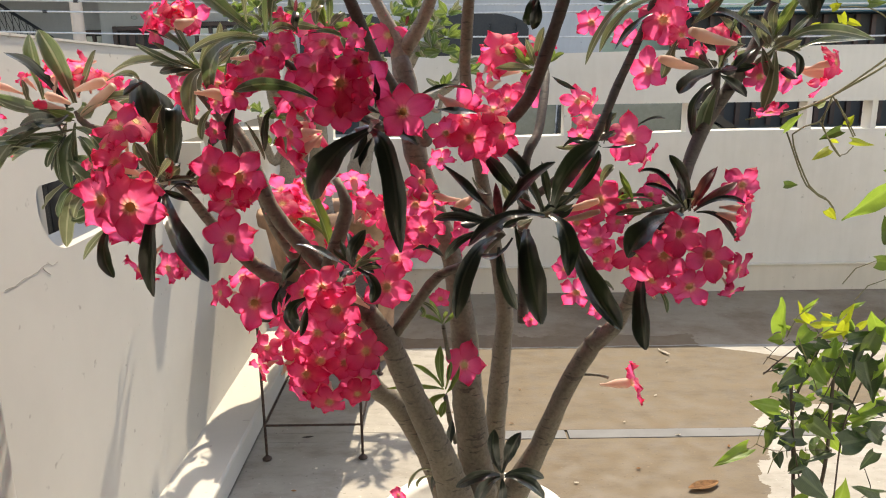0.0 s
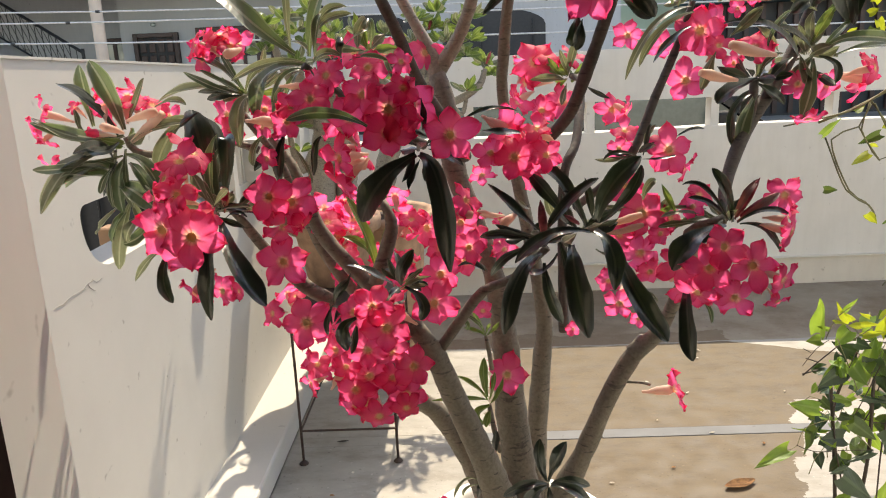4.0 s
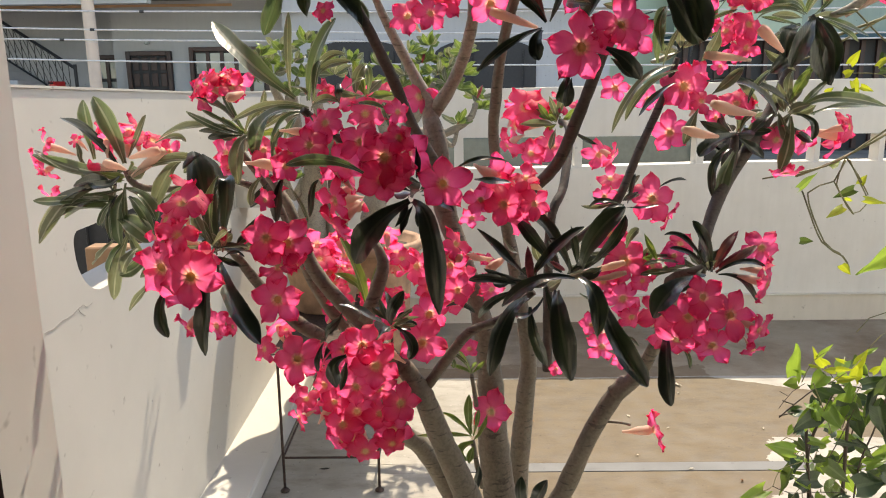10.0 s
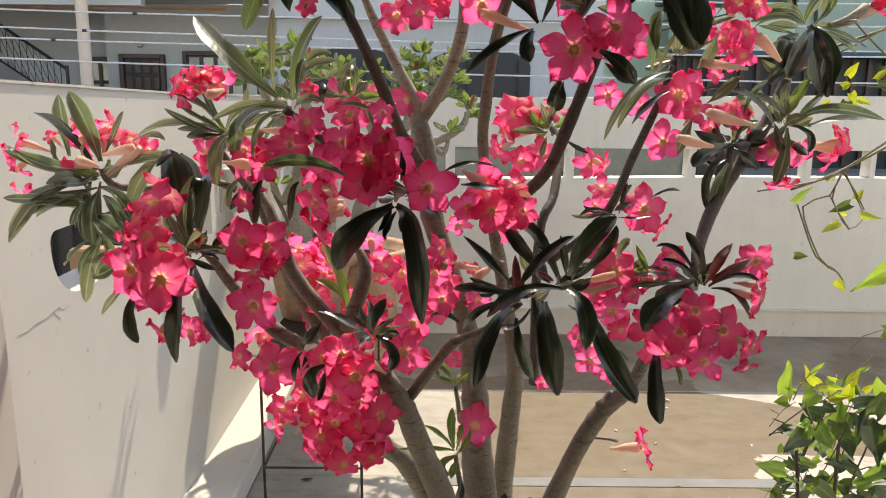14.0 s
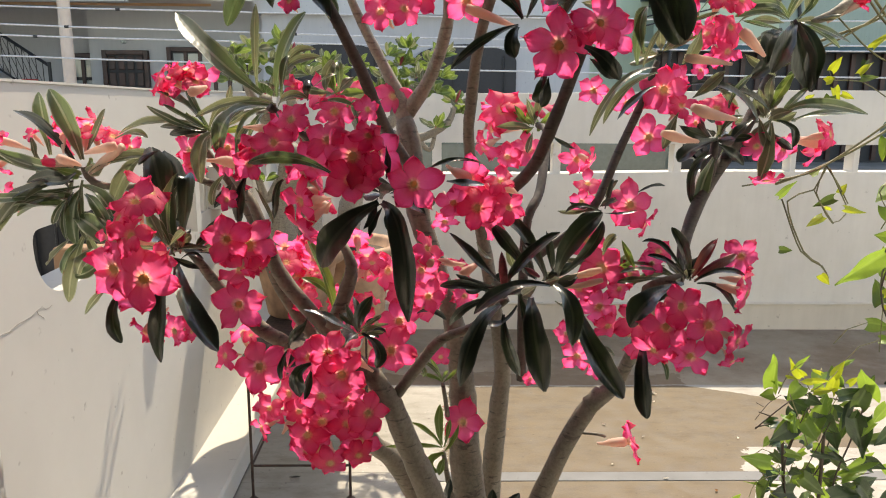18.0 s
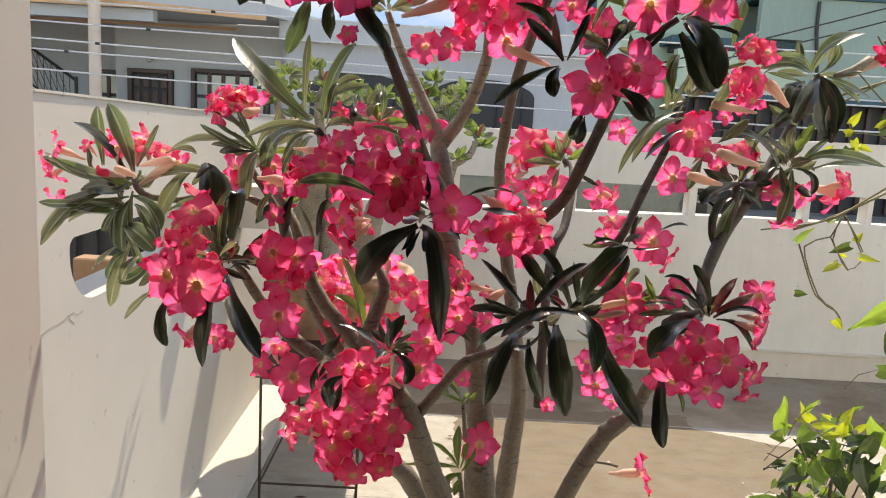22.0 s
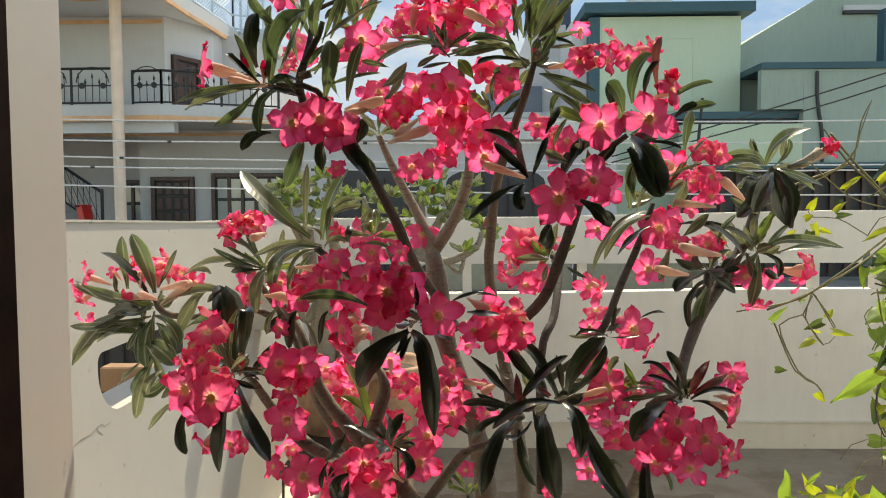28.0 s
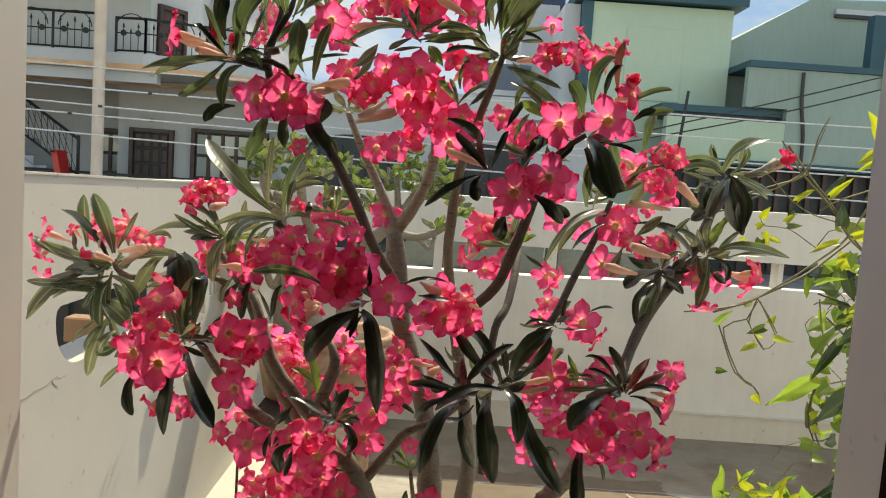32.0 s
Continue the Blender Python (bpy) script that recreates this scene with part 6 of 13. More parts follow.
flower(rose, (0.248, 0.961, 1.204), (-0.203, -0.960, 0.191), 0.045, 0.96, 100)
flower(rose, (0.326, 0.949, 1.282), (0.203, -0.979, 0.001), 0.044, 0.86, 300)
flower(rose, (0.274, 0.969, 1.357), (-0.053, -0.851, 0.523), 0.063, 0.89)
flower(rose, (0.260, 0.941, 1.283), (-0.367, -0.907, -0.206), 0.051, 0.86)
flower(rose, (0.308, 0.936, 1.224), (0.097, -0.964, -0.249), 0.051, 0.89)
leaf(rose, (0.345, 0.930, 1.315), (0.319, 0.922, 1.366), 0.010, "g", 0)
leaf(rose, (0.418, 0.930, 1.296), (0.367, 0.900, 1.274), 0.013, "d", -10)
bud(rose, (0.429, 0.910, 1.313), (0.457, 0.900, 1.373), 0.0125)
bud(rose, (0.434, 0.910, 1.313), (0.484, 0.900, 1.350), 0.0135)
flower(rose, (0.382, 0.822, 1.290), (-0.006, -0.955, 0.297), 0.070, 0.96, 105)
flower(rose, (0.364, 0.825, 1.259), (-0.100, -0.990, 0.097), 0.074, 0.96, 175)
flower(rose, (0.436, 0.852, 1.252), (0.098, -0.983, 0.153), 0.081, 0.96, 60)
flower(rose, (0.412, 0.852, 1.204), (0.010, -0.965, -0.262), 0.071, 0.96, 250)
flower(rose, (0.472, 0.833, 1.235), (0.607, -0.773, -0.182), 0.054, 0.86, 330)
flower(rose, (0.469, 0.837, 1.201), (0.317, -0.774, -0.548), 0.038, 0.93, 280)
flower(rose, (0.482, 0.837, 1.304), (0.756, -0.636, -0.155), 0.062, 0.93, 300)
flower(rose, (0.493, 0.881, 1.313), (0.792, -0.609, 0.049), 0.049, 0.98)
flower(rose, (0.352, 0.838, 1.218), (-0.614, -0.636, -0.468), 0.066, 0.92)

# shoots low on the trunk
leaf(rose, (0.055, 1.100, 0.916), (0.044, 1.079, 0.889), 0.015, "g", 15)
leaf(rose, (0.054, 1.100, 0.924), (0.078, 1.074, 0.986), 0.010, "g", 25)
leaf(rose, (0.052, 1.100, 1.063), (0.016, 1.073, 1.094), 0.008, "g", 25)
leaf(rose, (0.052, 1.100, 1.063), (0.078, 1.097, 1.092), 0.008, "g", 15)
leaf(rose, (0.052, 1.100, 1.063), (0.031, 1.071, 1.116), 0.008, "g", -10)
leaf(rose, (0.049, 1.100, 1.061), (0.061, 1.069, 1.112), 0.007, "g", 15)
limb(rose, [(0.072, 1.120, 0.815), (0.062, 1.110, 0.867), (0.053, 1.100, 0.924)], [0.0044, 0.0054, 0.0042], "b", "twig", 23)
limb(rose, [(0.061, 1.120, 0.989), (0.056, 1.100, 1.030), (0.051, 1.100, 1.063)], [0.0043, 0.0042, 0.0036], "b", "twig", 24)
flower(rose, (-0.038, 1.082, 0.728), (-0.004, -1.000, 0.026), 0.034, 0.97)
limb(rose, [(0.148, 1.060, 0.710), (0.153, 1.040, 0.770), (0.152, 1.020, 0.805)], [0.0053, 0.0047, 0.0041], "b", "twig", 25)

# leaves that hang at the left, blooms at the far side
leaf(rose, (-0.536, 1.070, 1.314), (-0.570, 1.059, 1.271), 0.019, "o", -25)
leaf(rose, (-0.562, 1.070, 1.383), (-0.520, 1.073, 1.362), 0.021, "d", -10)
leaf(rose, (-0.555, 1.070, 1.439), (-0.601, 1.073, 1.456), 0.010, "o", -10)
leaf(rose, (-0.558, 1.070, 1.352), (-0.539, 1.060, 1.297), 0.016, "o", 0)
leaf(rose, (-0.340, 1.070, 1.516), (-0.329, 1.057, 1.487), 0.023, "o", -10)
flower(rose, (-0.203, 1.121, 1.236), (-0.022, -0.498, 0.867), 0.047, 0.86, 100)
flower(rose, (-0.185, 1.120, 1.269), (0.417, 0.655, 0.631), 0.053, 0.91)
flower(rose, (-0.091, 1.138, 1.279), (0.288, 0.700, 0.653), 0.064, 0.94)
flower(rose, (-0.073, 1.235, 1.243), (0.738, 0.656, 0.158), 0.072, 0.91)
flower(rose, (-0.236, 1.150, 1.277), (-0.830, 0.538, 0.146), 0.061, 0.88)
flower(rose, (0.035, 1.133, 1.283), (0.341, 0.718, 0.607), 0.060, 0.88)
flower(rose, (0.084, 1.139, 1.272), (-0.022, -0.498, 0.867), 0.045, 0.90, 80)
flower(rose, (0.090, 1.123, 1.221), (0.208, -0.956, -0.207), 0.049, 0.90, 300)
flower(rose, (-0.317, 1.132, 1.150), (-0.426, 0.690, 0.585), 0.054, 0.88)
flower(rose, (-0.091, 1.167, 1.006), (0.550, 0.689, 0.472), 0.057, 0.97)
flower(rose, (-0.122, 1.131, 1.225), (0.291, 0.769, 0.569), 0.058, 0.9)

# fans of leaves in the crown
leaf(rose, (-0.249, 0.800, 1.827), (-0.221, 0.809, 1.821), 0.022, "e", 25)
leaf(rose, (-0.122, 0.800, 1.729), (-0.104, 0.774, 1.767), 0.023, "d", -10)
leaf(rose, (0.258, 0.950, 1.774), (0.205, 0.923, 1.802), 0.020, "g", 0)
leaf(rose, (0.251, 0.950, 1.772), (0.238, 0.938, 1.819), 0.017, "g", 25)
leaf(rose, (0.091, 0.950, 1.792), (0.057, 0.921, 1.825), 0.015, "g", -25)
leaf(rose, (0.112, 0.950, 1.787), (0.142, 0.934, 1.820), 0.011, "d", 25)
leaf(rose, (0.307, 0.950, 1.788), (0.297, 0.917, 1.841), 0.026, "d", 0)
leaf(rose, (0.063, 0.950, 1.852), (0.039, 0.938, 1.888), 0.020, "g", 0)
leaf(rose, (-0.097, 0.950, 1.840), (-0.051, 0.927, 1.863), 0.020, "o", 25)
leaf(rose, (0.215, 0.950, 1.680), (0.217, 0.915, 1.729), 0.018, "d", 15)
leaf(rose, (0.298, 0.950, 1.704), (0.240, 0.929, 1.716), 0.014, "o", 0)
leaf(rose, (0.444, 1.000, 1.682), (0.430, 0.992, 1.629), 0.021, "o", -25)
leaf(rose, (0.437, 1.000, 1.577), (0.478, 0.974, 1.612), 0.018, "o", 0)
leaf(rose, (0.417, 1.000, 1.555), (0.392, 1.007, 1.500), 0.019, "o", 15)
leaf(rose, (0.641, 1.140, 1.710), (0.657, 1.108, 1.762), 0.017, "o", 25)
leaf(rose, (0.634, 1.140, 1.687), (0.612, 1.120, 1.624), 0.035, "d", 10)
leaf(rose, (0.628, 1.140, 1.692), (0.576, 1.106, 1.676), 0.014, "o", -10)
leaf(rose, (0.644, 1.140, 1.704), (0.709, 1.137, 1.713), 0.014, "o", -10)
leaf(rose, (0.632, 1.140, 1.710), (0.599, 1.124, 1.758), 0.010, "o", -25)
leaf(rose, (0.615, 1.100, 1.546), (0.571, 1.103, 1.498), 0.020, "o", -25)
leaf(rose, (0.608, 1.100, 1.563), (0.627, 1.075, 1.615), 0.019, "g", -10)
leaf(rose, (0.588, 1.100, 1.545), (0.609, 1.085, 1.491), 0.019, "o", 25)
leaf(rose, (0.519, 1.100, 1.501), (0.570, 1.091, 1.465), 0.019, "d", -25)
part("flower_tube", tube([(-0.277, 0.820, 1.829), (-0.303, 0.810, 1.836), (-0.329, 0.800, 1.842), (-0.343, 0.800, 1.846)], [0.0028, 0.0068, 0.0090, 0.0063], 6, fine=0.02), TUBE, rose, smooth=True)
part("flower_tube", tube([(-0.141, 0.820, 1.786), (-0.115, 0.810, 1.791), (-0.090, 0.800, 1.795), (-0.078, 0.800, 1.798)], [0.0028, 0.0068, 0.0090, 0.0063], 6, fine=0.02), TUBE, rose, smooth=True)
part("flower_tube", tube([(-0.092, 1.020, 1.751), (-0.062, 1.010, 1.760), (-0.032, 1.000, 1.769), (-0.018, 1.000, 1.774)], [0.0032, 0.0079, 0.0105, 0.0073], 6, fine=0.02), TUBE, rose, smooth=True)
part("flower_tube", tube([(-0.009, 1.020, 1.934), (-0.047, 1.010, 1.927), (-0.085, 1.000, 1.920), (-0.104, 1.000, 1.918)], [0.0025, 0.0063, 0.0083, 0.0058], 6, fine=0.02), TUBE, rose, smooth=True)
part("flower_tube", tube([(0.157, 1.020, 1.685), (0.126, 1.010, 1.695), (0.095, 1.000, 1.705), (0.080, 1.000, 1.710)], [0.0027, 0.0067, 0.0089, 0.0063], 6, fine=0.02), TUBE, rose, smooth=True)
part("flower_tube", tube([(0.503, 1.020, 1.630), (0.469, 1.010, 1.634), (0.436, 1.000, 1.637), (0.421, 1.000, 1.639)], [0.0025, 0.0063, 0.0084, 0.0059], 6, fine=0.02), TUBE, rose, smooth=True)
part("flower_tube", tube([(0.554, 1.020, 1.643), (0.534, 1.010, 1.658), (0.514, 1.000, 1.673), (0.506, 1.000, 1.680)], [0.0029, 0.0071, 0.0094, 0.0066], 6, fine=0.02), TUBE, rose, smooth=True)
part("flower_tube", tube([(0.190, 0.950, 1.870), (0.224, 0.940, 1.874), (0.258, 0.930, 1.877), (0.275, 0.930, 1.880)], [0.0028, 0.0071, 0.0093, 0.0065], 6, fine=0.02), TUBE, rose, smooth=True)
part("flower_tube", tube([(0.098, 0.950, 1.942), (0.077, 0.940, 1.951), (0.057, 0.930, 1.959), (0.047, 0.930, 1.964)], [0.0027, 0.0067, 0.0088, 0.0062], 6, fine=0.02), TUBE, rose, smooth=True)
part("flower_tube", tube([(-0.175, 0.920, 1.430), (-0.153, 0.910, 1.424), (-0.132, 0.900, 1.418), (-0.122, 0.900, 1.415)], [0.0033, 0.0082, 0.0109, 0.0076], 6, fine=0.02), TUBE, rose, smooth=True)
part("flower_tube", tube([(-0.373, 0.920, 1.383), (-0.382, 0.910, 1.377), (-0.391, 0.900, 1.372), (-0.397, 0.900, 1.369)], [0.0026, 0.0064, 0.0084, 0.0059], 6, fine=0.02), TUBE, rose, smooth=True)
part("flower_tube", tube([(-0.355, 0.920, 1.361), (-0.367, 0.910, 1.361), (-0.377, 0.900, 1.360), (-0.385, 0.900, 1.359)], [0.0028, 0.0070, 0.0093, 0.0065], 6, fine=0.02), TUBE, rose, smooth=True)
part("flower_tube", tube([(-0.487, 0.920, 1.475), (-0.495, 0.910, 1.481), (-0.504, 0.900, 1.486), (-0.510, 0.900, 1.489)], [0.0023, 0.0056, 0.0074, 0.0052], 6, fine=0.02), TUBE, rose, smooth=True)
part("flower_tube", tube([(-0.479, 0.920, 1.493), (-0.456, 0.910, 1.499), (-0.434, 0.900, 1.504), (-0.425, 0.900, 1.507)], [0.0025, 0.0062, 0.0082, 0.0058], 6, fine=0.02), TUBE, rose, smooth=True)
part("flower_tube", tube([(-0.297, 0.920, 1.590), (-0.304, 0.910, 1.586), (-0.311, 0.900, 1.583), (-0.316, 0.900, 1.581)], [0.0025, 0.0062, 0.0081, 0.0057], 6, fine=0.02), TUBE, rose, smooth=True)
part("flower_tube", tube([(-0.004, 0.920, 1.337), (0.010, 0.910, 1.336), (0.024, 0.900, 1.335), (0.031, 0.900, 1.333)], [0.0026, 0.0064, 0.0085, 0.0060], 6, fine=0.02), TUBE, rose, smooth=True)
part("flower_tube", tube([(0.101, 0.920, 1.330), (0.090, 0.910, 1.325), (0.079, 0.900, 1.320), (0.074, 0.900, 1.317)], [0.0023, 0.0058, 0.0077, 0.0054], 6, fine=0.02), TUBE, rose, smooth=True)
part("flower_tube", tube([(0.489, 0.950, 1.547), (0.452, 0.935, 1.553), (0.430, 0.926, 1.559), (0.411, 0.918, 1.565)], [0.0031, 0.0077, 0.0097, 0.0060], 8, fine=0.012), TUBE, rose, smooth=True)
part("flower_tube", tube([(0.434, 0.950, 1.513), (0.404, 0.935, 1.518), (0.386, 0.926, 1.523), (0.369, 0.918, 1.527)], [0.0027, 0.0067, 0.0083, 0.0052], 8, fine=0.012), TUBE, rose, smooth=True)
part("flower_tube", tube([(0.226, 0.930, 1.303), (0.253, 0.915, 1.311), (0.269, 0.906, 1.318), (0.284, 0.898, 1.325)], [0.0020, 0.0051, 0.0064, 0.0040], 8, fine=0.012), TUBE, rose, smooth=True)
part("flower_tube", tube([(0.227, 0.920, 1.291), (0.254, 0.905, 1.298), (0.270, 0.896, 1.305), (0.284, 0.888, 1.311)], [0.0018, 0.0045, 0.0056, 0.0035], 8, fine=0.012), TUBE, rose, smooth=True)
part("flower_tube", tube([(0.082, 0.970, 1.316), (0.062, 0.955, 1.320), (0.051, 0.946, 1.325), (0.040, 0.938, 1.330)], [0.0019, 0.0047, 0.0058, 0.0036], 8, fine=0.012), TUBE, rose, smooth=True)
part("flower_tube", tube([(-0.253, 0.800, 1.820), (-0.279, 0.785, 1.821), (-0.295, 0.776, 1.824), (-0.309, 0.768, 1.827)], [0.0022, 0.0056, 0.0070, 0.0043], 8, fine=0.012), TUBE, rose, smooth=True)
part("flower_tube", tube([(-0.088, 0.820, 1.793), (-0.111, 0.805, 1.783), (-0.125, 0.796, 1.779), (-0.137, 0.788, 1.776)], [0.0021, 0.0052, 0.0065, 0.0040], 8, fine=0.012), TUBE, rose, smooth=True)
part("flower_tube", tube([(-0.028, 0.900, 1.782), (-0.047, 0.885, 1.765), (-0.058, 0.876, 1.757), (-0.069, 0.868, 1.750)], [0.0022, 0.0056, 0.0070, 0.0043], 8, fine=0.012), TUBE, rose, smooth=True)
flower(rose, (0.320, 0.959, 1.902), (0.776, -0.495, 0.391), 0.087, 0.92)
flower(rose, (0.345, 0.930, 1.892), (-0.089, -0.773, 0.628), 0.058, 0.86, 100)
flower(rose, (0.288, 0.928, 1.877), (0.656, -0.702, -0.278), 0.058, 0.86, 330)
flower(rose, (-0.153, 0.971, 1.906), (-0.290, -0.948, 0.135), 0.059, 0.86, 160)
flower(rose, (-0.125, 1.072, 1.937), (0.162, -0.958, -0.238), 0.073, 0.91)
flower(rose, (-0.047, 1.094, 1.989), (-0.004, -0.858, 0.514), 0.074, 0.91)
flower(rose, (0.171, 0.939, 1.772), (-0.189, -0.923, 0.334), 0.051, 0.96, 110)
flower(rose, (0.199, 0.965, 1.757), (0.111, -0.966, 0.234), 0.051, 0.90, 40)
flower(rose, (0.211, 0.949, 1.730), (0.032, -0.987, -0.157), 0.069, 0.9)
flower(rose, (0.101, 0.956, 1.768), (0.011, -0.972, 0.235), 0.060, 0.93, 80)
flower(rose, (0.123, 0.944, 1.852), (0.316, -0.948, 0.048), 0.052, 0.87)
flower(rose, (-0.104, 1.075, 1.820), (-0.524, 0.793, -0.310), 0.096, 0.95)
flower(rose, (-0.132, 1.055, 1.840), (-0.289, -0.928, 0.235), 0.056, 0.86, 150)
flower(rose, (-0.070, 1.069, 1.810), (0.525, 0.624, -0.579), 0.075, 0.91)
flower(rose, (-0.053, 1.052, 1.819), (0.583, 0.605, -0.543), 0.068, 0.91)
flower(rose, (0.127, 1.022, 1.860), (0.710, 0.682, -0.174), 0.055, 0.97)
flower(rose, (0.084, 1.044, 1.888), (0.283, 0.698, 0.658), 0.049, 0.94)
flower(rose, (0.037, 1.057, 1.962), (0.088, 0.650, 0.755), 0.074, 0.94)
flower(rose, (0.012, 1.030, 1.934), (-0.713, 0.591, 0.377), 0.066, 0.94)
flower(rose, (-0.271, 1.078, 1.957), (0.012, -0.902, 0.432), 0.034, 0.86, 90)
flower(rose, (0.261, 1.051, 1.959), (0.102, 0.591, 0.800), 0.044, 0.92)
flower(rose, (0.017, 1.075, 1.749), (-0.091, -0.982, -0.165), 0.065, 0.93, 200)
flower(rose, (0.008, 1.080, 1.731), (0.097, -0.975, 0.202), 0.061, 0.90, 90)
flower(rose, (0.083, 1.050, 1.726), (-0.339, -0.877, -0.341), 0.078, 0.86, 220)
flower(rose, (0.135, 1.053, 1.764), (0.794, 0.546, -0.266), 0.068, 0.86)
flower(rose, (0.058, 1.050, 1.805), (0.163, -0.986, -0.033), 0.087, 0.94)
flower(rose, (0.481, 1.013, 1.733), (-0.089, -0.938, 0.334), 0.054, 0.93, 90)
flower(rose, (0.515, 1.034, 1.733), (0.589, -0.665, 0.459), 0.046, 0.96, 20)
flower(rose, (0.467, 1.040, 1.678), (-0.657, -0.680, 0.325), 0.045, 0.86, 160)
flower(rose, (0.498, 1.029, 1.650), (0.211, -0.925, -0.316), 0.052, 0.90, 270)

# large dark leaves in the middle
leaf(rose, (0.213, 0.910, 1.317), (0.198, 0.880, 1.377), 0.013, "d", 15)
leaf(rose, (0.254, 0.910, 1.633), (0.297, 0.915, 1.607), 0.021, "d", 0)
leaf(rose, (0.351, 0.910, 1.681), (0.383, 0.890, 1.657), 0.027, "d", 5)
leaf(rose, (0.240, 0.840, 1.724), (0.245, 0.839, 1.691), 0.012, "o", -10)

# blooms at the left, turned to the window
flower(rose, (-0.313, 0.670, 1.367), (0.100, -0.990, 0.103), 0.088, 0.96, 262)
flower(rose, (-0.318, 0.677, 1.459), (0.080, -0.608, 0.790), 0.059, 0.86, 50)
flower(rose, (-0.328, 0.679, 1.418), (-0.260, -0.867, 0.425), 0.059, 0.96, 170)

# top of the crown
leaf(rose, (-0.191, 0.820, 1.973), (-0.193, 0.800, 2.012), 0.013, "o", 25)
leaf(rose, (-0.171, 0.820, 1.973), (-0.172, 0.808, 2.014), 0.012, "e", -25)
leaf(rose, (-0.120, 0.820, 1.934), (-0.105, 0.804, 1.978), 0.012, "o", -10)
leaf(rose, (0.147, 0.950, 1.926), (0.129, 0.920, 1.973), 0.014, "o", -10)
leaf(rose, (0.176, 0.950, 1.904), (0.202, 0.929, 1.936), 0.015, "e", 25)
leaf(rose, (0.169, 0.950, 1.941), (0.179, 0.945, 1.997), 0.014, "g", -25)
leaf(rose, (0.032, 0.950, 2.006), (0.042, 0.937, 2.027), 0.010, "o", -25)
leaf(rose, (0.068, 0.950, 2.006), (0.074, 0.934, 2.030), 0.009, "o", 25)
leaf(rose, (0.162, 0.950, 1.868), (0.172, 0.919, 1.913), 0.019, "e", 0)
flower(rose, (-0.031, 1.087, 2.050), (-0.496, 0.524, 0.693), 0.066, 0.88)
flower(rose, (0.033, 1.000, 2.023), (0.147, 0.658, 0.739), 0.063, 0.94)
flower(rose, (0.105, 0.977, 2.030), (0.690, 0.538, 0.484), 0.054, 0.97)
flower(rose, (-0.008, 1.094, 2.002), (-0.741, 0.671, -0.031), 0.066, 0.87)
flower(rose, (-0.096, 0.996, 1.952), (-0.475, 0.678, 0.561), 0.047, 0.95)
flower(rose, (-0.258, 0.922, 1.993), (-0.088, -0.897, 0.433), 0.058, 0.93, 100)
flower(rose, (-0.120, 0.944, 1.984), (0.329, 0.622, 0.710), 0.030, 0.88)
flower(rose, (-0.009, 0.972, 1.845), (-0.090, -0.994, -0.064), 0.059, 0.96, 200)
limb(rose, [(-0.203, 0.800, 1.845), (-0.193, 0.820, 1.903), (-0.202, 0.860, 1.955), (-0.241, 0.900, 1.991)], [0.0054, 0.0046, 0.0039, 0.0031], "d", "branch", 26)
limb(rose, [(-0.202, 0.860, 1.946), (-0.144, 0.830, 1.964), (-0.137, 0.830, 1.998)], [0.0035, 0.0030, 0.0025], "d", "twig", 27)
leaf(rose, (-0.124, 1.201, 1.788), (-0.080, 1.213, 1.823), 0.016, "o", 20)
leaf(rose, (-0.134, 1.202, 1.789), (-0.166, 1.222, 1.833), 0.014, "o", 0)
leaf(rose, (-0.130, 1.192, 1.783), (-0.126, 1.128, 1.772), 0.017, "o", 0)
leaf(rose, (-0.126, 1.206, 1.787), (-0.097, 1.250, 1.807), 0.017, "o", -15)
leaf(rose, (-0.134, 1.198, 1.790), (-0.154, 1.190, 1.820), 0.018, "o", 20)
leaf(rose, (-0.124, 1.195, 1.784), (-0.065, 1.152, 1.782), 0.018, "o", 35)
leaf(rose, (-0.130, 1.204, 1.790), (-0.135, 1.244, 1.845), 0.018, "g", 20)
leaf(rose, (-0.133, 1.193, 1.783), (-0.153, 1.143, 1.779), 0.015, "o", -30)
leaf(rose, (-0.123, 1.200, 1.786), (-0.070, 1.203, 1.803), 0.014, "o", 0)
leaf(rose, (-0.138, 1.202, 1.784), (-0.193, 1.215, 1.783), 0.017, "o", 35)
leaf(rose, (-0.296, 0.811, 1.373), (-0.273, 0.813, 1.395), 0.012, "o", -15)
leaf(rose, (-0.305, 0.814, 1.372), (-0.341, 0.850, 1.404), 0.014, "d", 35)
leaf(rose, (-0.301, 0.803, 1.371), (-0.301, 0.750, 1.392), 0.015, "o", 0)
leaf(rose, (-0.295, 0.816, 1.368), (-0.263, 0.848, 1.366), 0.014, "d", -15)
leaf(rose, (-0.294, 0.807, 1.370), (-0.239, 0.786, 1.389), 0.014, "o", 0)
leaf(rose, (-0.304, 0.815, 1.373), (-0.322, 0.844, 1.399), 0.012, "d", -30)
leaf(rose, (-0.304, 0.805, 1.373), (-0.328, 0.775, 1.403), 0.015, "o", 0)
leaf(rose, (-0.296, 0.811, 1.373), (-0.263, 0.819, 1.411), 0.013, "d", 20)

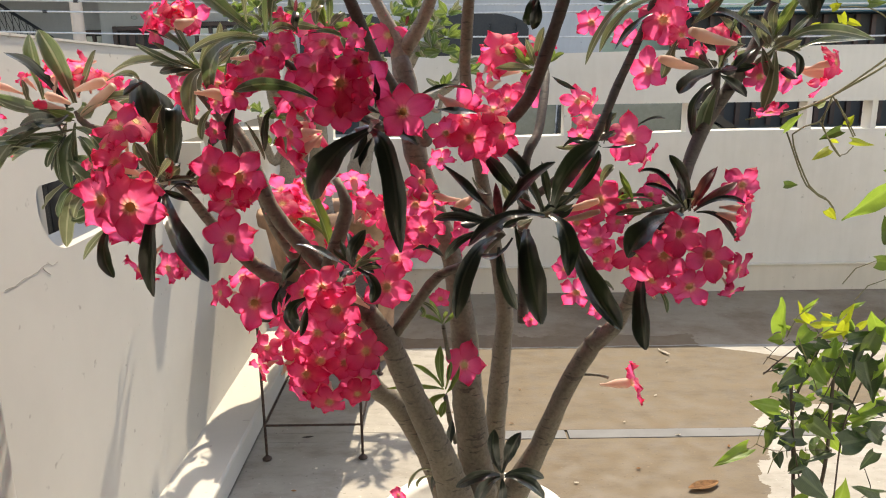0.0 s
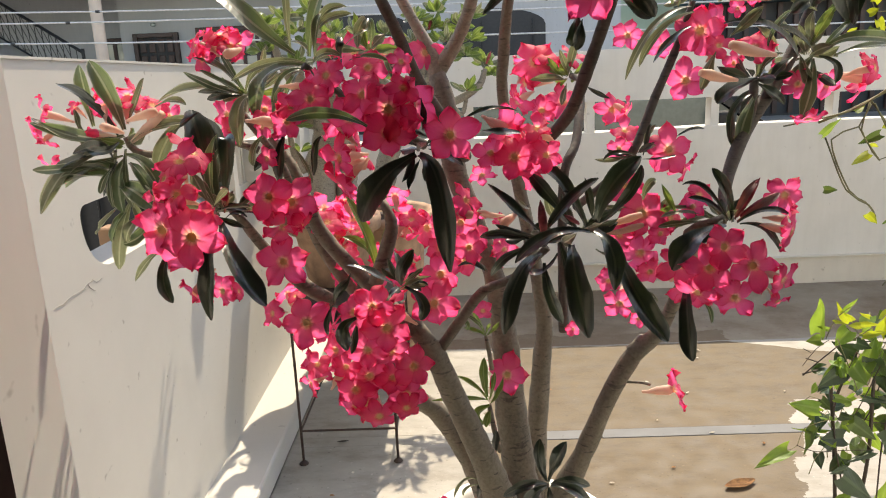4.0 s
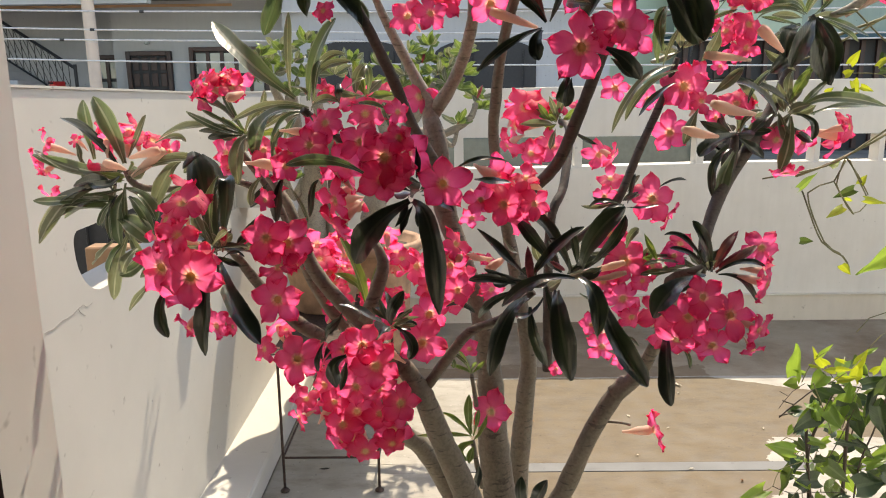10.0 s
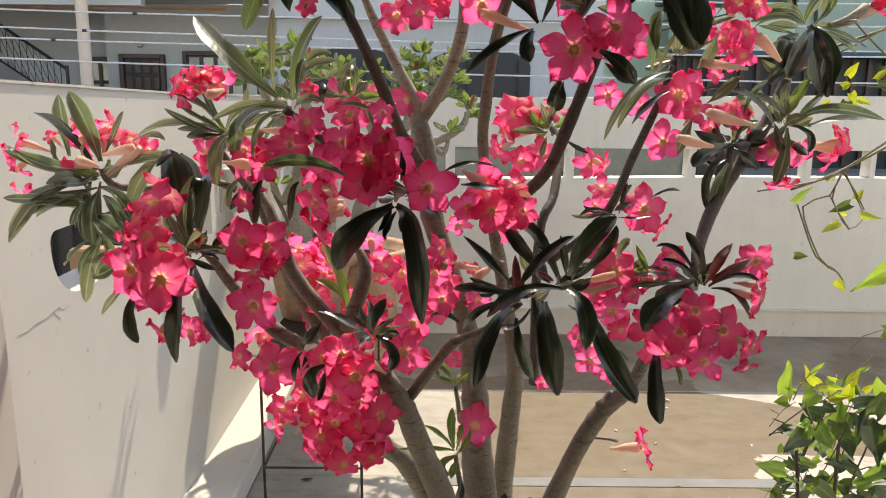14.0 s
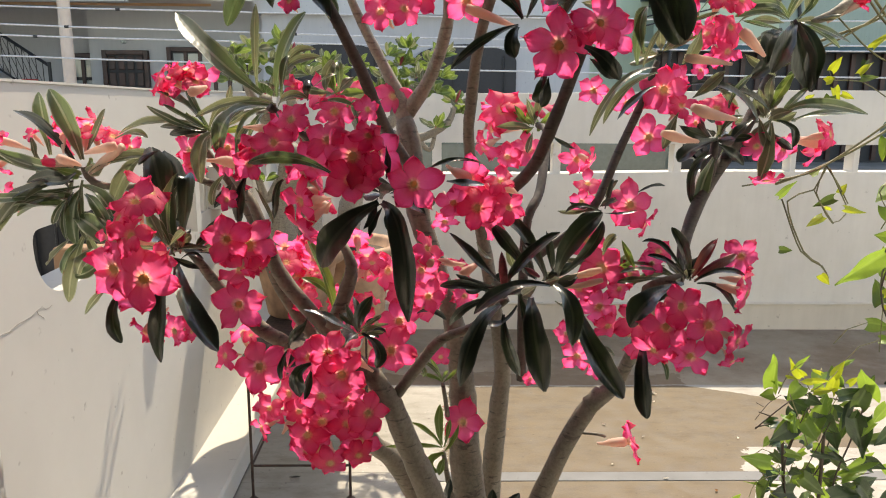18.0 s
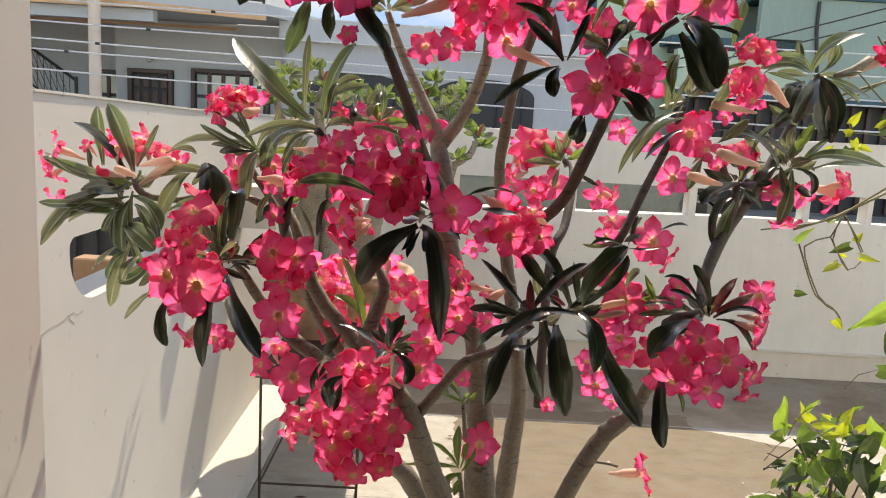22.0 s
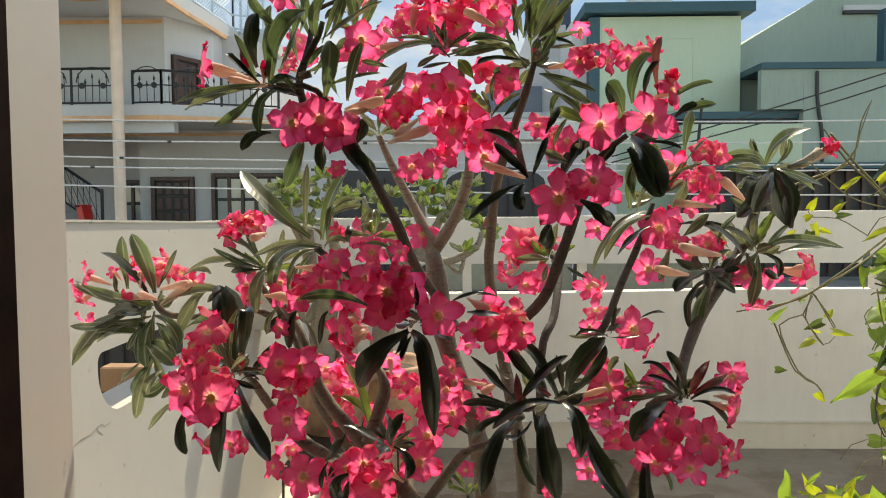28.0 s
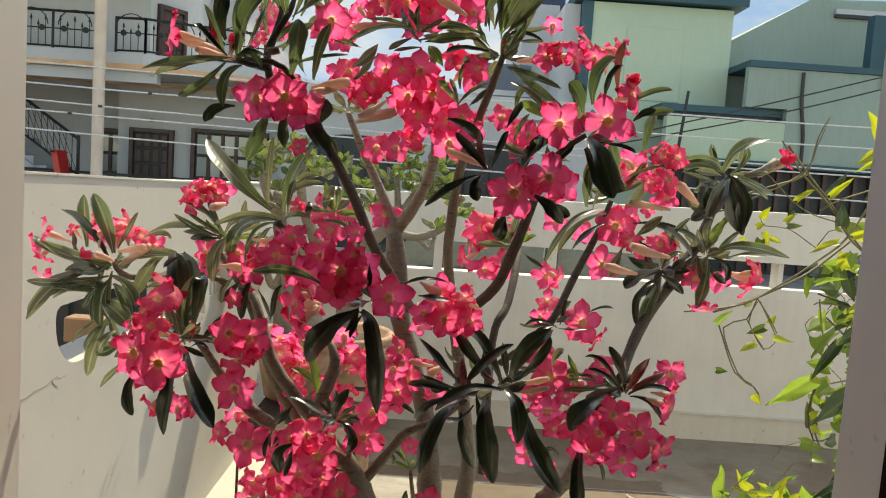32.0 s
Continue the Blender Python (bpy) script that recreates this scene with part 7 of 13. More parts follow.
# dark leaves along the left limb, blooms before the clay pot
leaf(rose, (-0.174, 0.800, 1.744), (-0.181, 0.786, 1.692), 0.020, "d", 25)
flower(rose, (-0.239, 1.159, 1.303), (-0.358, 0.706, 0.611), 0.077)
flower(rose, (-0.216, 1.152, 1.249), (0.075, 0.772, 0.631), 0.072, 0.96)
flower(rose, (-0.090, 1.179, 1.280), (0.048, 0.579, 0.814), 0.073, 0.97)
flower(rose, (-0.107, 1.156, 1.323), (-0.133, 0.775, 0.617), 0.060, 0.98)
flower(rose, (-0.052, 1.185, 1.253), (0.393, -0.855, 0.339), 0.077, 0.86, 30)
flower(rose, (-0.169, 1.193, 1.303), (0.134, 0.676, 0.725), 0.066, 0.86)
flower(rose, (-0.204, 1.190, 1.311), (-0.346, 0.649, 0.677), 0.061, 0.99)

# more blooms in the clusters
flower(rose, (-0.322, 0.860, 1.239), (0.795, -0.558, 0.238), 0.031, 0.96, 30)
flower(rose, (-0.293, 0.980, 1.471), (-0.502, -0.850, 0.160), 0.042, 0.93, 170)
flower(rose, (-0.215, 0.809, 1.490), (0.203, -0.979, 0.001), 0.047, 0.96, 300)
flower(rose, (-0.047, 0.792, 1.490), (0.750, -0.659, 0.053), 0.042, 0.86, 350)
flower(rose, (-0.146, 0.759, 1.692), (-0.208, -0.900, 0.382), 0.033, 0.93, 120)
flower(rose, (-0.108, 0.935, 1.059), (0.292, -0.873, 0.391), 0.059, 0.93, 30)
flower(rose, (-0.226, 0.971, 1.900), (0.211, -0.919, 0.332), 0.033, 0.90, 60)
flower(rose, (0.367, 0.930, 1.905), (0.510, -0.684, 0.522), 0.040, 0.86, 40)
flower(rose, (0.500, 1.040, 1.682), (0.211, -0.968, 0.134), 0.051, 0.93, 60)
flower(rose, (0.522, 1.122, 1.647), (0.107, -0.876, -0.470), 0.057, 0.90, 270)

# long arched leaves
blade(rose, (-0.557, 1.080, 1.469), (-0.558, 1.046, 1.529), (-0.585, 1.049, 1.584), 0.031, "m")
blade(rose, (-0.563, 1.070, 1.464), (-0.593, 1.047, 1.523), (-0.647, 1.058, 1.548), 0.015, "d")
blade(rose, (-0.618, 1.100, 1.475), (-0.612, 1.076, 1.536), (-0.618, 1.081, 1.579), 0.023, "m")
blade(rose, (-0.544, 1.070, 1.480), (-0.518, 1.057, 1.520), (-0.505, 1.065, 1.553), 0.012, "o")
blade(rose, (-0.560, 1.050, 1.452), (-0.625, 1.026, 1.467), (-0.692, 1.041, 1.497), 0.025, "o")
blade(rose, (-0.622, 1.060, 1.464), (-0.618, 1.046, 1.489), (-0.620, 1.045, 1.508), 0.010, "o")
blade(rose, (-0.544, 1.070, 1.450), (-0.474, 1.031, 1.475), (-0.416, 1.029, 1.486), 0.017, "o")
blade(rose, (-0.447, 1.050, 1.474), (-0.471, 1.041, 1.450), (-0.505, 1.054, 1.391), 0.025, "o")
blade(rose, (-0.561, 1.050, 1.435), (-0.615, 1.019, 1.428), (-0.661, 1.023, 1.404), 0.015, "d")
blade(rose, (-0.556, 1.060, 1.426), (-0.624, 1.018, 1.415), (-0.693, 1.021, 1.413), 0.017, "m")
blade(rose, (-0.578, 1.030, 1.415), (-0.643, 1.023, 1.397), (-0.703, 1.046, 1.343), 0.027, "o")
blade(rose, (-0.550, 1.050, 1.380), (-0.597, 1.027, 1.398), (-0.655, 1.035, 1.384), 0.035, "m")
blade(rose, (-0.545, 1.040, 1.350), (-0.565, 1.029, 1.297), (-0.585, 1.045, 1.231), 0.024, "o")
blade(rose, (-0.538, 1.030, 1.430), (-0.504, 1.015, 1.416), (-0.486, 1.020, 1.377), 0.023, "m")
blade(rose, (-0.553, 1.030, 1.420), (-0.562, 1.020, 1.400), (-0.584, 1.027, 1.363), 0.008, "d")
blade(rose, (-0.518, 1.050, 1.321), (-0.530, 1.030, 1.295), (-0.564, 1.031, 1.279), 0.022, "m")
blade(rose, (-0.492, 1.060, 1.328), (-0.508, 1.049, 1.294), (-0.539, 1.056, 1.269), 0.030, "o")
blade(rose, (-0.508, 1.060, 1.261), (-0.534, 1.053, 1.244), (-0.569, 1.064, 1.203), 0.014, "o")
blade(rose, (-0.541, 1.040, 1.439), (-0.539, 1.021, 1.388), (-0.536, 1.029, 1.341), 0.015, "o")
blade(rose, (-0.499, 1.080, 1.503), (-0.464, 1.073, 1.514), (-0.445, 1.080, 1.505), 0.012, "o")
blade(rose, (-0.349, 1.050, 1.528), (-0.414, 1.031, 1.533), (-0.479, 1.045, 1.512), 0.017, "o")
blade(rose, (-0.426, 1.060, 1.481), (-0.431, 1.049, 1.468), (-0.443, 1.049, 1.454), 0.010, "o")
blade(rose, (-0.324, 0.820, 1.371), (-0.331, 0.800, 1.456), (-0.347, 0.821, 1.510), 0.036, "d")
blade(rose, (-0.317, 0.830, 1.378), (-0.301, 0.812, 1.451), (-0.305, 0.822, 1.471), 0.024, "d")
blade(rose, (-0.326, 0.810, 1.377), (-0.317, 0.780, 1.435), (-0.302, 0.784, 1.480), 0.016, "m")
blade(rose, (-0.304, 0.760, 1.367), (-0.273, 0.707, 1.320), (-0.240, 0.705, 1.265), 0.031, "d")
blade(rose, (-0.309, 0.760, 1.364), (-0.324, 0.746, 1.307), (-0.336, 0.769, 1.226), 0.022, "d")
blade(rose, (-0.383, 0.780, 1.327), (-0.392, 0.762, 1.293), (-0.386, 0.768, 1.254), 0.017, "d")
blade(rose, (-0.298, 0.760, 1.370), (-0.281, 0.755, 1.379), (-0.268, 0.760, 1.371), 0.006, "d")
blade(rose, (-0.312, 0.780, 1.370), (-0.324, 0.774, 1.408), (-0.343, 0.785, 1.419), 0.011, "m")
blade(rose, (-0.301, 0.770, 1.376), (-0.295, 0.764, 1.399), (-0.301, 0.769, 1.412), 0.010, "r")
blade(rose, (-0.235, 1.000, 1.579), (-0.305, 0.986, 1.639), (-0.364, 1.016, 1.700), 0.038, "m")
blade(rose, (-0.246, 1.020, 1.587), (-0.241, 0.989, 1.651), (-0.238, 0.997, 1.712), 0.013, "o")
blade(rose, (-0.215, 1.010, 1.575), (-0.197, 0.994, 1.644), (-0.166, 1.014, 1.703), 0.025, "m")
blade(rose, (-0.208, 1.020, 1.590), (-0.187, 1.002, 1.637), (-0.151, 1.008, 1.647), 0.012, "o")
blade(rose, (-0.214, 1.000, 1.563), (-0.272, 0.991, 1.569), (-0.343, 1.012, 1.543), 0.013, "o")
blade(rose, (-0.210, 0.980, 1.559), (-0.276, 0.970, 1.550), (-0.303, 0.988, 1.484), 0.029, "e")
blade(rose, (-0.210, 0.980, 1.556), (-0.247, 0.951, 1.544), (-0.264, 0.951, 1.494), 0.014, "m")
blade(rose, (-0.312, 1.000, 1.519), (-0.326, 0.974, 1.498), (-0.330, 0.975, 1.443), 0.023, "o")
blade(rose, (-0.210, 1.000, 1.563), (-0.187, 0.987, 1.575), (-0.165, 0.988, 1.575), 0.012, "o")
blade(rose, (-0.327, 1.020, 1.522), (-0.343, 1.016, 1.559), (-0.360, 1.028, 1.584), 0.011, "m")
blade(rose, (-0.327, 1.020, 1.522), (-0.351, 1.002, 1.539), (-0.391, 1.007, 1.562), 0.015, "m")
blade(rose, (-0.329, 1.030, 1.524), (-0.359, 1.014, 1.562), (-0.405, 1.024, 1.581), 0.022, "m")
blade(rose, (-0.325, 1.020, 1.524), (-0.303, 1.003, 1.556), (-0.273, 1.006, 1.570), 0.012, "o")
blade(rose, (-0.326, 1.010, 1.522), (-0.362, 0.990, 1.534), (-0.413, 0.998, 1.560), 0.012, "m")
blade(rose, (-0.326, 1.010, 1.521), (-0.356, 0.993, 1.527), (-0.394, 0.997, 1.528), 0.012, "o")
blade(rose, (-0.328, 1.010, 1.519), (-0.352, 0.996, 1.523), (-0.381, 0.999, 1.516), 0.014, "d")
blade(rose, (-0.314, 1.010, 1.523), (-0.288, 1.000, 1.541), (-0.266, 1.005, 1.557), 0.011, "o")
blade(rose, (-0.104, 0.780, 1.482), (-0.151, 0.757, 1.503), (-0.207, 0.770, 1.495), 0.016, "e")
blade(rose, (-0.226, 0.840, 1.472), (-0.235, 0.834, 1.442), (-0.242, 0.846, 1.404), 0.016, "d")
blade(rose, (-0.263, 0.860, 1.468), (-0.275, 0.853, 1.450), (-0.280, 0.858, 1.426), 0.012, "o")
blade(rose, (-0.176, 0.840, 1.465), (-0.186, 0.835, 1.449), (-0.192, 0.846, 1.410), 0.011, "d")
blade(rose, (-0.229, 0.900, 1.446), (-0.214, 0.894, 1.421), (-0.206, 0.904, 1.391), 0.008, "o")
blade(rose, (-0.043, 0.800, 1.440), (-0.094, 0.793, 1.403), (-0.124, 0.817, 1.347), 0.038, "d")
blade(rose, (-0.038, 0.790, 1.441), (-0.012, 0.761, 1.400), (-0.003, 0.783, 1.279), 0.032, "d")
blade(rose, (-0.036, 0.820, 1.435), (-0.030, 0.808, 1.419), (-0.033, 0.808, 1.402), 0.013, "d")
blade(rose, (0.016, 0.830, 1.476), (0.054, 0.821, 1.493), (0.097, 0.836, 1.489), 0.010, "d")
blade(rose, (0.049, 0.840, 1.464), (0.074, 0.836, 1.462), (0.102, 0.847, 1.458), 0.014, "d")
blade(rose, (0.208, 0.920, 1.299), (0.165, 0.909, 1.376), (0.128, 0.931, 1.400), 0.025, "d")
blade(rose, (0.182, 0.920, 1.310), (0.145, 0.902, 1.360), (0.120, 0.911, 1.390), 0.021, "d")
blade(rose, (0.136, 0.900, 1.300), (0.094, 0.884, 1.341), (0.055, 0.898, 1.380), 0.017, "d")
blade(rose, (0.129, 0.890, 1.298), (0.095, 0.869, 1.311), (0.064, 0.871, 1.324), 0.010, "d")
blade(rose, (0.123, 0.870, 1.294), (0.080, 0.861, 1.311), (0.041, 0.874, 1.305), 0.014, "d")
blade(rose, (0.138, 0.890, 1.301), (0.167, 0.868, 1.349), (0.216, 0.879, 1.385), 0.021, "d")
blade(rose, (0.221, 0.930, 1.304), (0.236, 0.896, 1.367), (0.282, 0.901, 1.411), 0.031, "d")
blade(rose, (0.226, 0.930, 1.306), (0.262, 0.892, 1.355), (0.280, 0.891, 1.400), 0.017, "d")
blade(rose, (0.197, 0.840, 1.315), (0.139, 0.828, 1.315), (0.090, 0.847, 1.271), 0.020, "d")
blade(rose, (0.123, 0.870, 1.289), (0.080, 0.865, 1.276), (0.056, 0.881, 1.242), 0.013, "d")
blade(rose, (0.129, 0.860, 1.281), (0.089, 0.813, 1.253), (0.070, 0.813, 1.174), 0.027, "d")
blade(rose, (0.135, 0.870, 1.263), (0.141, 0.859, 1.221), (0.163, 0.873, 1.166), 0.019, "d")
blade(rose, (0.174, 0.860, 1.291), (0.176, 0.825, 1.247), (0.195, 0.835, 1.156), 0.036, "d")
blade(rose, (0.204, 0.840, 1.317), (0.223, 0.809, 1.292), (0.227, 0.810, 1.236), 0.028, "d")
blade(rose, (0.242, 0.850, 1.276), (0.258, 0.808, 1.227), (0.305, 0.814, 1.154), 0.033, "d")
blade(rose, (0.159, 0.880, 1.292), (0.165, 0.872, 1.263), (0.176, 0.881, 1.227), 0.014, "d")
blade(rose, (0.155, 0.870, 1.277), (0.129, 0.864, 1.251), (0.097, 0.874, 1.254), 0.013, "d")
blade(rose, (0.204, 0.920, 1.296), (0.186, 0.895, 1.343), (0.165, 0.894, 1.365), 0.012, "d")
blade(rose, (0.293, 0.930, 1.341), (0.298, 0.924, 1.362), (0.311, 0.928, 1.372), 0.013, "o")
blade(rose, (0.423, 0.910, 1.305), (0.401, 0.880, 1.360), (0.379, 0.879, 1.393), 0.016, "d")
blade(rose, (0.417, 0.910, 1.308), (0.377, 0.898, 1.359), (0.346, 0.909, 1.365), 0.009, "d")
blade(rose, (0.416, 0.900, 1.308), (0.378, 0.881, 1.341), (0.348, 0.884, 1.350), 0.009, "d")
blade(rose, (0.423, 0.900, 1.311), (0.433, 0.894, 1.345), (0.457, 0.905, 1.370), 0.012, "r")
blade(rose, (0.423, 0.890, 1.310), (0.450, 0.885, 1.330), (0.487, 0.899, 1.349), 0.012, "r")
blade(rose, (0.423, 0.890, 1.308), (0.454, 0.873, 1.330), (0.495, 0.880, 1.321), 0.009, "d")
blade(rose, (0.420, 0.870, 1.311), (0.457, 0.866, 1.303), (0.487, 0.880, 1.263), 0.010, "d")
blade(rose, (0.384, 0.870, 1.306), (0.342, 0.846, 1.291), (0.319, 0.850, 1.250), 0.034, "d")
blade(rose, (0.343, 0.860, 1.226), (0.334, 0.819, 1.183), (0.343, 0.818, 1.121), 0.025, "d")
blade(rose, (0.376, 0.900, 1.188), (0.388, 0.893, 1.174), (0.395, 0.897, 1.149), 0.008, "m")
blade(rose, (0.399, 0.950, 1.308), (0.352, 0.925, 1.319), (0.319, 0.924, 1.313), 0.011, "o")
blade(rose, (0.394, 0.950, 1.299), (0.346, 0.929, 1.301), (0.317, 0.930, 1.297), 0.011, "m")
blade(rose, (0.396, 0.950, 1.318), (0.354, 0.935, 1.324), (0.326, 0.939, 1.321), 0.009, "o")
blade(rose, (0.316, 1.050, 1.387), (0.279, 1.040, 1.400), (0.253, 1.046, 1.387), 0.008, "d")
blade(rose, (0.313, 1.040, 1.392), (0.284, 1.024, 1.386), (0.265, 1.025, 1.368), 0.010, "d")
blade(rose, (0.323, 1.060, 1.391), (0.326, 1.043, 1.421), (0.330, 1.042, 1.445), 0.010, "d")
blade(rose, (0.378, 1.060, 1.420), (0.399, 1.056, 1.430), (0.425, 1.063, 1.430), 0.008, "d")
blade(rose, (0.319, 1.050, 1.386), (0.347, 1.036, 1.388), (0.372, 1.038, 1.392), 0.006, "d")
blade(rose, (0.143, 0.800, 1.677), (0.121, 0.794, 1.703), (0.091, 0.810, 1.732), 0.015, "d")
blade(rose, (0.144, 0.800, 1.678), (0.132, 0.793, 1.703), (0.128, 0.806, 1.739), 0.011, "r")
blade(rose, (0.149, 0.800, 1.678), (0.160, 0.779, 1.708), (0.171, 0.784, 1.738), 0.012, "d")
blade(rose, (0.137, 0.790, 1.669), (0.091, 0.763, 1.648), (0.051, 0.772, 1.614), 0.012, "d")
blade(rose, (0.136, 0.780, 1.666), (0.127, 0.770, 1.649), (0.132, 0.774, 1.628), 0.020, "d")
blade(rose, (0.177, 0.820, 1.610), (0.172, 0.812, 1.590), (0.168, 0.818, 1.572), 0.020, "d")
blade(rose, (0.218, 0.770, 1.642), (0.242, 0.757, 1.626), (0.263, 0.764, 1.602), 0.021, "d")
blade(rose, (0.202, 0.820, 1.685), (0.216, 0.806, 1.712), (0.224, 0.813, 1.738), 0.018, "d")
blade(rose, (0.217, 0.850, 1.714), (0.248, 0.836, 1.729), (0.285, 0.845, 1.733), 0.012, "o")
blade(rose, (0.292, 0.780, 1.720), (0.315, 0.772, 1.684), (0.345, 0.791, 1.647), 0.029, "d")
blade(rose, (0.296, 0.780, 1.733), (0.311, 0.767, 1.713), (0.331, 0.772, 1.698), 0.022, "d")
blade(rose, (0.334, 0.950, 1.626), (0.327, 0.930, 1.664), (0.337, 0.936, 1.706), 0.018, "m")
blade(rose, (0.351, 0.980, 1.623), (0.357, 0.971, 1.651), (0.373, 0.979, 1.680), 0.008, "o")
blade(rose, (0.376, 1.000, 1.624), (0.310, 0.957, 1.596), (0.270, 0.961, 1.520), 0.014, "o")
blade(rose, (0.381, 1.000, 1.615), (0.324, 0.969, 1.589), (0.293, 0.973, 1.538), 0.013, "o")
blade(rose, (0.383, 1.020, 1.595), (0.355, 1.015, 1.578), (0.328, 1.029, 1.542), 0.013, "d")
blade(rose, (0.444, 1.050, 1.597), (0.502, 1.025, 1.591), (0.559, 1.036, 1.542), 0.018, "d")
blade(rose, (0.459, 1.050, 1.566), (0.477, 1.042, 1.551), (0.493, 1.046, 1.538), 0.011, "d")
blade(rose, (0.634, 1.120, 1.543), (0.662, 1.070, 1.568), (0.758, 1.068, 1.552), 0.020, "m")
blade(rose, (0.633, 1.120, 1.547), (0.649, 1.105, 1.572), (0.674, 1.109, 1.595), 0.018, "m")
blade(rose, (0.628, 1.130, 1.547), (0.612, 1.119, 1.583), (0.619, 1.125, 1.613), 0.016, "o")
blade(rose, (0.625, 1.110, 1.539), (0.647, 1.093, 1.524), (0.648, 1.092, 1.494), 0.014, "d")
blade(rose, (0.611, 1.100, 1.536), (0.604, 1.084, 1.485), (0.596, 1.094, 1.436), 0.024, "m")
blade(rose, (0.574, 1.090, 1.540), (0.553, 1.082, 1.526), (0.539, 1.087, 1.507), 0.016, "d")
blade(rose, (0.518, 1.090, 1.507), (0.468, 1.065, 1.493), (0.444, 1.065, 1.471), 0.026, "d")
blade(rose, (0.504, 1.080, 1.483), (0.471, 1.066, 1.454), (0.476, 1.075, 1.397), 0.015, "d")
blade(rose, (0.517, 1.090, 1.482), (0.492, 1.071, 1.439), (0.487, 1.078, 1.395), 0.025, "m")
blade(rose, (0.520, 1.090, 1.510), (0.530, 1.082, 1.535), (0.557, 1.088, 1.547), 0.012, "m")
blade(rose, (0.635, 1.130, 1.713), (0.653, 1.107, 1.758), (0.713, 1.111, 1.780), 0.024, "m")
blade(rose, (0.629, 1.120, 1.713), (0.592, 1.108, 1.733), (0.533, 1.118, 1.721), 0.017, "m")
blade(rose, (0.636, 1.110, 1.705), (0.654, 1.096, 1.653), (0.680, 1.110, 1.588), 0.039, "d")
blade(rose, (0.624, 1.120, 1.691), (0.596, 1.102, 1.673), (0.594, 1.101, 1.634), 0.028, "d")
blade(rose, (0.654, 1.140, 1.708), (0.673, 1.122, 1.734), (0.675, 1.122, 1.762), 0.012, "m")
blade(rose, (0.655, 1.130, 1.697), (0.685, 1.119, 1.688), (0.730, 1.128, 1.662), 0.011, "m")
blade(rose, (0.633, 1.130, 1.708), (0.588, 1.126, 1.717), (0.554, 1.138, 1.702), 0.010, "o")
blade(rose, (0.632, 1.140, 1.719), (0.616, 1.129, 1.746), (0.609, 1.130, 1.763), 0.004, "o")
blade(rose, (0.624, 1.120, 1.642), (0.599, 1.109, 1.632), (0.575, 1.113, 1.610), 0.026, "d")
blade(rose, (-0.258, 0.760, 1.815), (-0.306, 0.734, 1.805), (-0.382, 0.749, 1.789), 0.014, "m")
blade(rose, (-0.257, 0.750, 1.809), (-0.286, 0.724, 1.769), (-0.319, 0.729, 1.752), 0.014, "m")
blade(rose, (-0.262, 0.770, 1.819), (-0.293, 0.751, 1.846), (-0.308, 0.755, 1.861), 0.016, "d")
blade(rose, (-0.272, 0.790, 1.824), (-0.279, 0.767, 1.853), (-0.299, 0.770, 1.893), 0.012, "m")
blade(rose, (-0.268, 0.780, 1.845), (-0.271, 0.758, 1.884), (-0.262, 0.763, 1.921), 0.023, "d")
blade(rose, (-0.245, 0.770, 1.819), (-0.226, 0.746, 1.881), (-0.189, 0.760, 1.924), 0.032, "e")
blade(rose, (-0.230, 0.800, 1.904), (-0.259, 0.776, 1.927), (-0.278, 0.780, 1.959), 0.016, "m")
blade(rose, (-0.247, 0.800, 1.888), (-0.251, 0.785, 1.914), (-0.248, 0.789, 1.940), 0.013, "m")
blade(rose, (-0.216, 0.820, 1.946), (-0.233, 0.812, 1.970), (-0.252, 0.821, 1.993), 0.014, "m")
blade(rose, (-0.180, 0.800, 1.890), (-0.179, 0.774, 1.918), (-0.161, 0.773, 1.948), 0.021, "m")
blade(rose, (-0.170, 0.790, 1.888), (-0.125, 0.768, 1.909), (-0.077, 0.779, 1.941), 0.021, "m")
blade(rose, (-0.122, 0.820, 1.903), (-0.125, 0.808, 1.944), (-0.140, 0.820, 1.986), 0.020, "m")
blade(rose, (-0.162, 0.760, 1.797), (-0.151, 0.735, 1.838), (-0.150, 0.739, 1.875), 0.028, "e")
blade(rose, (-0.131, 0.780, 1.794), (-0.120, 0.751, 1.833), (-0.106, 0.754, 1.875), 0.018, "m")
blade(rose, (-0.246, 0.760, 1.819), (-0.222, 0.755, 1.822), (-0.206, 0.761, 1.804), 0.009, "e")
blade(rose, (-0.230, 0.740, 1.803), (-0.247, 0.718, 1.781), (-0.250, 0.720, 1.740), 0.017, "e")
blade(rose, (-0.241, 0.750, 1.744), (-0.266, 0.733, 1.736), (-0.280, 0.734, 1.717), 0.016, "d")
blade(rose, (-0.172, 0.800, 1.884), (-0.153, 0.782, 1.919), (-0.144, 0.788, 1.947), 0.010, "m")
blade(rose, (-0.183, 0.790, 1.836), (-0.160, 0.780, 1.863), (-0.138, 0.788, 1.879), 0.012, "m")
blade(rose, (-0.210, 0.820, 1.905), (-0.197, 0.793, 1.937), (-0.208, 0.793, 1.974), 0.015, "m")
blade(rose, (-0.161, 0.810, 1.894), (-0.144, 0.790, 1.923), (-0.136, 0.793, 1.957), 0.013, "m")
blade(rose, (0.015, 0.970, 1.912), (-0.044, 0.939, 1.909), (-0.107, 0.945, 1.879), 0.015, "e")
blade(rose, (0.009, 0.970, 1.910), (-0.026, 0.962, 1.926), (-0.075, 0.974, 1.929), 0.007, "e")
blade(rose, (0.018, 0.970, 1.898), (0.071, 0.948, 1.905), (0.121, 0.954, 1.909), 0.013, "e")
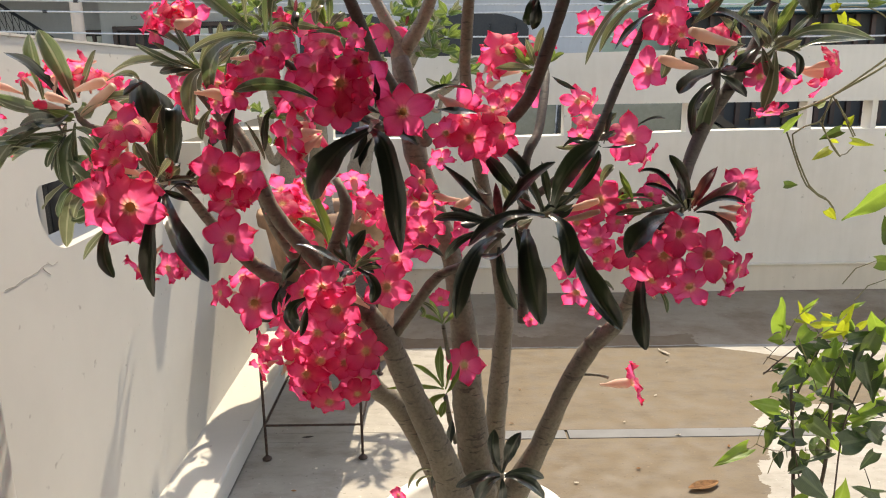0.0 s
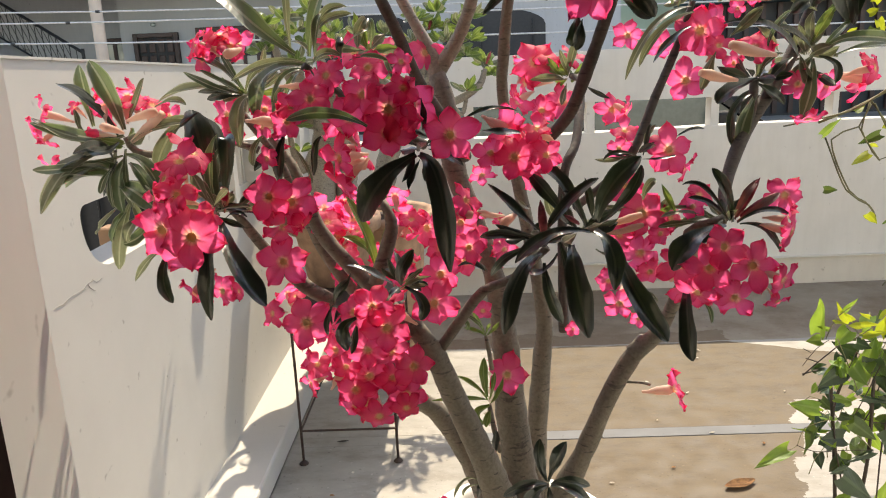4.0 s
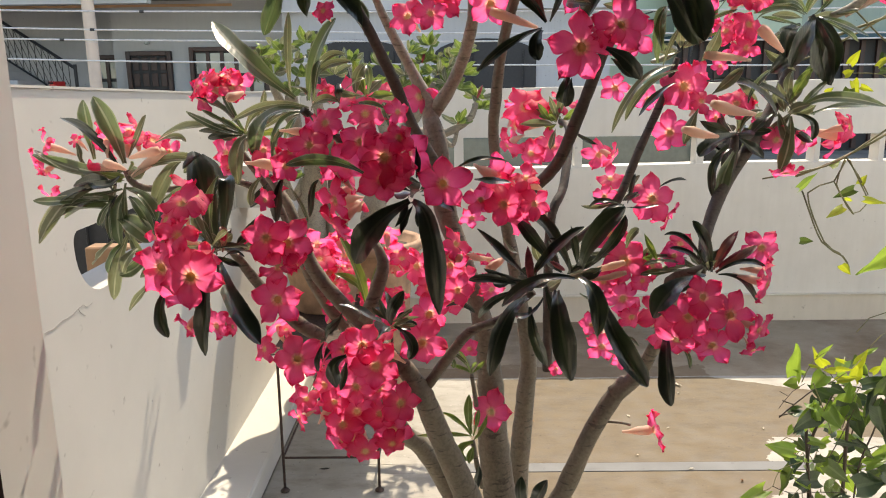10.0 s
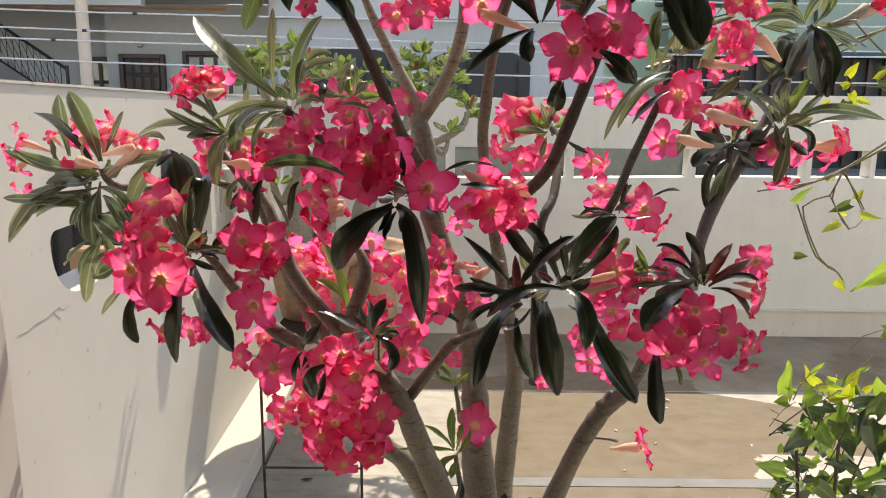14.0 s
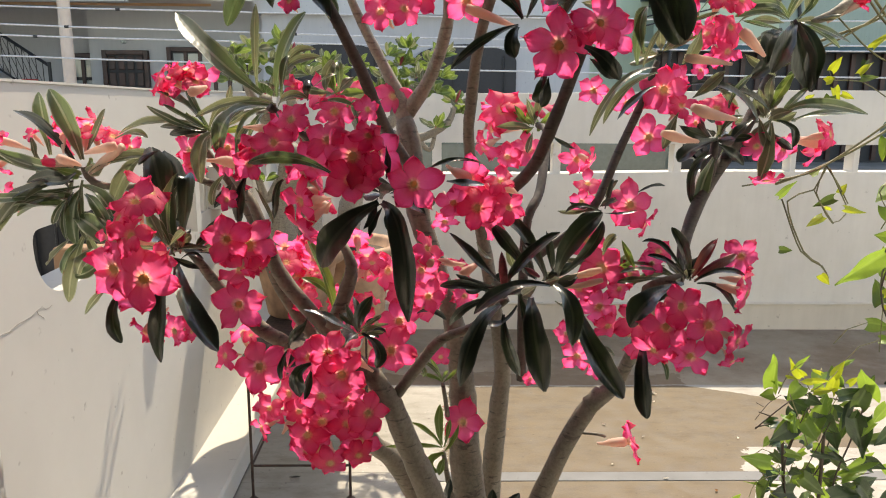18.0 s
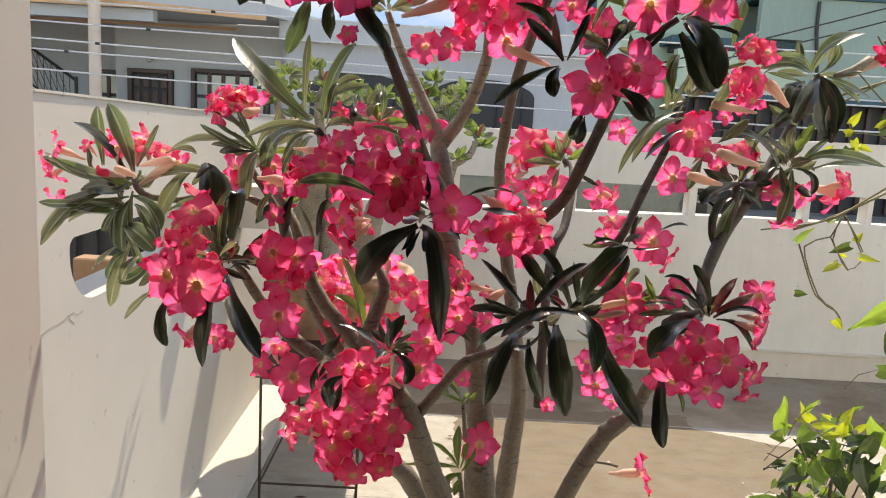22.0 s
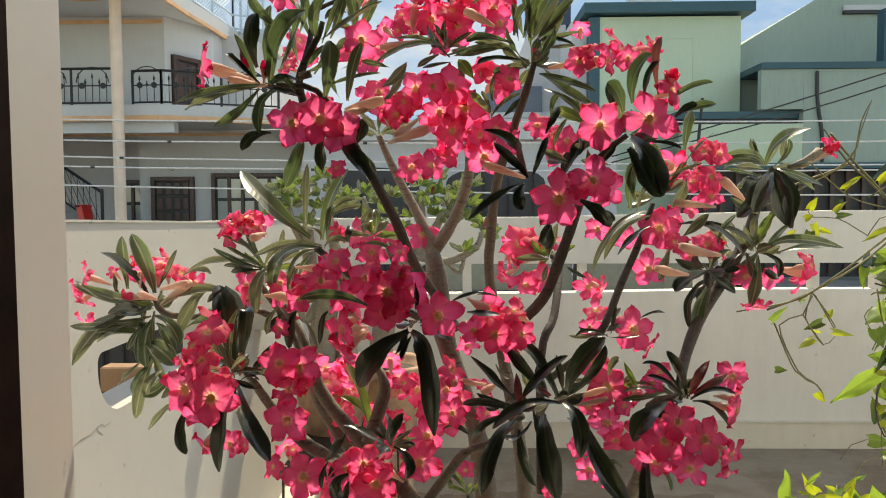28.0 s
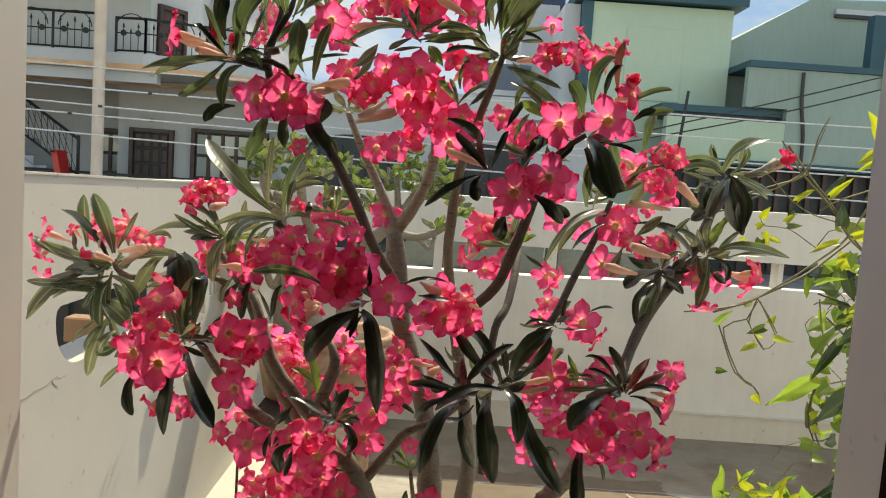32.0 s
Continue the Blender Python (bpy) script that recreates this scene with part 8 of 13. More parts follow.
blade(rose, (0.021, 0.970, 1.894), (-0.002, 0.965, 1.917), (-0.006, 0.973, 1.938), 0.012, "e")
blade(rose, (0.131, 0.930, 1.922), (0.138, 0.910, 1.950), (0.159, 0.911, 1.974), 0.017, "m")
blade(rose, (0.157, 0.930, 1.918), (0.148, 0.904, 1.967), (0.138, 0.909, 2.012), 0.016, "m")
blade(rose, (0.163, 0.920, 1.919), (0.178, 0.905, 1.958), (0.206, 0.916, 1.999), 0.018, "m")
blade(rose, (0.177, 0.920, 1.928), (0.204, 0.913, 1.955), (0.235, 0.926, 1.991), 0.013, "m")
blade(rose, (0.146, 0.930, 1.918), (0.158, 0.911, 1.960), (0.178, 0.917, 1.994), 0.013, "m")
blade(rose, (0.168, 0.920, 1.904), (0.189, 0.902, 1.910), (0.228, 0.904, 1.899), 0.009, "d")
blade(rose, (0.167, 0.910, 1.876), (0.184, 0.891, 1.898), (0.193, 0.891, 1.923), 0.016, "e")
blade(rose, (0.149, 0.910, 1.875), (0.096, 0.894, 1.876), (0.067, 0.901, 1.868), 0.012, "d")
blade(rose, (0.128, 0.920, 1.906), (0.078, 0.897, 1.914), (0.049, 0.898, 1.906), 0.013, "e")
blade(rose, (0.131, 0.910, 1.886), (0.097, 0.899, 1.897), (0.032, 0.913, 1.887), 0.009, "e")
blade(rose, (0.170, 0.900, 1.852), (0.206, 0.890, 1.841), (0.265, 0.905, 1.823), 0.013, "e")
blade(rose, (0.174, 0.890, 1.849), (0.210, 0.855, 1.818), (0.265, 0.857, 1.784), 0.016, "m")
blade(rose, (0.182, 0.920, 1.830), (0.216, 0.897, 1.807), (0.246, 0.900, 1.777), 0.014, "m")
blade(rose, (0.193, 0.930, 1.784), (0.196, 0.925, 1.809), (0.208, 0.931, 1.826), 0.012, "m")
blade(rose, (0.096, 0.980, 1.820), (0.098, 0.971, 1.850), (0.120, 0.977, 1.876), 0.013, "m")
blade(rose, (0.093, 0.980, 1.790), (0.115, 0.973, 1.816), (0.146, 0.982, 1.833), 0.008, "m")
blade(rose, (0.095, 0.980, 1.790), (0.086, 0.968, 1.818), (0.076, 0.970, 1.835), 0.008, "m")
blade(rose, (0.286, 0.740, 1.732), (0.305, 0.705, 1.699), (0.324, 0.705, 1.647), 0.031, "d")
blade(rose, (0.281, 0.770, 1.774), (0.269, 0.755, 1.798), (0.255, 0.757, 1.815), 0.022, "e")
blade(rose, (0.297, 0.780, 1.787), (0.299, 0.770, 1.829), (0.328, 0.782, 1.860), 0.022, "e")
blade(rose, (0.315, 0.780, 1.800), (0.318, 0.763, 1.827), (0.336, 0.765, 1.847), 0.016, "d")
blade(rose, (0.338, 0.790, 1.801), (0.327, 0.766, 1.848), (0.337, 0.771, 1.883), 0.012, "r")
blade(rose, (0.354, 0.800, 1.791), (0.381, 0.781, 1.809), (0.418, 0.786, 1.818), 0.011, "m")
blade(rose, (0.371, 0.800, 1.770), (0.393, 0.785, 1.782), (0.424, 0.789, 1.786), 0.013, "m")
blade(rose, (0.364, 0.790, 1.767), (0.376, 0.780, 1.779), (0.395, 0.783, 1.785), 0.012, "d")
blade(rose, (0.425, 0.950, 1.728), (0.427, 0.945, 1.765), (0.438, 0.956, 1.797), 0.018, "m")
blade(rose, (0.298, 0.780, 1.730), (0.340, 0.755, 1.726), (0.363, 0.756, 1.717), 0.006, "d")
blade(rose, (0.383, 0.950, 1.670), (0.371, 0.925, 1.709), (0.361, 0.924, 1.739), 0.021, "m")
blade(rose, (0.337, 0.930, 1.642), (0.328, 0.926, 1.679), (0.340, 0.937, 1.708), 0.019, "m")
blade(rose, (0.172, 0.820, 1.746), (0.182, 0.816, 1.768), (0.193, 0.823, 1.788), 0.012, "d")
blade(rose, (0.077, 0.840, 1.754), (0.110, 0.836, 1.743), (0.135, 0.849, 1.721), 0.018, "d")
blade(rose, (0.187, 0.850, 1.724), (0.194, 0.837, 1.749), (0.208, 0.841, 1.771), 0.009, "m")
blade(rose, (0.092, 0.980, 2.031), (0.082, 0.977, 2.006), (0.062, 0.985, 1.989), 0.012, "m")
blade(rose, (0.023, 1.000, 1.993), (0.013, 0.996, 2.012), (0.003, 1.004, 2.042), 0.012, "m")
blade(rose, (0.442, 1.020, 1.704), (0.460, 0.998, 1.733), (0.490, 1.000, 1.762), 0.008, "m")
blade(rose, (0.417, 1.020, 1.684), (0.435, 1.012, 1.694), (0.477, 1.020, 1.709), 0.008, "m")

# shoots at the foot and small leaves among the blooms
blade(rose, (0.153, 1.020, 0.807), (0.138, 1.012, 0.854), (0.140, 1.023, 0.892), 0.022, "d")
blade(rose, (0.155, 1.020, 0.807), (0.167, 1.001, 0.860), (0.185, 1.004, 0.895), 0.025, "d")
blade(rose, (0.157, 1.000, 0.814), (0.188, 0.995, 0.823), (0.227, 1.006, 0.805), 0.019, "d")
blade(rose, (0.156, 0.990, 0.817), (0.191, 0.973, 0.818), (0.224, 0.977, 0.783), 0.021, "d")
blade(rose, (0.149, 1.000, 0.815), (0.113, 0.987, 0.822), (0.071, 0.995, 0.796), 0.019, "d")
blade(rose, (0.147, 0.980, 0.823), (0.122, 0.975, 0.808), (0.108, 0.984, 0.769), 0.023, "d")
blade(rose, (0.150, 0.980, 0.820), (0.151, 0.973, 0.798), (0.148, 0.979, 0.761), 0.017, "d")
blade(rose, (0.050, 1.090, 0.939), (0.027, 1.072, 0.976), (-0.007, 1.075, 0.996), 0.010, "g")
blade(rose, (0.050, 1.090, 0.945), (0.044, 1.071, 0.992), (0.046, 1.073, 1.032), 0.016, "g")
blade(rose, (0.050, 1.080, 0.944), (0.015, 1.056, 0.960), (-0.052, 1.060, 0.956), 0.009, "g")
blade(rose, (0.054, 1.100, 0.935), (0.062, 1.092, 0.969), (0.065, 1.097, 0.992), 0.010, "g")
blade(rose, (0.053, 1.070, 0.937), (0.033, 1.068, 0.923), (0.036, 1.075, 0.895), 0.023, "g")
blade(rose, (0.027, 1.100, 0.767), (-0.000, 1.096, 0.767), (-0.021, 1.104, 0.726), 0.009, "o")
blade(rose, (0.030, 1.100, 0.757), (0.005, 1.092, 0.755), (-0.003, 1.094, 0.737), 0.006, "o")
blade(rose, (0.061, 1.100, 0.816), (0.061, 1.090, 0.850), (0.065, 1.092, 0.876), 0.015, "d")
blade(rose, (0.026, 1.080, 0.736), (0.030, 1.077, 0.761), (0.037, 1.081, 0.765), 0.013, "d")
blade(rose, (-0.083, 0.860, 1.235), (-0.115, 0.836, 1.265), (-0.154, 0.839, 1.279), 0.017, "d")
blade(rose, (-0.079, 0.860, 1.239), (-0.076, 0.846, 1.268), (-0.057, 0.850, 1.296), 0.019, "d")
blade(rose, (-0.074, 0.870, 1.234), (-0.048, 0.849, 1.215), (-0.052, 0.848, 1.188), 0.017, "d")
blade(rose, (-0.179, 0.850, 1.218), (-0.170, 0.837, 1.242), (-0.153, 0.837, 1.258), 0.010, "d")
blade(rose, (-0.181, 0.850, 1.215), (-0.189, 0.841, 1.195), (-0.191, 0.845, 1.171), 0.009, "d")
blade(rose, (-0.146, 0.840, 1.197), (-0.166, 0.832, 1.181), (-0.163, 0.839, 1.147), 0.022, "d")
blade(rose, (-0.081, 0.880, 1.235), (-0.058, 0.873, 1.252), (-0.046, 0.877, 1.260), 0.007, "o")
blade(rose, (-0.081, 0.880, 1.226), (-0.058, 0.870, 1.234), (-0.042, 0.872, 1.234), 0.007, "o")
blade(rose, (0.006, 0.950, 1.240), (0.029, 0.947, 1.246), (0.053, 0.955, 1.228), 0.009, "d")
blade(rose, (-0.136, 1.050, 1.206), (-0.147, 1.028, 1.273), (-0.180, 1.042, 1.345), 0.022, "g")
blade(rose, (-0.133, 1.050, 1.211), (-0.119, 1.024, 1.255), (-0.104, 1.025, 1.306), 0.016, "g")
blade(rose, (-0.142, 1.060, 1.224), (-0.155, 1.039, 1.260), (-0.190, 1.039, 1.275), 0.014, "g")
blade(rose, (0.350, 0.960, 1.285), (0.371, 0.956, 1.301), (0.407, 0.967, 1.306), 0.013, "o")
blade(rose, (0.233, 0.970, 1.328), (0.260, 0.967, 1.321), (0.285, 0.976, 1.328), 0.013, "o")
blade(rose, (0.240, 0.970, 1.279), (0.272, 0.965, 1.287), (0.312, 0.976, 1.278), 0.013, "o")
blade(rose, (0.228, 0.970, 1.255), (0.255, 0.962, 1.243), (0.274, 0.967, 1.252), 0.011, "o")
blade(rose, (0.322, 0.920, 1.229), (0.336, 0.910, 1.242), (0.344, 0.911, 1.261), 0.013, "o")
blade(rose, (0.319, 0.930, 1.177), (0.302, 0.921, 1.192), (0.288, 0.921, 1.185), 0.009, "o")
blade(rose, (-0.013, 1.050, 1.124), (0.013, 1.040, 1.113), (0.015, 1.041, 1.098), 0.010, "m")
blade(rose, (0.002, 1.050, 1.125), (0.028, 1.037, 1.120), (0.044, 1.038, 1.100), 0.008, "m")
blade(rose, (0.101, 0.980, 1.350), (0.111, 0.977, 1.332), (0.126, 0.983, 1.322), 0.009, "o")
blade(rose, (0.155, 0.960, 1.356), (0.151, 0.956, 1.338), (0.163, 0.963, 1.308), 0.013, "o")
blade(rose, (-0.204, 0.780, 1.824), (-0.224, 0.760, 1.827), (-0.246, 0.770, 1.817), 0.011, "d")
blade(rose, (-0.201, 0.770, 1.799), (-0.223, 0.750, 1.805), (-0.255, 0.760, 1.812), 0.009, "d")
blade(rose, (-0.204, 0.820, 1.849), (-0.184, 0.800, 1.865), (-0.168, 0.810, 1.884), 0.013, "m")
blade(rose, (-0.166, 0.790, 1.815), (-0.128, 0.770, 1.825), (-0.081, 0.780, 1.835), 0.008, "e")
blade(rose, (-0.131, 0.900, 1.916), (-0.148, 0.880, 1.929), (-0.172, 0.890, 1.943), 0.012, "m")
blade(rose, (-0.131, 0.900, 1.918), (-0.136, 0.880, 1.937), (-0.148, 0.890, 1.965), 0.014, "m")
blade(rose, (-0.125, 0.890, 1.918), (-0.109, 0.870, 1.944), (-0.099, 0.880, 1.976), 0.017, "m")
blade(rose, (-0.122, 0.900, 1.915), (-0.099, 0.880, 1.905), (-0.081, 0.890, 1.903), 0.008, "o")
blade(rose, (-0.132, 0.920, 1.919), (-0.149, 0.900, 1.911), (-0.171, 0.910, 1.893), 0.012, "o")
blade(rose, (-0.144, 0.860, 1.945), (-0.160, 0.840, 1.945), (-0.176, 0.850, 1.933), 0.008, "d")
blade(rose, (-0.223, 0.830, 1.889), (-0.214, 0.810, 1.915), (-0.204, 0.820, 1.943), 0.012, "m")
blade(rose, (-0.238, 0.810, 1.845), (-0.222, 0.790, 1.867), (-0.212, 0.800, 1.907), 0.007, "e")
blade(rose, (-0.247, 0.820, 1.838), (-0.229, 0.800, 1.864), (-0.221, 0.810, 1.897), 0.006, "m")
blade(rose, (-0.194, 0.830, 1.898), (-0.204, 0.810, 1.923), (-0.216, 0.820, 1.955), 0.012, "m")
blade(rose, (-0.200, 0.840, 1.894), (-0.188, 0.820, 1.922), (-0.186, 0.830, 1.957), 0.012, "e")
blade(rose, (-0.206, 0.830, 1.846), (-0.182, 0.810, 1.849), (-0.166, 0.820, 1.865), 0.007, "m")
blade(rose, (-0.222, 0.850, 1.870), (-0.224, 0.830, 1.891), (-0.231, 0.840, 1.918), 0.011, "m")
blade(rose, (-0.204, 0.800, 1.740), (-0.211, 0.780, 1.707), (-0.230, 0.790, 1.665), 0.022, "e")
blade(rose, (-0.158, 0.800, 1.744), (-0.127, 0.780, 1.708), (-0.101, 0.790, 1.672), 0.030, "d")
blade(rose, (-0.140, 0.840, 1.728), (-0.109, 0.820, 1.702), (-0.101, 0.830, 1.665), 0.020, "e")
blade(rose, (-0.147, 0.800, 1.802), (-0.153, 0.780, 1.819), (-0.153, 0.790, 1.844), 0.008, "m")
blade(rose, (-0.257, 0.800, 1.840), (-0.255, 0.780, 1.880), (-0.248, 0.790, 1.914), 0.010, "m")
blade(rose, (-0.149, 0.840, 1.853), (-0.128, 0.820, 1.862), (-0.112, 0.830, 1.901), 0.006, "o")
blade(rose, (-0.201, 0.950, 1.560), (-0.180, 0.930, 1.578), (-0.155, 0.940, 1.573), 0.012, "o")
blade(rose, (-0.236, 0.950, 1.536), (-0.250, 0.930, 1.521), (-0.262, 0.940, 1.483), 0.013, "o")
blade(rose, (-0.217, 0.940, 1.551), (-0.226, 0.920, 1.543), (-0.243, 0.930, 1.510), 0.011, "m")
blade(rose, (-0.208, 0.960, 1.575), (-0.209, 0.940, 1.589), (-0.231, 0.950, 1.597), 0.010, "o")
blade(rose, (-0.139, 1.020, 1.583), (-0.134, 1.000, 1.610), (-0.123, 1.010, 1.630), 0.018, "o")
blade(rose, (-0.121, 1.030, 1.583), (-0.115, 1.010, 1.611), (-0.120, 1.020, 1.629), 0.012, "m")
blade(rose, (-0.158, 0.960, 1.570), (-0.157, 0.940, 1.587), (-0.155, 0.950, 1.600), 0.012, "d")
blade(rose, (-0.143, 0.940, 1.566), (-0.109, 0.920, 1.569), (-0.075, 0.930, 1.556), 0.011, "e")
blade(rose, (-0.068, 0.950, 1.524), (-0.079, 0.930, 1.547), (-0.087, 0.940, 1.572), 0.019, "m")
blade(rose, (-0.205, 1.000, 1.572), (-0.195, 0.980, 1.617), (-0.187, 0.990, 1.637), 0.014, "m")
blade(rose, (-0.198, 1.000, 1.608), (-0.179, 0.980, 1.628), (-0.142, 0.990, 1.636), 0.013, "o")
blade(rose, (-0.152, 0.980, 1.590), (-0.130, 0.960, 1.603), (-0.115, 0.970, 1.609), 0.008, "o")
blade(rose, (-0.555, 1.050, 1.460), (-0.585, 1.030, 1.517), (-0.641, 1.040, 1.550), 0.014, "d")
blade(rose, (-0.545, 1.050, 1.460), (-0.596, 1.030, 1.462), (-0.695, 1.040, 1.489), 0.022, "m")
blade(rose, (-0.561, 1.040, 1.436), (-0.627, 1.020, 1.418), (-0.697, 1.030, 1.337), 0.024, "o")
blade(rose, (-0.559, 1.060, 1.402), (-0.596, 1.040, 1.405), (-0.657, 1.050, 1.377), 0.034, "m")
blade(rose, (-0.544, 1.040, 1.421), (-0.551, 1.020, 1.389), (-0.556, 1.030, 1.334), 0.030, "m")
blade(rose, (-0.557, 1.030, 1.382), (-0.522, 1.010, 1.371), (-0.497, 1.020, 1.341), 0.035, "m")
blade(rose, (-0.534, 1.030, 1.417), (-0.509, 1.010, 1.401), (-0.494, 1.020, 1.360), 0.020, "e")
blade(rose, (-0.566, 1.040, 1.425), (-0.577, 1.020, 1.447), (-0.626, 1.030, 1.436), 0.018, "d")
blade(rose, (-0.546, 1.030, 1.452), (-0.563, 1.010, 1.440), (-0.597, 1.020, 1.443), 0.015, "d")
blade(rose, (-0.560, 1.020, 1.409), (-0.567, 1.000, 1.395), (-0.581, 1.010, 1.371), 0.011, "e")
blade(rose, (-0.563, 1.020, 1.409), (-0.559, 1.000, 1.378), (-0.562, 1.010, 1.346), 0.008, "e")
blade(rose, (-0.572, 1.040, 1.339), (-0.583, 1.020, 1.323), (-0.608, 1.030, 1.298), 0.014, "o")
blade(rose, (-0.552, 1.040, 1.336), (-0.564, 1.020, 1.318), (-0.583, 1.030, 1.283), 0.016, "e")
blade(rose, (-0.528, 1.030, 1.327), (-0.540, 1.010, 1.311), (-0.554, 1.020, 1.286), 0.020, "o")
blade(rose, (-0.527, 1.030, 1.448), (-0.474, 1.010, 1.476), (-0.409, 1.020, 1.479), 0.016, "o")
blade(rose, (-0.477, 1.030, 1.408), (-0.443, 1.010, 1.424), (-0.412, 1.020, 1.429), 0.015, "m")
blade(rose, (-0.395, 1.000, 1.488), (-0.368, 0.980, 1.443), (-0.376, 0.990, 1.356), 0.038, "d")
blade(rose, (-0.353, 0.980, 1.448), (-0.366, 0.960, 1.422), (-0.378, 0.970, 1.362), 0.016, "e")
blade(rose, (0.638, 1.130, 1.708), (0.586, 1.110, 1.723), (0.541, 1.120, 1.711), 0.018, "m")
blade(rose, (0.629, 1.120, 1.686), (0.588, 1.100, 1.694), (0.550, 1.110, 1.704), 0.008, "e")
blade(rose, (0.640, 1.110, 1.700), (0.618, 1.090, 1.668), (0.604, 1.100, 1.619), 0.031, "d")
blade(rose, (0.645, 1.110, 1.700), (0.671, 1.090, 1.653), (0.672, 1.100, 1.588), 0.031, "d")
blade(rose, (0.655, 1.120, 1.704), (0.685, 1.100, 1.690), (0.738, 1.110, 1.669), 0.014, "e")
blade(rose, (0.651, 1.110, 1.539), (0.694, 1.090, 1.552), (0.770, 1.100, 1.552), 0.016, "e")
blade(rose, (0.610, 1.100, 1.547), (0.563, 1.080, 1.579), (0.494, 1.090, 1.601), 0.016, "d")
blade(rose, (0.535, 1.100, 1.557), (0.537, 1.080, 1.589), (0.566, 1.090, 1.615), 0.010, "e")
furled(rose, (-0.549, 1.030, 1.462), (-0.596, 1.020, 1.472), 0.0158)
part("flower_tube", tube([(-0.524, 1.030, 1.452), (-0.490, 1.015, 1.474), (-0.456, 1.000, 1.497)], [0.0035, 0.0085, 0.0065], 8, fine=0.012), TUBE, rose, smooth=True)
limb(rose, [(-0.194, 0.800, 1.769), (-0.203, 0.800, 1.797), (-0.208, 0.800, 1.821), (-0.206, 0.800, 1.843), (-0.192, 0.800, 1.871), (-0.178, 0.800, 1.895), (-0.171, 0.800, 1.917)], [0.0070, 0.0065, 0.0060, 0.0055, 0.0052, 0.0050, 0.0040], "d", "branch", 71)
limb(rose, [(-0.206, 0.800, 1.809), (-0.229, 0.800, 1.813), (-0.253, 0.800, 1.820), (-0.265, 0.800, 1.823)], [0.0060, 0.0050, 0.0045, 0.0040], "d", "branch", 72)
limb(rose, [(-0.205, 0.785, 1.832), (-0.187, 0.785, 1.836)], [0.0062, 0.0060], "p", "branch_stub", 73)
flower(rose, (-0.232, 0.920, 1.916), (0.757, -0.604, 0.250), 0.050, 0.85, 20)
flower(rose, (-0.254, 0.930, 1.874), (-0.515, -0.786, 0.343), 0.042, 0.80, 60)
flower(rose, (-0.222, 0.950, 1.897), (0.522, -0.852, -0.049), 0.044, 0.85, 40)
flower(rose, (-0.257, 0.970, 1.908), (-0.262, -0.705, 0.659), 0.040, 0.80, 10)
flower(rose, (-0.174, 0.960, 1.589), (0.757, -0.470, 0.453), 0.045, 0.75, 30)
furled(rose, (0.709, 1.140, 1.705), (0.779, 1.130, 1.755), 0.0221)
furled(rose, (-0.557, 1.060, 1.458), (-0.607, 1.050, 1.467), 0.0166)
furled(rose, (0.338, 0.790, 1.803), (0.364, 0.780, 1.838), 0.0218)
furled(rose, (0.387, 0.950, 1.678), (0.391, 0.940, 1.709), 0.0087)
furled(rose, (-0.255, 0.770, 1.819), (-0.252, 0.760, 1.853), 0.0133)
furled(rose, (-0.275, 0.770, 1.825), (-0.284, 0.760, 1.858), 0.0100)
furled(rose, (0.132, 0.940, 1.962), (0.130, 0.930, 1.988), 0.0085)
furled(rose, (-0.301, 0.770, 1.382), (-0.295, 0.760, 1.404), 0.0093)
furled(rose, (0.120, 1.450, 1.584), (0.109, 1.440, 1.600), 0.0100)
furled(rose, (-0.088, 1.000, 1.774), (-0.099, 0.990, 1.805), 0.0100)
furled(rose, (0.306, 0.950, 1.649), (0.299, 0.940, 1.676), 0.0078)
furled(rose, (0.168, 0.920, 1.878), (0.162, 0.910, 1.897), 0.0103)

leaf(rose, (-0.249, 0.780, 1.821), (-0.383, 0.770, 1.790), 0.012, "o", 25)
leaf(rose, (-0.057, 1.000, 1.872), (-0.102, 0.968, 1.826), 0.014, "o", -25)
leaf(rose, (0.133, 0.940, 1.902), (0.066, 0.928, 1.917), 0.013, "o", 15)
leaf(rose, (0.168, 0.940, 1.915), (0.226, 0.917, 1.980), 0.013, "o", 15)
leaf(rose, (0.139, 0.940, 1.915), (0.126, 0.943, 1.988), 0.009, "d", 0)
leaf(rose, (0.177, 0.940, 1.917), (0.240, 0.949, 1.924), 0.009, "o", -25)
leaf(rose, (0.177, 0.940, 1.902), (0.233, 0.902, 1.899), 0.007, "o", 0)
leaf(rose, (0.160, 0.950, 1.906), (0.162, 0.933, 1.968), 0.015, "g", -25)
leaf(rose, (0.190, 0.950, 1.907), (0.212, 0.927, 1.968), 0.014, "o", 15)
leaf(rose, (0.158, 0.950, 1.912), (0.214, 0.949, 2.009), 0.020, "o", 25)
leaf(rose, (0.156, 0.950, 1.915), (0.167, 0.952, 2.017), 0.014, "g", -10)
leaf(rose, (0.162, 0.950, 1.908), (0.236, 0.924, 1.992), 0.018, "o", 0)
leaf(rose, (0.111, 0.950, 1.905), (0.038, 0.916, 1.888), 0.013, "o", 15)

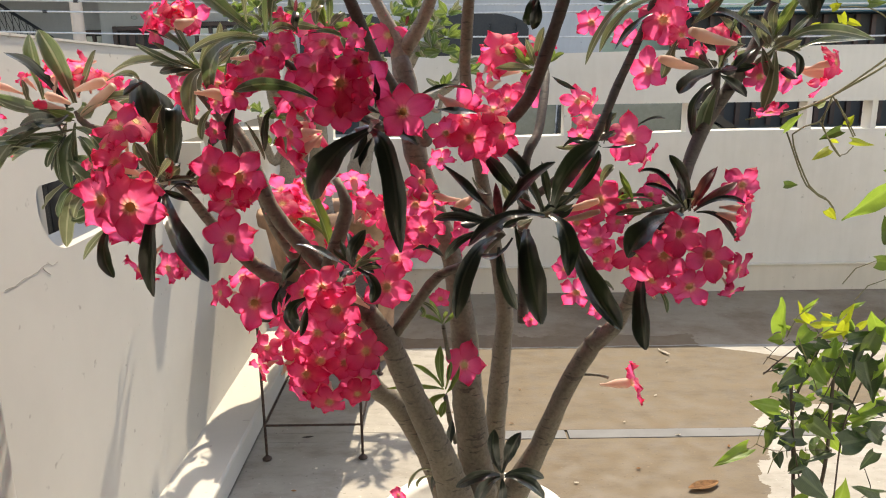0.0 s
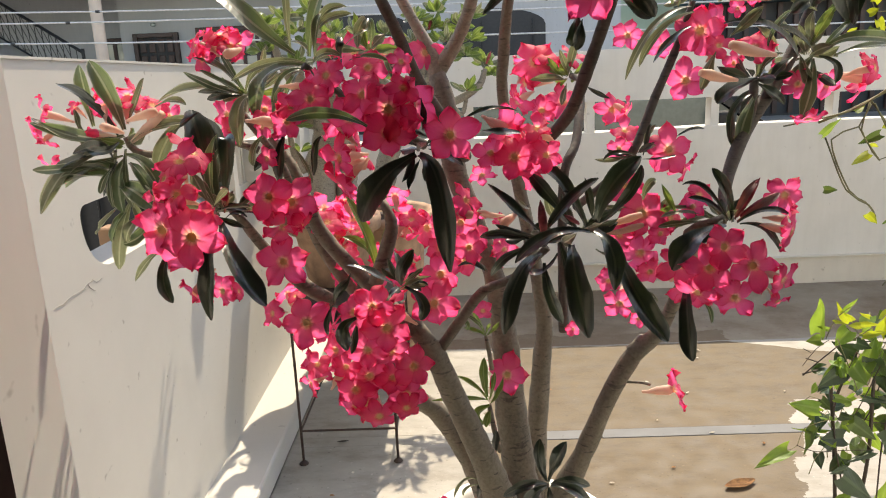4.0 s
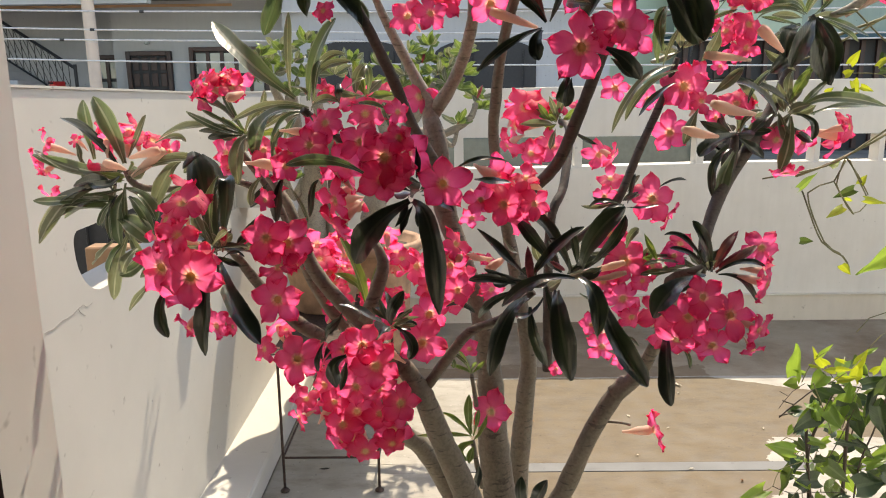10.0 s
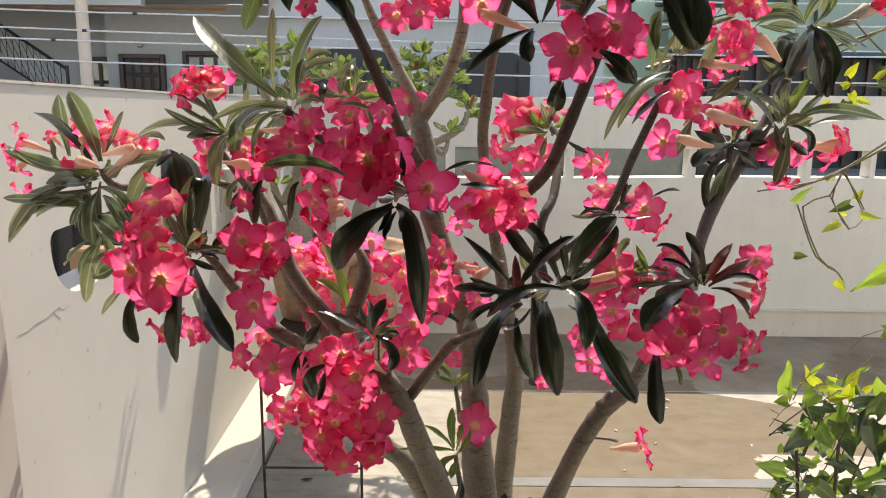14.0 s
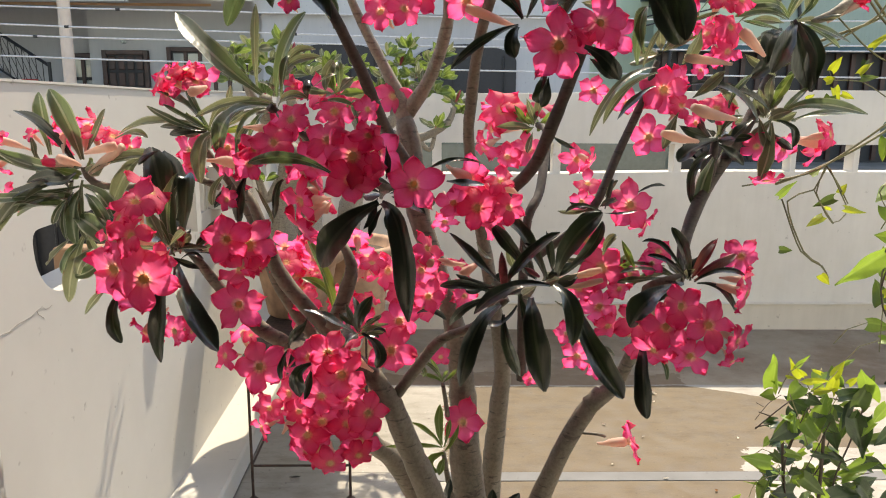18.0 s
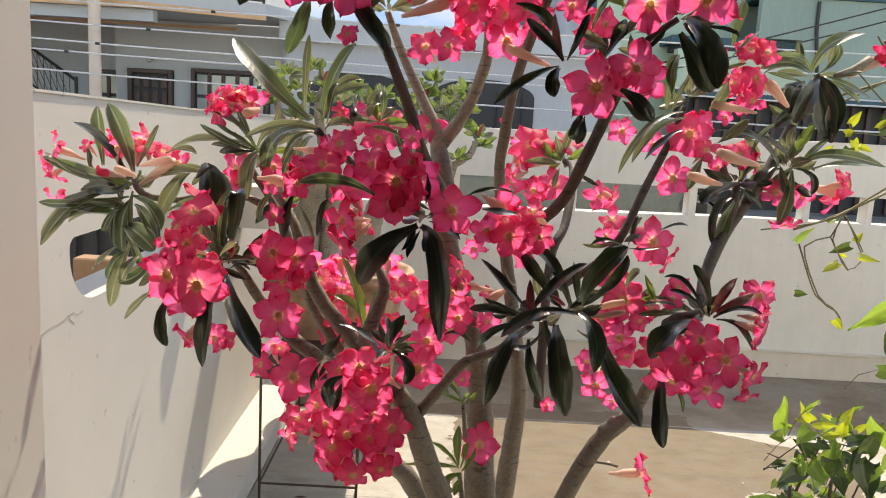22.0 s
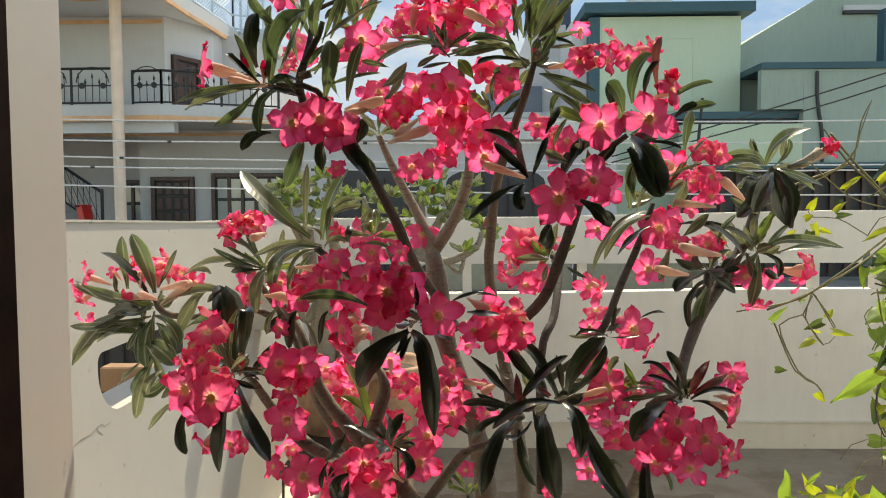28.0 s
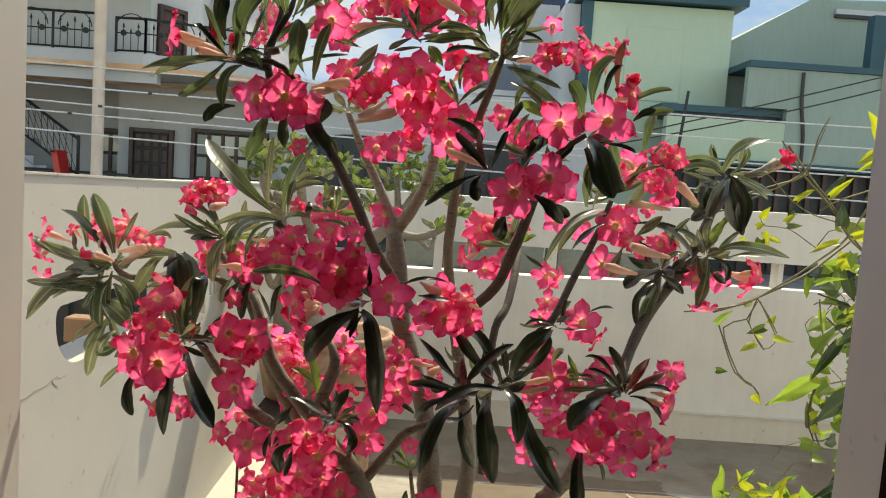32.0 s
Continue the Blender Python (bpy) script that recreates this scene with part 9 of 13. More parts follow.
# fuller rosettes
leaf(rose, (0.023, 1.001, 1.911), (0.058, 1.003, 1.904), 0.013, "o", -15)
leaf(rose, (0.009, 1.003, 1.916), (-0.035, 1.030, 1.940), 0.013, "e", -30)
leaf(rose, (0.015, 0.993, 1.915), (0.013, 0.949, 1.929), 0.011, "d", 35)
leaf(rose, (0.019, 1.005, 1.917), (0.035, 1.031, 1.932), 0.013, "e", -30)
leaf(rose, (0.010, 1.000, 1.918), (-0.032, 1.003, 1.954), 0.013, "d", -30)
leaf(rose, (0.022, 0.996, 1.912), (0.056, 0.977, 1.908), 0.011, "o", -30)
leaf(rose, (0.015, 1.007, 1.916), (0.015, 1.059, 1.934), 0.010, "d", 35)
leaf(rose, (0.014, 0.996, 1.919), (0.006, 0.971, 1.951), 0.013, "e", -30)
leaf(rose, (0.153, 0.944, 1.872), (0.120, 0.960, 1.878), 0.013, "o", 0)
leaf(rose, (0.161, 0.934, 1.875), (0.170, 0.891, 1.899), 0.012, "e", 20)
leaf(rose, (0.166, 0.945, 1.873), (0.217, 0.983, 1.885), 0.013, "d", -30)
leaf(rose, (0.153, 0.940, 1.874), (0.107, 0.937, 1.898), 0.015, "o", 20)
leaf(rose, (0.165, 0.936, 1.875), (0.190, 0.914, 1.897), 0.015, "o", 20)
leaf(rose, (0.159, 0.948, 1.870), (0.149, 1.016, 1.860), 0.015, "e", 0)
leaf(rose, (0.157, 0.933, 1.871), (0.137, 0.882, 1.871), 0.015, "e", 0)
leaf(rose, (0.165, 0.943, 1.876), (0.189, 0.956, 1.901), 0.015, "e", 35)
leaf(rose, (0.154, 0.945, 1.871), (0.099, 0.991, 1.870), 0.013, "e", 20)
leaf(rose, (0.305, 0.820, 1.746), (0.349, 0.823, 1.757), 0.018, "o", 35)
leaf(rose, (0.295, 0.823, 1.750), (0.282, 0.837, 1.773), 0.019, "d", 0)
leaf(rose, (0.300, 0.812, 1.743), (0.320, 0.751, 1.734), 0.018, "o", 20)
leaf(rose, (0.301, 0.823, 1.750), (0.318, 0.840, 1.784), 0.018, "d", 20)
leaf(rose, (0.290, 0.820, 1.743), (0.245, 0.822, 1.739), 0.017, "d", 20)
leaf(rose, (0.302, 0.816, 1.748), (0.331, 0.792, 1.777), 0.016, "o", -30)
leaf(rose, (0.298, 0.825, 1.749), (0.296, 0.859, 1.786), 0.014, "o", 35)
leaf(rose, (0.295, 0.815, 1.749), (0.273, 0.780, 1.785), 0.017, "o", -15)
leaf(rose, (0.627, 1.138, 1.539), (0.666, 1.130, 1.549), 0.019, "o", -30)
leaf(rose, (0.616, 1.147, 1.536), (0.578, 1.205, 1.530), 0.016, "o", 0)
leaf(rose, (0.620, 1.133, 1.540), (0.623, 1.088, 1.561), 0.020, "o", -30)
leaf(rose, (0.623, 1.144, 1.542), (0.641, 1.167, 1.572), 0.015, "o", -15)
leaf(rose, (0.615, 1.138, 1.542), (0.584, 1.124, 1.573), 0.016, "o", -15)
leaf(rose, (0.626, 1.136, 1.538), (0.660, 1.112, 1.546), 0.016, "o", 20)
leaf(rose, (0.618, 1.146, 1.541), (0.605, 1.190, 1.567), 0.017, "o", -30)
leaf(rose, (0.617, 1.136, 1.542), (0.587, 1.099, 1.586), 0.018, "o", 0)
leaf(rose, (0.525, 1.112, 1.506), (0.556, 1.120, 1.506), 0.018, "d", -15)
leaf(rose, (0.513, 1.115, 1.510), (0.495, 1.139, 1.527), 0.020, "d", -30)
leaf(rose, (0.518, 1.102, 1.506), (0.528, 1.054, 1.505), 0.016, "d", 0)
leaf(rose, (0.523, 1.114, 1.508), (0.563, 1.144, 1.525), 0.016, "d", 0)
leaf(rose, (0.510, 1.108, 1.508), (0.460, 1.090, 1.525), 0.019, "d", -15)
leaf(rose, (0.524, 1.107, 1.507), (0.573, 1.083, 1.511), 0.015, "d", 0)
leaf(rose, (0.515, 1.116, 1.510), (0.498, 1.156, 1.539), 0.019, "d", -30)
leaf(rose, (0.514, 1.105, 1.510), (0.501, 1.078, 1.529), 0.015, "d", -30)
leaf(rose, (-0.555, 1.072, 1.446), (-0.548, 1.005, 1.449), 0.018, "g", -30)
leaf(rose, (-0.551, 1.075, 1.448), (-0.489, 1.018, 1.470), 0.022, "o", 20)
leaf(rose, (-0.556, 1.087, 1.449), (-0.557, 1.139, 1.471), 0.020, "g", 20)
leaf(rose, (-0.563, 1.081, 1.448), (-0.623, 1.091, 1.460), 0.016, "o", -15)
leaf(rose, (-0.320, 1.061, 1.523), (-0.279, 1.063, 1.517), 0.015, "g", 35)
leaf(rose, (-0.335, 1.064, 1.525), (-0.379, 1.094, 1.528), 0.016, "o", 35)
leaf(rose, (-0.328, 1.052, 1.524), (-0.328, 1.002, 1.526), 0.017, "g", 35)
leaf(rose, (-0.323, 1.066, 1.527), (-0.286, 1.111, 1.547), 0.017, "o", 20)
leaf(rose, (-0.323, 1.055, 1.527), (-0.288, 1.025, 1.547), 0.016, "o", 35)
leaf(rose, (-0.330, 1.068, 1.524), (-0.353, 1.144, 1.520), 0.013, "o", 0)
leaf(rose, (-0.332, 1.053, 1.523), (-0.358, 1.007, 1.516), 0.013, "o", 0)
leaf(rose, (-0.324, 1.063, 1.530), (-0.292, 1.084, 1.577), 0.014, "o", 20)
leaf(rose, (-0.334, 1.064, 1.526), (-0.387, 1.099, 1.540), 0.013, "o", 35)
leaf(rose, (-0.314, 0.790, 1.381), (-0.290, 0.791, 1.397), 0.014, "o", 0)
leaf(rose, (-0.326, 0.793, 1.381), (-0.350, 0.806, 1.396), 0.011, "d", 20)
leaf(rose, (-0.318, 0.783, 1.379), (-0.310, 0.758, 1.388), 0.011, "d", 20)
leaf(rose, (-0.317, 0.796, 1.381), (-0.301, 0.824, 1.398), 0.012, "d", 0)
leaf(rose, (-0.328, 0.791, 1.378), (-0.377, 0.796, 1.382), 0.011, "o", -30)
leaf(rose, (-0.313, 0.787, 1.379), (-0.276, 0.773, 1.387), 0.013, "d", -30)
leaf(rose, (-0.323, 0.797, 1.375), (-0.344, 0.844, 1.363), 0.012, "d", 0)
leaf(rose, (-0.322, 0.783, 1.380), (-0.328, 0.756, 1.393), 0.014, "d", 0)
leaf(rose, (0.188, 0.914, 1.305), (0.166, 0.934, 1.330), 0.020, "d", 0)
leaf(rose, (0.194, 0.903, 1.302), (0.206, 0.850, 1.320), 0.015, "o", -30)
leaf(rose, (0.197, 0.916, 1.302), (0.229, 0.954, 1.313), 0.015, "o", -30)
leaf(rose, (0.185, 0.907, 1.299), (0.143, 0.889, 1.292), 0.016, "d", 20)
leaf(rose, (0.197, 0.905, 1.302), (0.244, 0.857, 1.318), 0.019, "d", -30)
leaf(rose, (0.190, 0.915, 1.305), (0.171, 0.961, 1.345), 0.017, "d", 35)
leaf(rose, (0.188, 0.903, 1.298), (0.162, 0.865, 1.288), 0.018, "o", -15)
leaf(rose, (0.198, 0.913, 1.303), (0.250, 0.938, 1.330), 0.018, "d", 20)
leaf(rose, (0.419, 0.946, 1.300), (0.381, 0.990, 1.310), 0.013, "o", 0)
leaf(rose, (0.424, 0.933, 1.303), (0.424, 0.885, 1.329), 0.014, "o", -15)
leaf(rose, (0.427, 0.944, 1.304), (0.443, 0.966, 1.328), 0.015, "o", 35)
leaf(rose, (0.419, 0.939, 1.304), (0.391, 0.931, 1.329), 0.015, "o", 35)
leaf(rose, (0.427, 0.937, 1.305), (0.450, 0.914, 1.344), 0.014, "d", 35)
leaf(rose, (0.423, 0.944, 1.305), (0.417, 0.962, 1.328), 0.014, "d", 20)
leaf(rose, (0.421, 0.933, 1.301), (0.407, 0.898, 1.308), 0.015, "d", -30)
leaf(rose, (0.429, 0.943, 1.304), (0.455, 0.957, 1.330), 0.015, "d", 20)
leaf(rose, (-0.028, 0.849, 1.441), (0.021, 0.840, 1.429), 0.016, "d", -30)
leaf(rose, (-0.041, 0.856, 1.442), (-0.071, 0.888, 1.438), 0.014, "d", 35)
leaf(rose, (-0.036, 0.842, 1.445), (-0.037, 0.804, 1.452), 0.017, "d", -15)
leaf(rose, (-0.031, 0.856, 1.444), (0.002, 0.892, 1.448), 0.014, "d", -30)
leaf(rose, (-0.043, 0.851, 1.446), (-0.090, 0.855, 1.467), 0.012, "d", 20)
leaf(rose, (-0.031, 0.848, 1.448), (-0.006, 0.842, 1.468), 0.013, "d", 20)
leaf(rose, (0.320, 1.071, 1.394), (0.351, 1.077, 1.410), 0.014, "d", 20)
leaf(rose, (0.307, 1.073, 1.394), (0.289, 1.082, 1.404), 0.011, "d", 0)
leaf(rose, (0.315, 1.064, 1.395), (0.326, 1.032, 1.414), 0.011, "d", 0)
leaf(rose, (0.315, 1.074, 1.396), (0.322, 1.091, 1.416), 0.013, "o", -30)
leaf(rose, (0.306, 1.068, 1.393), (0.265, 1.058, 1.403), 0.011, "d", -30)
leaf(rose, (0.317, 1.065, 1.395), (0.340, 1.040, 1.418), 0.014, "o", 35)
leaf(rose, (0.256, 1.399, 1.514), (0.306, 1.394, 1.539), 0.013, "g", -15)
leaf(rose, (0.245, 1.403, 1.516), (0.221, 1.426, 1.550), 0.017, "g", 0)
leaf(rose, (0.250, 1.392, 1.510), (0.253, 1.355, 1.505), 0.014, "g", -30)
leaf(rose, (0.251, 1.406, 1.515), (0.260, 1.429, 1.529), 0.015, "g", 20)
leaf(rose, (0.243, 1.400, 1.515), (0.193, 1.400, 1.544), 0.016, "g", 0)
leaf(rose, (0.254, 1.397, 1.515), (0.288, 1.373, 1.547), 0.017, "g", 20)
leaf(rose, (0.246, 1.407, 1.510), (0.229, 1.450, 1.502), 0.018, "g", -15)
leaf(rose, (0.245, 1.396, 1.516), (0.228, 1.378, 1.538), 0.013, "g", -15)
leaf(rose, (-0.072, 0.901, 1.227), (-0.040, 0.905, 1.228), 0.012, "d", -30)
leaf(rose, (-0.085, 0.904, 1.230), (-0.111, 0.927, 1.249), 0.011, "d", 35)
leaf(rose, (-0.082, 0.892, 1.227), (-0.090, 0.853, 1.232), 0.012, "d", 35)
leaf(rose, (-0.075, 0.903, 1.231), (-0.060, 0.915, 1.245), 0.010, "d", 0)
leaf(rose, (-0.084, 0.899, 1.232), (-0.106, 0.891, 1.263), 0.011, "d", -30)
leaf(rose, (-0.072, 0.898, 1.225), (-0.051, 0.891, 1.222), 0.010, "d", -30)
leaf(rose, (-0.118, 1.049, 1.579), (-0.065, 1.039, 1.582), 0.015, "o", 0)
leaf(rose, (-0.130, 1.057, 1.579), (-0.166, 1.111, 1.586), 0.016, "o", -30)
leaf(rose, (-0.127, 1.044, 1.582), (-0.132, 0.995, 1.618), 0.017, "g", 0)
leaf(rose, (-0.123, 1.054, 1.583), (-0.105, 1.079, 1.608), 0.017, "o", 0)
leaf(rose, (-0.133, 1.048, 1.580), (-0.189, 1.033, 1.595), 0.014, "o", -15)
leaf(rose, (-0.121, 1.044, 1.579), (-0.083, 1.006, 1.584), 0.014, "g", -15)
leaf(rose, (-0.128, 1.057, 1.580), (-0.145, 1.110, 1.593), 0.019, "g", -15)
leaf(rose, (-0.128, 1.045, 1.583), (-0.140, 1.008, 1.613), 0.017, "o", -15)
leaf(rose, (0.425, 1.119, 1.654), (0.473, 1.113, 1.683), 0.015, "o", 0)
leaf(rose, (0.412, 1.124, 1.650), (0.376, 1.145, 1.649), 0.015, "o", -30)
leaf(rose, (0.420, 1.113, 1.653), (0.423, 1.073, 1.670), 0.013, "o", -15)
leaf(rose, (0.421, 1.124, 1.656), (0.436, 1.161, 1.702), 0.013, "o", -15)
leaf(rose, (0.411, 1.119, 1.651), (0.368, 1.114, 1.659), 0.012, "o", 0)
leaf(rose, (0.424, 1.118, 1.655), (0.456, 1.102, 1.687), 0.015, "o", 20)
leaf(rose, (0.417, 1.127, 1.651), (0.405, 1.167, 1.657), 0.015, "o", 0)
leaf(rose, (0.417, 1.114, 1.654), (0.405, 1.079, 1.677), 0.016, "o", 0)
leaf(rose, (0.219, 0.841, 1.707), (0.252, 0.846, 1.744), 0.012, "o", -15)
leaf(rose, (0.208, 0.845, 1.703), (0.169, 0.875, 1.712), 0.015, "d", 0)
leaf(rose, (0.216, 0.834, 1.705), (0.228, 0.794, 1.727), 0.016, "o", -30)
leaf(rose, (0.216, 0.844, 1.707), (0.228, 0.870, 1.738), 0.013, "o", 20)
leaf(rose, (0.208, 0.837, 1.705), (0.170, 0.819, 1.721), 0.013, "o", 0)
leaf(rose, (0.217, 0.837, 1.708), (0.232, 0.822, 1.733), 0.014, "d", 20)
leaf(rose, (-0.193, 0.920, 1.160), (-0.169, 0.919, 1.177), 0.010, "d", -30)
leaf(rose, (-0.203, 0.924, 1.159), (-0.221, 0.943, 1.178), 0.010, "d", -15)
leaf(rose, (-0.198, 0.913, 1.157), (-0.193, 0.881, 1.167), 0.012, "d", -30)
leaf(rose, (-0.196, 0.923, 1.161), (-0.179, 0.937, 1.188), 0.009, "d", -15)
leaf(rose, (-0.207, 0.920, 1.155), (-0.238, 0.918, 1.155), 0.010, "d", 0)
leaf(rose, (0.323, 0.968, 1.296), (0.373, 0.954, 1.294), 0.016, "g", -30)
leaf(rose, (0.310, 0.975, 1.298), (0.280, 1.004, 1.310), 0.014, "o", -15)
leaf(rose, (0.317, 0.965, 1.301), (0.332, 0.926, 1.332), 0.012, "g", 20)
leaf(rose, (0.318, 0.977, 1.297), (0.334, 1.007, 1.301), 0.014, "o", 35)
leaf(rose, (0.309, 0.970, 1.300), (0.276, 0.967, 1.319), 0.016, "o", 35)
leaf(rose, (0.318, 0.967, 1.301), (0.339, 0.947, 1.332), 0.016, "o", 20)
leaf(rose, (0.313, 0.975, 1.301), (0.303, 1.011, 1.333), 0.014, "o", -30)
leaf(rose, (0.127, 0.922, 1.291), (0.152, 0.928, 1.298), 0.017, "d", 0)
leaf(rose, (0.114, 0.925, 1.289), (0.085, 0.947, 1.286), 0.013, "d", -15)
leaf(rose, (0.121, 0.913, 1.291), (0.124, 0.874, 1.303), 0.017, "d", 0)
leaf(rose, (0.124, 0.925, 1.293), (0.138, 0.945, 1.305), 0.015, "d", 20)
leaf(rose, (0.112, 0.918, 1.290), (0.079, 0.910, 1.292), 0.016, "d", 35)
leaf(rose, (0.125, 0.914, 1.289), (0.145, 0.893, 1.287), 0.014, "d", -15)

flower(rose, (-0.399, 1.030, 1.603), (-0.732, -0.546, 0.407), 0.056, 0.88, 30)
flower(rose, (-0.366, 1.050, 1.617), (0.081, -0.347, 0.934), 0.054, 0.88, 70)
flower(rose, (-0.388, 1.020, 1.578), (-0.612, -0.771, -0.176), 0.050, 0.86, 10)
flower(rose, (-0.347, 1.040, 1.597), (0.513, -0.637, 0.575), 0.054, 0.86, 50)

# blooms deeper in the clusters, turned up and away
rb = random.Random(17)
crowd = [p for p in BLOOMS if p.z < 1.72 and sum((p - q).length < 0.11 for q in BLOOMS) > 3]
for p in rb.sample(crowd, 36):
    q = p + Vector((rb.uniform(-0.028, 0.028), rb.uniform(0.03, 0.075), rb.uniform(-0.035, 0.03)))
    flower(rose, q, (rb.uniform(-0.9, 0.9), rb.uniform(-0.7, 0.5), rb.uniform(-0.2, 0.9)), rb.uniform(0.058, 0.078), rb.uniform(0.84, 0.95))

# ---- the second desert rose, in a clay pot on an iron stand ----
SX, SY = -0.468, 2.93
stand = thing("plant_stand", "thin rusty iron plant stand with round feet", "plant stand", (SX, SY, 0.0))
for sx in (-0.19, 0.19):
    for sy in (-0.415, 0.415):
        leg = part("leg", tube([(sx, sy, 0.585), (sx, sy, 0.012)], [0.0055] * 2, 8), STANDIRON, stand)
        part("foot", lathe([(0.018, 0.003), (0.019, 0.006), (0.012, 0.014), (0.006, 0.018)], 12), STANDIRON, leg, m=Matrix.Translation((sx, sy, 0)))
for z in (0.148, 0.58):
    for sy in (-0.415, 0.415):
        part("cross_bar", tube([(-0.19, sy, z), (0.19, sy, z)], [0.0045] * 2, 6), STANDIRON, stand)
    for sx in (-0.19, 0.19):
        part("cross_bar", tube([(sx, -0.415, z), (sx, 0.415, z)], [0.0045] * 2, 6), STANDIRON, stand)
part("shelf", box(-0.215, 0.23, -0.42, 0.42, 0.5805, 0.5855), STANDIRON, stand, "thin rusty sheet-iron shelf")
pot2 = thing("flower_pot", "weathered terracotta pot with a thick rim", "pot", (-0.568, 3.14, 0.0))
part("body", lathe([(0.13, 0.586), (0.135, 0.59), (0.175, 0.80), (0.18, 0.82), (0.21, 0.83), (0.214, 0.87), (0.21, 0.89), (0.195, 0.895), (0.18, 0.88), (0.176, 0.85)], 40), TERRACOTTA, pot2, smooth=True)
part("soil", lathe([(0.05, 0.84), (0.175, 0.845), (0.175, 0.852), (0.08, 0.87), (0.01, 0.875)], 24), SOIL, pot2, smooth=True)
rose2 = thing("desert_rose", "desert rose with thick pale trunks in a clay pot", "shrub", (0, 0, 0))
BX, BY2 = -0.393, 3.62
pot3 = thing("flower_pot", "broad terracotta pot with a flat rim", "pot", (BX, BY2, 0.0))
part("body", lathe([(0.16, 0.002), (0.165, 0.01), (0.21, 0.72), (0.22, 0.75), (0.265, 0.76), (0.27, 0.80), (0.255, 0.815), (0.23, 0.80), (0.215, 0.76)], 40), TERRACOTTA, pot3, smooth=True)
part("soil", lathe([(0.05, 0.745), (0.214, 0.75), (0.214, 0.76), (0.08, 0.78), (0.01, 0.785)], 24), SOIL, pot3, smooth=True)
rose3 = thing("desert_rose", "leafy green desert rose with small pink buds", "shrub", (0, 0, 0))
limb(rose2, [(-0.602, 3.150, 0.830), (-0.613, 3.150, 0.974), (-0.597, 3.150, 1.153), (-0.561, 3.066, 1.311), (-0.634, 3.043, 1.341), (-0.584, 2.689, 1.549)], [0.0721, 0.0664, 0.0581, 0.0503, 0.0349, 0.0241], "p", "trunk", 28)
limb(rose2, [(-0.492, 3.150, 0.818), (-0.503, 3.170, 0.997), (-0.493, 3.170, 1.151), (-0.482, 3.063, 1.324), (-0.484, 2.727, 1.487), (-0.492, 2.663, 1.624), (-0.469, 2.646, 1.692)], [0.0567, 0.0513, 0.0432, 0.0322, 0.0213, 0.0159, 0.0118], "p", "trunk", 29)
limb(rose2, [(-0.634, 3.150, 1.178), (-0.683, 3.130, 1.104), (-0.714, 3.110, 1.182), (-0.706, 2.991, 1.315)], [0.0252, 0.0202, 0.0150, 0.0099], "p", "branch", 30)
limb(rose2, [(-0.610, 2.871, 1.426), (-0.639, 2.680, 1.569), (-0.662, 2.680, 1.657)], [0.0215, 0.0160, 0.0106], "p", "branch", 31)
leaf(rose2, (-0.564, 2.611, 1.569), (-0.529, 2.604, 1.623), 0.027, "o", 35)
leaf(rose2, (-0.571, 2.616, 1.567), (-0.591, 2.644, 1.593), 0.030, "g", -30)
leaf(rose2, (-0.567, 2.608, 1.568), (-0.566, 2.569, 1.606), 0.024, "g", -15)
leaf(rose2, (-0.564, 2.618, 1.565), (-0.545, 2.654, 1.572), 0.031, "g", 20)
leaf(rose2, (-0.572, 2.613, 1.567), (-0.602, 2.616, 1.589), 0.030, "g", 0)
leaf(rose2, (-0.563, 2.608, 1.565), (-0.519, 2.557, 1.587), 0.029, "g", 20)
leaf(rose2, (-0.570, 2.617, 1.567), (-0.594, 2.662, 1.595), 0.024, "g", 20)
leaf(rose2, (-0.569, 2.609, 1.568), (-0.583, 2.572, 1.613), 0.029, "g", 20)
leaf(rose2, (-0.561, 2.615, 1.565), (-0.498, 2.637, 1.570), 0.026, "o", 0)
leaf(rose2, (-0.572, 2.613, 1.567), (-0.622, 2.618, 1.596), 0.031, "o", 20)
leaf(rose2, (-0.566, 2.609, 1.568), (-0.548, 2.575, 1.608), 0.023, "g", 20)
leaf(rose2, (-0.566, 2.617, 1.567), (-0.553, 2.665, 1.599), 0.033, "g", 0)
leaf(rose2, (-0.635, 2.662, 1.642), (-0.601, 2.654, 1.687), 0.027, "g", 20)
leaf(rose2, (-0.642, 2.665, 1.641), (-0.675, 2.683, 1.683), 0.028, "g", 20)
leaf(rose2, (-0.639, 2.656, 1.638), (-0.636, 2.610, 1.640), 0.029, "o", 20)
leaf(rose2, (-0.634, 2.667, 1.640), (-0.608, 2.689, 1.664), 0.030, "g", -15)
leaf(rose2, (-0.642, 2.662, 1.642), (-0.675, 2.650, 1.686), 0.032, "g", 35)
leaf(rose2, (-0.633, 2.661, 1.638), (-0.594, 2.648, 1.651), 0.033, "o", -15)
leaf(rose2, (-0.640, 2.669, 1.638), (-0.660, 2.728, 1.651), 0.032, "g", 35)
leaf(rose2, (-0.643, 2.658, 1.637), (-0.679, 2.607, 1.640), 0.031, "g", 0)
leaf(rose2, (-0.634, 2.664, 1.641), (-0.594, 2.672, 1.686), 0.025, "o", 20)
leaf(rose2, (-0.645, 2.665, 1.639), (-0.710, 2.683, 1.666), 0.028, "o", -15)
leaf(rose2, (-0.636, 2.661, 1.642), (-0.619, 2.640, 1.674), 0.025, "g", -30)
leaf(rose2, (-0.637, 2.669, 1.638), (-0.620, 2.722, 1.646), 0.024, "o", 20)
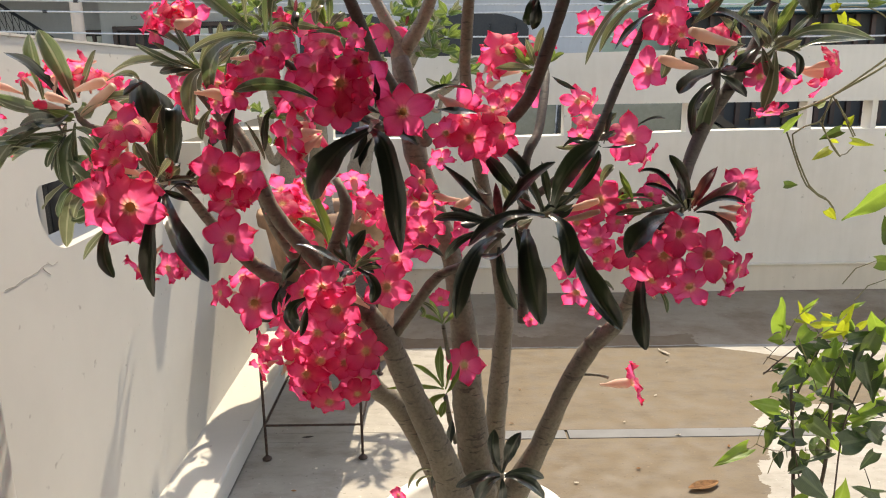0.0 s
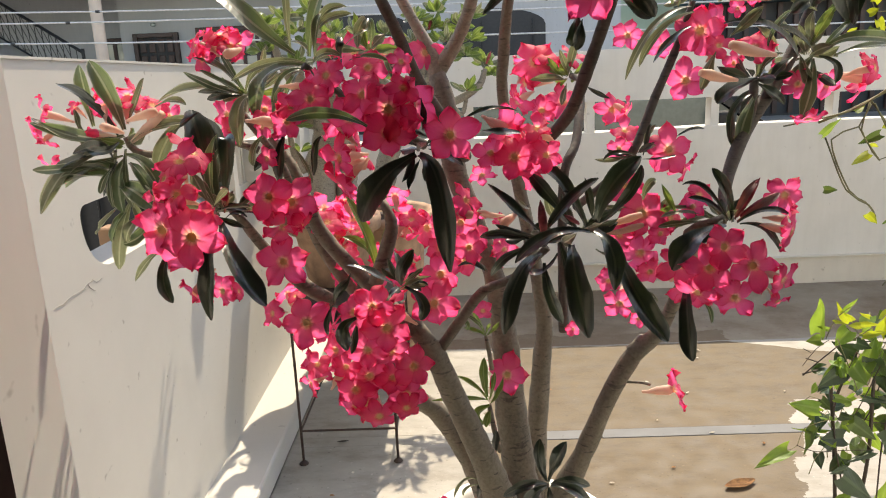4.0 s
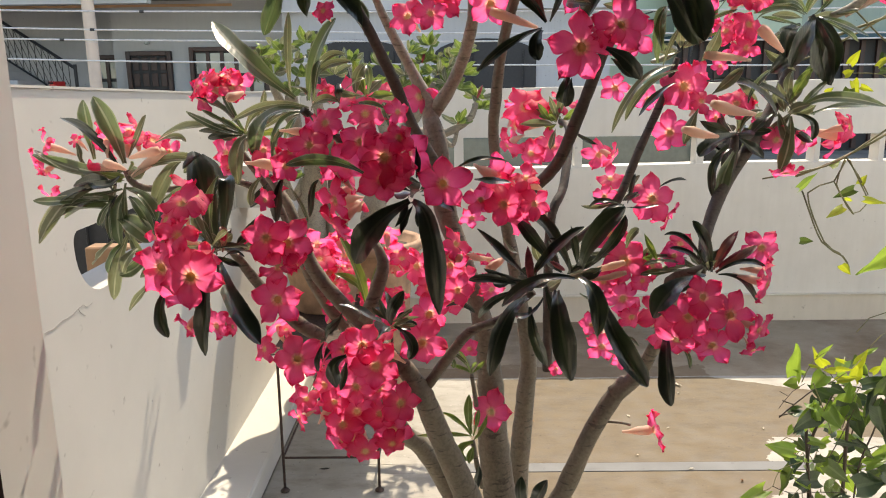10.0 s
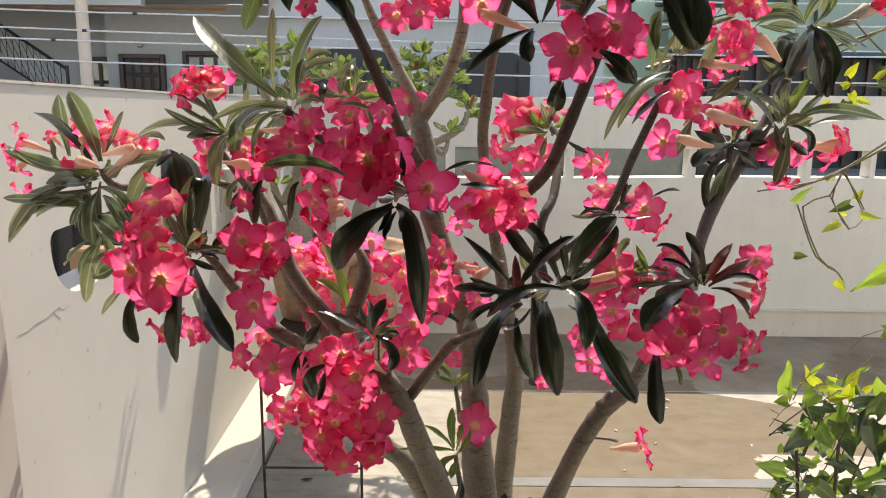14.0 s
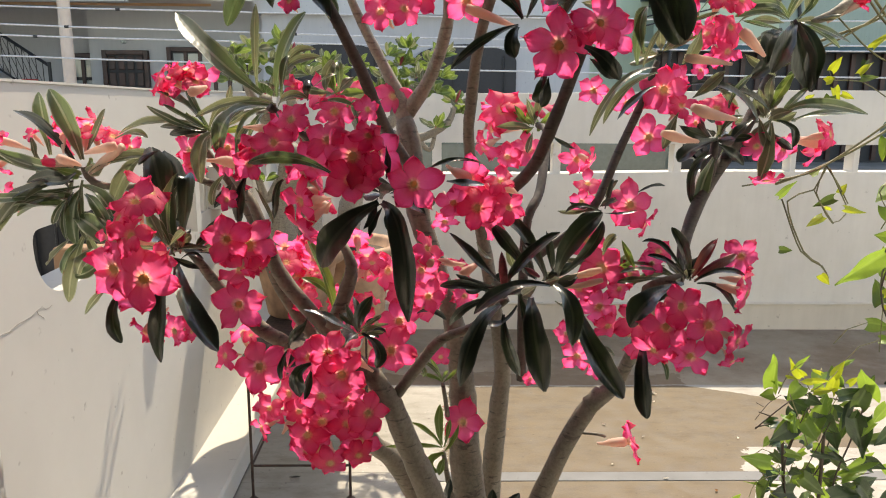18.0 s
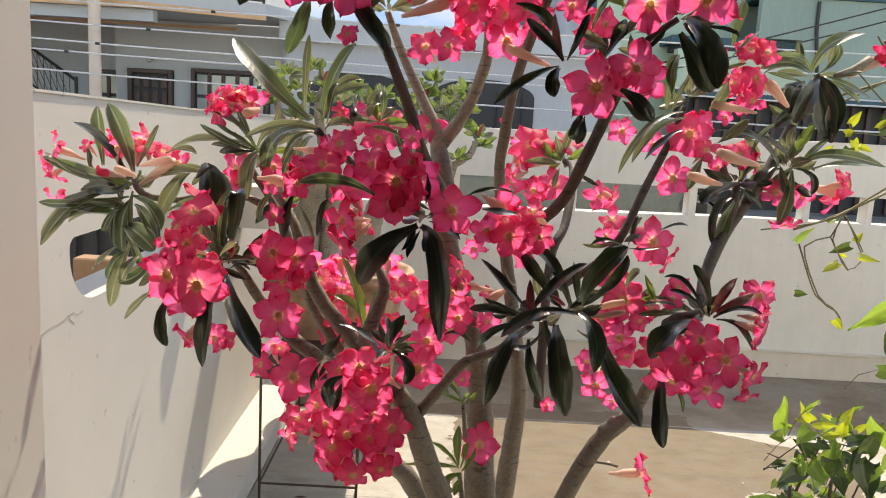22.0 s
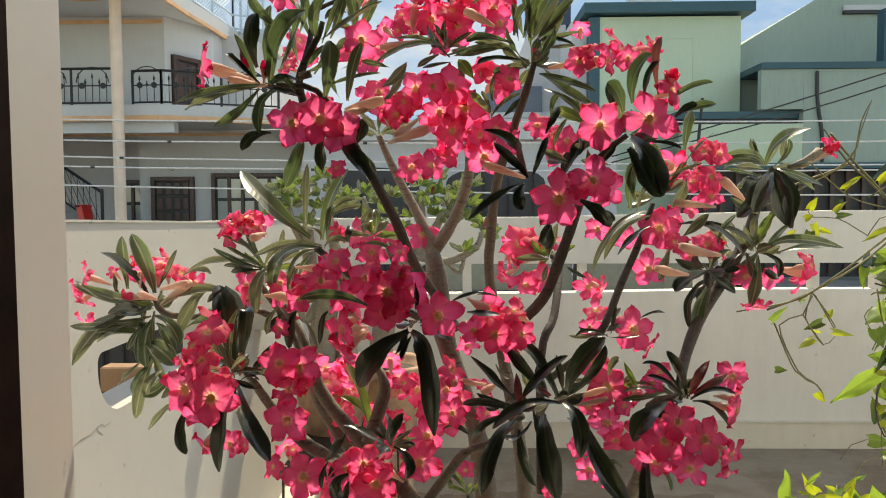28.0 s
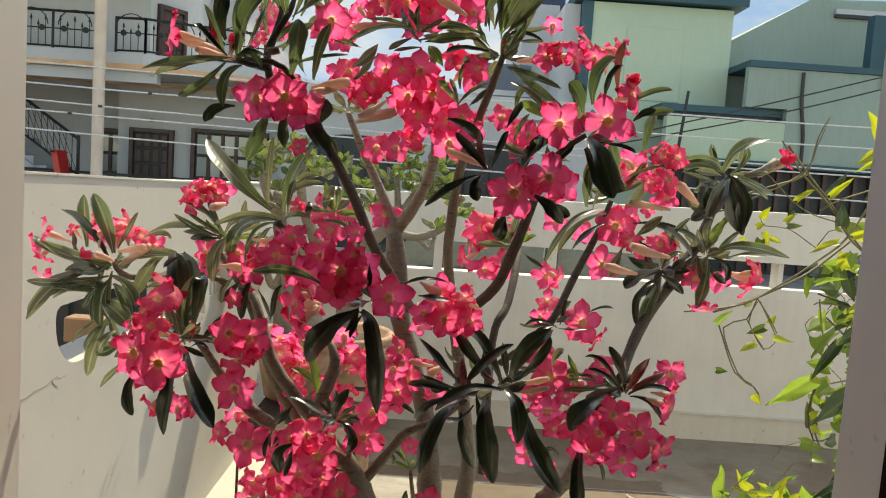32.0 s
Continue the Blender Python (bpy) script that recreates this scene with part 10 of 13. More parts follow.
leaf(rose2, (-0.664, 2.712, 1.678), (-0.619, 2.700, 1.683), 0.024, "g", 20)
leaf(rose2, (-0.673, 2.716, 1.681), (-0.699, 2.731, 1.712), 0.028, "g", 0)
leaf(rose2, (-0.669, 2.708, 1.679), (-0.662, 2.655, 1.702), 0.027, "g", 0)
leaf(rose2, (-0.667, 2.717, 1.682), (-0.642, 2.747, 1.729), 0.026, "g", 20)
leaf(rose2, (-0.674, 2.713, 1.681), (-0.706, 2.709, 1.708), 0.027, "o", -30)
leaf(rose2, (-0.667, 2.712, 1.682), (-0.645, 2.698, 1.720), 0.027, "o", 0)
leaf(rose2, (-0.672, 2.718, 1.681), (-0.687, 2.746, 1.715), 0.028, "g", 20)
leaf(rose2, (-0.671, 2.709, 1.680), (-0.679, 2.673, 1.700), 0.027, "o", 0)
leaf(rose2, (-0.664, 2.714, 1.679), (-0.620, 2.717, 1.694), 0.033, "g", 20)
leaf(rose2, (-0.676, 2.718, 1.678), (-0.734, 2.752, 1.688), 0.033, "g", 35)
leaf(rose2, (-0.668, 2.708, 1.678), (-0.655, 2.665, 1.679), 0.031, "g", -30)
leaf(rose2, (-0.668, 2.718, 1.681), (-0.654, 2.747, 1.710), 0.034, "g", -30)
leaf(rose2, (-0.514, 2.639, 1.625), (-0.458, 2.647, 1.652), 0.028, "g", 0)
leaf(rose2, (-0.524, 2.641, 1.627), (-0.546, 2.659, 1.651), 0.023, "g", 20)
leaf(rose2, (-0.520, 2.634, 1.627), (-0.518, 2.598, 1.675), 0.026, "g", -15)
leaf(rose2, (-0.518, 2.643, 1.626), (-0.497, 2.684, 1.654), 0.030, "g", 20)
leaf(rose2, (-0.526, 2.637, 1.626), (-0.572, 2.630, 1.657), 0.030, "g", 20)
leaf(rose2, (-0.515, 2.636, 1.626), (-0.481, 2.624, 1.646), 0.032, "o", 35)
leaf(rose2, (-0.521, 2.644, 1.625), (-0.531, 2.691, 1.648), 0.027, "g", 35)
leaf(rose2, (-0.521, 2.632, 1.625), (-0.531, 2.592, 1.644), 0.030, "g", 0)
leaf(rose2, (-0.516, 2.641, 1.626), (-0.486, 2.662, 1.649), 0.033, "g", -30)
leaf(rose2, (-0.525, 2.641, 1.626), (-0.563, 2.672, 1.651), 0.033, "g", 35)
leaf(rose2, (-0.519, 2.632, 1.625), (-0.506, 2.585, 1.642), 0.025, "g", 35)
leaf(rose2, (-0.520, 2.643, 1.627), (-0.513, 2.695, 1.666), 0.023, "o", -15)
leaf(rose2, (-0.473, 2.689, 1.709), (-0.444, 2.687, 1.732), 0.030, "g", 20)
leaf(rose2, (-0.482, 2.694, 1.706), (-0.522, 2.740, 1.712), 0.029, "o", 35)
leaf(rose2, (-0.479, 2.684, 1.708), (-0.484, 2.636, 1.735), 0.028, "o", -30)
leaf(rose2, (-0.475, 2.692, 1.708), (-0.449, 2.714, 1.732), 0.031, "g", 20)
leaf(rose2, (-0.484, 2.686, 1.706), (-0.518, 2.671, 1.718), 0.030, "g", 35)
leaf(rose2, (-0.474, 2.685, 1.707), (-0.446, 2.660, 1.727), 0.026, "o", 20)
leaf(rose2, (-0.480, 2.695, 1.706), (-0.504, 2.748, 1.725), 0.024, "g", 35)
leaf(rose2, (-0.480, 2.683, 1.706), (-0.490, 2.637, 1.716), 0.032, "o", 0)
leaf(rose2, (-0.473, 2.693, 1.705), (-0.433, 2.721, 1.706), 0.031, "g", -30)
leaf(rose2, (-0.483, 2.689, 1.708), (-0.515, 2.697, 1.729), 0.029, "g", -15)
leaf(rose2, (-0.475, 2.683, 1.706), (-0.463, 2.645, 1.709), 0.024, "g", -30)
leaf(rose2, (-0.475, 2.693, 1.708), (-0.447, 2.736, 1.740), 0.032, "g", -30)
leaf(rose2, (-0.592, 2.612, 1.719), (-0.550, 2.610, 1.745), 0.028, "g", 35)
leaf(rose2, (-0.599, 2.615, 1.721), (-0.630, 2.642, 1.768), 0.026, "g", 0)
leaf(rose2, (-0.595, 2.608, 1.720), (-0.588, 2.580, 1.746), 0.026, "g", 0)
leaf(rose2, (-0.594, 2.616, 1.720), (-0.570, 2.639, 1.752), 0.026, "o", 20)
leaf(rose2, (-0.601, 2.610, 1.720), (-0.648, 2.593, 1.768), 0.024, "o", -30)
leaf(rose2, (-0.591, 2.610, 1.718), (-0.538, 2.582, 1.734), 0.031, "o", -15)
leaf(rose2, (-0.598, 2.618, 1.718), (-0.603, 2.684, 1.738), 0.030, "o", -30)
leaf(rose2, (-0.599, 2.608, 1.720), (-0.615, 2.574, 1.751), 0.029, "g", 20)
leaf(rose2, (-0.591, 2.614, 1.718), (-0.534, 2.630, 1.742), 0.031, "g", -30)
leaf(rose2, (-0.600, 2.614, 1.721), (-0.629, 2.627, 1.768), 0.031, "g", 20)
leaf(rose2, (-0.595, 2.610, 1.721), (-0.578, 2.585, 1.768), 0.024, "o", -30)
leaf(rose2, (-0.596, 2.618, 1.718), (-0.591, 2.677, 1.747), 0.028, "o", -15)
leaf(rose2, (-0.506, 2.664, 1.752), (-0.483, 2.668, 1.780), 0.023, "g", 35)
leaf(rose2, (-0.514, 2.667, 1.749), (-0.547, 2.691, 1.763), 0.024, "o", -30)
leaf(rose2, (-0.509, 2.660, 1.752), (-0.499, 2.628, 1.793), 0.030, "o", 20)
leaf(rose2, (-0.506, 2.668, 1.749), (-0.484, 2.696, 1.763), 0.028, "g", -15)
leaf(rose2, (-0.516, 2.664, 1.747), (-0.566, 2.670, 1.751), 0.027, "g", 0)
leaf(rose2, (-0.505, 2.661, 1.751), (-0.476, 2.650, 1.785), 0.031, "g", 0)
leaf(rose2, (-0.511, 2.669, 1.749), (-0.522, 2.706, 1.766), 0.028, "g", 0)
leaf(rose2, (-0.510, 2.661, 1.752), (-0.524, 2.627, 1.811), 0.023, "g", -15)
leaf(rose2, (-0.504, 2.666, 1.750), (-0.462, 2.686, 1.774), 0.025, "g", 35)
leaf(rose2, (-0.514, 2.665, 1.751), (-0.553, 2.683, 1.792), 0.024, "g", -30)
leaf(rose2, (-0.508, 2.657, 1.747), (-0.493, 2.589, 1.759), 0.023, "g", 0)
leaf(rose2, (-0.508, 2.667, 1.752), (-0.493, 2.693, 1.788), 0.028, "o", -30)
leaf(rose2, (-0.414, 2.716, 1.631), (-0.368, 2.727, 1.634), 0.028, "o", 0)
leaf(rose2, (-0.424, 2.718, 1.633), (-0.454, 2.762, 1.661), 0.024, "g", -15)
leaf(rose2, (-0.422, 2.711, 1.635), (-0.425, 2.690, 1.665), 0.025, "o", 20)
leaf(rose2, (-0.418, 2.718, 1.633), (-0.388, 2.745, 1.663), 0.034, "o", -30)
leaf(rose2, (-0.427, 2.713, 1.632), (-0.483, 2.709, 1.644), 0.032, "o", 20)
leaf(rose2, (-0.416, 2.712, 1.633), (-0.361, 2.686, 1.673), 0.028, "o", -30)
leaf(rose2, (-0.423, 2.718, 1.634), (-0.441, 2.748, 1.675), 0.032, "g", 0)
leaf(rose2, (-0.424, 2.712, 1.635), (-0.442, 2.693, 1.674), 0.029, "g", 35)
leaf(rose2, (-0.416, 2.716, 1.633), (-0.366, 2.731, 1.666), 0.027, "g", 0)
leaf(rose2, (-0.426, 2.715, 1.633), (-0.475, 2.726, 1.670), 0.029, "g", 0)
leaf(rose2, (-0.420, 2.710, 1.634), (-0.411, 2.672, 1.666), 0.029, "o", -30)
leaf(rose2, (-0.419, 2.718, 1.635), (-0.403, 2.750, 1.685), 0.033, "g", 20)
leaf(rose2, (-0.692, 2.637, 1.613), (-0.645, 2.631, 1.635), 0.029, "g", 20)
leaf(rose2, (-0.702, 2.642, 1.612), (-0.742, 2.687, 1.630), 0.033, "g", 35)
leaf(rose2, (-0.697, 2.633, 1.615), (-0.689, 2.600, 1.643), 0.024, "g", -15)
leaf(rose2, (-0.696, 2.641, 1.616), (-0.675, 2.667, 1.656), 0.031, "o", -30)
leaf(rose2, (-0.702, 2.637, 1.615), (-0.735, 2.631, 1.644), 0.030, "o", 20)
leaf(rose2, (-0.694, 2.633, 1.613), (-0.661, 2.605, 1.630), 0.023, "o", 0)
leaf(rose2, (-0.699, 2.644, 1.611), (-0.704, 2.690, 1.619), 0.032, "g", 20)
leaf(rose2, (-0.701, 2.633, 1.612), (-0.730, 2.595, 1.623), 0.033, "g", 35)
leaf(rose2, (-0.693, 2.640, 1.614), (-0.663, 2.655, 1.634), 0.030, "g", 20)
leaf(rose2, (-0.702, 2.639, 1.615), (-0.736, 2.644, 1.644), 0.031, "o", 35)
leaf(rose2, (-0.696, 2.634, 1.615), (-0.686, 2.604, 1.650), 0.025, "g", 0)
leaf(rose2, (-0.696, 2.644, 1.613), (-0.686, 2.684, 1.627), 0.024, "g", 0)
leaf(rose2, (-0.564, 2.689, 1.681), (-0.536, 2.696, 1.714), 0.033, "o", -30)
leaf(rose2, (-0.570, 2.690, 1.681), (-0.594, 2.704, 1.719), 0.027, "g", -15)
leaf(rose2, (-0.568, 2.682, 1.677), (-0.577, 2.621, 1.681), 0.027, "g", -30)
leaf(rose2, (-0.563, 2.693, 1.678), (-0.532, 2.731, 1.696), 0.029, "g", 20)
leaf(rose2, (-0.571, 2.687, 1.681), (-0.602, 2.672, 1.726), 0.028, "o", -15)
leaf(rose2, (-0.564, 2.686, 1.680), (-0.527, 2.665, 1.721), 0.027, "o", -30)
leaf(rose2, (-0.568, 2.694, 1.679), (-0.571, 2.724, 1.702), 0.032, "o", 35)
leaf(rose2, (-0.571, 2.684, 1.678), (-0.595, 2.646, 1.692), 0.026, "g", 0)
leaf(rose2, (-0.564, 2.689, 1.681), (-0.541, 2.691, 1.717), 0.027, "g", -15)
leaf(rose2, (-0.572, 2.690, 1.679), (-0.611, 2.706, 1.703), 0.027, "g", 20)
leaf(rose2, (-0.565, 2.684, 1.679), (-0.548, 2.657, 1.700), 0.029, "o", 35)
leaf(rose2, (-0.564, 2.694, 1.678), (-0.541, 2.730, 1.696), 0.029, "g", 20)
leaf(rose2, (-0.435, 2.611, 1.666), (-0.393, 2.604, 1.712), 0.029, "g", -15)
leaf(rose2, (-0.443, 2.616, 1.665), (-0.474, 2.664, 1.697), 0.023, "o", 0)
leaf(rose2, (-0.440, 2.605, 1.663), (-0.441, 2.539, 1.677), 0.027, "g", -30)
leaf(rose2, (-0.436, 2.616, 1.666), (-0.407, 2.646, 1.710), 0.025, "g", 20)
leaf(rose2, (-0.444, 2.611, 1.666), (-0.481, 2.604, 1.712), 0.027, "g", -15)
leaf(rose2, (-0.436, 2.610, 1.666), (-0.415, 2.600, 1.694), 0.024, "g", -15)
leaf(rose2, (-0.440, 2.617, 1.666), (-0.441, 2.648, 1.690), 0.026, "g", 35)
leaf(rose2, (-0.441, 2.608, 1.666), (-0.453, 2.581, 1.694), 0.023, "g", 0)
leaf(rose2, (-0.435, 2.615, 1.665), (-0.384, 2.648, 1.702), 0.026, "g", 35)
leaf(rose2, (-0.443, 2.613, 1.666), (-0.473, 2.622, 1.706), 0.028, "g", -15)
leaf(rose2, (-0.439, 2.609, 1.666), (-0.434, 2.587, 1.696), 0.029, "o", 20)
leaf(rose2, (-0.438, 2.616, 1.666), (-0.427, 2.649, 1.701), 0.024, "o", 0)
leaf(rose2, (-0.683, 2.662, 1.706), (-0.661, 2.657, 1.740), 0.027, "g", 35)
leaf(rose2, (-0.689, 2.667, 1.705), (-0.707, 2.690, 1.730), 0.024, "g", 0)
leaf(rose2, (-0.687, 2.658, 1.704), (-0.695, 2.621, 1.729), 0.031, "o", 35)
leaf(rose2, (-0.684, 2.669, 1.701), (-0.658, 2.737, 1.706), 0.026, "o", -15)
leaf(rose2, (-0.692, 2.663, 1.703), (-0.741, 2.664, 1.729), 0.030, "o", 0)
leaf(rose2, (-0.682, 2.661, 1.705), (-0.648, 2.644, 1.738), 0.024, "g", -30)
leaf(rose2, (-0.687, 2.667, 1.706), (-0.693, 2.710, 1.757), 0.033, "g", 35)
leaf(rose2, (-0.687, 2.660, 1.706), (-0.692, 2.639, 1.734), 0.029, "g", 0)
leaf(rose2, (-0.681, 2.664, 1.704), (-0.626, 2.668, 1.734), 0.025, "g", 20)
leaf(rose2, (-0.692, 2.667, 1.701), (-0.757, 2.704, 1.716), 0.032, "g", 0)
leaf(rose2, (-0.685, 2.660, 1.706), (-0.676, 2.633, 1.742), 0.027, "g", -15)
leaf(rose2, (-0.685, 2.670, 1.701), (-0.679, 2.721, 1.706), 0.032, "o", -15)
leaf(rose2, (-0.681, 2.971, 1.329), (-0.607, 3.019, 1.310), 0.025, "g", 35)
leaf(rose2, (-0.692, 2.968, 1.332), (-0.735, 2.977, 1.355), 0.031, "g", 20)
leaf(rose2, (-0.689, 2.961, 1.329), (-0.687, 2.895, 1.316), 0.022, "g", -15)
leaf(rose2, (-0.682, 2.970, 1.331), (-0.637, 2.987, 1.341), 0.027, "g", 35)
leaf(rose2, (-0.691, 2.955, 1.335), (-0.709, 2.842, 1.387), 0.028, "g", -30)
leaf(rose2, (-0.682, 2.964, 1.329), (-0.626, 2.941, 1.316), 0.024, "g", 35)
leaf(rose2, (-0.689, 2.970, 1.332), (-0.704, 3.003, 1.347), 0.022, "g", -15)
leaf(rose2, (-0.688, 2.952, 1.335), (-0.677, 2.782, 1.400), 0.027, "g", -15)
leaf(rose2, (-0.683, 3.109, 1.187), (-0.637, 3.096, 1.217), 0.022, "g", -30)
leaf(rose2, (-0.694, 3.116, 1.183), (-0.724, 3.156, 1.182), 0.020, "g", -30)
leaf(rose2, (-0.690, 3.104, 1.187), (-0.694, 3.061, 1.215), 0.029, "g", -15)
leaf(rose2, (-0.685, 3.114, 1.188), (-0.649, 3.143, 1.229), 0.024, "g", 0)
leaf(rose2, (-0.694, 3.108, 1.188), (-0.732, 3.090, 1.221), 0.025, "g", 35)
leaf(rose2, (-0.683, 3.107, 1.186), (-0.629, 3.079, 1.216), 0.023, "g", -15)
leaf(rose2, (-0.692, 3.116, 1.186), (-0.717, 3.163, 1.215), 0.026, "g", 0)
bud(rose2, (-0.575, 2.646, 1.562), (-0.565, 2.638, 1.615), 0.0158)
bud(rose2, (-0.470, 2.646, 1.703), (-0.460, 2.638, 1.748), 0.0157)
limb(rose3, [(-0.393, 3.620, 0.823), (-0.373, 3.620, 0.985), (-0.324, 3.620, 1.169), (-0.287, 3.620, 1.293), (-0.144, 3.600, 1.440), (-0.050, 3.580, 1.595)], [0.0671, 0.0578, 0.0512, 0.0390, 0.0268, 0.0177], "p", "trunk", 32)
limb(rose3, [(-0.287, 3.620, 1.293), (-0.341, 3.620, 1.440), (-0.436, 3.600, 1.583), (-0.472, 3.600, 1.684)], [0.0330, 0.0239, 0.0178, 0.0118], "p", "branch", 33)
limb(rose3, [(-0.215, 3.600, 1.375), (-0.032, 3.560, 1.346), (0.111, 3.540, 1.416), (0.152, 3.540, 1.501)], [0.0239, 0.0207, 0.0176, 0.0117], "p", "branch", 34)
limb(rose3, [(-0.032, 3.560, 1.346), (0.031, 3.560, 1.290), (0.060, 3.560, 1.382)], [0.0148, 0.0118, 0.0103], "p", "branch", 35)
limb(rose3, [(-0.144, 3.600, 1.440), (-0.161, 3.600, 1.602), (-0.177, 3.600, 1.719)], [0.0209, 0.0148, 0.0118], "p", "branch", 36)
leaf(rose3, (-0.030, 3.461, 1.642), (-0.004, 3.465, 1.677), 0.025, "g", -30)
leaf(rose3, (-0.037, 3.464, 1.641), (-0.063, 3.494, 1.680), 0.025, "g", 35)
leaf(rose3, (-0.033, 3.455, 1.641), (-0.024, 3.413, 1.692), 0.023, "o", 0)
leaf(rose3, (-0.031, 3.464, 1.641), (-0.007, 3.497, 1.684), 0.024, "g", -30)
leaf(rose3, (-0.040, 3.459, 1.640), (-0.102, 3.447, 1.680), 0.028, "g", -30)
leaf(rose3, (-0.030, 3.457, 1.641), (-0.000, 3.438, 1.673), 0.032, "o", 35)
leaf(rose3, (-0.034, 3.468, 1.636), (-0.031, 3.554, 1.640), 0.031, "o", -30)
leaf(rose3, (-0.038, 3.454, 1.638), (-0.071, 3.399, 1.658), 0.032, "o", 20)
leaf(rose3, (-0.027, 3.461, 1.638), (0.021, 3.464, 1.651), 0.032, "g", 20)
leaf(rose3, (-0.041, 3.461, 1.640), (-0.113, 3.471, 1.678), 0.032, "g", 20)
leaf(rose3, (-0.033, 3.452, 1.637), (-0.025, 3.398, 1.640), 0.028, "o", 20)
leaf(rose3, (-0.031, 3.467, 1.638), (0.002, 3.536, 1.664), 0.024, "g", 20)
leaf(rose3, (-0.107, 3.560, 1.698), (-0.035, 3.559, 1.735), 0.033, "g", 20)
leaf(rose3, (-0.120, 3.564, 1.696), (-0.195, 3.611, 1.712), 0.028, "g", -15)
leaf(rose3, (-0.116, 3.552, 1.696), (-0.129, 3.488, 1.703), 0.025, "o", 0)
leaf(rose3, (-0.111, 3.563, 1.700), (-0.077, 3.597, 1.751), 0.030, "g", 20)
leaf(rose3, (-0.122, 3.560, 1.696), (-0.193, 3.556, 1.700), 0.026, "g", -15)
leaf(rose3, (-0.111, 3.557, 1.701), (-0.088, 3.538, 1.741), 0.032, "g", 35)
leaf(rose3, (-0.116, 3.566, 1.699), (-0.133, 3.619, 1.742), 0.026, "o", 20)
leaf(rose3, (-0.116, 3.555, 1.700), (-0.132, 3.505, 1.752), 0.027, "g", 20)
leaf(rose3, (-0.109, 3.561, 1.701), (-0.069, 3.566, 1.748), 0.024, "g", 35)
leaf(rose3, (-0.121, 3.563, 1.696), (-0.186, 3.594, 1.706), 0.029, "o", 0)
leaf(rose3, (-0.111, 3.556, 1.700), (-0.082, 3.519, 1.741), 0.033, "g", -15)
leaf(rose3, (-0.112, 3.565, 1.699), (-0.091, 3.611, 1.735), 0.029, "g", 0)
leaf(rose3, (0.039, 3.659, 1.707), (0.109, 3.648, 1.710), 0.027, "g", 0)
leaf(rose3, (0.025, 3.665, 1.707), (-0.048, 3.724, 1.717), 0.025, "g", 35)
leaf(rose3, (0.031, 3.652, 1.707), (0.029, 3.577, 1.719), 0.028, "o", 35)
leaf(rose3, (0.036, 3.665, 1.708), (0.085, 3.713, 1.723), 0.028, "g", 20)
leaf(rose3, (0.027, 3.658, 1.712), (-0.007, 3.645, 1.760), 0.026, "g", -15)
leaf(rose3, (0.036, 3.656, 1.710), (0.087, 3.618, 1.745), 0.032, "g", 35)
leaf(rose3, (0.028, 3.667, 1.706), (0.003, 3.740, 1.709), 0.033, "g", 20)
leaf(rose3, (0.029, 3.656, 1.712), (0.004, 3.617, 1.772), 0.034, "o", 0)
leaf(rose3, (0.038, 3.663, 1.709), (0.086, 3.682, 1.728), 0.034, "o", 20)
leaf(rose3, (0.024, 3.662, 1.707), (-0.058, 3.689, 1.713), 0.032, "g", -15)
leaf(rose3, (0.036, 3.654, 1.708), (0.083, 3.601, 1.724), 0.032, "g", 0)
leaf(rose3, (0.032, 3.663, 1.712), (0.050, 3.706, 1.785), 0.025, "o", 20)
leaf(rose3, (-0.166, 3.512, 1.736), (-0.113, 3.526, 1.764), 0.027, "g", 35)
leaf(rose3, (-0.177, 3.516, 1.734), (-0.224, 3.567, 1.740), 0.032, "o", 35)
leaf(rose3, (-0.171, 3.506, 1.739), (-0.158, 3.460, 1.799), 0.026, "o", -30)
leaf(rose3, (-0.168, 3.514, 1.738), (-0.127, 3.557, 1.792), 0.032, "g", -15)
leaf(rose3, (-0.178, 3.509, 1.737), (-0.220, 3.500, 1.765), 0.028, "o", 0)
leaf(rose3, (-0.165, 3.507, 1.735), (-0.081, 3.475, 1.755), 0.029, "g", -30)
leaf(rose3, (-0.173, 3.516, 1.738), (-0.179, 3.567, 1.780), 0.025, "g", 20)
leaf(rose3, (-0.175, 3.503, 1.735), (-0.195, 3.447, 1.751), 0.026, "g", -30)
leaf(rose3, (-0.165, 3.511, 1.735), (-0.096, 3.515, 1.754), 0.029, "g", 35)
leaf(rose3, (-0.179, 3.512, 1.736), (-0.250, 3.537, 1.767), 0.023, "g", 35)
leaf(rose3, (-0.170, 3.504, 1.736), (-0.148, 3.431, 1.775), 0.023, "g", 35)
leaf(rose3, (-0.171, 3.513, 1.739), (-0.155, 3.554, 1.808), 0.031, "g", 20)
leaf(rose3, (-0.072, 3.611, 1.777), (-0.023, 3.622, 1.835), 0.026, "g", -30)
leaf(rose3, (-0.080, 3.614, 1.777), (-0.104, 3.643, 1.822), 0.030, "o", 35)
leaf(rose3, (-0.075, 3.604, 1.776), (-0.054, 3.548, 1.811), 0.029, "g", 35)
leaf(rose3, (-0.072, 3.616, 1.774), (-0.033, 3.657, 1.785), 0.031, "g", 35)
leaf(rose3, (-0.083, 3.610, 1.776), (-0.125, 3.613, 1.806), 0.033, "g", 20)
leaf(rose3, (-0.072, 3.605, 1.776), (-0.033, 3.563, 1.806), 0.029, "o", -15)
leaf(rose3, (-0.079, 3.616, 1.776), (-0.091, 3.659, 1.809), 0.029, "o", 35)
leaf(rose3, (-0.079, 3.605, 1.777), (-0.104, 3.554, 1.833), 0.032, "g", -15)
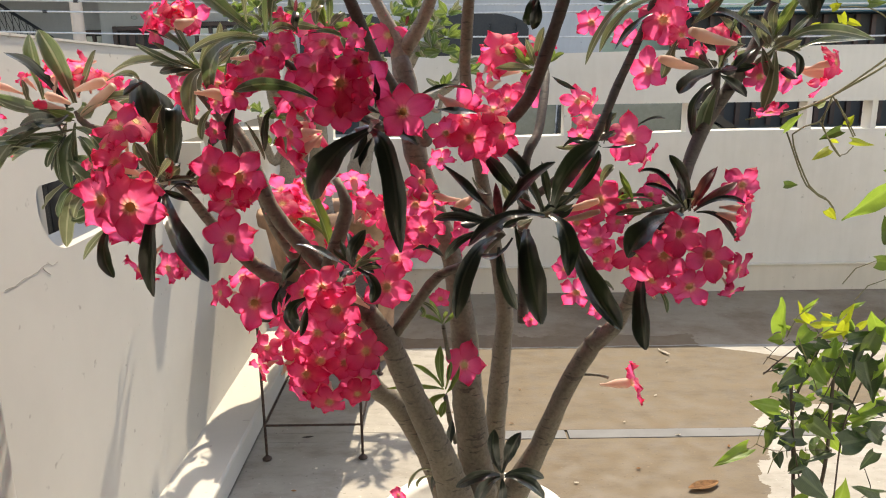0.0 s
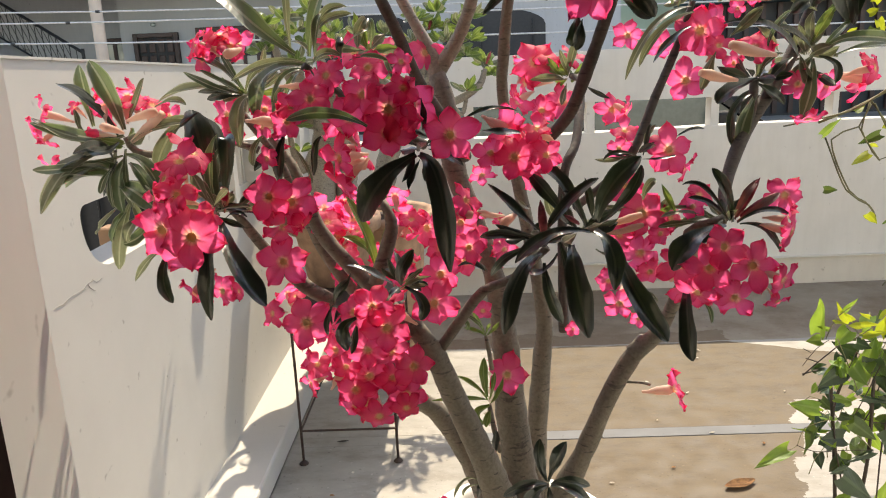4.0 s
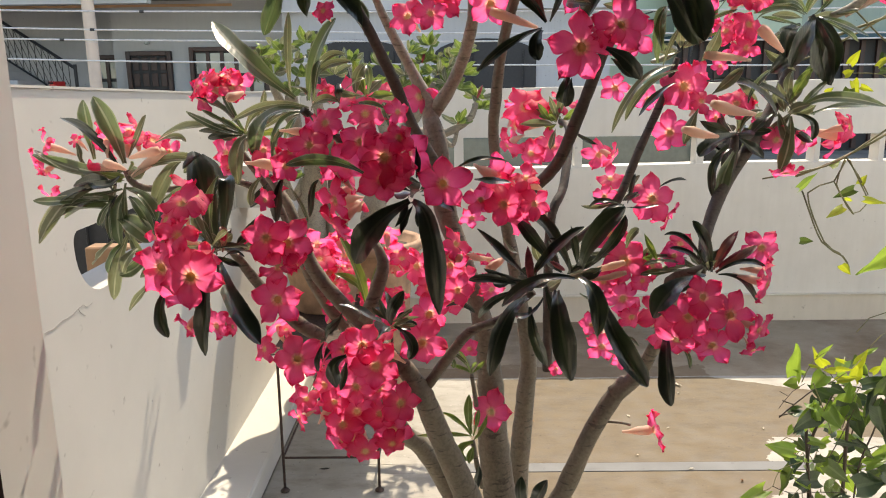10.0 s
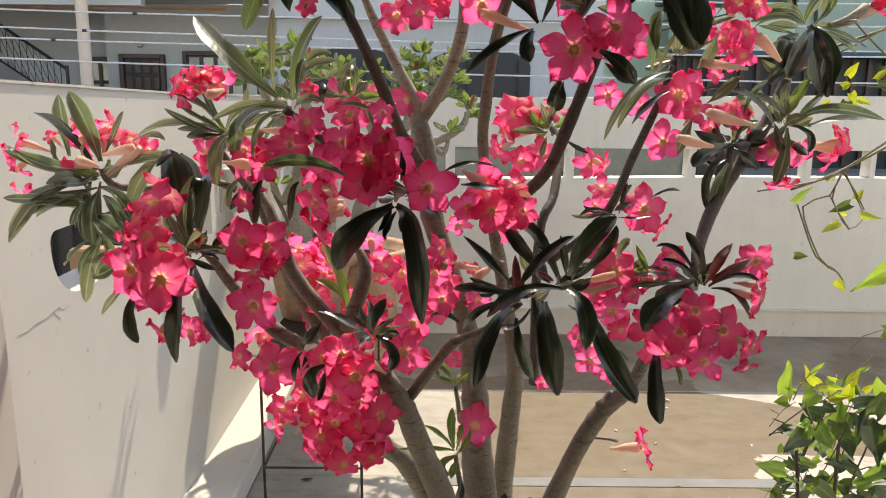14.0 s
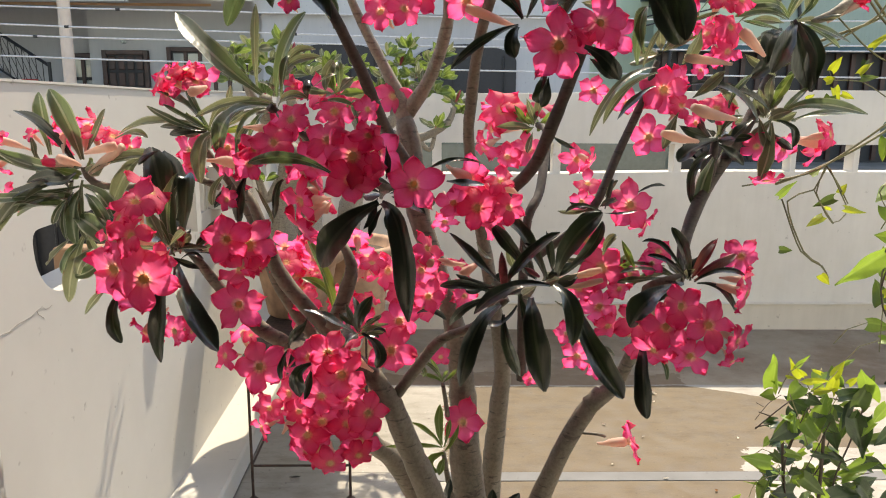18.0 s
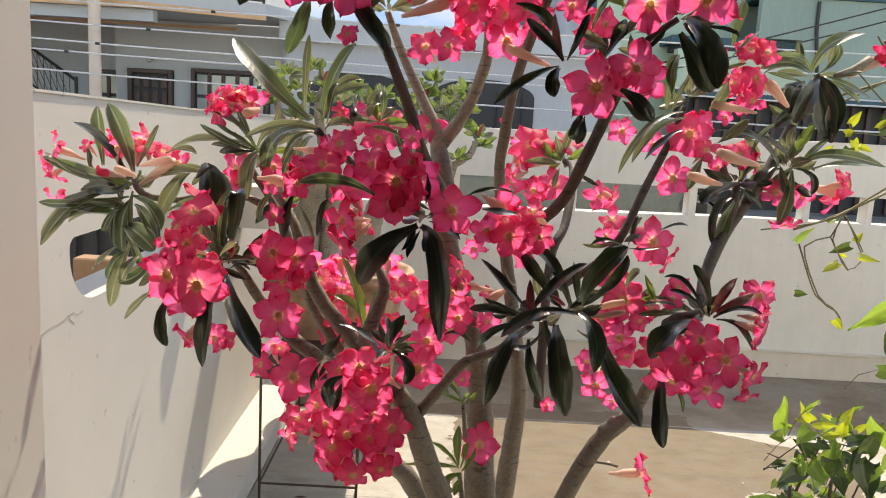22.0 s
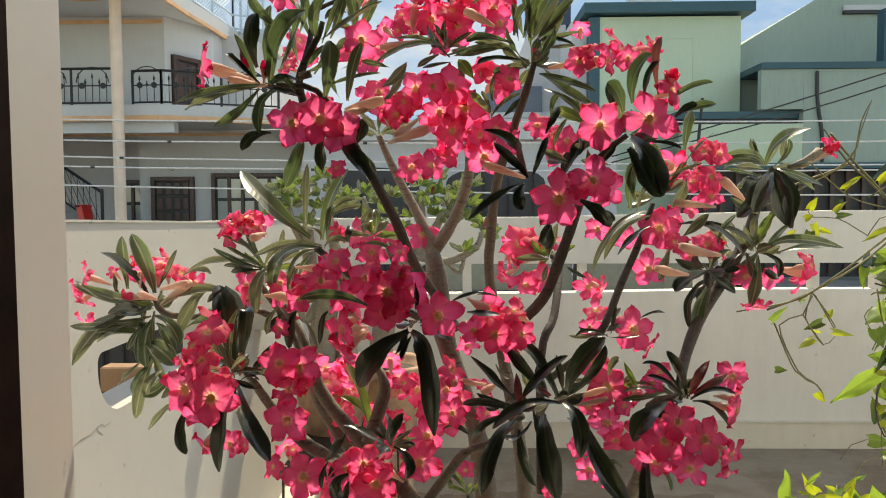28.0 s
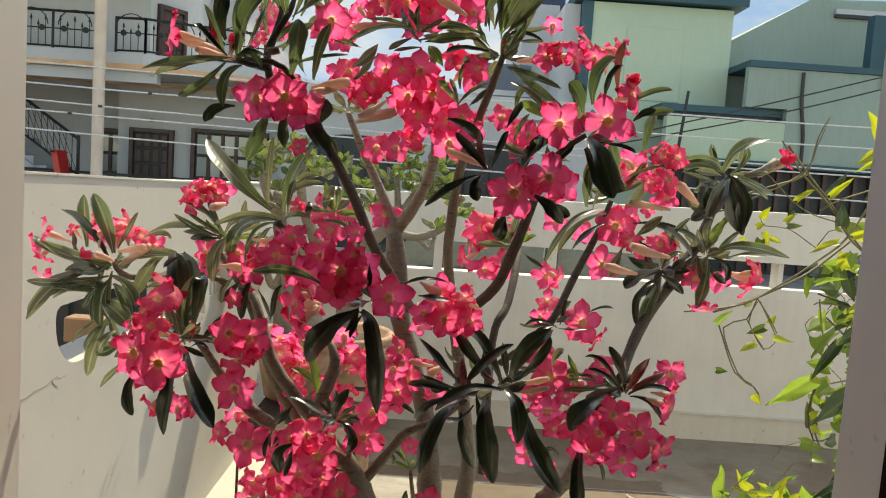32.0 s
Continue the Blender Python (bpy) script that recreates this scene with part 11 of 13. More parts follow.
leaf(rose3, (-0.070, 3.613, 1.774), (-0.028, 3.631, 1.787), 0.032, "g", -30)
leaf(rose3, (-0.083, 3.611, 1.776), (-0.144, 3.627, 1.820), 0.026, "o", 20)
leaf(rose3, (-0.075, 3.604, 1.777), (-0.056, 3.537, 1.831), 0.030, "g", -15)
leaf(rose3, (-0.076, 3.615, 1.777), (-0.070, 3.675, 1.838), 0.033, "o", 0)
leaf(rose3, (0.019, 3.461, 1.591), (0.093, 3.468, 1.625), 0.032, "g", -15)
leaf(rose3, (0.006, 3.465, 1.590), (-0.032, 3.495, 1.604), 0.027, "g", 0)
leaf(rose3, (0.011, 3.452, 1.589), (0.002, 3.375, 1.595), 0.025, "o", 35)
leaf(rose3, (0.016, 3.466, 1.591), (0.050, 3.522, 1.619), 0.029, "o", -15)
leaf(rose3, (0.005, 3.458, 1.591), (-0.047, 3.439, 1.614), 0.026, "o", 0)
leaf(rose3, (0.017, 3.454, 1.589), (0.058, 3.405, 1.600), 0.032, "o", 35)
leaf(rose3, (0.009, 3.465, 1.592), (-0.024, 3.529, 1.641), 0.024, "g", 0)
leaf(rose3, (0.010, 3.457, 1.594), (-0.015, 3.421, 1.656), 0.025, "o", -30)
leaf(rose3, (0.019, 3.461, 1.590), (0.081, 3.473, 1.609), 0.026, "g", -15)
leaf(rose3, (0.005, 3.463, 1.589), (-0.055, 3.491, 1.595), 0.030, "g", 35)
leaf(rose3, (0.014, 3.457, 1.594), (0.035, 3.432, 1.651), 0.032, "g", 20)
leaf(rose3, (0.013, 3.463, 1.594), (0.019, 3.484, 1.632), 0.030, "g", 0)
leaf(rose3, (0.089, 3.562, 1.636), (0.170, 3.578, 1.650), 0.026, "g", 20)
leaf(rose3, (0.074, 3.564, 1.636), (0.019, 3.597, 1.642), 0.031, "g", -30)
leaf(rose3, (0.081, 3.554, 1.639), (0.079, 3.488, 1.679), 0.032, "g", 35)
leaf(rose3, (0.085, 3.565, 1.639), (0.119, 3.604, 1.672), 0.033, "g", 35)
leaf(rose3, (0.074, 3.557, 1.637), (-0.003, 3.521, 1.658), 0.028, "o", -15)
leaf(rose3, (0.088, 3.558, 1.638), (0.155, 3.536, 1.668), 0.029, "g", 20)
leaf(rose3, (0.081, 3.565, 1.641), (0.079, 3.596, 1.678), 0.032, "g", -15)
leaf(rose3, (0.080, 3.556, 1.641), (0.066, 3.511, 1.707), 0.030, "g", -30)
leaf(rose3, (0.085, 3.562, 1.641), (0.134, 3.579, 1.706), 0.031, "g", 35)
leaf(rose3, (0.077, 3.562, 1.641), (0.046, 3.577, 1.690), 0.028, "g", -30)
leaf(rose3, (0.085, 3.554, 1.636), (0.135, 3.477, 1.652), 0.025, "g", 35)
leaf(rose3, (0.083, 3.567, 1.637), (0.101, 3.626, 1.648), 0.030, "g", 20)
leaf(rose3, (0.167, 3.662, 1.520), (0.241, 3.682, 1.528), 0.033, "o", -15)
leaf(rose3, (0.155, 3.666, 1.520), (0.107, 3.734, 1.533), 0.028, "g", -15)
leaf(rose3, (0.158, 3.655, 1.524), (0.153, 3.620, 1.555), 0.027, "g", 0)
leaf(rose3, (0.163, 3.664, 1.524), (0.212, 3.716, 1.580), 0.027, "g", 35)
leaf(rose3, (0.154, 3.659, 1.524), (0.100, 3.647, 1.585), 0.032, "g", 20)
leaf(rose3, (0.166, 3.656, 1.520), (0.236, 3.613, 1.533), 0.031, "o", -30)
leaf(rose3, (0.157, 3.666, 1.522), (0.132, 3.742, 1.561), 0.033, "g", -15)
leaf(rose3, (0.157, 3.657, 1.525), (0.134, 3.615, 1.600), 0.034, "g", 0)
leaf(rose3, (0.163, 3.661, 1.525), (0.194, 3.665, 1.569), 0.031, "g", -30)
leaf(rose3, (0.152, 3.661, 1.522), (0.094, 3.673, 1.549), 0.033, "o", -30)
leaf(rose3, (0.164, 3.654, 1.520), (0.201, 3.613, 1.529), 0.031, "g", 20)
leaf(rose3, (0.160, 3.667, 1.522), (0.165, 3.727, 1.543), 0.027, "g", 0)
leaf(rose3, (0.066, 3.512, 1.402), (0.138, 3.527, 1.414), 0.025, "g", -15)
leaf(rose3, (0.053, 3.514, 1.404), (0.007, 3.541, 1.427), 0.032, "g", -30)
leaf(rose3, (0.059, 3.506, 1.407), (0.057, 3.475, 1.452), 0.032, "g", 20)
leaf(rose3, (0.062, 3.517, 1.403), (0.087, 3.576, 1.425), 0.030, "g", 20)
leaf(rose3, (0.052, 3.510, 1.404), (-0.023, 3.505, 1.439), 0.027, "o", -15)
leaf(rose3, (0.062, 3.508, 1.407), (0.100, 3.482, 1.478), 0.030, "g", 20)
leaf(rose3, (0.056, 3.517, 1.402), (0.028, 3.588, 1.415), 0.033, "g", 0)
leaf(rose3, (0.054, 3.504, 1.402), (0.017, 3.464, 1.411), 0.025, "o", 20)
leaf(rose3, (0.066, 3.512, 1.403), (0.121, 3.531, 1.420), 0.029, "g", 0)
leaf(rose3, (0.053, 3.514, 1.403), (0.000, 3.543, 1.422), 0.027, "g", 0)
leaf(rose3, (0.064, 3.504, 1.403), (0.102, 3.459, 1.421), 0.027, "g", -15)
leaf(rose3, (0.062, 3.515, 1.405), (0.089, 3.554, 1.438), 0.032, "o", 35)
leaf(rose3, (-0.087, 3.610, 1.580), (-0.009, 3.607, 1.604), 0.027, "g", -15)
leaf(rose3, (-0.099, 3.613, 1.583), (-0.139, 3.639, 1.621), 0.032, "g", -15)
leaf(rose3, (-0.094, 3.606, 1.584), (-0.090, 3.576, 1.634), 0.030, "g", -15)
leaf(rose3, (-0.091, 3.617, 1.579), (-0.064, 3.686, 1.585), 0.030, "g", -15)
leaf(rose3, (-0.099, 3.610, 1.583), (-0.140, 3.605, 1.626), 0.024, "g", -30)
leaf(rose3, (-0.089, 3.606, 1.582), (-0.045, 3.576, 1.614), 0.033, "g", -15)
leaf(rose3, (-0.095, 3.616, 1.582), (-0.101, 3.690, 1.634), 0.029, "g", -15)
leaf(rose3, (-0.096, 3.603, 1.581), (-0.117, 3.523, 1.622), 0.031, "g", -30)
leaf(rose3, (-0.087, 3.614, 1.580), (-0.025, 3.648, 1.596), 0.032, "g", 0)
leaf(rose3, (-0.097, 3.613, 1.584), (-0.123, 3.633, 1.625), 0.032, "g", 0)
leaf(rose3, (-0.093, 3.606, 1.584), (-0.084, 3.570, 1.632), 0.027, "g", 0)
leaf(rose3, (-0.092, 3.614, 1.584), (-0.065, 3.657, 1.648), 0.031, "g", -15)
leaf(rose3, (-0.186, 3.460, 1.636), (-0.155, 3.458, 1.669), 0.025, "o", 20)
leaf(rose3, (-0.195, 3.466, 1.633), (-0.224, 3.509, 1.643), 0.023, "o", -15)
leaf(rose3, (-0.189, 3.454, 1.635), (-0.176, 3.415, 1.656), 0.025, "o", 0)
leaf(rose3, (-0.189, 3.464, 1.636), (-0.165, 3.509, 1.691), 0.024, "o", 0)
leaf(rose3, (-0.196, 3.458, 1.636), (-0.252, 3.440, 1.688), 0.030, "g", 0)
leaf(rose3, (-0.188, 3.457, 1.636), (-0.153, 3.421, 1.690), 0.031, "g", 0)
leaf(rose3, (-0.191, 3.464, 1.637), (-0.195, 3.499, 1.696), 0.026, "o", -15)
leaf(rose3, (-0.195, 3.455, 1.634), (-0.236, 3.395, 1.671), 0.031, "o", 0)
leaf(rose3, (-0.187, 3.462, 1.637), (-0.157, 3.480, 1.684), 0.024, "o", -30)
leaf(rose3, (-0.197, 3.462, 1.636), (-0.247, 3.478, 1.676), 0.029, "g", -30)
leaf(rose3, (-0.189, 3.454, 1.635), (-0.172, 3.394, 1.681), 0.028, "o", -15)
leaf(rose3, (-0.187, 3.466, 1.634), (-0.154, 3.516, 1.660), 0.025, "g", 0)
leaf(rose3, (-0.012, 3.559, 1.546), (0.024, 3.549, 1.603), 0.032, "g", -30)
leaf(rose3, (-0.019, 3.563, 1.546), (-0.056, 3.597, 1.617), 0.030, "o", 20)
leaf(rose3, (-0.015, 3.557, 1.546), (-0.010, 3.520, 1.610), 0.033, "o", 0)
leaf(rose3, (-0.014, 3.564, 1.546), (0.010, 3.604, 1.612), 0.031, "g", 0)
leaf(rose3, (-0.023, 3.559, 1.544), (-0.071, 3.555, 1.569), 0.024, "g", 0)
leaf(rose3, (-0.011, 3.556, 1.544), (0.040, 3.508, 1.590), 0.024, "o", -30)
leaf(rose3, (-0.017, 3.567, 1.542), (-0.033, 3.642, 1.566), 0.025, "g", 0)
leaf(rose3, (-0.019, 3.554, 1.543), (-0.049, 3.497, 1.571), 0.026, "o", -30)
leaf(rose3, (-0.012, 3.561, 1.546), (0.016, 3.567, 1.583), 0.033, "g", -15)
leaf(rose3, (-0.022, 3.563, 1.543), (-0.090, 3.593, 1.570), 0.029, "g", 20)
leaf(rose3, (-0.014, 3.554, 1.544), (-0.001, 3.503, 1.581), 0.030, "g", 20)
leaf(rose3, (-0.012, 3.566, 1.542), (0.034, 3.635, 1.566), 0.028, "g", 0)
leaf(rose3, (-0.476, 3.661, 1.705), (-0.440, 3.671, 1.739), 0.027, "g", 0)
leaf(rose3, (-0.484, 3.663, 1.706), (-0.515, 3.692, 1.767), 0.029, "o", 35)
leaf(rose3, (-0.481, 3.653, 1.703), (-0.481, 3.603, 1.728), 0.031, "g", 35)
leaf(rose3, (-0.478, 3.663, 1.706), (-0.440, 3.694, 1.767), 0.026, "g", 35)
leaf(rose3, (-0.488, 3.658, 1.701), (-0.543, 3.640, 1.704), 0.029, "g", -30)
leaf(rose3, (-0.474, 3.657, 1.700), (-0.416, 3.632, 1.703), 0.029, "g", 0)
leaf(rose3, (-0.482, 3.664, 1.706), (-0.487, 3.700, 1.755), 0.026, "g", 0)
leaf(rose3, (-0.484, 3.653, 1.703), (-0.507, 3.597, 1.726), 0.027, "o", -15)
leaf(rose3, (-0.475, 3.662, 1.704), (-0.402, 3.692, 1.745), 0.033, "o", 20)
leaf(rose3, (-0.487, 3.664, 1.703), (-0.541, 3.704, 1.733), 0.029, "g", 20)
leaf(rose3, (-0.479, 3.657, 1.706), (-0.465, 3.628, 1.759), 0.032, "g", 0)
leaf(rose3, (-0.478, 3.666, 1.703), (-0.449, 3.739, 1.742), 0.027, "g", 35)
leaf(rose3, (0.095, 3.510, 1.740), (0.154, 3.512, 1.765), 0.033, "o", -15)
leaf(rose3, (0.083, 3.513, 1.742), (0.038, 3.543, 1.786), 0.024, "g", 20)
leaf(rose3, (0.090, 3.503, 1.738), (0.119, 3.415, 1.743), 0.024, "g", -15)
leaf(rose3, (0.092, 3.515, 1.741), (0.129, 3.559, 1.782), 0.026, "g", -30)
leaf(rose3, (0.081, 3.508, 1.739), (0.024, 3.496, 1.752), 0.033, "g", 0)
leaf(rose3, (0.092, 3.506, 1.742), (0.137, 3.463, 1.801), 0.023, "o", 35)
leaf(rose3, (0.085, 3.517, 1.739), (0.055, 3.595, 1.765), 0.024, "o", 20)
leaf(rose3, (0.085, 3.505, 1.742), (0.055, 3.458, 1.791), 0.031, "g", 0)
leaf(rose3, (0.095, 3.512, 1.739), (0.148, 3.529, 1.752), 0.032, "o", 35)
leaf(rose3, (0.085, 3.512, 1.743), (0.064, 3.526, 1.785), 0.033, "g", 20)
leaf(rose3, (0.090, 3.503, 1.738), (0.107, 3.449, 1.742), 0.027, "g", -15)
leaf(rose3, (0.089, 3.517, 1.739), (0.100, 3.578, 1.753), 0.025, "g", 35)
leaf(rose3, (0.189, 3.609, 1.467), (0.258, 3.597, 1.513), 0.030, "g", -30)
leaf(rose3, (0.180, 3.613, 1.469), (0.144, 3.649, 1.531), 0.033, "o", 20)
leaf(rose3, (0.185, 3.604, 1.467), (0.211, 3.527, 1.509), 0.029, "g", -30)
leaf(rose3, (0.185, 3.614, 1.469), (0.201, 3.639, 1.505), 0.032, "o", 0)
leaf(rose3, (0.176, 3.608, 1.466), (0.133, 3.598, 1.483), 0.029, "g", -30)
leaf(rose3, (0.187, 3.607, 1.468), (0.216, 3.589, 1.505), 0.034, "o", 35)
leaf(rose3, (0.182, 3.617, 1.466), (0.175, 3.681, 1.493), 0.033, "g", -15)
leaf(rose3, (0.181, 3.605, 1.468), (0.155, 3.551, 1.520), 0.033, "g", -30)
leaf(rose3, (0.190, 3.614, 1.464), (0.249, 3.652, 1.472), 0.032, "g", -15)
leaf(rose3, (0.178, 3.612, 1.468), (0.145, 3.621, 1.501), 0.032, "g", -15)
leaf(rose3, (0.185, 3.604, 1.467), (0.210, 3.529, 1.510), 0.034, "g", 20)
leaf(rose3, (0.184, 3.616, 1.467), (0.190, 3.679, 1.503), 0.025, "g", -15)
leaf(rose3, (-0.325, 3.461, 1.596), (-0.277, 3.464, 1.617), 0.031, "o", -30)
leaf(rose3, (-0.336, 3.465, 1.597), (-0.374, 3.518, 1.641), 0.032, "g", 20)
leaf(rose3, (-0.332, 3.453, 1.596), (-0.333, 3.392, 1.628), 0.024, "g", 20)
leaf(rose3, (-0.329, 3.464, 1.598), (-0.310, 3.489, 1.635), 0.031, "g", 20)
leaf(rose3, (-0.339, 3.461, 1.595), (-0.414, 3.470, 1.617), 0.025, "o", 20)
leaf(rose3, (-0.327, 3.456, 1.596), (-0.273, 3.412, 1.627), 0.028, "g", 0)
leaf(rose3, (-0.332, 3.468, 1.593), (-0.333, 3.549, 1.596), 0.028, "o", -30)
leaf(rose3, (-0.336, 3.456, 1.598), (-0.374, 3.408, 1.648), 0.028, "g", -30)
leaf(rose3, (-0.325, 3.463, 1.594), (-0.275, 3.482, 1.602), 0.025, "g", 20)
leaf(rose3, (-0.337, 3.462, 1.598), (-0.377, 3.476, 1.643), 0.032, "g", 20)
leaf(rose3, (-0.330, 3.453, 1.596), (-0.309, 3.393, 1.622), 0.030, "g", 20)
leaf(rose3, (-0.329, 3.466, 1.596), (-0.299, 3.526, 1.623), 0.033, "g", -30)
leaf(rose3, (-0.273, 3.562, 1.511), (-0.212, 3.579, 1.545), 0.029, "o", 0)
leaf(rose3, (-0.285, 3.564, 1.510), (-0.320, 3.592, 1.525), 0.025, "g", 20)
leaf(rose3, (-0.280, 3.553, 1.509), (-0.285, 3.509, 1.524), 0.025, "g", 20)
leaf(rose3, (-0.277, 3.564, 1.512), (-0.257, 3.600, 1.557), 0.029, "g", 20)
leaf(rose3, (-0.285, 3.557, 1.510), (-0.346, 3.532, 1.543), 0.032, "o", 35)
leaf(rose3, (-0.276, 3.557, 1.512), (-0.246, 3.527, 1.560), 0.030, "g", 35)
leaf(rose3, (-0.280, 3.568, 1.508), (-0.285, 3.630, 1.518), 0.029, "g", 0)
leaf(rose3, (-0.281, 3.557, 1.513), (-0.304, 3.526, 1.576), 0.026, "g", 20)
leaf(rose3, (-0.275, 3.563, 1.512), (-0.231, 3.593, 1.565), 0.034, "o", -30)
leaf(rose3, (-0.285, 3.564, 1.510), (-0.349, 3.608, 1.537), 0.033, "g", 35)
leaf(rose3, (-0.277, 3.555, 1.512), (-0.264, 3.510, 1.550), 0.030, "g", 20)
leaf(rose3, (-0.276, 3.567, 1.508), (-0.259, 3.616, 1.512), 0.031, "g", 20)
leaf(rose3, (-0.124, 3.661, 1.639), (-0.071, 3.669, 1.672), 0.028, "g", 35)
leaf(rose3, (-0.134, 3.663, 1.640), (-0.175, 3.701, 1.699), 0.029, "g", 20)
leaf(rose3, (-0.132, 3.652, 1.636), (-0.150, 3.567, 1.644), 0.033, "g", -15)
leaf(rose3, (-0.127, 3.666, 1.638), (-0.102, 3.723, 1.670), 0.025, "g", 0)
leaf(rose3, (-0.138, 3.660, 1.636), (-0.224, 3.657, 1.644), 0.030, "o", 35)
leaf(rose3, (-0.123, 3.656, 1.636), (-0.039, 3.611, 1.646), 0.028, "g", -30)
leaf(rose3, (-0.131, 3.667, 1.638), (-0.137, 3.734, 1.661), 0.028, "g", -15)
leaf(rose3, (-0.131, 3.656, 1.641), (-0.147, 3.615, 1.704), 0.025, "g", 0)
leaf(rose3, (-0.126, 3.661, 1.641), (-0.083, 3.670, 1.693), 0.031, "g", 20)
leaf(rose3, (-0.136, 3.663, 1.638), (-0.216, 3.695, 1.673), 0.026, "g", 20)
leaf(rose3, (-0.127, 3.656, 1.640), (-0.103, 3.614, 1.687), 0.031, "g", 35)
leaf(rose3, (-0.127, 3.665, 1.640), (-0.104, 3.698, 1.675), 0.031, "g", 35)
leaf(rose3, (0.013, 3.509, 1.664), (0.050, 3.501, 1.692), 0.024, "o", 35)
leaf(rose3, (0.000, 3.514, 1.660), (-0.077, 3.561, 1.666), 0.030, "g", 0)
leaf(rose3, (0.006, 3.504, 1.664), (-0.001, 3.464, 1.695), 0.027, "g", -15)
leaf(rose3, (0.012, 3.514, 1.663), (0.067, 3.560, 1.713), 0.031, "o", 35)
leaf(rose3, (0.004, 3.509, 1.665), (-0.025, 3.500, 1.714), 0.030, "g", -15)
leaf(rose3, (0.011, 3.508, 1.664), (0.047, 3.488, 1.710), 0.033, "o", 35)
leaf(rose3, (0.003, 3.517, 1.661), (-0.033, 3.584, 1.678), 0.030, "o", 0)
leaf(rose3, (0.002, 3.504, 1.660), (-0.041, 3.447, 1.672), 0.025, "g", 0)
leaf(rose3, (0.011, 3.512, 1.665), (0.054, 3.526, 1.718), 0.032, "o", -15)
leaf(rose3, (0.001, 3.514, 1.662), (-0.044, 3.549, 1.682), 0.024, "o", -30)
leaf(rose3, (0.011, 3.504, 1.661), (0.063, 3.436, 1.685), 0.032, "o", -30)
leaf(rose3, (0.010, 3.514, 1.664), (0.033, 3.547, 1.708), 0.025, "g", 0)
leaf(rose3, (-0.066, 3.612, 1.701), (-0.007, 3.630, 1.732), 0.025, "o", 0)
leaf(rose3, (-0.078, 3.614, 1.700), (-0.123, 3.640, 1.712), 0.025, "g", -15)
leaf(rose3, (-0.071, 3.606, 1.704), (-0.064, 3.566, 1.760), 0.031, "g", 0)
leaf(rose3, (-0.066, 3.614, 1.701), (0.001, 3.663, 1.738), 0.033, "g", 20)
leaf(rose3, (-0.080, 3.608, 1.699), (-0.148, 3.595, 1.710), 0.028, "g", -15)
leaf(rose3, (-0.067, 3.604, 1.699), (-0.021, 3.557, 1.704), 0.029, "g", -30)
leaf(rose3, (-0.075, 3.614, 1.703), (-0.105, 3.664, 1.765), 0.029, "g", -30)
leaf(rose3, (-0.075, 3.603, 1.700), (-0.093, 3.558, 1.713), 0.024, "o", -15)
leaf(rose3, (-0.064, 3.611, 1.699), (-0.004, 3.619, 1.708), 0.024, "g", -15)
leaf(rose3, (-0.078, 3.612, 1.701), (-0.120, 3.625, 1.724), 0.027, "g", 20)
leaf(rose3, (-0.067, 3.604, 1.700), (-0.019, 3.541, 1.720), 0.025, "o", 0)
leaf(rose3, (-0.071, 3.618, 1.699), (-0.065, 3.684, 1.710), 0.026, "g", 20)
leaf(rose3, (0.064, 3.462, 1.564), (0.125, 3.481, 1.585), 0.032, "g", -30)
leaf(rose3, (0.051, 3.464, 1.565), (-0.011, 3.508, 1.593), 0.032, "g", -30)
leaf(rose3, (0.059, 3.452, 1.563), (0.078, 3.365, 1.576), 0.028, "g", 35)
leaf(rose3, (0.063, 3.465, 1.564), (0.109, 3.502, 1.583), 0.032, "o", 0)
leaf(rose3, (0.049, 3.460, 1.564), (-0.032, 3.460, 1.579), 0.032, "g", 0)
leaf(rose3, (0.063, 3.455, 1.563), (0.127, 3.395, 1.579), 0.032, "g", -15)
leaf(rose3, (0.054, 3.466, 1.566), (0.030, 3.518, 1.602), 0.027, "g", 0)
leaf(rose3, (0.055, 3.456, 1.568), (0.031, 3.417, 1.621), 0.025, "o", -15)
leaf(rose3, (0.060, 3.461, 1.568), (0.085, 3.470, 1.613), 0.028, "g", 0)
leaf(rose3, (0.053, 3.463, 1.568), (0.028, 3.480, 1.604), 0.031, "g", 35)
leaf(rose3, (0.059, 3.455, 1.567), (0.071, 3.426, 1.600), 0.029, "g", -15)
leaf(rose3, (0.059, 3.465, 1.567), (0.077, 3.518, 1.620), 0.026, "o", -30)
leaf(rose3, (-0.399, 3.561, 1.650), (-0.358, 3.569, 1.683), 0.034, "g", 35)
leaf(rose3, (-0.408, 3.565, 1.650), (-0.435, 3.607, 1.697), 0.033, "g", -30)
leaf(rose3, (-0.404, 3.556, 1.651), (-0.394, 3.521, 1.700), 0.031, "o", 20)
leaf(rose3, (-0.402, 3.562, 1.651), (-0.383, 3.576, 1.691), 0.026, "g", 0)
leaf(rose3, (-0.410, 3.559, 1.650), (-0.450, 3.549, 1.699), 0.033, "g", 20)
leaf(rose3, (-0.401, 3.556, 1.649), (-0.359, 3.519, 1.691), 0.031, "g", -30)
leaf(rose3, (-0.406, 3.563, 1.651), (-0.412, 3.603, 1.721), 0.031, "o", 35)
leaf(rose3, (-0.407, 3.555, 1.649), (-0.427, 3.510, 1.686), 0.027, "o", 20)
leaf(rose3, (-0.400, 3.562, 1.650), (-0.352, 3.580, 1.693), 0.029, "g", 35)
leaf(rose3, (-0.411, 3.564, 1.648), (-0.454, 3.591, 1.671), 0.032, "g", 35)
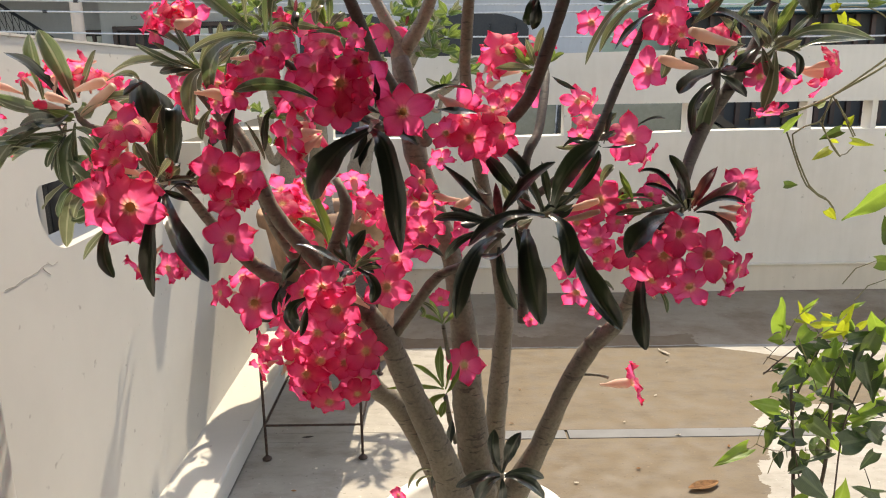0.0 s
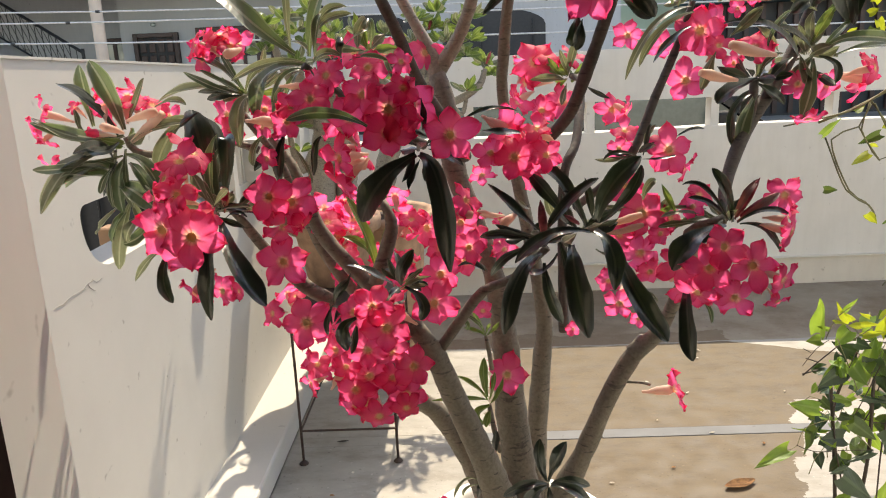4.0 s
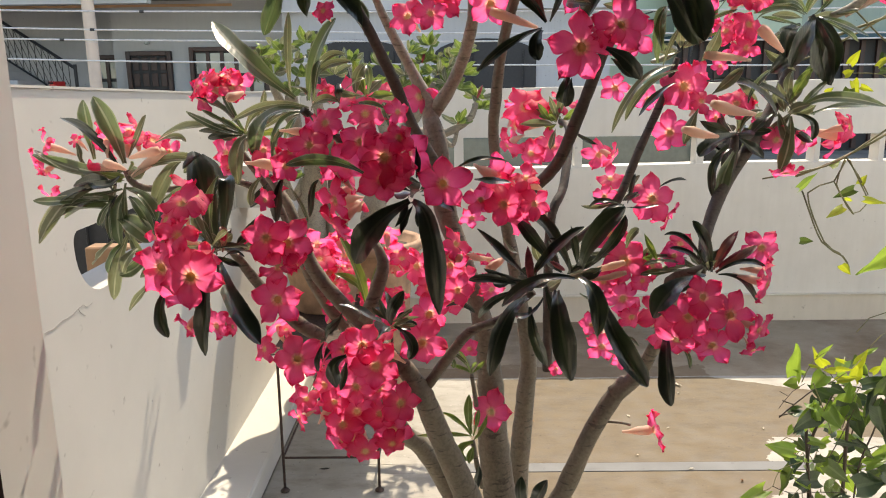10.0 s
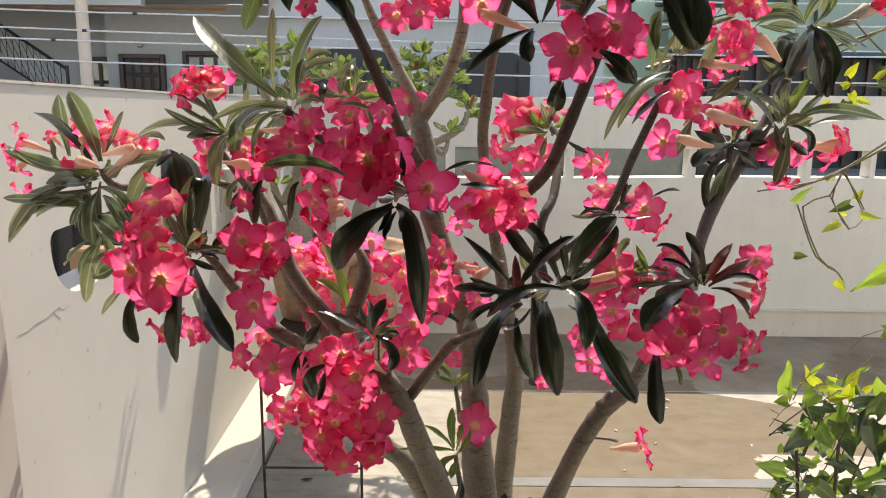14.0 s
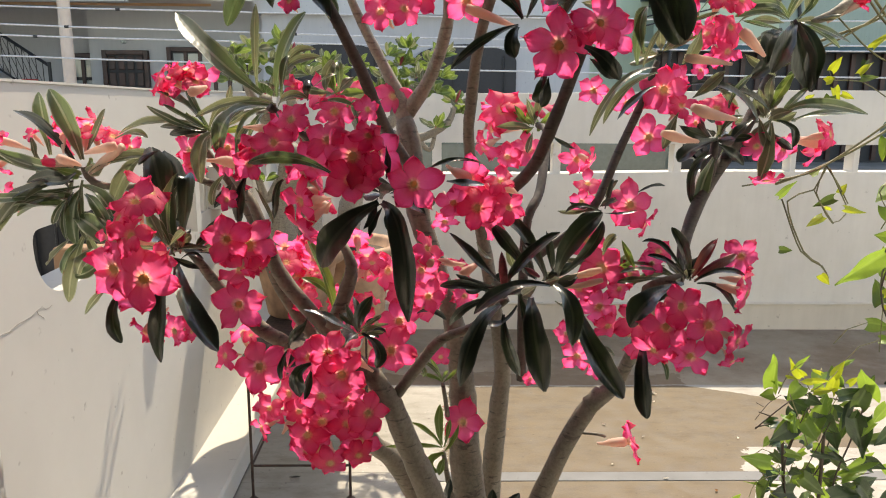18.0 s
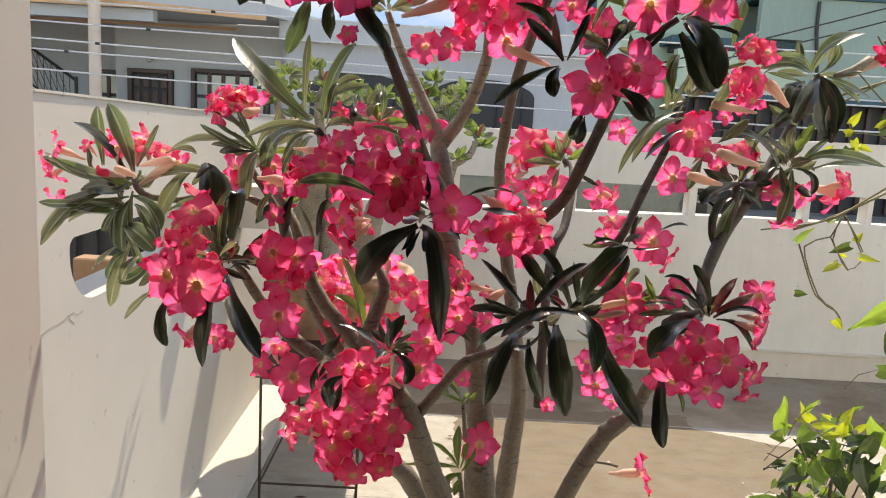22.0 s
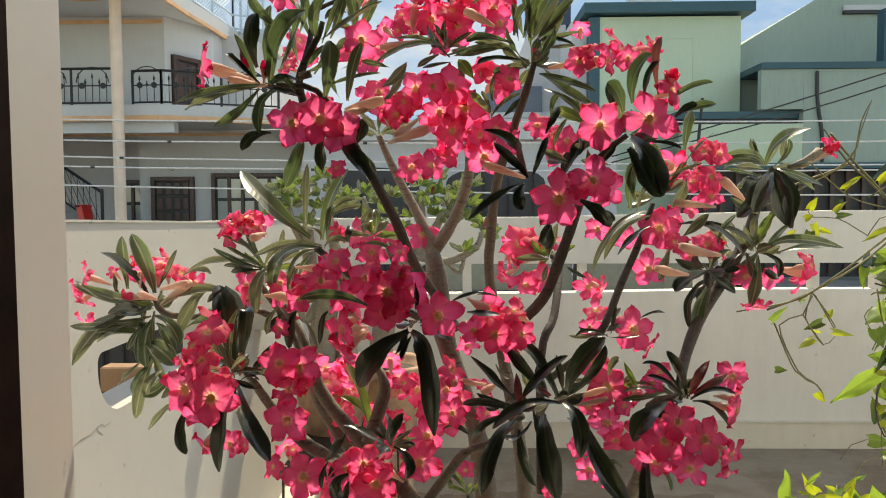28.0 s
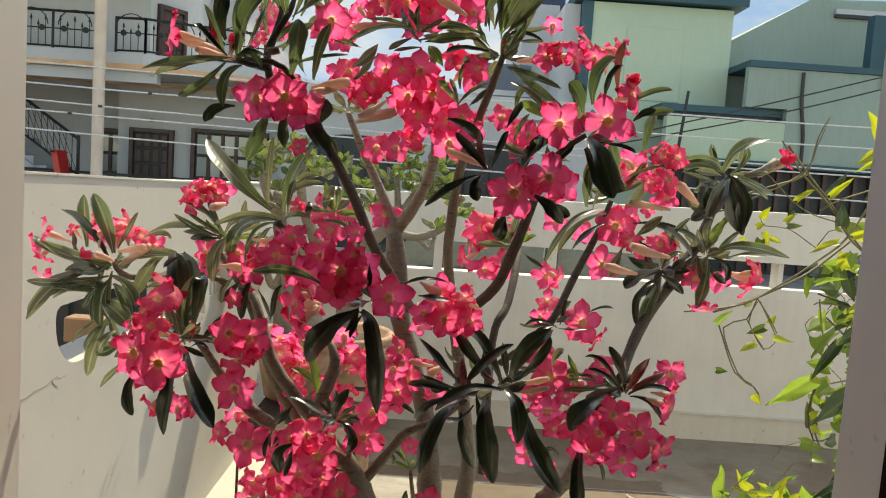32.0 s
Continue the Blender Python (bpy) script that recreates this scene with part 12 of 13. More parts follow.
leaf(rose3, (-0.404, 3.555, 1.651), (-0.397, 3.523, 1.689), 0.026, "o", 20)
leaf(rose3, (-0.404, 3.564, 1.651), (-0.396, 3.594, 1.690), 0.034, "g", 0)
leaf(rose3, (-0.322, 3.660, 1.684), (-0.268, 3.661, 1.709), 0.035, "g", 35)
leaf(rose3, (-0.331, 3.663, 1.687), (-0.353, 3.691, 1.739), 0.031, "g", 35)
leaf(rose3, (-0.329, 3.656, 1.687), (-0.333, 3.624, 1.729), 0.031, "o", 0)
leaf(rose3, (-0.324, 3.664, 1.685), (-0.286, 3.691, 1.710), 0.028, "g", -30)
leaf(rose3, (-0.334, 3.660, 1.687), (-0.369, 3.656, 1.728), 0.026, "g", -30)
leaf(rose3, (-0.323, 3.656, 1.683), (-0.271, 3.628, 1.698), 0.025, "g", -15)
leaf(rose3, (-0.330, 3.666, 1.686), (-0.339, 3.712, 1.722), 0.030, "g", -30)
leaf(rose3, (-0.330, 3.656, 1.687), (-0.344, 3.616, 1.752), 0.031, "o", 20)
leaf(rose3, (-0.325, 3.662, 1.687), (-0.284, 3.682, 1.753), 0.032, "g", 35)
leaf(rose3, (-0.334, 3.662, 1.686), (-0.386, 3.683, 1.741), 0.031, "g", -30)
leaf(rose3, (-0.328, 3.654, 1.685), (-0.315, 3.600, 1.716), 0.033, "o", 20)
leaf(rose3, (-0.326, 3.667, 1.683), (-0.305, 3.724, 1.701), 0.031, "o", -15)
leaf(rose3, (-0.214, 3.510, 1.575), (-0.159, 3.506, 1.607), 0.031, "g", 0)
leaf(rose3, (-0.224, 3.513, 1.576), (-0.253, 3.538, 1.617), 0.029, "g", -15)
leaf(rose3, (-0.219, 3.504, 1.575), (-0.212, 3.458, 1.604), 0.028, "g", 35)
leaf(rose3, (-0.218, 3.516, 1.574), (-0.191, 3.584, 1.608), 0.031, "g", -15)
leaf(rose3, (-0.224, 3.510, 1.577), (-0.257, 3.507, 1.620), 0.030, "g", 0)
leaf(rose3, (-0.216, 3.509, 1.577), (-0.185, 3.497, 1.622), 0.031, "g", 20)
leaf(rose3, (-0.220, 3.518, 1.572), (-0.224, 3.581, 1.582), 0.023, "o", -15)
leaf(rose3, (-0.224, 3.504, 1.574), (-0.259, 3.448, 1.602), 0.033, "g", -30)
leaf(rose3, (-0.214, 3.512, 1.575), (-0.162, 3.528, 1.609), 0.027, "o", -15)
leaf(rose3, (-0.225, 3.512, 1.576), (-0.262, 3.530, 1.619), 0.028, "o", 20)
leaf(rose3, (-0.219, 3.507, 1.577), (-0.208, 3.475, 1.636), 0.027, "o", 20)
leaf(rose3, (-0.219, 3.514, 1.577), (-0.213, 3.560, 1.634), 0.027, "g", 20)
leaf(rose3, (-0.336, 3.610, 1.476), (-0.294, 3.612, 1.513), 0.030, "o", -30)
leaf(rose3, (-0.345, 3.615, 1.475), (-0.384, 3.661, 1.518), 0.028, "g", 0)
leaf(rose3, (-0.341, 3.606, 1.477), (-0.343, 3.570, 1.525), 0.033, "g", 35)
leaf(rose3, (-0.338, 3.616, 1.475), (-0.312, 3.679, 1.513), 0.030, "g", 0)
leaf(rose3, (-0.345, 3.608, 1.477), (-0.391, 3.588, 1.545), 0.026, "o", -30)
leaf(rose3, (-0.334, 3.607, 1.472), (-0.257, 3.579, 1.479), 0.027, "g", -15)
leaf(rose3, (-0.343, 3.617, 1.472), (-0.359, 3.678, 1.480), 0.028, "g", 35)
leaf(rose3, (-0.345, 3.605, 1.475), (-0.378, 3.556, 1.511), 0.025, "g", -30)
leaf(rose3, (-0.333, 3.612, 1.472), (-0.261, 3.630, 1.476), 0.033, "g", 0)
leaf(rose3, (-0.347, 3.613, 1.475), (-0.410, 3.646, 1.515), 0.028, "g", 0)
leaf(rose3, (-0.336, 3.604, 1.472), (-0.292, 3.550, 1.480), 0.027, "g", 35)
leaf(rose3, (-0.338, 3.617, 1.473), (-0.312, 3.674, 1.489), 0.034, "o", 0)
leaf(rose3, (-0.381, 3.460, 1.536), (-0.352, 3.462, 1.570), 0.029, "g", 0)
leaf(rose3, (-0.392, 3.463, 1.534), (-0.451, 3.493, 1.568), 0.026, "g", 0)
leaf(rose3, (-0.387, 3.453, 1.534), (-0.392, 3.405, 1.557), 0.027, "g", 0)
leaf(rose3, (-0.385, 3.463, 1.537), (-0.370, 3.498, 1.598), 0.032, "g", 35)
leaf(rose3, (-0.392, 3.461, 1.535), (-0.429, 3.465, 1.560), 0.028, "o", 20)
leaf(rose3, (-0.381, 3.456, 1.535), (-0.342, 3.420, 1.566), 0.029, "g", 35)
leaf(rose3, (-0.386, 3.466, 1.535), (-0.390, 3.507, 1.564), 0.025, "o", 20)
leaf(rose3, (-0.390, 3.454, 1.533), (-0.429, 3.390, 1.553), 0.030, "g", 20)
leaf(rose3, (-0.381, 3.462, 1.536), (-0.336, 3.481, 1.586), 0.024, "g", -15)
leaf(rose3, (-0.390, 3.463, 1.536), (-0.435, 3.497, 1.591), 0.026, "o", -15)
leaf(rose3, (-0.383, 3.453, 1.534), (-0.361, 3.405, 1.552), 0.026, "o", 0)
leaf(rose3, (-0.385, 3.466, 1.535), (-0.372, 3.516, 1.567), 0.027, "g", -30)
bud(rose3, (-0.036, 3.540, 1.635), (-0.020, 3.530, 1.700), 0.0205)
bud(rose3, (0.156, 3.540, 1.522), (0.181, 3.530, 1.583), 0.0176)
bud(rose3, (0.059, 3.540, 1.398), (0.079, 3.530, 1.450), 0.0176)
bud(rose3, (-0.113, 3.540, 1.693), (-0.093, 3.530, 1.753), 0.0175)

# ---- the vine by the window ----
vine = thing("climbing_vine", "fresh green climbing vine with heart-shaped leaves", "vine", (0, 0, 0))
vpot = thing("flower_pot", "plain terracotta pot at the foot of the vine", "pot", (0.93, 1.47, 0.0))
part("body", lathe([(0.10, 0.002), (0.105, 0.01), (0.14, 0.24), (0.16, 0.25), (0.162, 0.29), (0.145, 0.295), (0.132, 0.27), (0.13, 0.24)], 32), TERRACOTTA, vpot, smooth=True)
part("soil", lathe([(0.04, 0.235), (0.129, 0.24), (0.129, 0.246), (0.05, 0.255), (0.01, 0.257)], 20), SOIL, vpot, smooth=True)
VSTEM = plain("green_brown_vine_stem", (0.16, 0.15, 0.07), 0.6, vary=0.3, scale=40)
VDARK = plain("dark_vine_stem", (0.055, 0.04, 0.03), 0.7, vary=0.3, scale=40)
part("stem", tube([(0.93, 1.47, 0.25), (0.90, 1.46, 0.55), (0.865, 1.45, 0.80)], [0.005, 0.0045, 0.004], 7, fine=0.03), VDARK, vine, smooth=True)
part("stem", tube([(0.95, 1.48, 0.25), (0.97, 1.45, 0.55), (0.95, 1.42, 0.80)], [0.005, 0.0045, 0.004], 7, fine=0.03), VDARK, vine, smooth=True)
part("stem", tube([(0.606, 1.150, 1.620), (0.669, 1.140, 1.644), (0.798, 1.140, 1.718), (0.821, 1.140, 1.772), (0.842, 1.140, 1.837)], [0.0019, 0.0019, 0.0022, 0.0011, 0.0007], 6, fine=0.02), VSTEM, vine, smooth=True)
part("stem", tube([(0.751, 1.140, 1.781), (0.798, 1.140, 1.718), (0.856, 1.140, 1.663), (0.928, 1.160, 1.586), (0.992, 1.160, 1.543)], [0.0015, 0.0022, 0.0026, 0.0023, 0.0023], 6, fine=0.02), VSTEM, vine, smooth=True)
part("stem", tube([(0.591, 1.150, 1.420), (0.702, 1.140, 1.444), (0.778, 1.140, 1.490), (0.852, 1.140, 1.547), (0.910, 1.150, 1.597), (0.966, 1.150, 1.705)], [0.0015, 0.0019, 0.0019, 0.0022, 0.0023, 0.0015], 6, fine=0.02), VSTEM, vine, smooth=True)
part("stem", tube([(0.735, 1.140, 1.460), (0.718, 1.140, 1.415), (0.672, 1.140, 1.394), (0.711, 1.140, 1.302), (0.742, 1.140, 1.280), (0.763, 1.140, 1.252)], [0.0015, 0.0015, 0.0015, 0.0015, 0.0011, 0.0008], 6, fine=0.02), VSTEM, vine, smooth=True)
part("stem", tube([(0.735, 1.140, 1.460), (0.762, 1.140, 1.424), (0.783, 1.140, 1.390)], [0.0015, 0.0015, 0.0011], 6, fine=0.02), VSTEM, vine, smooth=True)
part("stem", tube([(0.718, 1.140, 1.415), (0.758, 1.140, 1.355), (0.782, 1.140, 1.372)], [0.0011, 0.0011, 0.0011], 6, fine=0.02), VSTEM, vine, smooth=True)
part("stem", tube([(0.718, 1.140, 1.722), (0.806, 1.140, 1.648), (0.907, 1.150, 1.620), (0.990, 1.150, 1.591)], [0.0015, 0.0015, 0.0015, 0.0015], 6, fine=0.02), VSTEM, vine, smooth=True)
part("stem", tube([(1.029, 1.200, 1.432), (0.955, 1.200, 1.445), (0.889, 1.180, 1.456), (0.872, 1.180, 1.449)], [0.0023, 0.0023, 0.0019, 0.0012], 6, fine=0.02), VSTEM, vine, smooth=True)
part("stem", tube([(1.043, 1.200, 1.322), (0.991, 1.200, 1.343), (0.963, 1.200, 1.378), (0.909, 1.200, 1.423)], [0.0024, 0.0024, 0.0024, 0.0020], 6, fine=0.02), VSTEM, vine, smooth=True)
part("stem", tube([(0.930, 1.200, 1.139), (0.904, 1.200, 1.200), (0.903, 1.200, 1.263), (0.932, 1.200, 1.277), (0.997, 1.200, 1.294)], [0.0020, 0.0020, 0.0020, 0.0016, 0.0020], 6, fine=0.02), VSTEM, vine, smooth=True)
leaf(vine, (1.019, 1.140, 1.131), (0.903, 1.147, 1.040), 0.062, "w", 40)
leaf(vine, (1.009, 1.140, 1.118), (0.929, 1.119, 1.096), 0.035, "v", 0)
leaf(vine, (1.036, 1.140, 1.095), (0.965, 1.128, 1.034), 0.054, "w", 40)
leaf(vine, (1.004, 1.205, 1.043), (1.057, 1.219, 1.022), 0.033, "v", -40)
leaf(vine, (1.076, 1.273, 1.077), (1.044, 1.251, 1.100), 0.016, "v", -40)
leaf(vine, (1.067, 1.291, 1.052), (1.078, 1.289, 1.029), 0.020, "w", -20)
leaf(vine, (1.014, 1.164, 1.061), (1.015, 1.187, 1.093), 0.032, "w", -40)
leaf(vine, (1.068, 1.301, 1.028), (1.115, 1.308, 1.011), 0.029, "w", 20)
leaf(vine, (0.966, 1.136, 1.107), (0.976, 1.149, 1.058), 0.034, "w", 40)
leaf(vine, (1.077, 1.276, 1.061), (1.072, 1.305, 1.028), 0.029, "w", -40)
leaf(vine, (1.046, 1.269, 1.085), (1.002, 1.244, 1.066), 0.036, "w", 0)
leaf(vine, (1.043, 1.280, 1.096), (1.085, 1.305, 1.049), 0.038, "v", -40)
leaf(vine, (0.953, 1.126, 1.700), (0.927, 1.136, 1.673), 0.034, "w", 0)
leaf(vine, (1.031, 1.190, 1.066), (1.068, 1.204, 1.053), 0.020, "v", 0)
leaf(vine, (0.998, 1.141, 1.077), (0.964, 1.116, 1.100), 0.016, "w", -40)
leaf(vine, (0.982, 1.191, 1.109), (0.972, 1.207, 1.132), 0.022, "w", 40)
leaf(vine, (1.095, 1.299, 0.980), (1.077, 1.296, 1.028), 0.040, "v", 40)
leaf(vine, (1.070, 1.296, 1.022), (1.052, 1.309, 0.994), 0.026, "v", 20)
leaf(vine, (1.026, 1.272, 1.101), (1.041, 1.260, 1.068), 0.027, "w", 40)
leaf(vine, (1.036, 1.228, 1.097), (1.004, 1.234, 1.077), 0.028, "w", 20)
leaf(vine, (1.099, 1.312, 1.099), (1.104, 1.337, 1.068), 0.020, "v", 0)
leaf(vine, (1.003, 1.132, 1.061), (1.014, 1.133, 1.032), 0.019, "v", 40)
leaf(vine, (1.064, 1.279, 1.091), (1.066, 1.308, 1.130), 0.032, "v", -40)
leaf(vine, (1.021, 1.228, 1.101), (1.004, 1.251, 1.061), 0.039, "v", -40)
leaf(vine, (0.952, 1.125, 1.114), (0.962, 1.110, 1.137), 0.020, "v", 20)
leaf(vine, (0.977, 1.131, 1.037), (0.953, 1.106, 1.026), 0.016, "v", 0)
leaf(vine, (0.931, 1.149, 1.059), (0.923, 1.142, 1.031), 0.027, "w", 20)

leaf(vine, (0.827, 1.440, 0.913), (0.828, 1.417, 1.009), 0.049, "v", -35)
leaf(vine, (0.831, 1.440, 0.895), (0.800, 1.442, 0.893), 0.035, "v", 10)
leaf(vine, (0.889, 1.440, 0.941), (0.852, 1.426, 0.982), 0.025, "y", -35)
leaf(vine, (0.873, 1.430, 0.964), (0.890, 1.411, 1.006), 0.016, "v", 25)
leaf(vine, (0.849, 1.420, 0.943), (0.885, 1.427, 0.943), 0.016, "y", -35)
leaf(vine, (0.907, 1.420, 0.936), (0.942, 1.409, 0.942), 0.019, "y", 25)
leaf(vine, (0.961, 1.430, 0.944), (0.978, 1.422, 0.984), 0.029, "y", -20)
leaf(vine, (0.979, 1.430, 0.972), (1.018, 1.436, 0.988), 0.013, "v", 0)
leaf(vine, (1.044, 1.420, 0.897), (1.010, 1.400, 0.979), 0.066, "v", -35)
leaf(vine, (0.896, 1.400, 0.942), (0.872, 1.404, 0.942), 0.020, "y", 0)
leaf(vine, (0.922, 1.440, 0.915), (0.977, 1.447, 0.882), 0.039, "v", -20)
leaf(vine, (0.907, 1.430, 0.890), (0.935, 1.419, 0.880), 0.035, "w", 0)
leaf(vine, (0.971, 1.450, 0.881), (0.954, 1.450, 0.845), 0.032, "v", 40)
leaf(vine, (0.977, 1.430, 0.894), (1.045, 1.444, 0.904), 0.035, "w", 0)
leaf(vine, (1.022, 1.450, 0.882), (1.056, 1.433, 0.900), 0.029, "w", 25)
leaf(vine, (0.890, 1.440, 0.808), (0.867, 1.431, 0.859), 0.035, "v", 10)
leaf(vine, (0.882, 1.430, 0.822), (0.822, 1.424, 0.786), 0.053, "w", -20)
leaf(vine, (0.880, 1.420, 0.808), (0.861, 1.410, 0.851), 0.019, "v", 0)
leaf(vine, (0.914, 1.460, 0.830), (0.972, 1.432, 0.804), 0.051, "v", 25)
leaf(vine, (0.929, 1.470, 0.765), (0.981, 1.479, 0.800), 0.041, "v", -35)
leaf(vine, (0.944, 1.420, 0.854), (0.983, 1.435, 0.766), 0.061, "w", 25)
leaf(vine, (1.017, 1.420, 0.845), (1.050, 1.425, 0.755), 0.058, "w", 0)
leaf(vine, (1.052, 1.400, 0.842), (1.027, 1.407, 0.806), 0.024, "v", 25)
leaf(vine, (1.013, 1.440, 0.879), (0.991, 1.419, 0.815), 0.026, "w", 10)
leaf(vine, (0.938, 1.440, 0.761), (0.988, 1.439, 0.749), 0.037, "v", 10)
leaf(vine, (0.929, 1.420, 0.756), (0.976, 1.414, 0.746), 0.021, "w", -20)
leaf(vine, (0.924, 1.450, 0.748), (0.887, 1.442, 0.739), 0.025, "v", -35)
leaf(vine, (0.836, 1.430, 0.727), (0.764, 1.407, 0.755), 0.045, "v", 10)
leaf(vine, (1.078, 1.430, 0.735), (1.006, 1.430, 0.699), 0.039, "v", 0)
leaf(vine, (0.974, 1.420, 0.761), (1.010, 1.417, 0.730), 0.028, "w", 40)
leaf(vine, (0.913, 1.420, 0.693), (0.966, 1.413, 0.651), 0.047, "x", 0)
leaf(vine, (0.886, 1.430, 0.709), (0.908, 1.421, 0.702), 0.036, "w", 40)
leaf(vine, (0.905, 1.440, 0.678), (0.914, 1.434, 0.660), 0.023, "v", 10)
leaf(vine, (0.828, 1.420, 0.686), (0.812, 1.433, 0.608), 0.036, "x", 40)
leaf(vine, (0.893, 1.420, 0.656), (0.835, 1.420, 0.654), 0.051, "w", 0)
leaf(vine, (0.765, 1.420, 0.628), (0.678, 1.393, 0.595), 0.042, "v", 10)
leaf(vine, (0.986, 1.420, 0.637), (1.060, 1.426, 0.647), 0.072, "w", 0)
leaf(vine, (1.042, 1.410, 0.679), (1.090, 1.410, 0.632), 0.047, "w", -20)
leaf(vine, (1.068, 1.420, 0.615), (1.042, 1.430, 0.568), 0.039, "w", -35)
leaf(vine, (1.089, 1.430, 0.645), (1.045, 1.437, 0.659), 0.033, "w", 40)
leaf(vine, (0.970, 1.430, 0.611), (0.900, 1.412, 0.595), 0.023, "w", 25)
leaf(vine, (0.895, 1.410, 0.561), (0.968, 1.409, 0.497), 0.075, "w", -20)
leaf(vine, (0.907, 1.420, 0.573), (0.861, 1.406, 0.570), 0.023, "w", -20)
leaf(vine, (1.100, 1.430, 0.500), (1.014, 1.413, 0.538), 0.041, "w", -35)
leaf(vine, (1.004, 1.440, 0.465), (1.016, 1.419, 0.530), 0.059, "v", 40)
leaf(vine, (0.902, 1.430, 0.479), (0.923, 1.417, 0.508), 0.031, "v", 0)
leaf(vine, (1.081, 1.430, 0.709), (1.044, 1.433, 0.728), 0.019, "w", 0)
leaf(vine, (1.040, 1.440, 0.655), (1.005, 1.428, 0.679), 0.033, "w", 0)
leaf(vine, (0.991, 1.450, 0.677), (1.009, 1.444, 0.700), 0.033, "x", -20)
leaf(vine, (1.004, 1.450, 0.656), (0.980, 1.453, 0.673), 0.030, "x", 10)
leaf(vine, (0.857, 1.430, 0.664), (0.779, 1.443, 0.663), 0.013, "v", 25)
leaf(vine, (1.104, 1.440, 0.864), (1.071, 1.442, 0.821), 0.044, "v", -35)
leaf(vine, (1.124, 1.440, 0.807), (1.082, 1.427, 0.771), 0.047, "w", -20)
leaf(vine, (1.135, 1.460, 0.711), (1.178, 1.469, 0.659), 0.051, "v", 0)
leaf(vine, (1.154, 1.450, 0.627), (1.122, 1.431, 0.579), 0.052, "w", 10)
leaf(vine, (1.139, 1.440, 0.543), (1.190, 1.439, 0.512), 0.049, "v", -20)
leaf(vine, (0.943, 1.450, 0.945), (0.912, 1.444, 0.964), 0.015, "y", -35)
leaf(vine, (1.005, 1.440, 0.920), (1.023, 1.435, 0.941), 0.020, "y", 10)
leaf(vine, (0.842, 1.430, 0.924), (0.815, 1.422, 0.935), 0.014, "v", 0)
leaf(vine, (0.954, 1.460, 0.829), (0.935, 1.467, 0.848), 0.021, "v", 25)
leaf(vine, (1.062, 1.460, 0.756), (1.085, 1.450, 0.746), 0.027, "v", -20)
leaf(vine, (0.980, 1.470, 0.694), (0.962, 1.466, 0.674), 0.024, "v", -20)
leaf(vine, (0.944, 1.140, 1.799), (0.910, 1.115, 1.856), 0.038, "y", -35)
leaf(vine, (0.952, 1.140, 1.781), (0.876, 1.108, 1.740), 0.031, "y", -20)
leaf(vine, (0.946, 1.130, 1.764), (0.906, 1.129, 1.728), 0.019, "y", -20)
leaf(vine, (0.858, 1.140, 1.679), (0.896, 1.139, 1.718), 0.019, "y", 25)
leaf(vine, (0.868, 1.160, 1.684), (0.897, 1.154, 1.727), 0.026, "w", -20)
leaf(vine, (0.795, 1.140, 1.663), (0.819, 1.129, 1.697), 0.019, "y", -35)
leaf(vine, (0.888, 1.140, 1.619), (0.882, 1.124, 1.661), 0.035, "w", 25)
leaf(vine, (0.874, 1.130, 1.614), (0.887, 1.126, 1.606), 0.011, "y", 10)
leaf(vine, (0.791, 1.150, 1.642), (0.788, 1.151, 1.616), 0.017, "w", -20)
leaf(vine, (0.776, 1.140, 1.619), (0.795, 1.136, 1.642), 0.015, "y", -20)
leaf(vine, (0.780, 1.140, 1.612), (0.809, 1.136, 1.614), 0.015, "x", 10)
leaf(vine, (0.910, 1.130, 1.600), (0.940, 1.108, 1.620), 0.019, "y", 10)
leaf(vine, (0.881, 1.130, 1.583), (0.825, 1.122, 1.569), 0.023, "y", 40)
leaf(vine, (0.894, 1.130, 1.565), (0.889, 1.137, 1.531), 0.022, "y", -20)
leaf(vine, (0.921, 1.140, 1.565), (0.915, 1.137, 1.532), 0.027, "v", -35)
leaf(vine, (0.726, 1.140, 1.624), (0.735, 1.127, 1.647), 0.019, "y", 0)
leaf(vine, (0.718, 1.140, 1.605), (0.732, 1.135, 1.612), 0.019, "y", -20)
leaf(vine, (0.724, 1.130, 1.581), (0.720, 1.133, 1.557), 0.024, "x", 10)
leaf(vine, (0.734, 1.140, 1.595), (0.747, 1.145, 1.567), 0.019, "y", -20)
leaf(vine, (0.749, 1.140, 1.585), (0.769, 1.134, 1.576), 0.014, "y", 0)
leaf(vine, (0.686, 1.140, 1.575), (0.701, 1.139, 1.583), 0.014, "y", 25)
leaf(vine, (0.840, 1.140, 1.507), (0.829, 1.133, 1.469), 0.030, "v", 40)
leaf(vine, (0.852, 1.140, 1.498), (0.905, 1.141, 1.519), 0.019, "v", 40)
leaf(vine, (0.915, 1.140, 1.512), (0.935, 1.145, 1.462), 0.032, "w", 10)
leaf(vine, (0.957, 1.130, 1.509), (0.924, 1.123, 1.484), 0.022, "x", 10)
leaf(vine, (0.953, 1.140, 1.484), (0.974, 1.130, 1.469), 0.019, "w", 25)
leaf(vine, (0.876, 1.150, 1.439), (0.892, 1.160, 1.391), 0.020, "v", -20)
leaf(vine, (0.898, 1.130, 1.400), (0.843, 1.115, 1.357), 0.030, "v", 40)
leaf(vine, (0.907, 1.150, 1.421), (0.940, 1.145, 1.437), 0.016, "v", 40)
leaf(vine, (0.941, 1.140, 1.420), (0.971, 1.131, 1.403), 0.042, "w", 10)
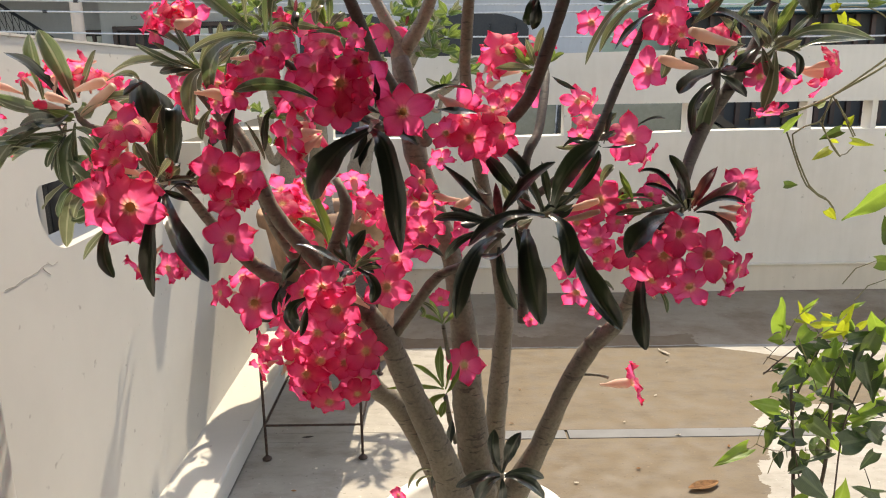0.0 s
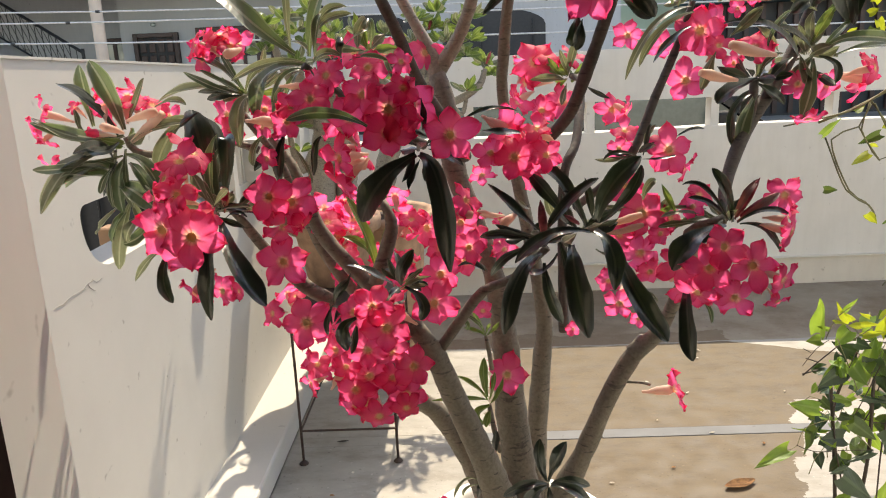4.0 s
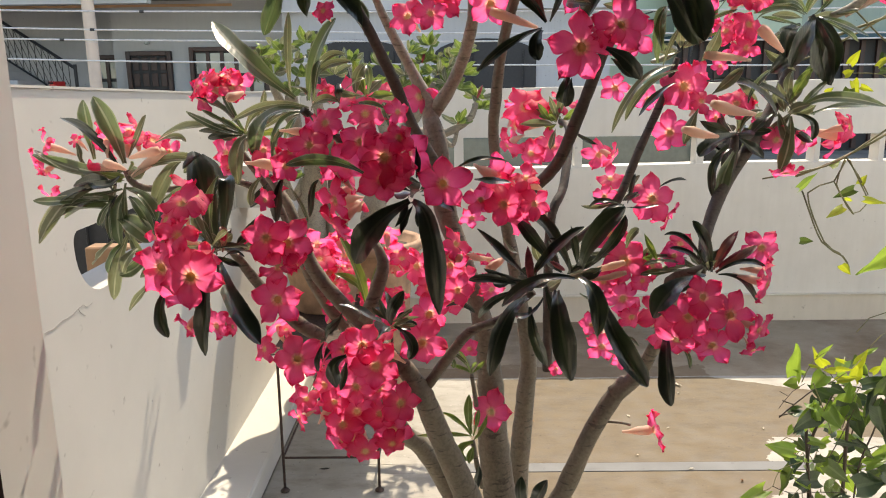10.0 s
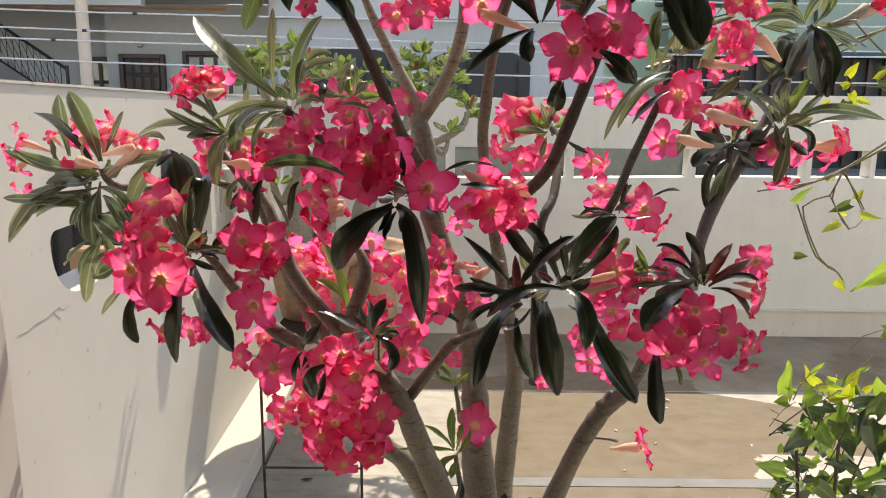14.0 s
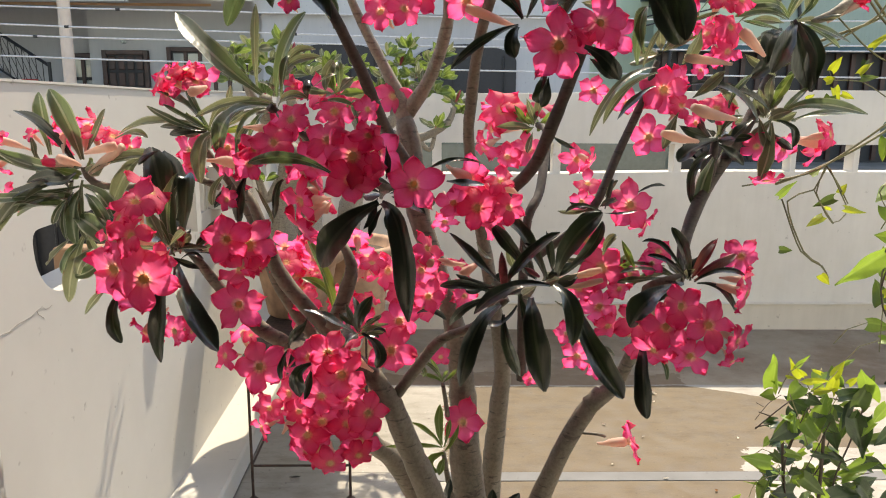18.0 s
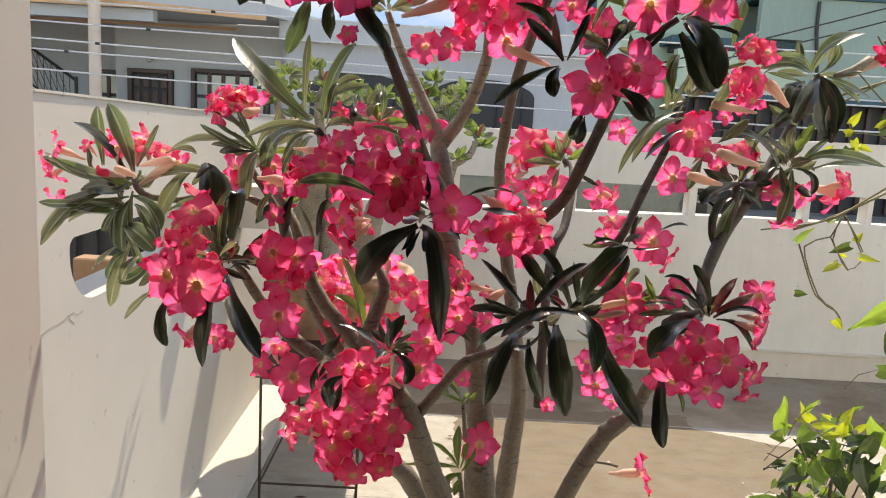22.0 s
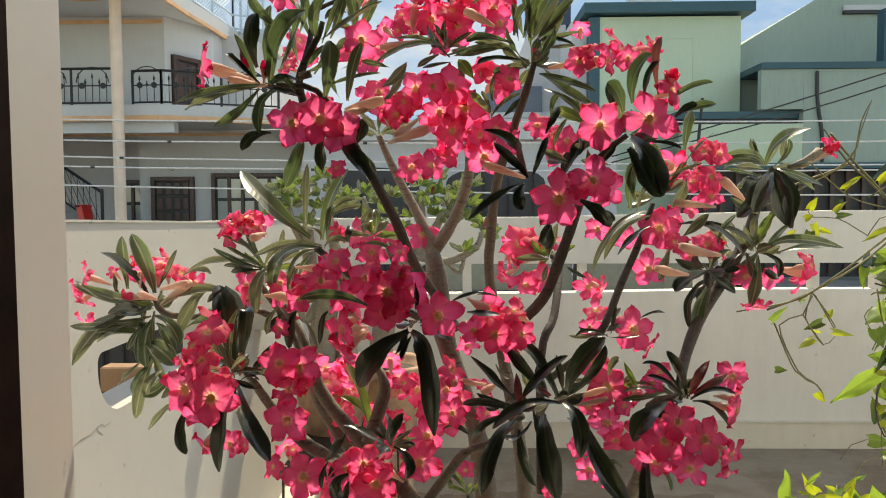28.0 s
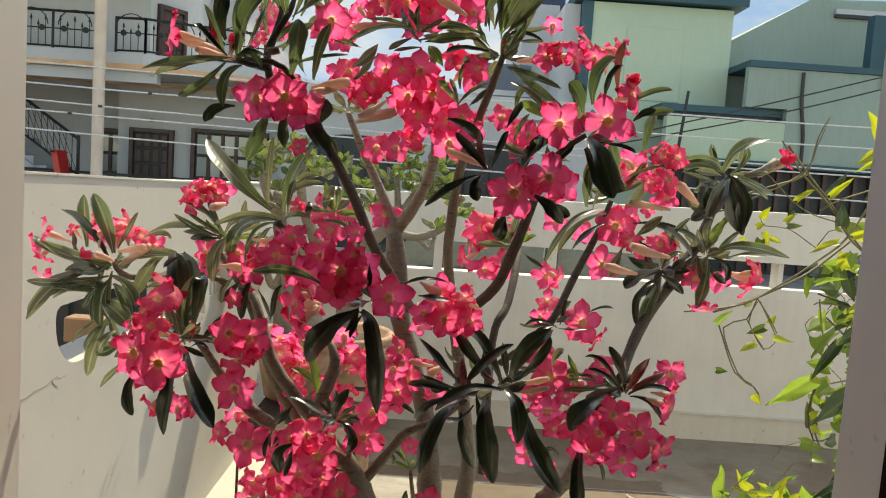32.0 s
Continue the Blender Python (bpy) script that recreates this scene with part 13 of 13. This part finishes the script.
leaf(vine, (0.925, 1.130, 1.381), (0.972, 1.126, 1.375), 0.017, "x", 40)
leaf(vine, (0.904, 1.130, 1.375), (0.861, 1.142, 1.295), 0.028, "w", 0)
leaf(vine, (0.943, 1.140, 1.361), (0.963, 1.134, 1.343), 0.017, "v", 10)
leaf(vine, (0.850, 1.120, 1.303), (0.777, 1.146, 1.242), 0.052, "v", -35)
leaf(vine, (0.756, 1.140, 1.400), (0.724, 1.147, 1.384), 0.022, "x", 0)
leaf(vine, (0.742, 1.140, 1.385), (0.758, 1.144, 1.376), 0.014, "y", 40)
leaf(vine, (0.740, 1.140, 1.367), (0.706, 1.128, 1.351), 0.020, "y", 10)
leaf(vine, (0.779, 1.140, 1.382), (0.823, 1.148, 1.372), 0.017, "y", -20)
leaf(vine, (0.765, 1.140, 1.409), (0.778, 1.142, 1.426), 0.017, "y", 0)
leaf(vine, (0.715, 1.150, 1.440), (0.731, 1.151, 1.452), 0.022, "v", -35)
leaf(vine, (0.661, 1.150, 1.401), (0.697, 1.158, 1.428), 0.022, "v", 40)
leaf(vine, (0.748, 1.140, 1.258), (0.766, 1.140, 1.242), 0.022, "y", 25)
leaf(vine, (0.666, 1.140, 1.305), (0.687, 1.137, 1.305), 0.018, "x", 10)
leaf(vine, (0.960, 1.140, 1.296), (0.903, 1.156, 1.268), 0.022, "v", -20)
leaf(vine, (0.970, 1.150, 1.294), (0.988, 1.154, 1.267), 0.025, "v", -20)
leaf(vine, (0.940, 1.120, 1.277), (0.882, 1.142, 1.205), 0.057, "w", -35)
leaf(vine, (0.942, 1.130, 1.264), (0.914, 1.129, 1.212), 0.031, "v", 0)
leaf(vine, (0.958, 1.120, 1.261), (0.912, 1.086, 1.189), 0.028, "x", 10)
leaf(vine, (0.877, 1.150, 1.217), (0.896, 1.154, 1.230), 0.020, "y", 25)
leaf(vine, (0.884, 1.150, 1.198), (0.896, 1.138, 1.181), 0.020, "y", -20)
leaf(vine, (0.935, 1.140, 1.323), (0.958, 1.130, 1.322), 0.017, "v", 25)
leaf(vine, (0.983, 1.150, 1.309), (0.999, 1.145, 1.295), 0.018, "y", 25)
leaf(vine, (0.959, 1.150, 1.577), (0.981, 1.153, 1.561), 0.026, "v", 10)
leaf(vine, (0.969, 1.150, 1.543), (0.952, 1.157, 1.520), 0.026, "v", 10)
leaf(vine, (1.012, 1.160, 1.378), (0.989, 1.142, 1.345), 0.032, "v", -35)
leaf(vine, (1.014, 1.160, 1.318), (1.037, 1.162, 1.283), 0.032, "x", -35)
leaf(vine, (0.989, 1.150, 1.228), (1.015, 1.146, 1.195), 0.034, "v", 0)
leaf(vine, (0.894, 1.150, 1.336), (0.885, 1.150, 1.312), 0.016, "v", -20)
leaf(vine, (0.950, 1.150, 1.459), (0.921, 1.137, 1.442), 0.018, "y", -35)
part("stem", tube([(0.892, 1.436, 0.805), (0.871, 1.431, 0.729), (0.873, 1.418, 0.648), (0.907, 1.438, 0.532), (0.929, 1.438, 0.455)], [0.0022, 0.0021, 0.0020, 0.0019, 0.0018], 6, fine=0.02), VDARK, vine, smooth=True)
part("stem", tube([(1.034, 1.420, 0.866), (1.018, 1.431, 0.770), (0.994, 1.427, 0.700), (0.994, 1.437, 0.607), (0.988, 1.425, 0.462)], [0.0025, 0.0023, 0.0022, 0.0021, 0.0020], 6, fine=0.02), VDARK, vine, smooth=True)
part("stem", tube([(0.963, 1.414, 0.854), (0.940, 1.420, 0.776), (0.918, 1.431, 0.702)], [0.0014, 0.0013, 0.0012], 6, fine=0.02), VDARK, vine, smooth=True)
part("stem", tube([(0.899, 1.410, 0.876), (0.886, 1.411, 0.837)], [0.0012, 0.0010], 6, fine=0.02), VDARK, vine, smooth=True)
part("stem", tube([(0.860, 1.423, 0.904), (0.896, 1.429, 0.829), (0.915, 1.420, 0.776)], [0.0013, 0.0012, 0.0011], 6, fine=0.02), VSTEM, vine, smooth=True)
part("stem", tube([(0.783, 1.418, 0.842), (0.816, 1.429, 0.878), (0.843, 1.427, 0.900)], [0.0009, 0.0008, 0.0008], 6, fine=0.02), VDARK, vine, smooth=True)
part("stem", tube([(0.778, 1.410, 0.888), (0.806, 1.429, 0.869)], [0.0008, 0.0007], 6, fine=0.02), VDARK, vine, smooth=True)
part("stem", tube([(0.782, 1.413, 0.644), (0.827, 1.415, 0.624), (0.901, 1.428, 0.618), (0.965, 1.418, 0.622)], [0.0011, 0.0010, 0.0009, 0.0009], 6, fine=0.02), VDARK, vine, smooth=True)
part("stem", tube([(0.834, 1.427, 0.721), (0.847, 1.412, 0.716), (0.871, 1.429, 0.675)], [0.0011, 0.0010, 0.0009], 6, fine=0.02), VSTEM, vine, smooth=True)
part("stem", tube([(0.849, 1.412, 0.707), (0.796, 1.412, 0.688), (0.787, 1.420, 0.640), (0.763, 1.416, 0.629)], [0.0009, 0.0009, 0.0008, 0.0007], 6, fine=0.02), VSTEM, vine, smooth=True)
part("stem", tube([(0.920, 1.431, 0.705), (0.994, 1.440, 0.679), (1.083, 1.435, 0.698)], [0.0012, 0.0011, 0.0010], 6, fine=0.02), VDARK, vine, smooth=True)
part("stem", tube([(0.918, 1.408, 0.668), (0.952, 1.415, 0.634), (0.967, 1.421, 0.616)], [0.0011, 0.0010, 0.0009], 6, fine=0.02), VSTEM, vine, smooth=True)
part("stem", tube([(0.832, 1.420, 0.906), (0.855, 1.425, 0.955), (0.897, 1.420, 0.990)], [0.0013, 0.0012, 0.0011], 6, fine=0.02), VSTEM, vine, smooth=True)
part("stem", tube([(0.889, 1.410, 0.906), (0.938, 1.414, 0.937), (0.969, 1.428, 0.959)], [0.0012, 0.0011, 0.0010], 6, fine=0.02), VSTEM, vine, smooth=True)
part("stem", tube([(1.054, 1.427, 0.567), (1.081, 1.436, 0.497), (1.033, 1.442, 0.466)], [0.0012, 0.0011, 0.0010], 6, fine=0.02), VDARK, vine, smooth=True)
part("stem", tube([(0.973, 1.423, 0.900), (0.954, 1.424, 0.844), (0.940, 1.423, 0.789)], [0.0010, 0.0009, 0.0009], 6, fine=0.02), VSTEM, vine, smooth=True)
part("stem", tube([(0.631, 1.136, 1.641), (0.704, 1.150, 1.674), (0.777, 1.139, 1.702), (0.814, 1.150, 1.719)], [0.0029, 0.0027, 0.0025, 0.0023], 6, fine=0.02), VSTEM, vine, smooth=True)
part("stem", tube([(0.762, 1.135, 1.772), (0.814, 1.149, 1.719), (0.866, 1.147, 1.663), (0.905, 1.143, 1.609), (0.971, 1.139, 1.540)], [0.0025, 0.0024, 0.0022, 0.0021, 0.0020], 6, fine=0.02), VSTEM, vine, smooth=True)
part("stem", tube([(0.806, 1.131, 1.719), (0.827, 1.147, 1.797), (0.840, 1.137, 1.834)], [0.0015, 0.0014, 0.0012], 6, fine=0.02), VSTEM, vine, smooth=True)
part("stem", tube([(0.843, 1.144, 1.646), (0.874, 1.131, 1.670), (0.944, 1.130, 1.699)], [0.0020, 0.0018, 0.0016], 6, fine=0.02), VSTEM, vine, smooth=True)
part("stem", tube([(0.648, 1.141, 1.425), (0.722, 1.157, 1.449), (0.801, 1.142, 1.497), (0.864, 1.160, 1.534), (0.915, 1.147, 1.588)], [0.0024, 0.0023, 0.0022, 0.0021, 0.0019], 6, fine=0.02), VSTEM, vine, smooth=True)
part("stem", tube([(0.737, 1.142, 1.453), (0.721, 1.136, 1.410), (0.762, 1.143, 1.353)], [0.0015, 0.0014, 0.0013], 6, fine=0.02), VSTEM, vine, smooth=True)
part("stem", tube([(0.737, 1.130, 1.455), (0.779, 1.138, 1.388)], [0.0013, 0.0011], 6, fine=0.02), VSTEM, vine, smooth=True)
part("stem", tube([(0.666, 1.150, 1.397), (0.702, 1.132, 1.304), (0.751, 1.144, 1.273), (0.761, 1.136, 1.252)], [0.0016, 0.0015, 0.0014, 0.0013], 6, fine=0.02), VSTEM, vine, smooth=True)
part("stem", tube([(0.865, 1.145, 1.466), (0.876, 1.139, 1.397), (0.897, 1.138, 1.361)], [0.0017, 0.0016, 0.0015], 6, fine=0.02), VSTEM, vine, smooth=True)
part("stem", tube([(0.869, 1.161, 1.475), (0.931, 1.158, 1.456), (0.983, 1.157, 1.434)], [0.0021, 0.0019, 0.0018], 6, fine=0.02), VDARK, vine, smooth=True)
part("stem", tube([(0.878, 1.147, 1.276), (0.871, 1.151, 1.226), (0.880, 1.132, 1.172), (0.922, 1.142, 1.179)], [0.0019, 0.0018, 0.0016, 0.0015], 6, fine=0.02), VDARK, vine, smooth=True)
part("stem", tube([(0.844, 1.140, 1.570), (0.783, 1.142, 1.606), (0.740, 1.151, 1.608), (0.725, 1.146, 1.625)], [0.0011, 0.0011, 0.0010, 0.0009], 6, fine=0.02), VSTEM, vine, smooth=True)
part("stem", tube([(0.681, 1.151, 1.569), (0.714, 1.131, 1.564), (0.762, 1.144, 1.562)], [0.0009, 0.0008, 0.0008], 6, fine=0.02), VSTEM, vine, smooth=True)
part("stem", tube([(0.856, 1.144, 1.430), (0.842, 1.146, 1.411), (0.855, 1.143, 1.383)], [0.0012, 0.0011, 0.0010], 6, fine=0.02), VSTEM, vine, smooth=True)

leaf(vine, (1.053, 1.434, 0.842), (1.046, 1.422, 0.741), 0.057, "w", 25)
leaf(vine, (1.024, 1.428, 0.875), (1.044, 1.416, 0.955), 0.050, "x", 25)
leaf(vine, (0.984, 1.448, 0.804), (0.990, 1.436, 0.751), 0.049, "w", 25)
leaf(vine, (0.903, 1.424, 0.834), (0.929, 1.412, 0.791), 0.048, "v", -25)
leaf(vine, (0.890, 1.475, 0.794), (0.845, 1.463, 0.757), 0.041, "w", 10)
leaf(vine, (0.850, 1.436, 0.787), (0.868, 1.424, 0.856), 0.037, "v", -10)
leaf(vine, (0.931, 1.432, 0.828), (0.946, 1.420, 0.894), 0.048, "v", 10)
leaf(vine, (1.028, 1.452, 0.847), (0.996, 1.440, 0.782), 0.038, "x", 25)
leaf(vine, (1.105, 1.449, 0.781), (1.047, 1.437, 0.776), 0.035, "x", -10)
leaf(vine, (1.013, 1.434, 0.685), (1.078, 1.422, 0.729), 0.038, "v", -10)
leaf(vine, (0.970, 1.472, 0.656), (1.028, 1.460, 0.670), 0.047, "v", 25)
leaf(vine, (0.996, 1.443, 0.733), (1.026, 1.431, 0.704), 0.033, "x", -25)
leaf(vine, (0.924, 1.460, 0.692), (0.907, 1.448, 0.646), 0.042, "x", -25)
leaf(vine, (1.062, 1.430, 0.733), (1.103, 1.418, 0.723), 0.043, "w", 25)
leaf(vine, (0.866, 1.423, 0.758), (0.901, 1.411, 0.753), 0.027, "v", -25)
leaf(vine, (0.973, 1.469, 0.712), (1.009, 1.457, 0.729), 0.033, "w", 0)
leaf(vine, (1.058, 1.448, 0.660), (1.104, 1.436, 0.680), 0.041, "w", 10)
leaf(vine, (0.846, 1.463, 0.697), (0.782, 1.451, 0.729), 0.041, "v", 10)
leaf(vine, (0.999, 1.444, 0.875), (1.054, 1.432, 0.872), 0.035, "x", 25)
leaf(vine, (0.970, 1.447, 0.901), (0.980, 1.435, 0.962), 0.032, "y", -10)
leaf(vine, (0.912, 1.473, 0.925), (0.873, 1.461, 0.955), 0.032, "y", -25)
leaf(vine, (0.916, 1.422, 0.910), (0.962, 1.410, 0.921), 0.021, "y", 10)
part("stem", tube([(0.840, 1.460, 0.812), (0.804, 1.460, 0.803)], [0.0016, 0.0016], 6, fine=0.02), VDARK, vine, smooth=True)
part("stem", tube([(0.885, 1.460, 0.874), (0.838, 1.460, 0.832), (0.805, 1.460, 0.799)], [0.0016, 0.0016, 0.0016], 6, fine=0.02), VDARK, vine, smooth=True)
part("stem", tube([(0.838, 1.460, 0.832), (0.809, 1.460, 0.843)], [0.0016, 0.0016], 6, fine=0.02), VDARK, vine, smooth=True)
part("stem", tube([(0.939, 1.460, 0.880), (0.913, 1.460, 0.814), (0.882, 1.460, 0.724), (0.894, 1.460, 0.645)], [0.0016, 0.0016, 0.0016, 0.0016], 6, fine=0.02), VDARK, vine, smooth=True)
part("stem", tube([(0.932, 1.460, 0.880), (0.980, 1.460, 0.877), (1.037, 1.460, 0.861)], [0.0016, 0.0016, 0.0016], 6, fine=0.02), VDARK, vine, smooth=True)
part("stem", tube([(0.992, 1.460, 0.787), (0.969, 1.460, 0.696), (0.940, 1.460, 0.647)], [0.0016, 0.0016, 0.0016], 6, fine=0.02), VDARK, vine, smooth=True)
part("stem", tube([(1.070, 1.460, 0.722), (1.029, 1.460, 0.713), (1.010, 1.460, 0.649)], [0.0016, 0.0016, 0.0016], 6, fine=0.02), VDARK, vine, smooth=True)

# the thick of the vine: small leaves on thin stalks round its stems
rv = random.Random(31)
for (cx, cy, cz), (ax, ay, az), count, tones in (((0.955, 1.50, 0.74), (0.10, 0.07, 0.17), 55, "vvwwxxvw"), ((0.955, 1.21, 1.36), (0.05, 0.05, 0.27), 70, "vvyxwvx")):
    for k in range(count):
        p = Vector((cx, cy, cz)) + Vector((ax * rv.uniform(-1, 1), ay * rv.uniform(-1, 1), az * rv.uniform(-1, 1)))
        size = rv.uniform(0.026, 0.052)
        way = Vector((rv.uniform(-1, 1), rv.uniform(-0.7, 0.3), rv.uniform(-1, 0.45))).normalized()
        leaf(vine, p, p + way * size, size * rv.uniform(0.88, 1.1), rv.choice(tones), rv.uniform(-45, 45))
        if k % 3 == 0:
            part("stem", tube([p, p - way * 0.03 + Vector((0, 0.01, -0.02)), p - way * 0.05 + Vector((0.01, 0.03, -0.06))], [0.0009, 0.0011, 0.0012], 5), VSTEM, vine)

# ---- litter on the yard floor ----
DRY = plain("dry_brown_leaf", (0.30, 0.15, 0.06), 0.8, vary=0.4, scale=60)
DRYDARK = plain("blackened_dry_leaf", (0.04, 0.032, 0.025), 0.8, vary=0.3, scale=60)
DRYPALE = plain("dry_pale_petal", (0.62, 0.56, 0.47), 0.8, vary=0.2, scale=60)

def litter(name, p, length, width, mat, label, turn):
    """A curled dry scrap on the floor."""
    bm = bmesh.new()
    rows = []
    for i in range(7):
        u = i / 6
        w = width * math.sin(math.pi * (0.06 + 0.88 * u)) / 2
        rows.append([bm.verts.new(((u - 0.5) * length, k * w, 0.001 + 0.25 * length * (u - 0.5) ** 2 + 0.35 * abs(k) * w)) for k in (-1, 0, 1)])
    for a, b in zip(rows, rows[1:]):
        for k in range(2):
            bm.faces.new((a[k], b[k], b[k + 1], a[k + 1]))
    bmesh.ops.solidify(bm, geom=bm.faces, thickness=0.0012)
    ob = solid(name, bm, mat, label, "leaf litter", group="yard litter")
    ob.matrix_world = Matrix.Translation(p) @ Matrix.Rotation(turn, 4, "Z")
    return ob


litter("dry_leaf", (0.991, 2.271, 0.004), 0.13, 0.055, DRY, "curled dry brown leaf lying on the yard floor", 0.35)
litter("dry_leaf", (-0.526, 2.684, 0.004), 0.048, 0.016, DRYDARK, "small curled blackened leaf lying on the yard floor", 0.15)
litter("dry_petal", (1.217, 3.576, 0.004), 0.09, 0.022, DRYPALE, "pale dry petal lying on the yard floor", 2.03)
litter("floor_scrap", (0.823, 2.789, 0.004), 0.01225300788591881, 0.008853160774612026, DRYPALE, "tiny dry scrap lying on the yard floor", 0.81)
litter("floor_scrap", (1.017, 2.666, 0.004), 0.02415007467546769, 0.010283574153740368, DRYPALE, "tiny dry scrap lying on the yard floor", 0.12)
litter("floor_scrap", (1.028, 3.050, 0.004), 0.022156851264925323, 0.008201385543780332, DRYPALE, "tiny dry scrap lying on the yard floor", 0.75)
litter("floor_scrap", (1.469, 3.036, 0.004), 0.019465892162653767, 0.008068188518948865, DRYPALE, "tiny dry scrap lying on the yard floor", 1.19)
litter("floor_scrap", (0.406, 3.132, 0.004), 0.014917592545237909, 0.009525933895190613, DRY, "tiny dry scrap lying on the yard floor", 2.21)
litter("floor_scrap", (0.335, 2.787, 0.004), 0.020255228565476215, 0.00841067033628352, DRY, "tiny dry scrap lying on the yard floor", 2.76)
litter("floor_scrap", (1.197, 3.453, 0.004), 0.019535620840602237, 0.011168255338622327, DRYPALE, "tiny dry scrap lying on the yard floor", 1.18)
litter("floor_scrap", (0.874, 3.182, 0.004), 0.024005153431891267, 0.011798334565308533, DRYPALE, "tiny dry scrap lying on the yard floor", 2.05)
litter("floor_scrap", (1.192, 2.567, 0.004), 0.020565280554944058, 0.012469660334141184, DRY, "tiny dry scrap lying on the yard floor", 1.17)
litter("floor_scrap", (-0.450, 2.434, 0.004), 0.01607253666370887, 0.011553435214283113, DRYPALE, "tiny dry scrap lying on the yard floor", 1.83)
litter("floor_scrap", (-0.508, 2.277, 0.004), 0.02052263993440587, 0.012815501203047423, DRY, "tiny dry scrap lying on the yard floor", 2.93)
litter("floor_scrap", (0.533, 2.309, 0.004), 0.018851504206577524, 0.0091773347227497, DRYPALE, "tiny dry scrap lying on the yard floor", 2.87)
litter("floor_scrap", (0.786, 2.403, 0.004), 0.019609324682213887, 0.013573116336981654, DRY, "tiny dry scrap lying on the yard floor", 0.50)
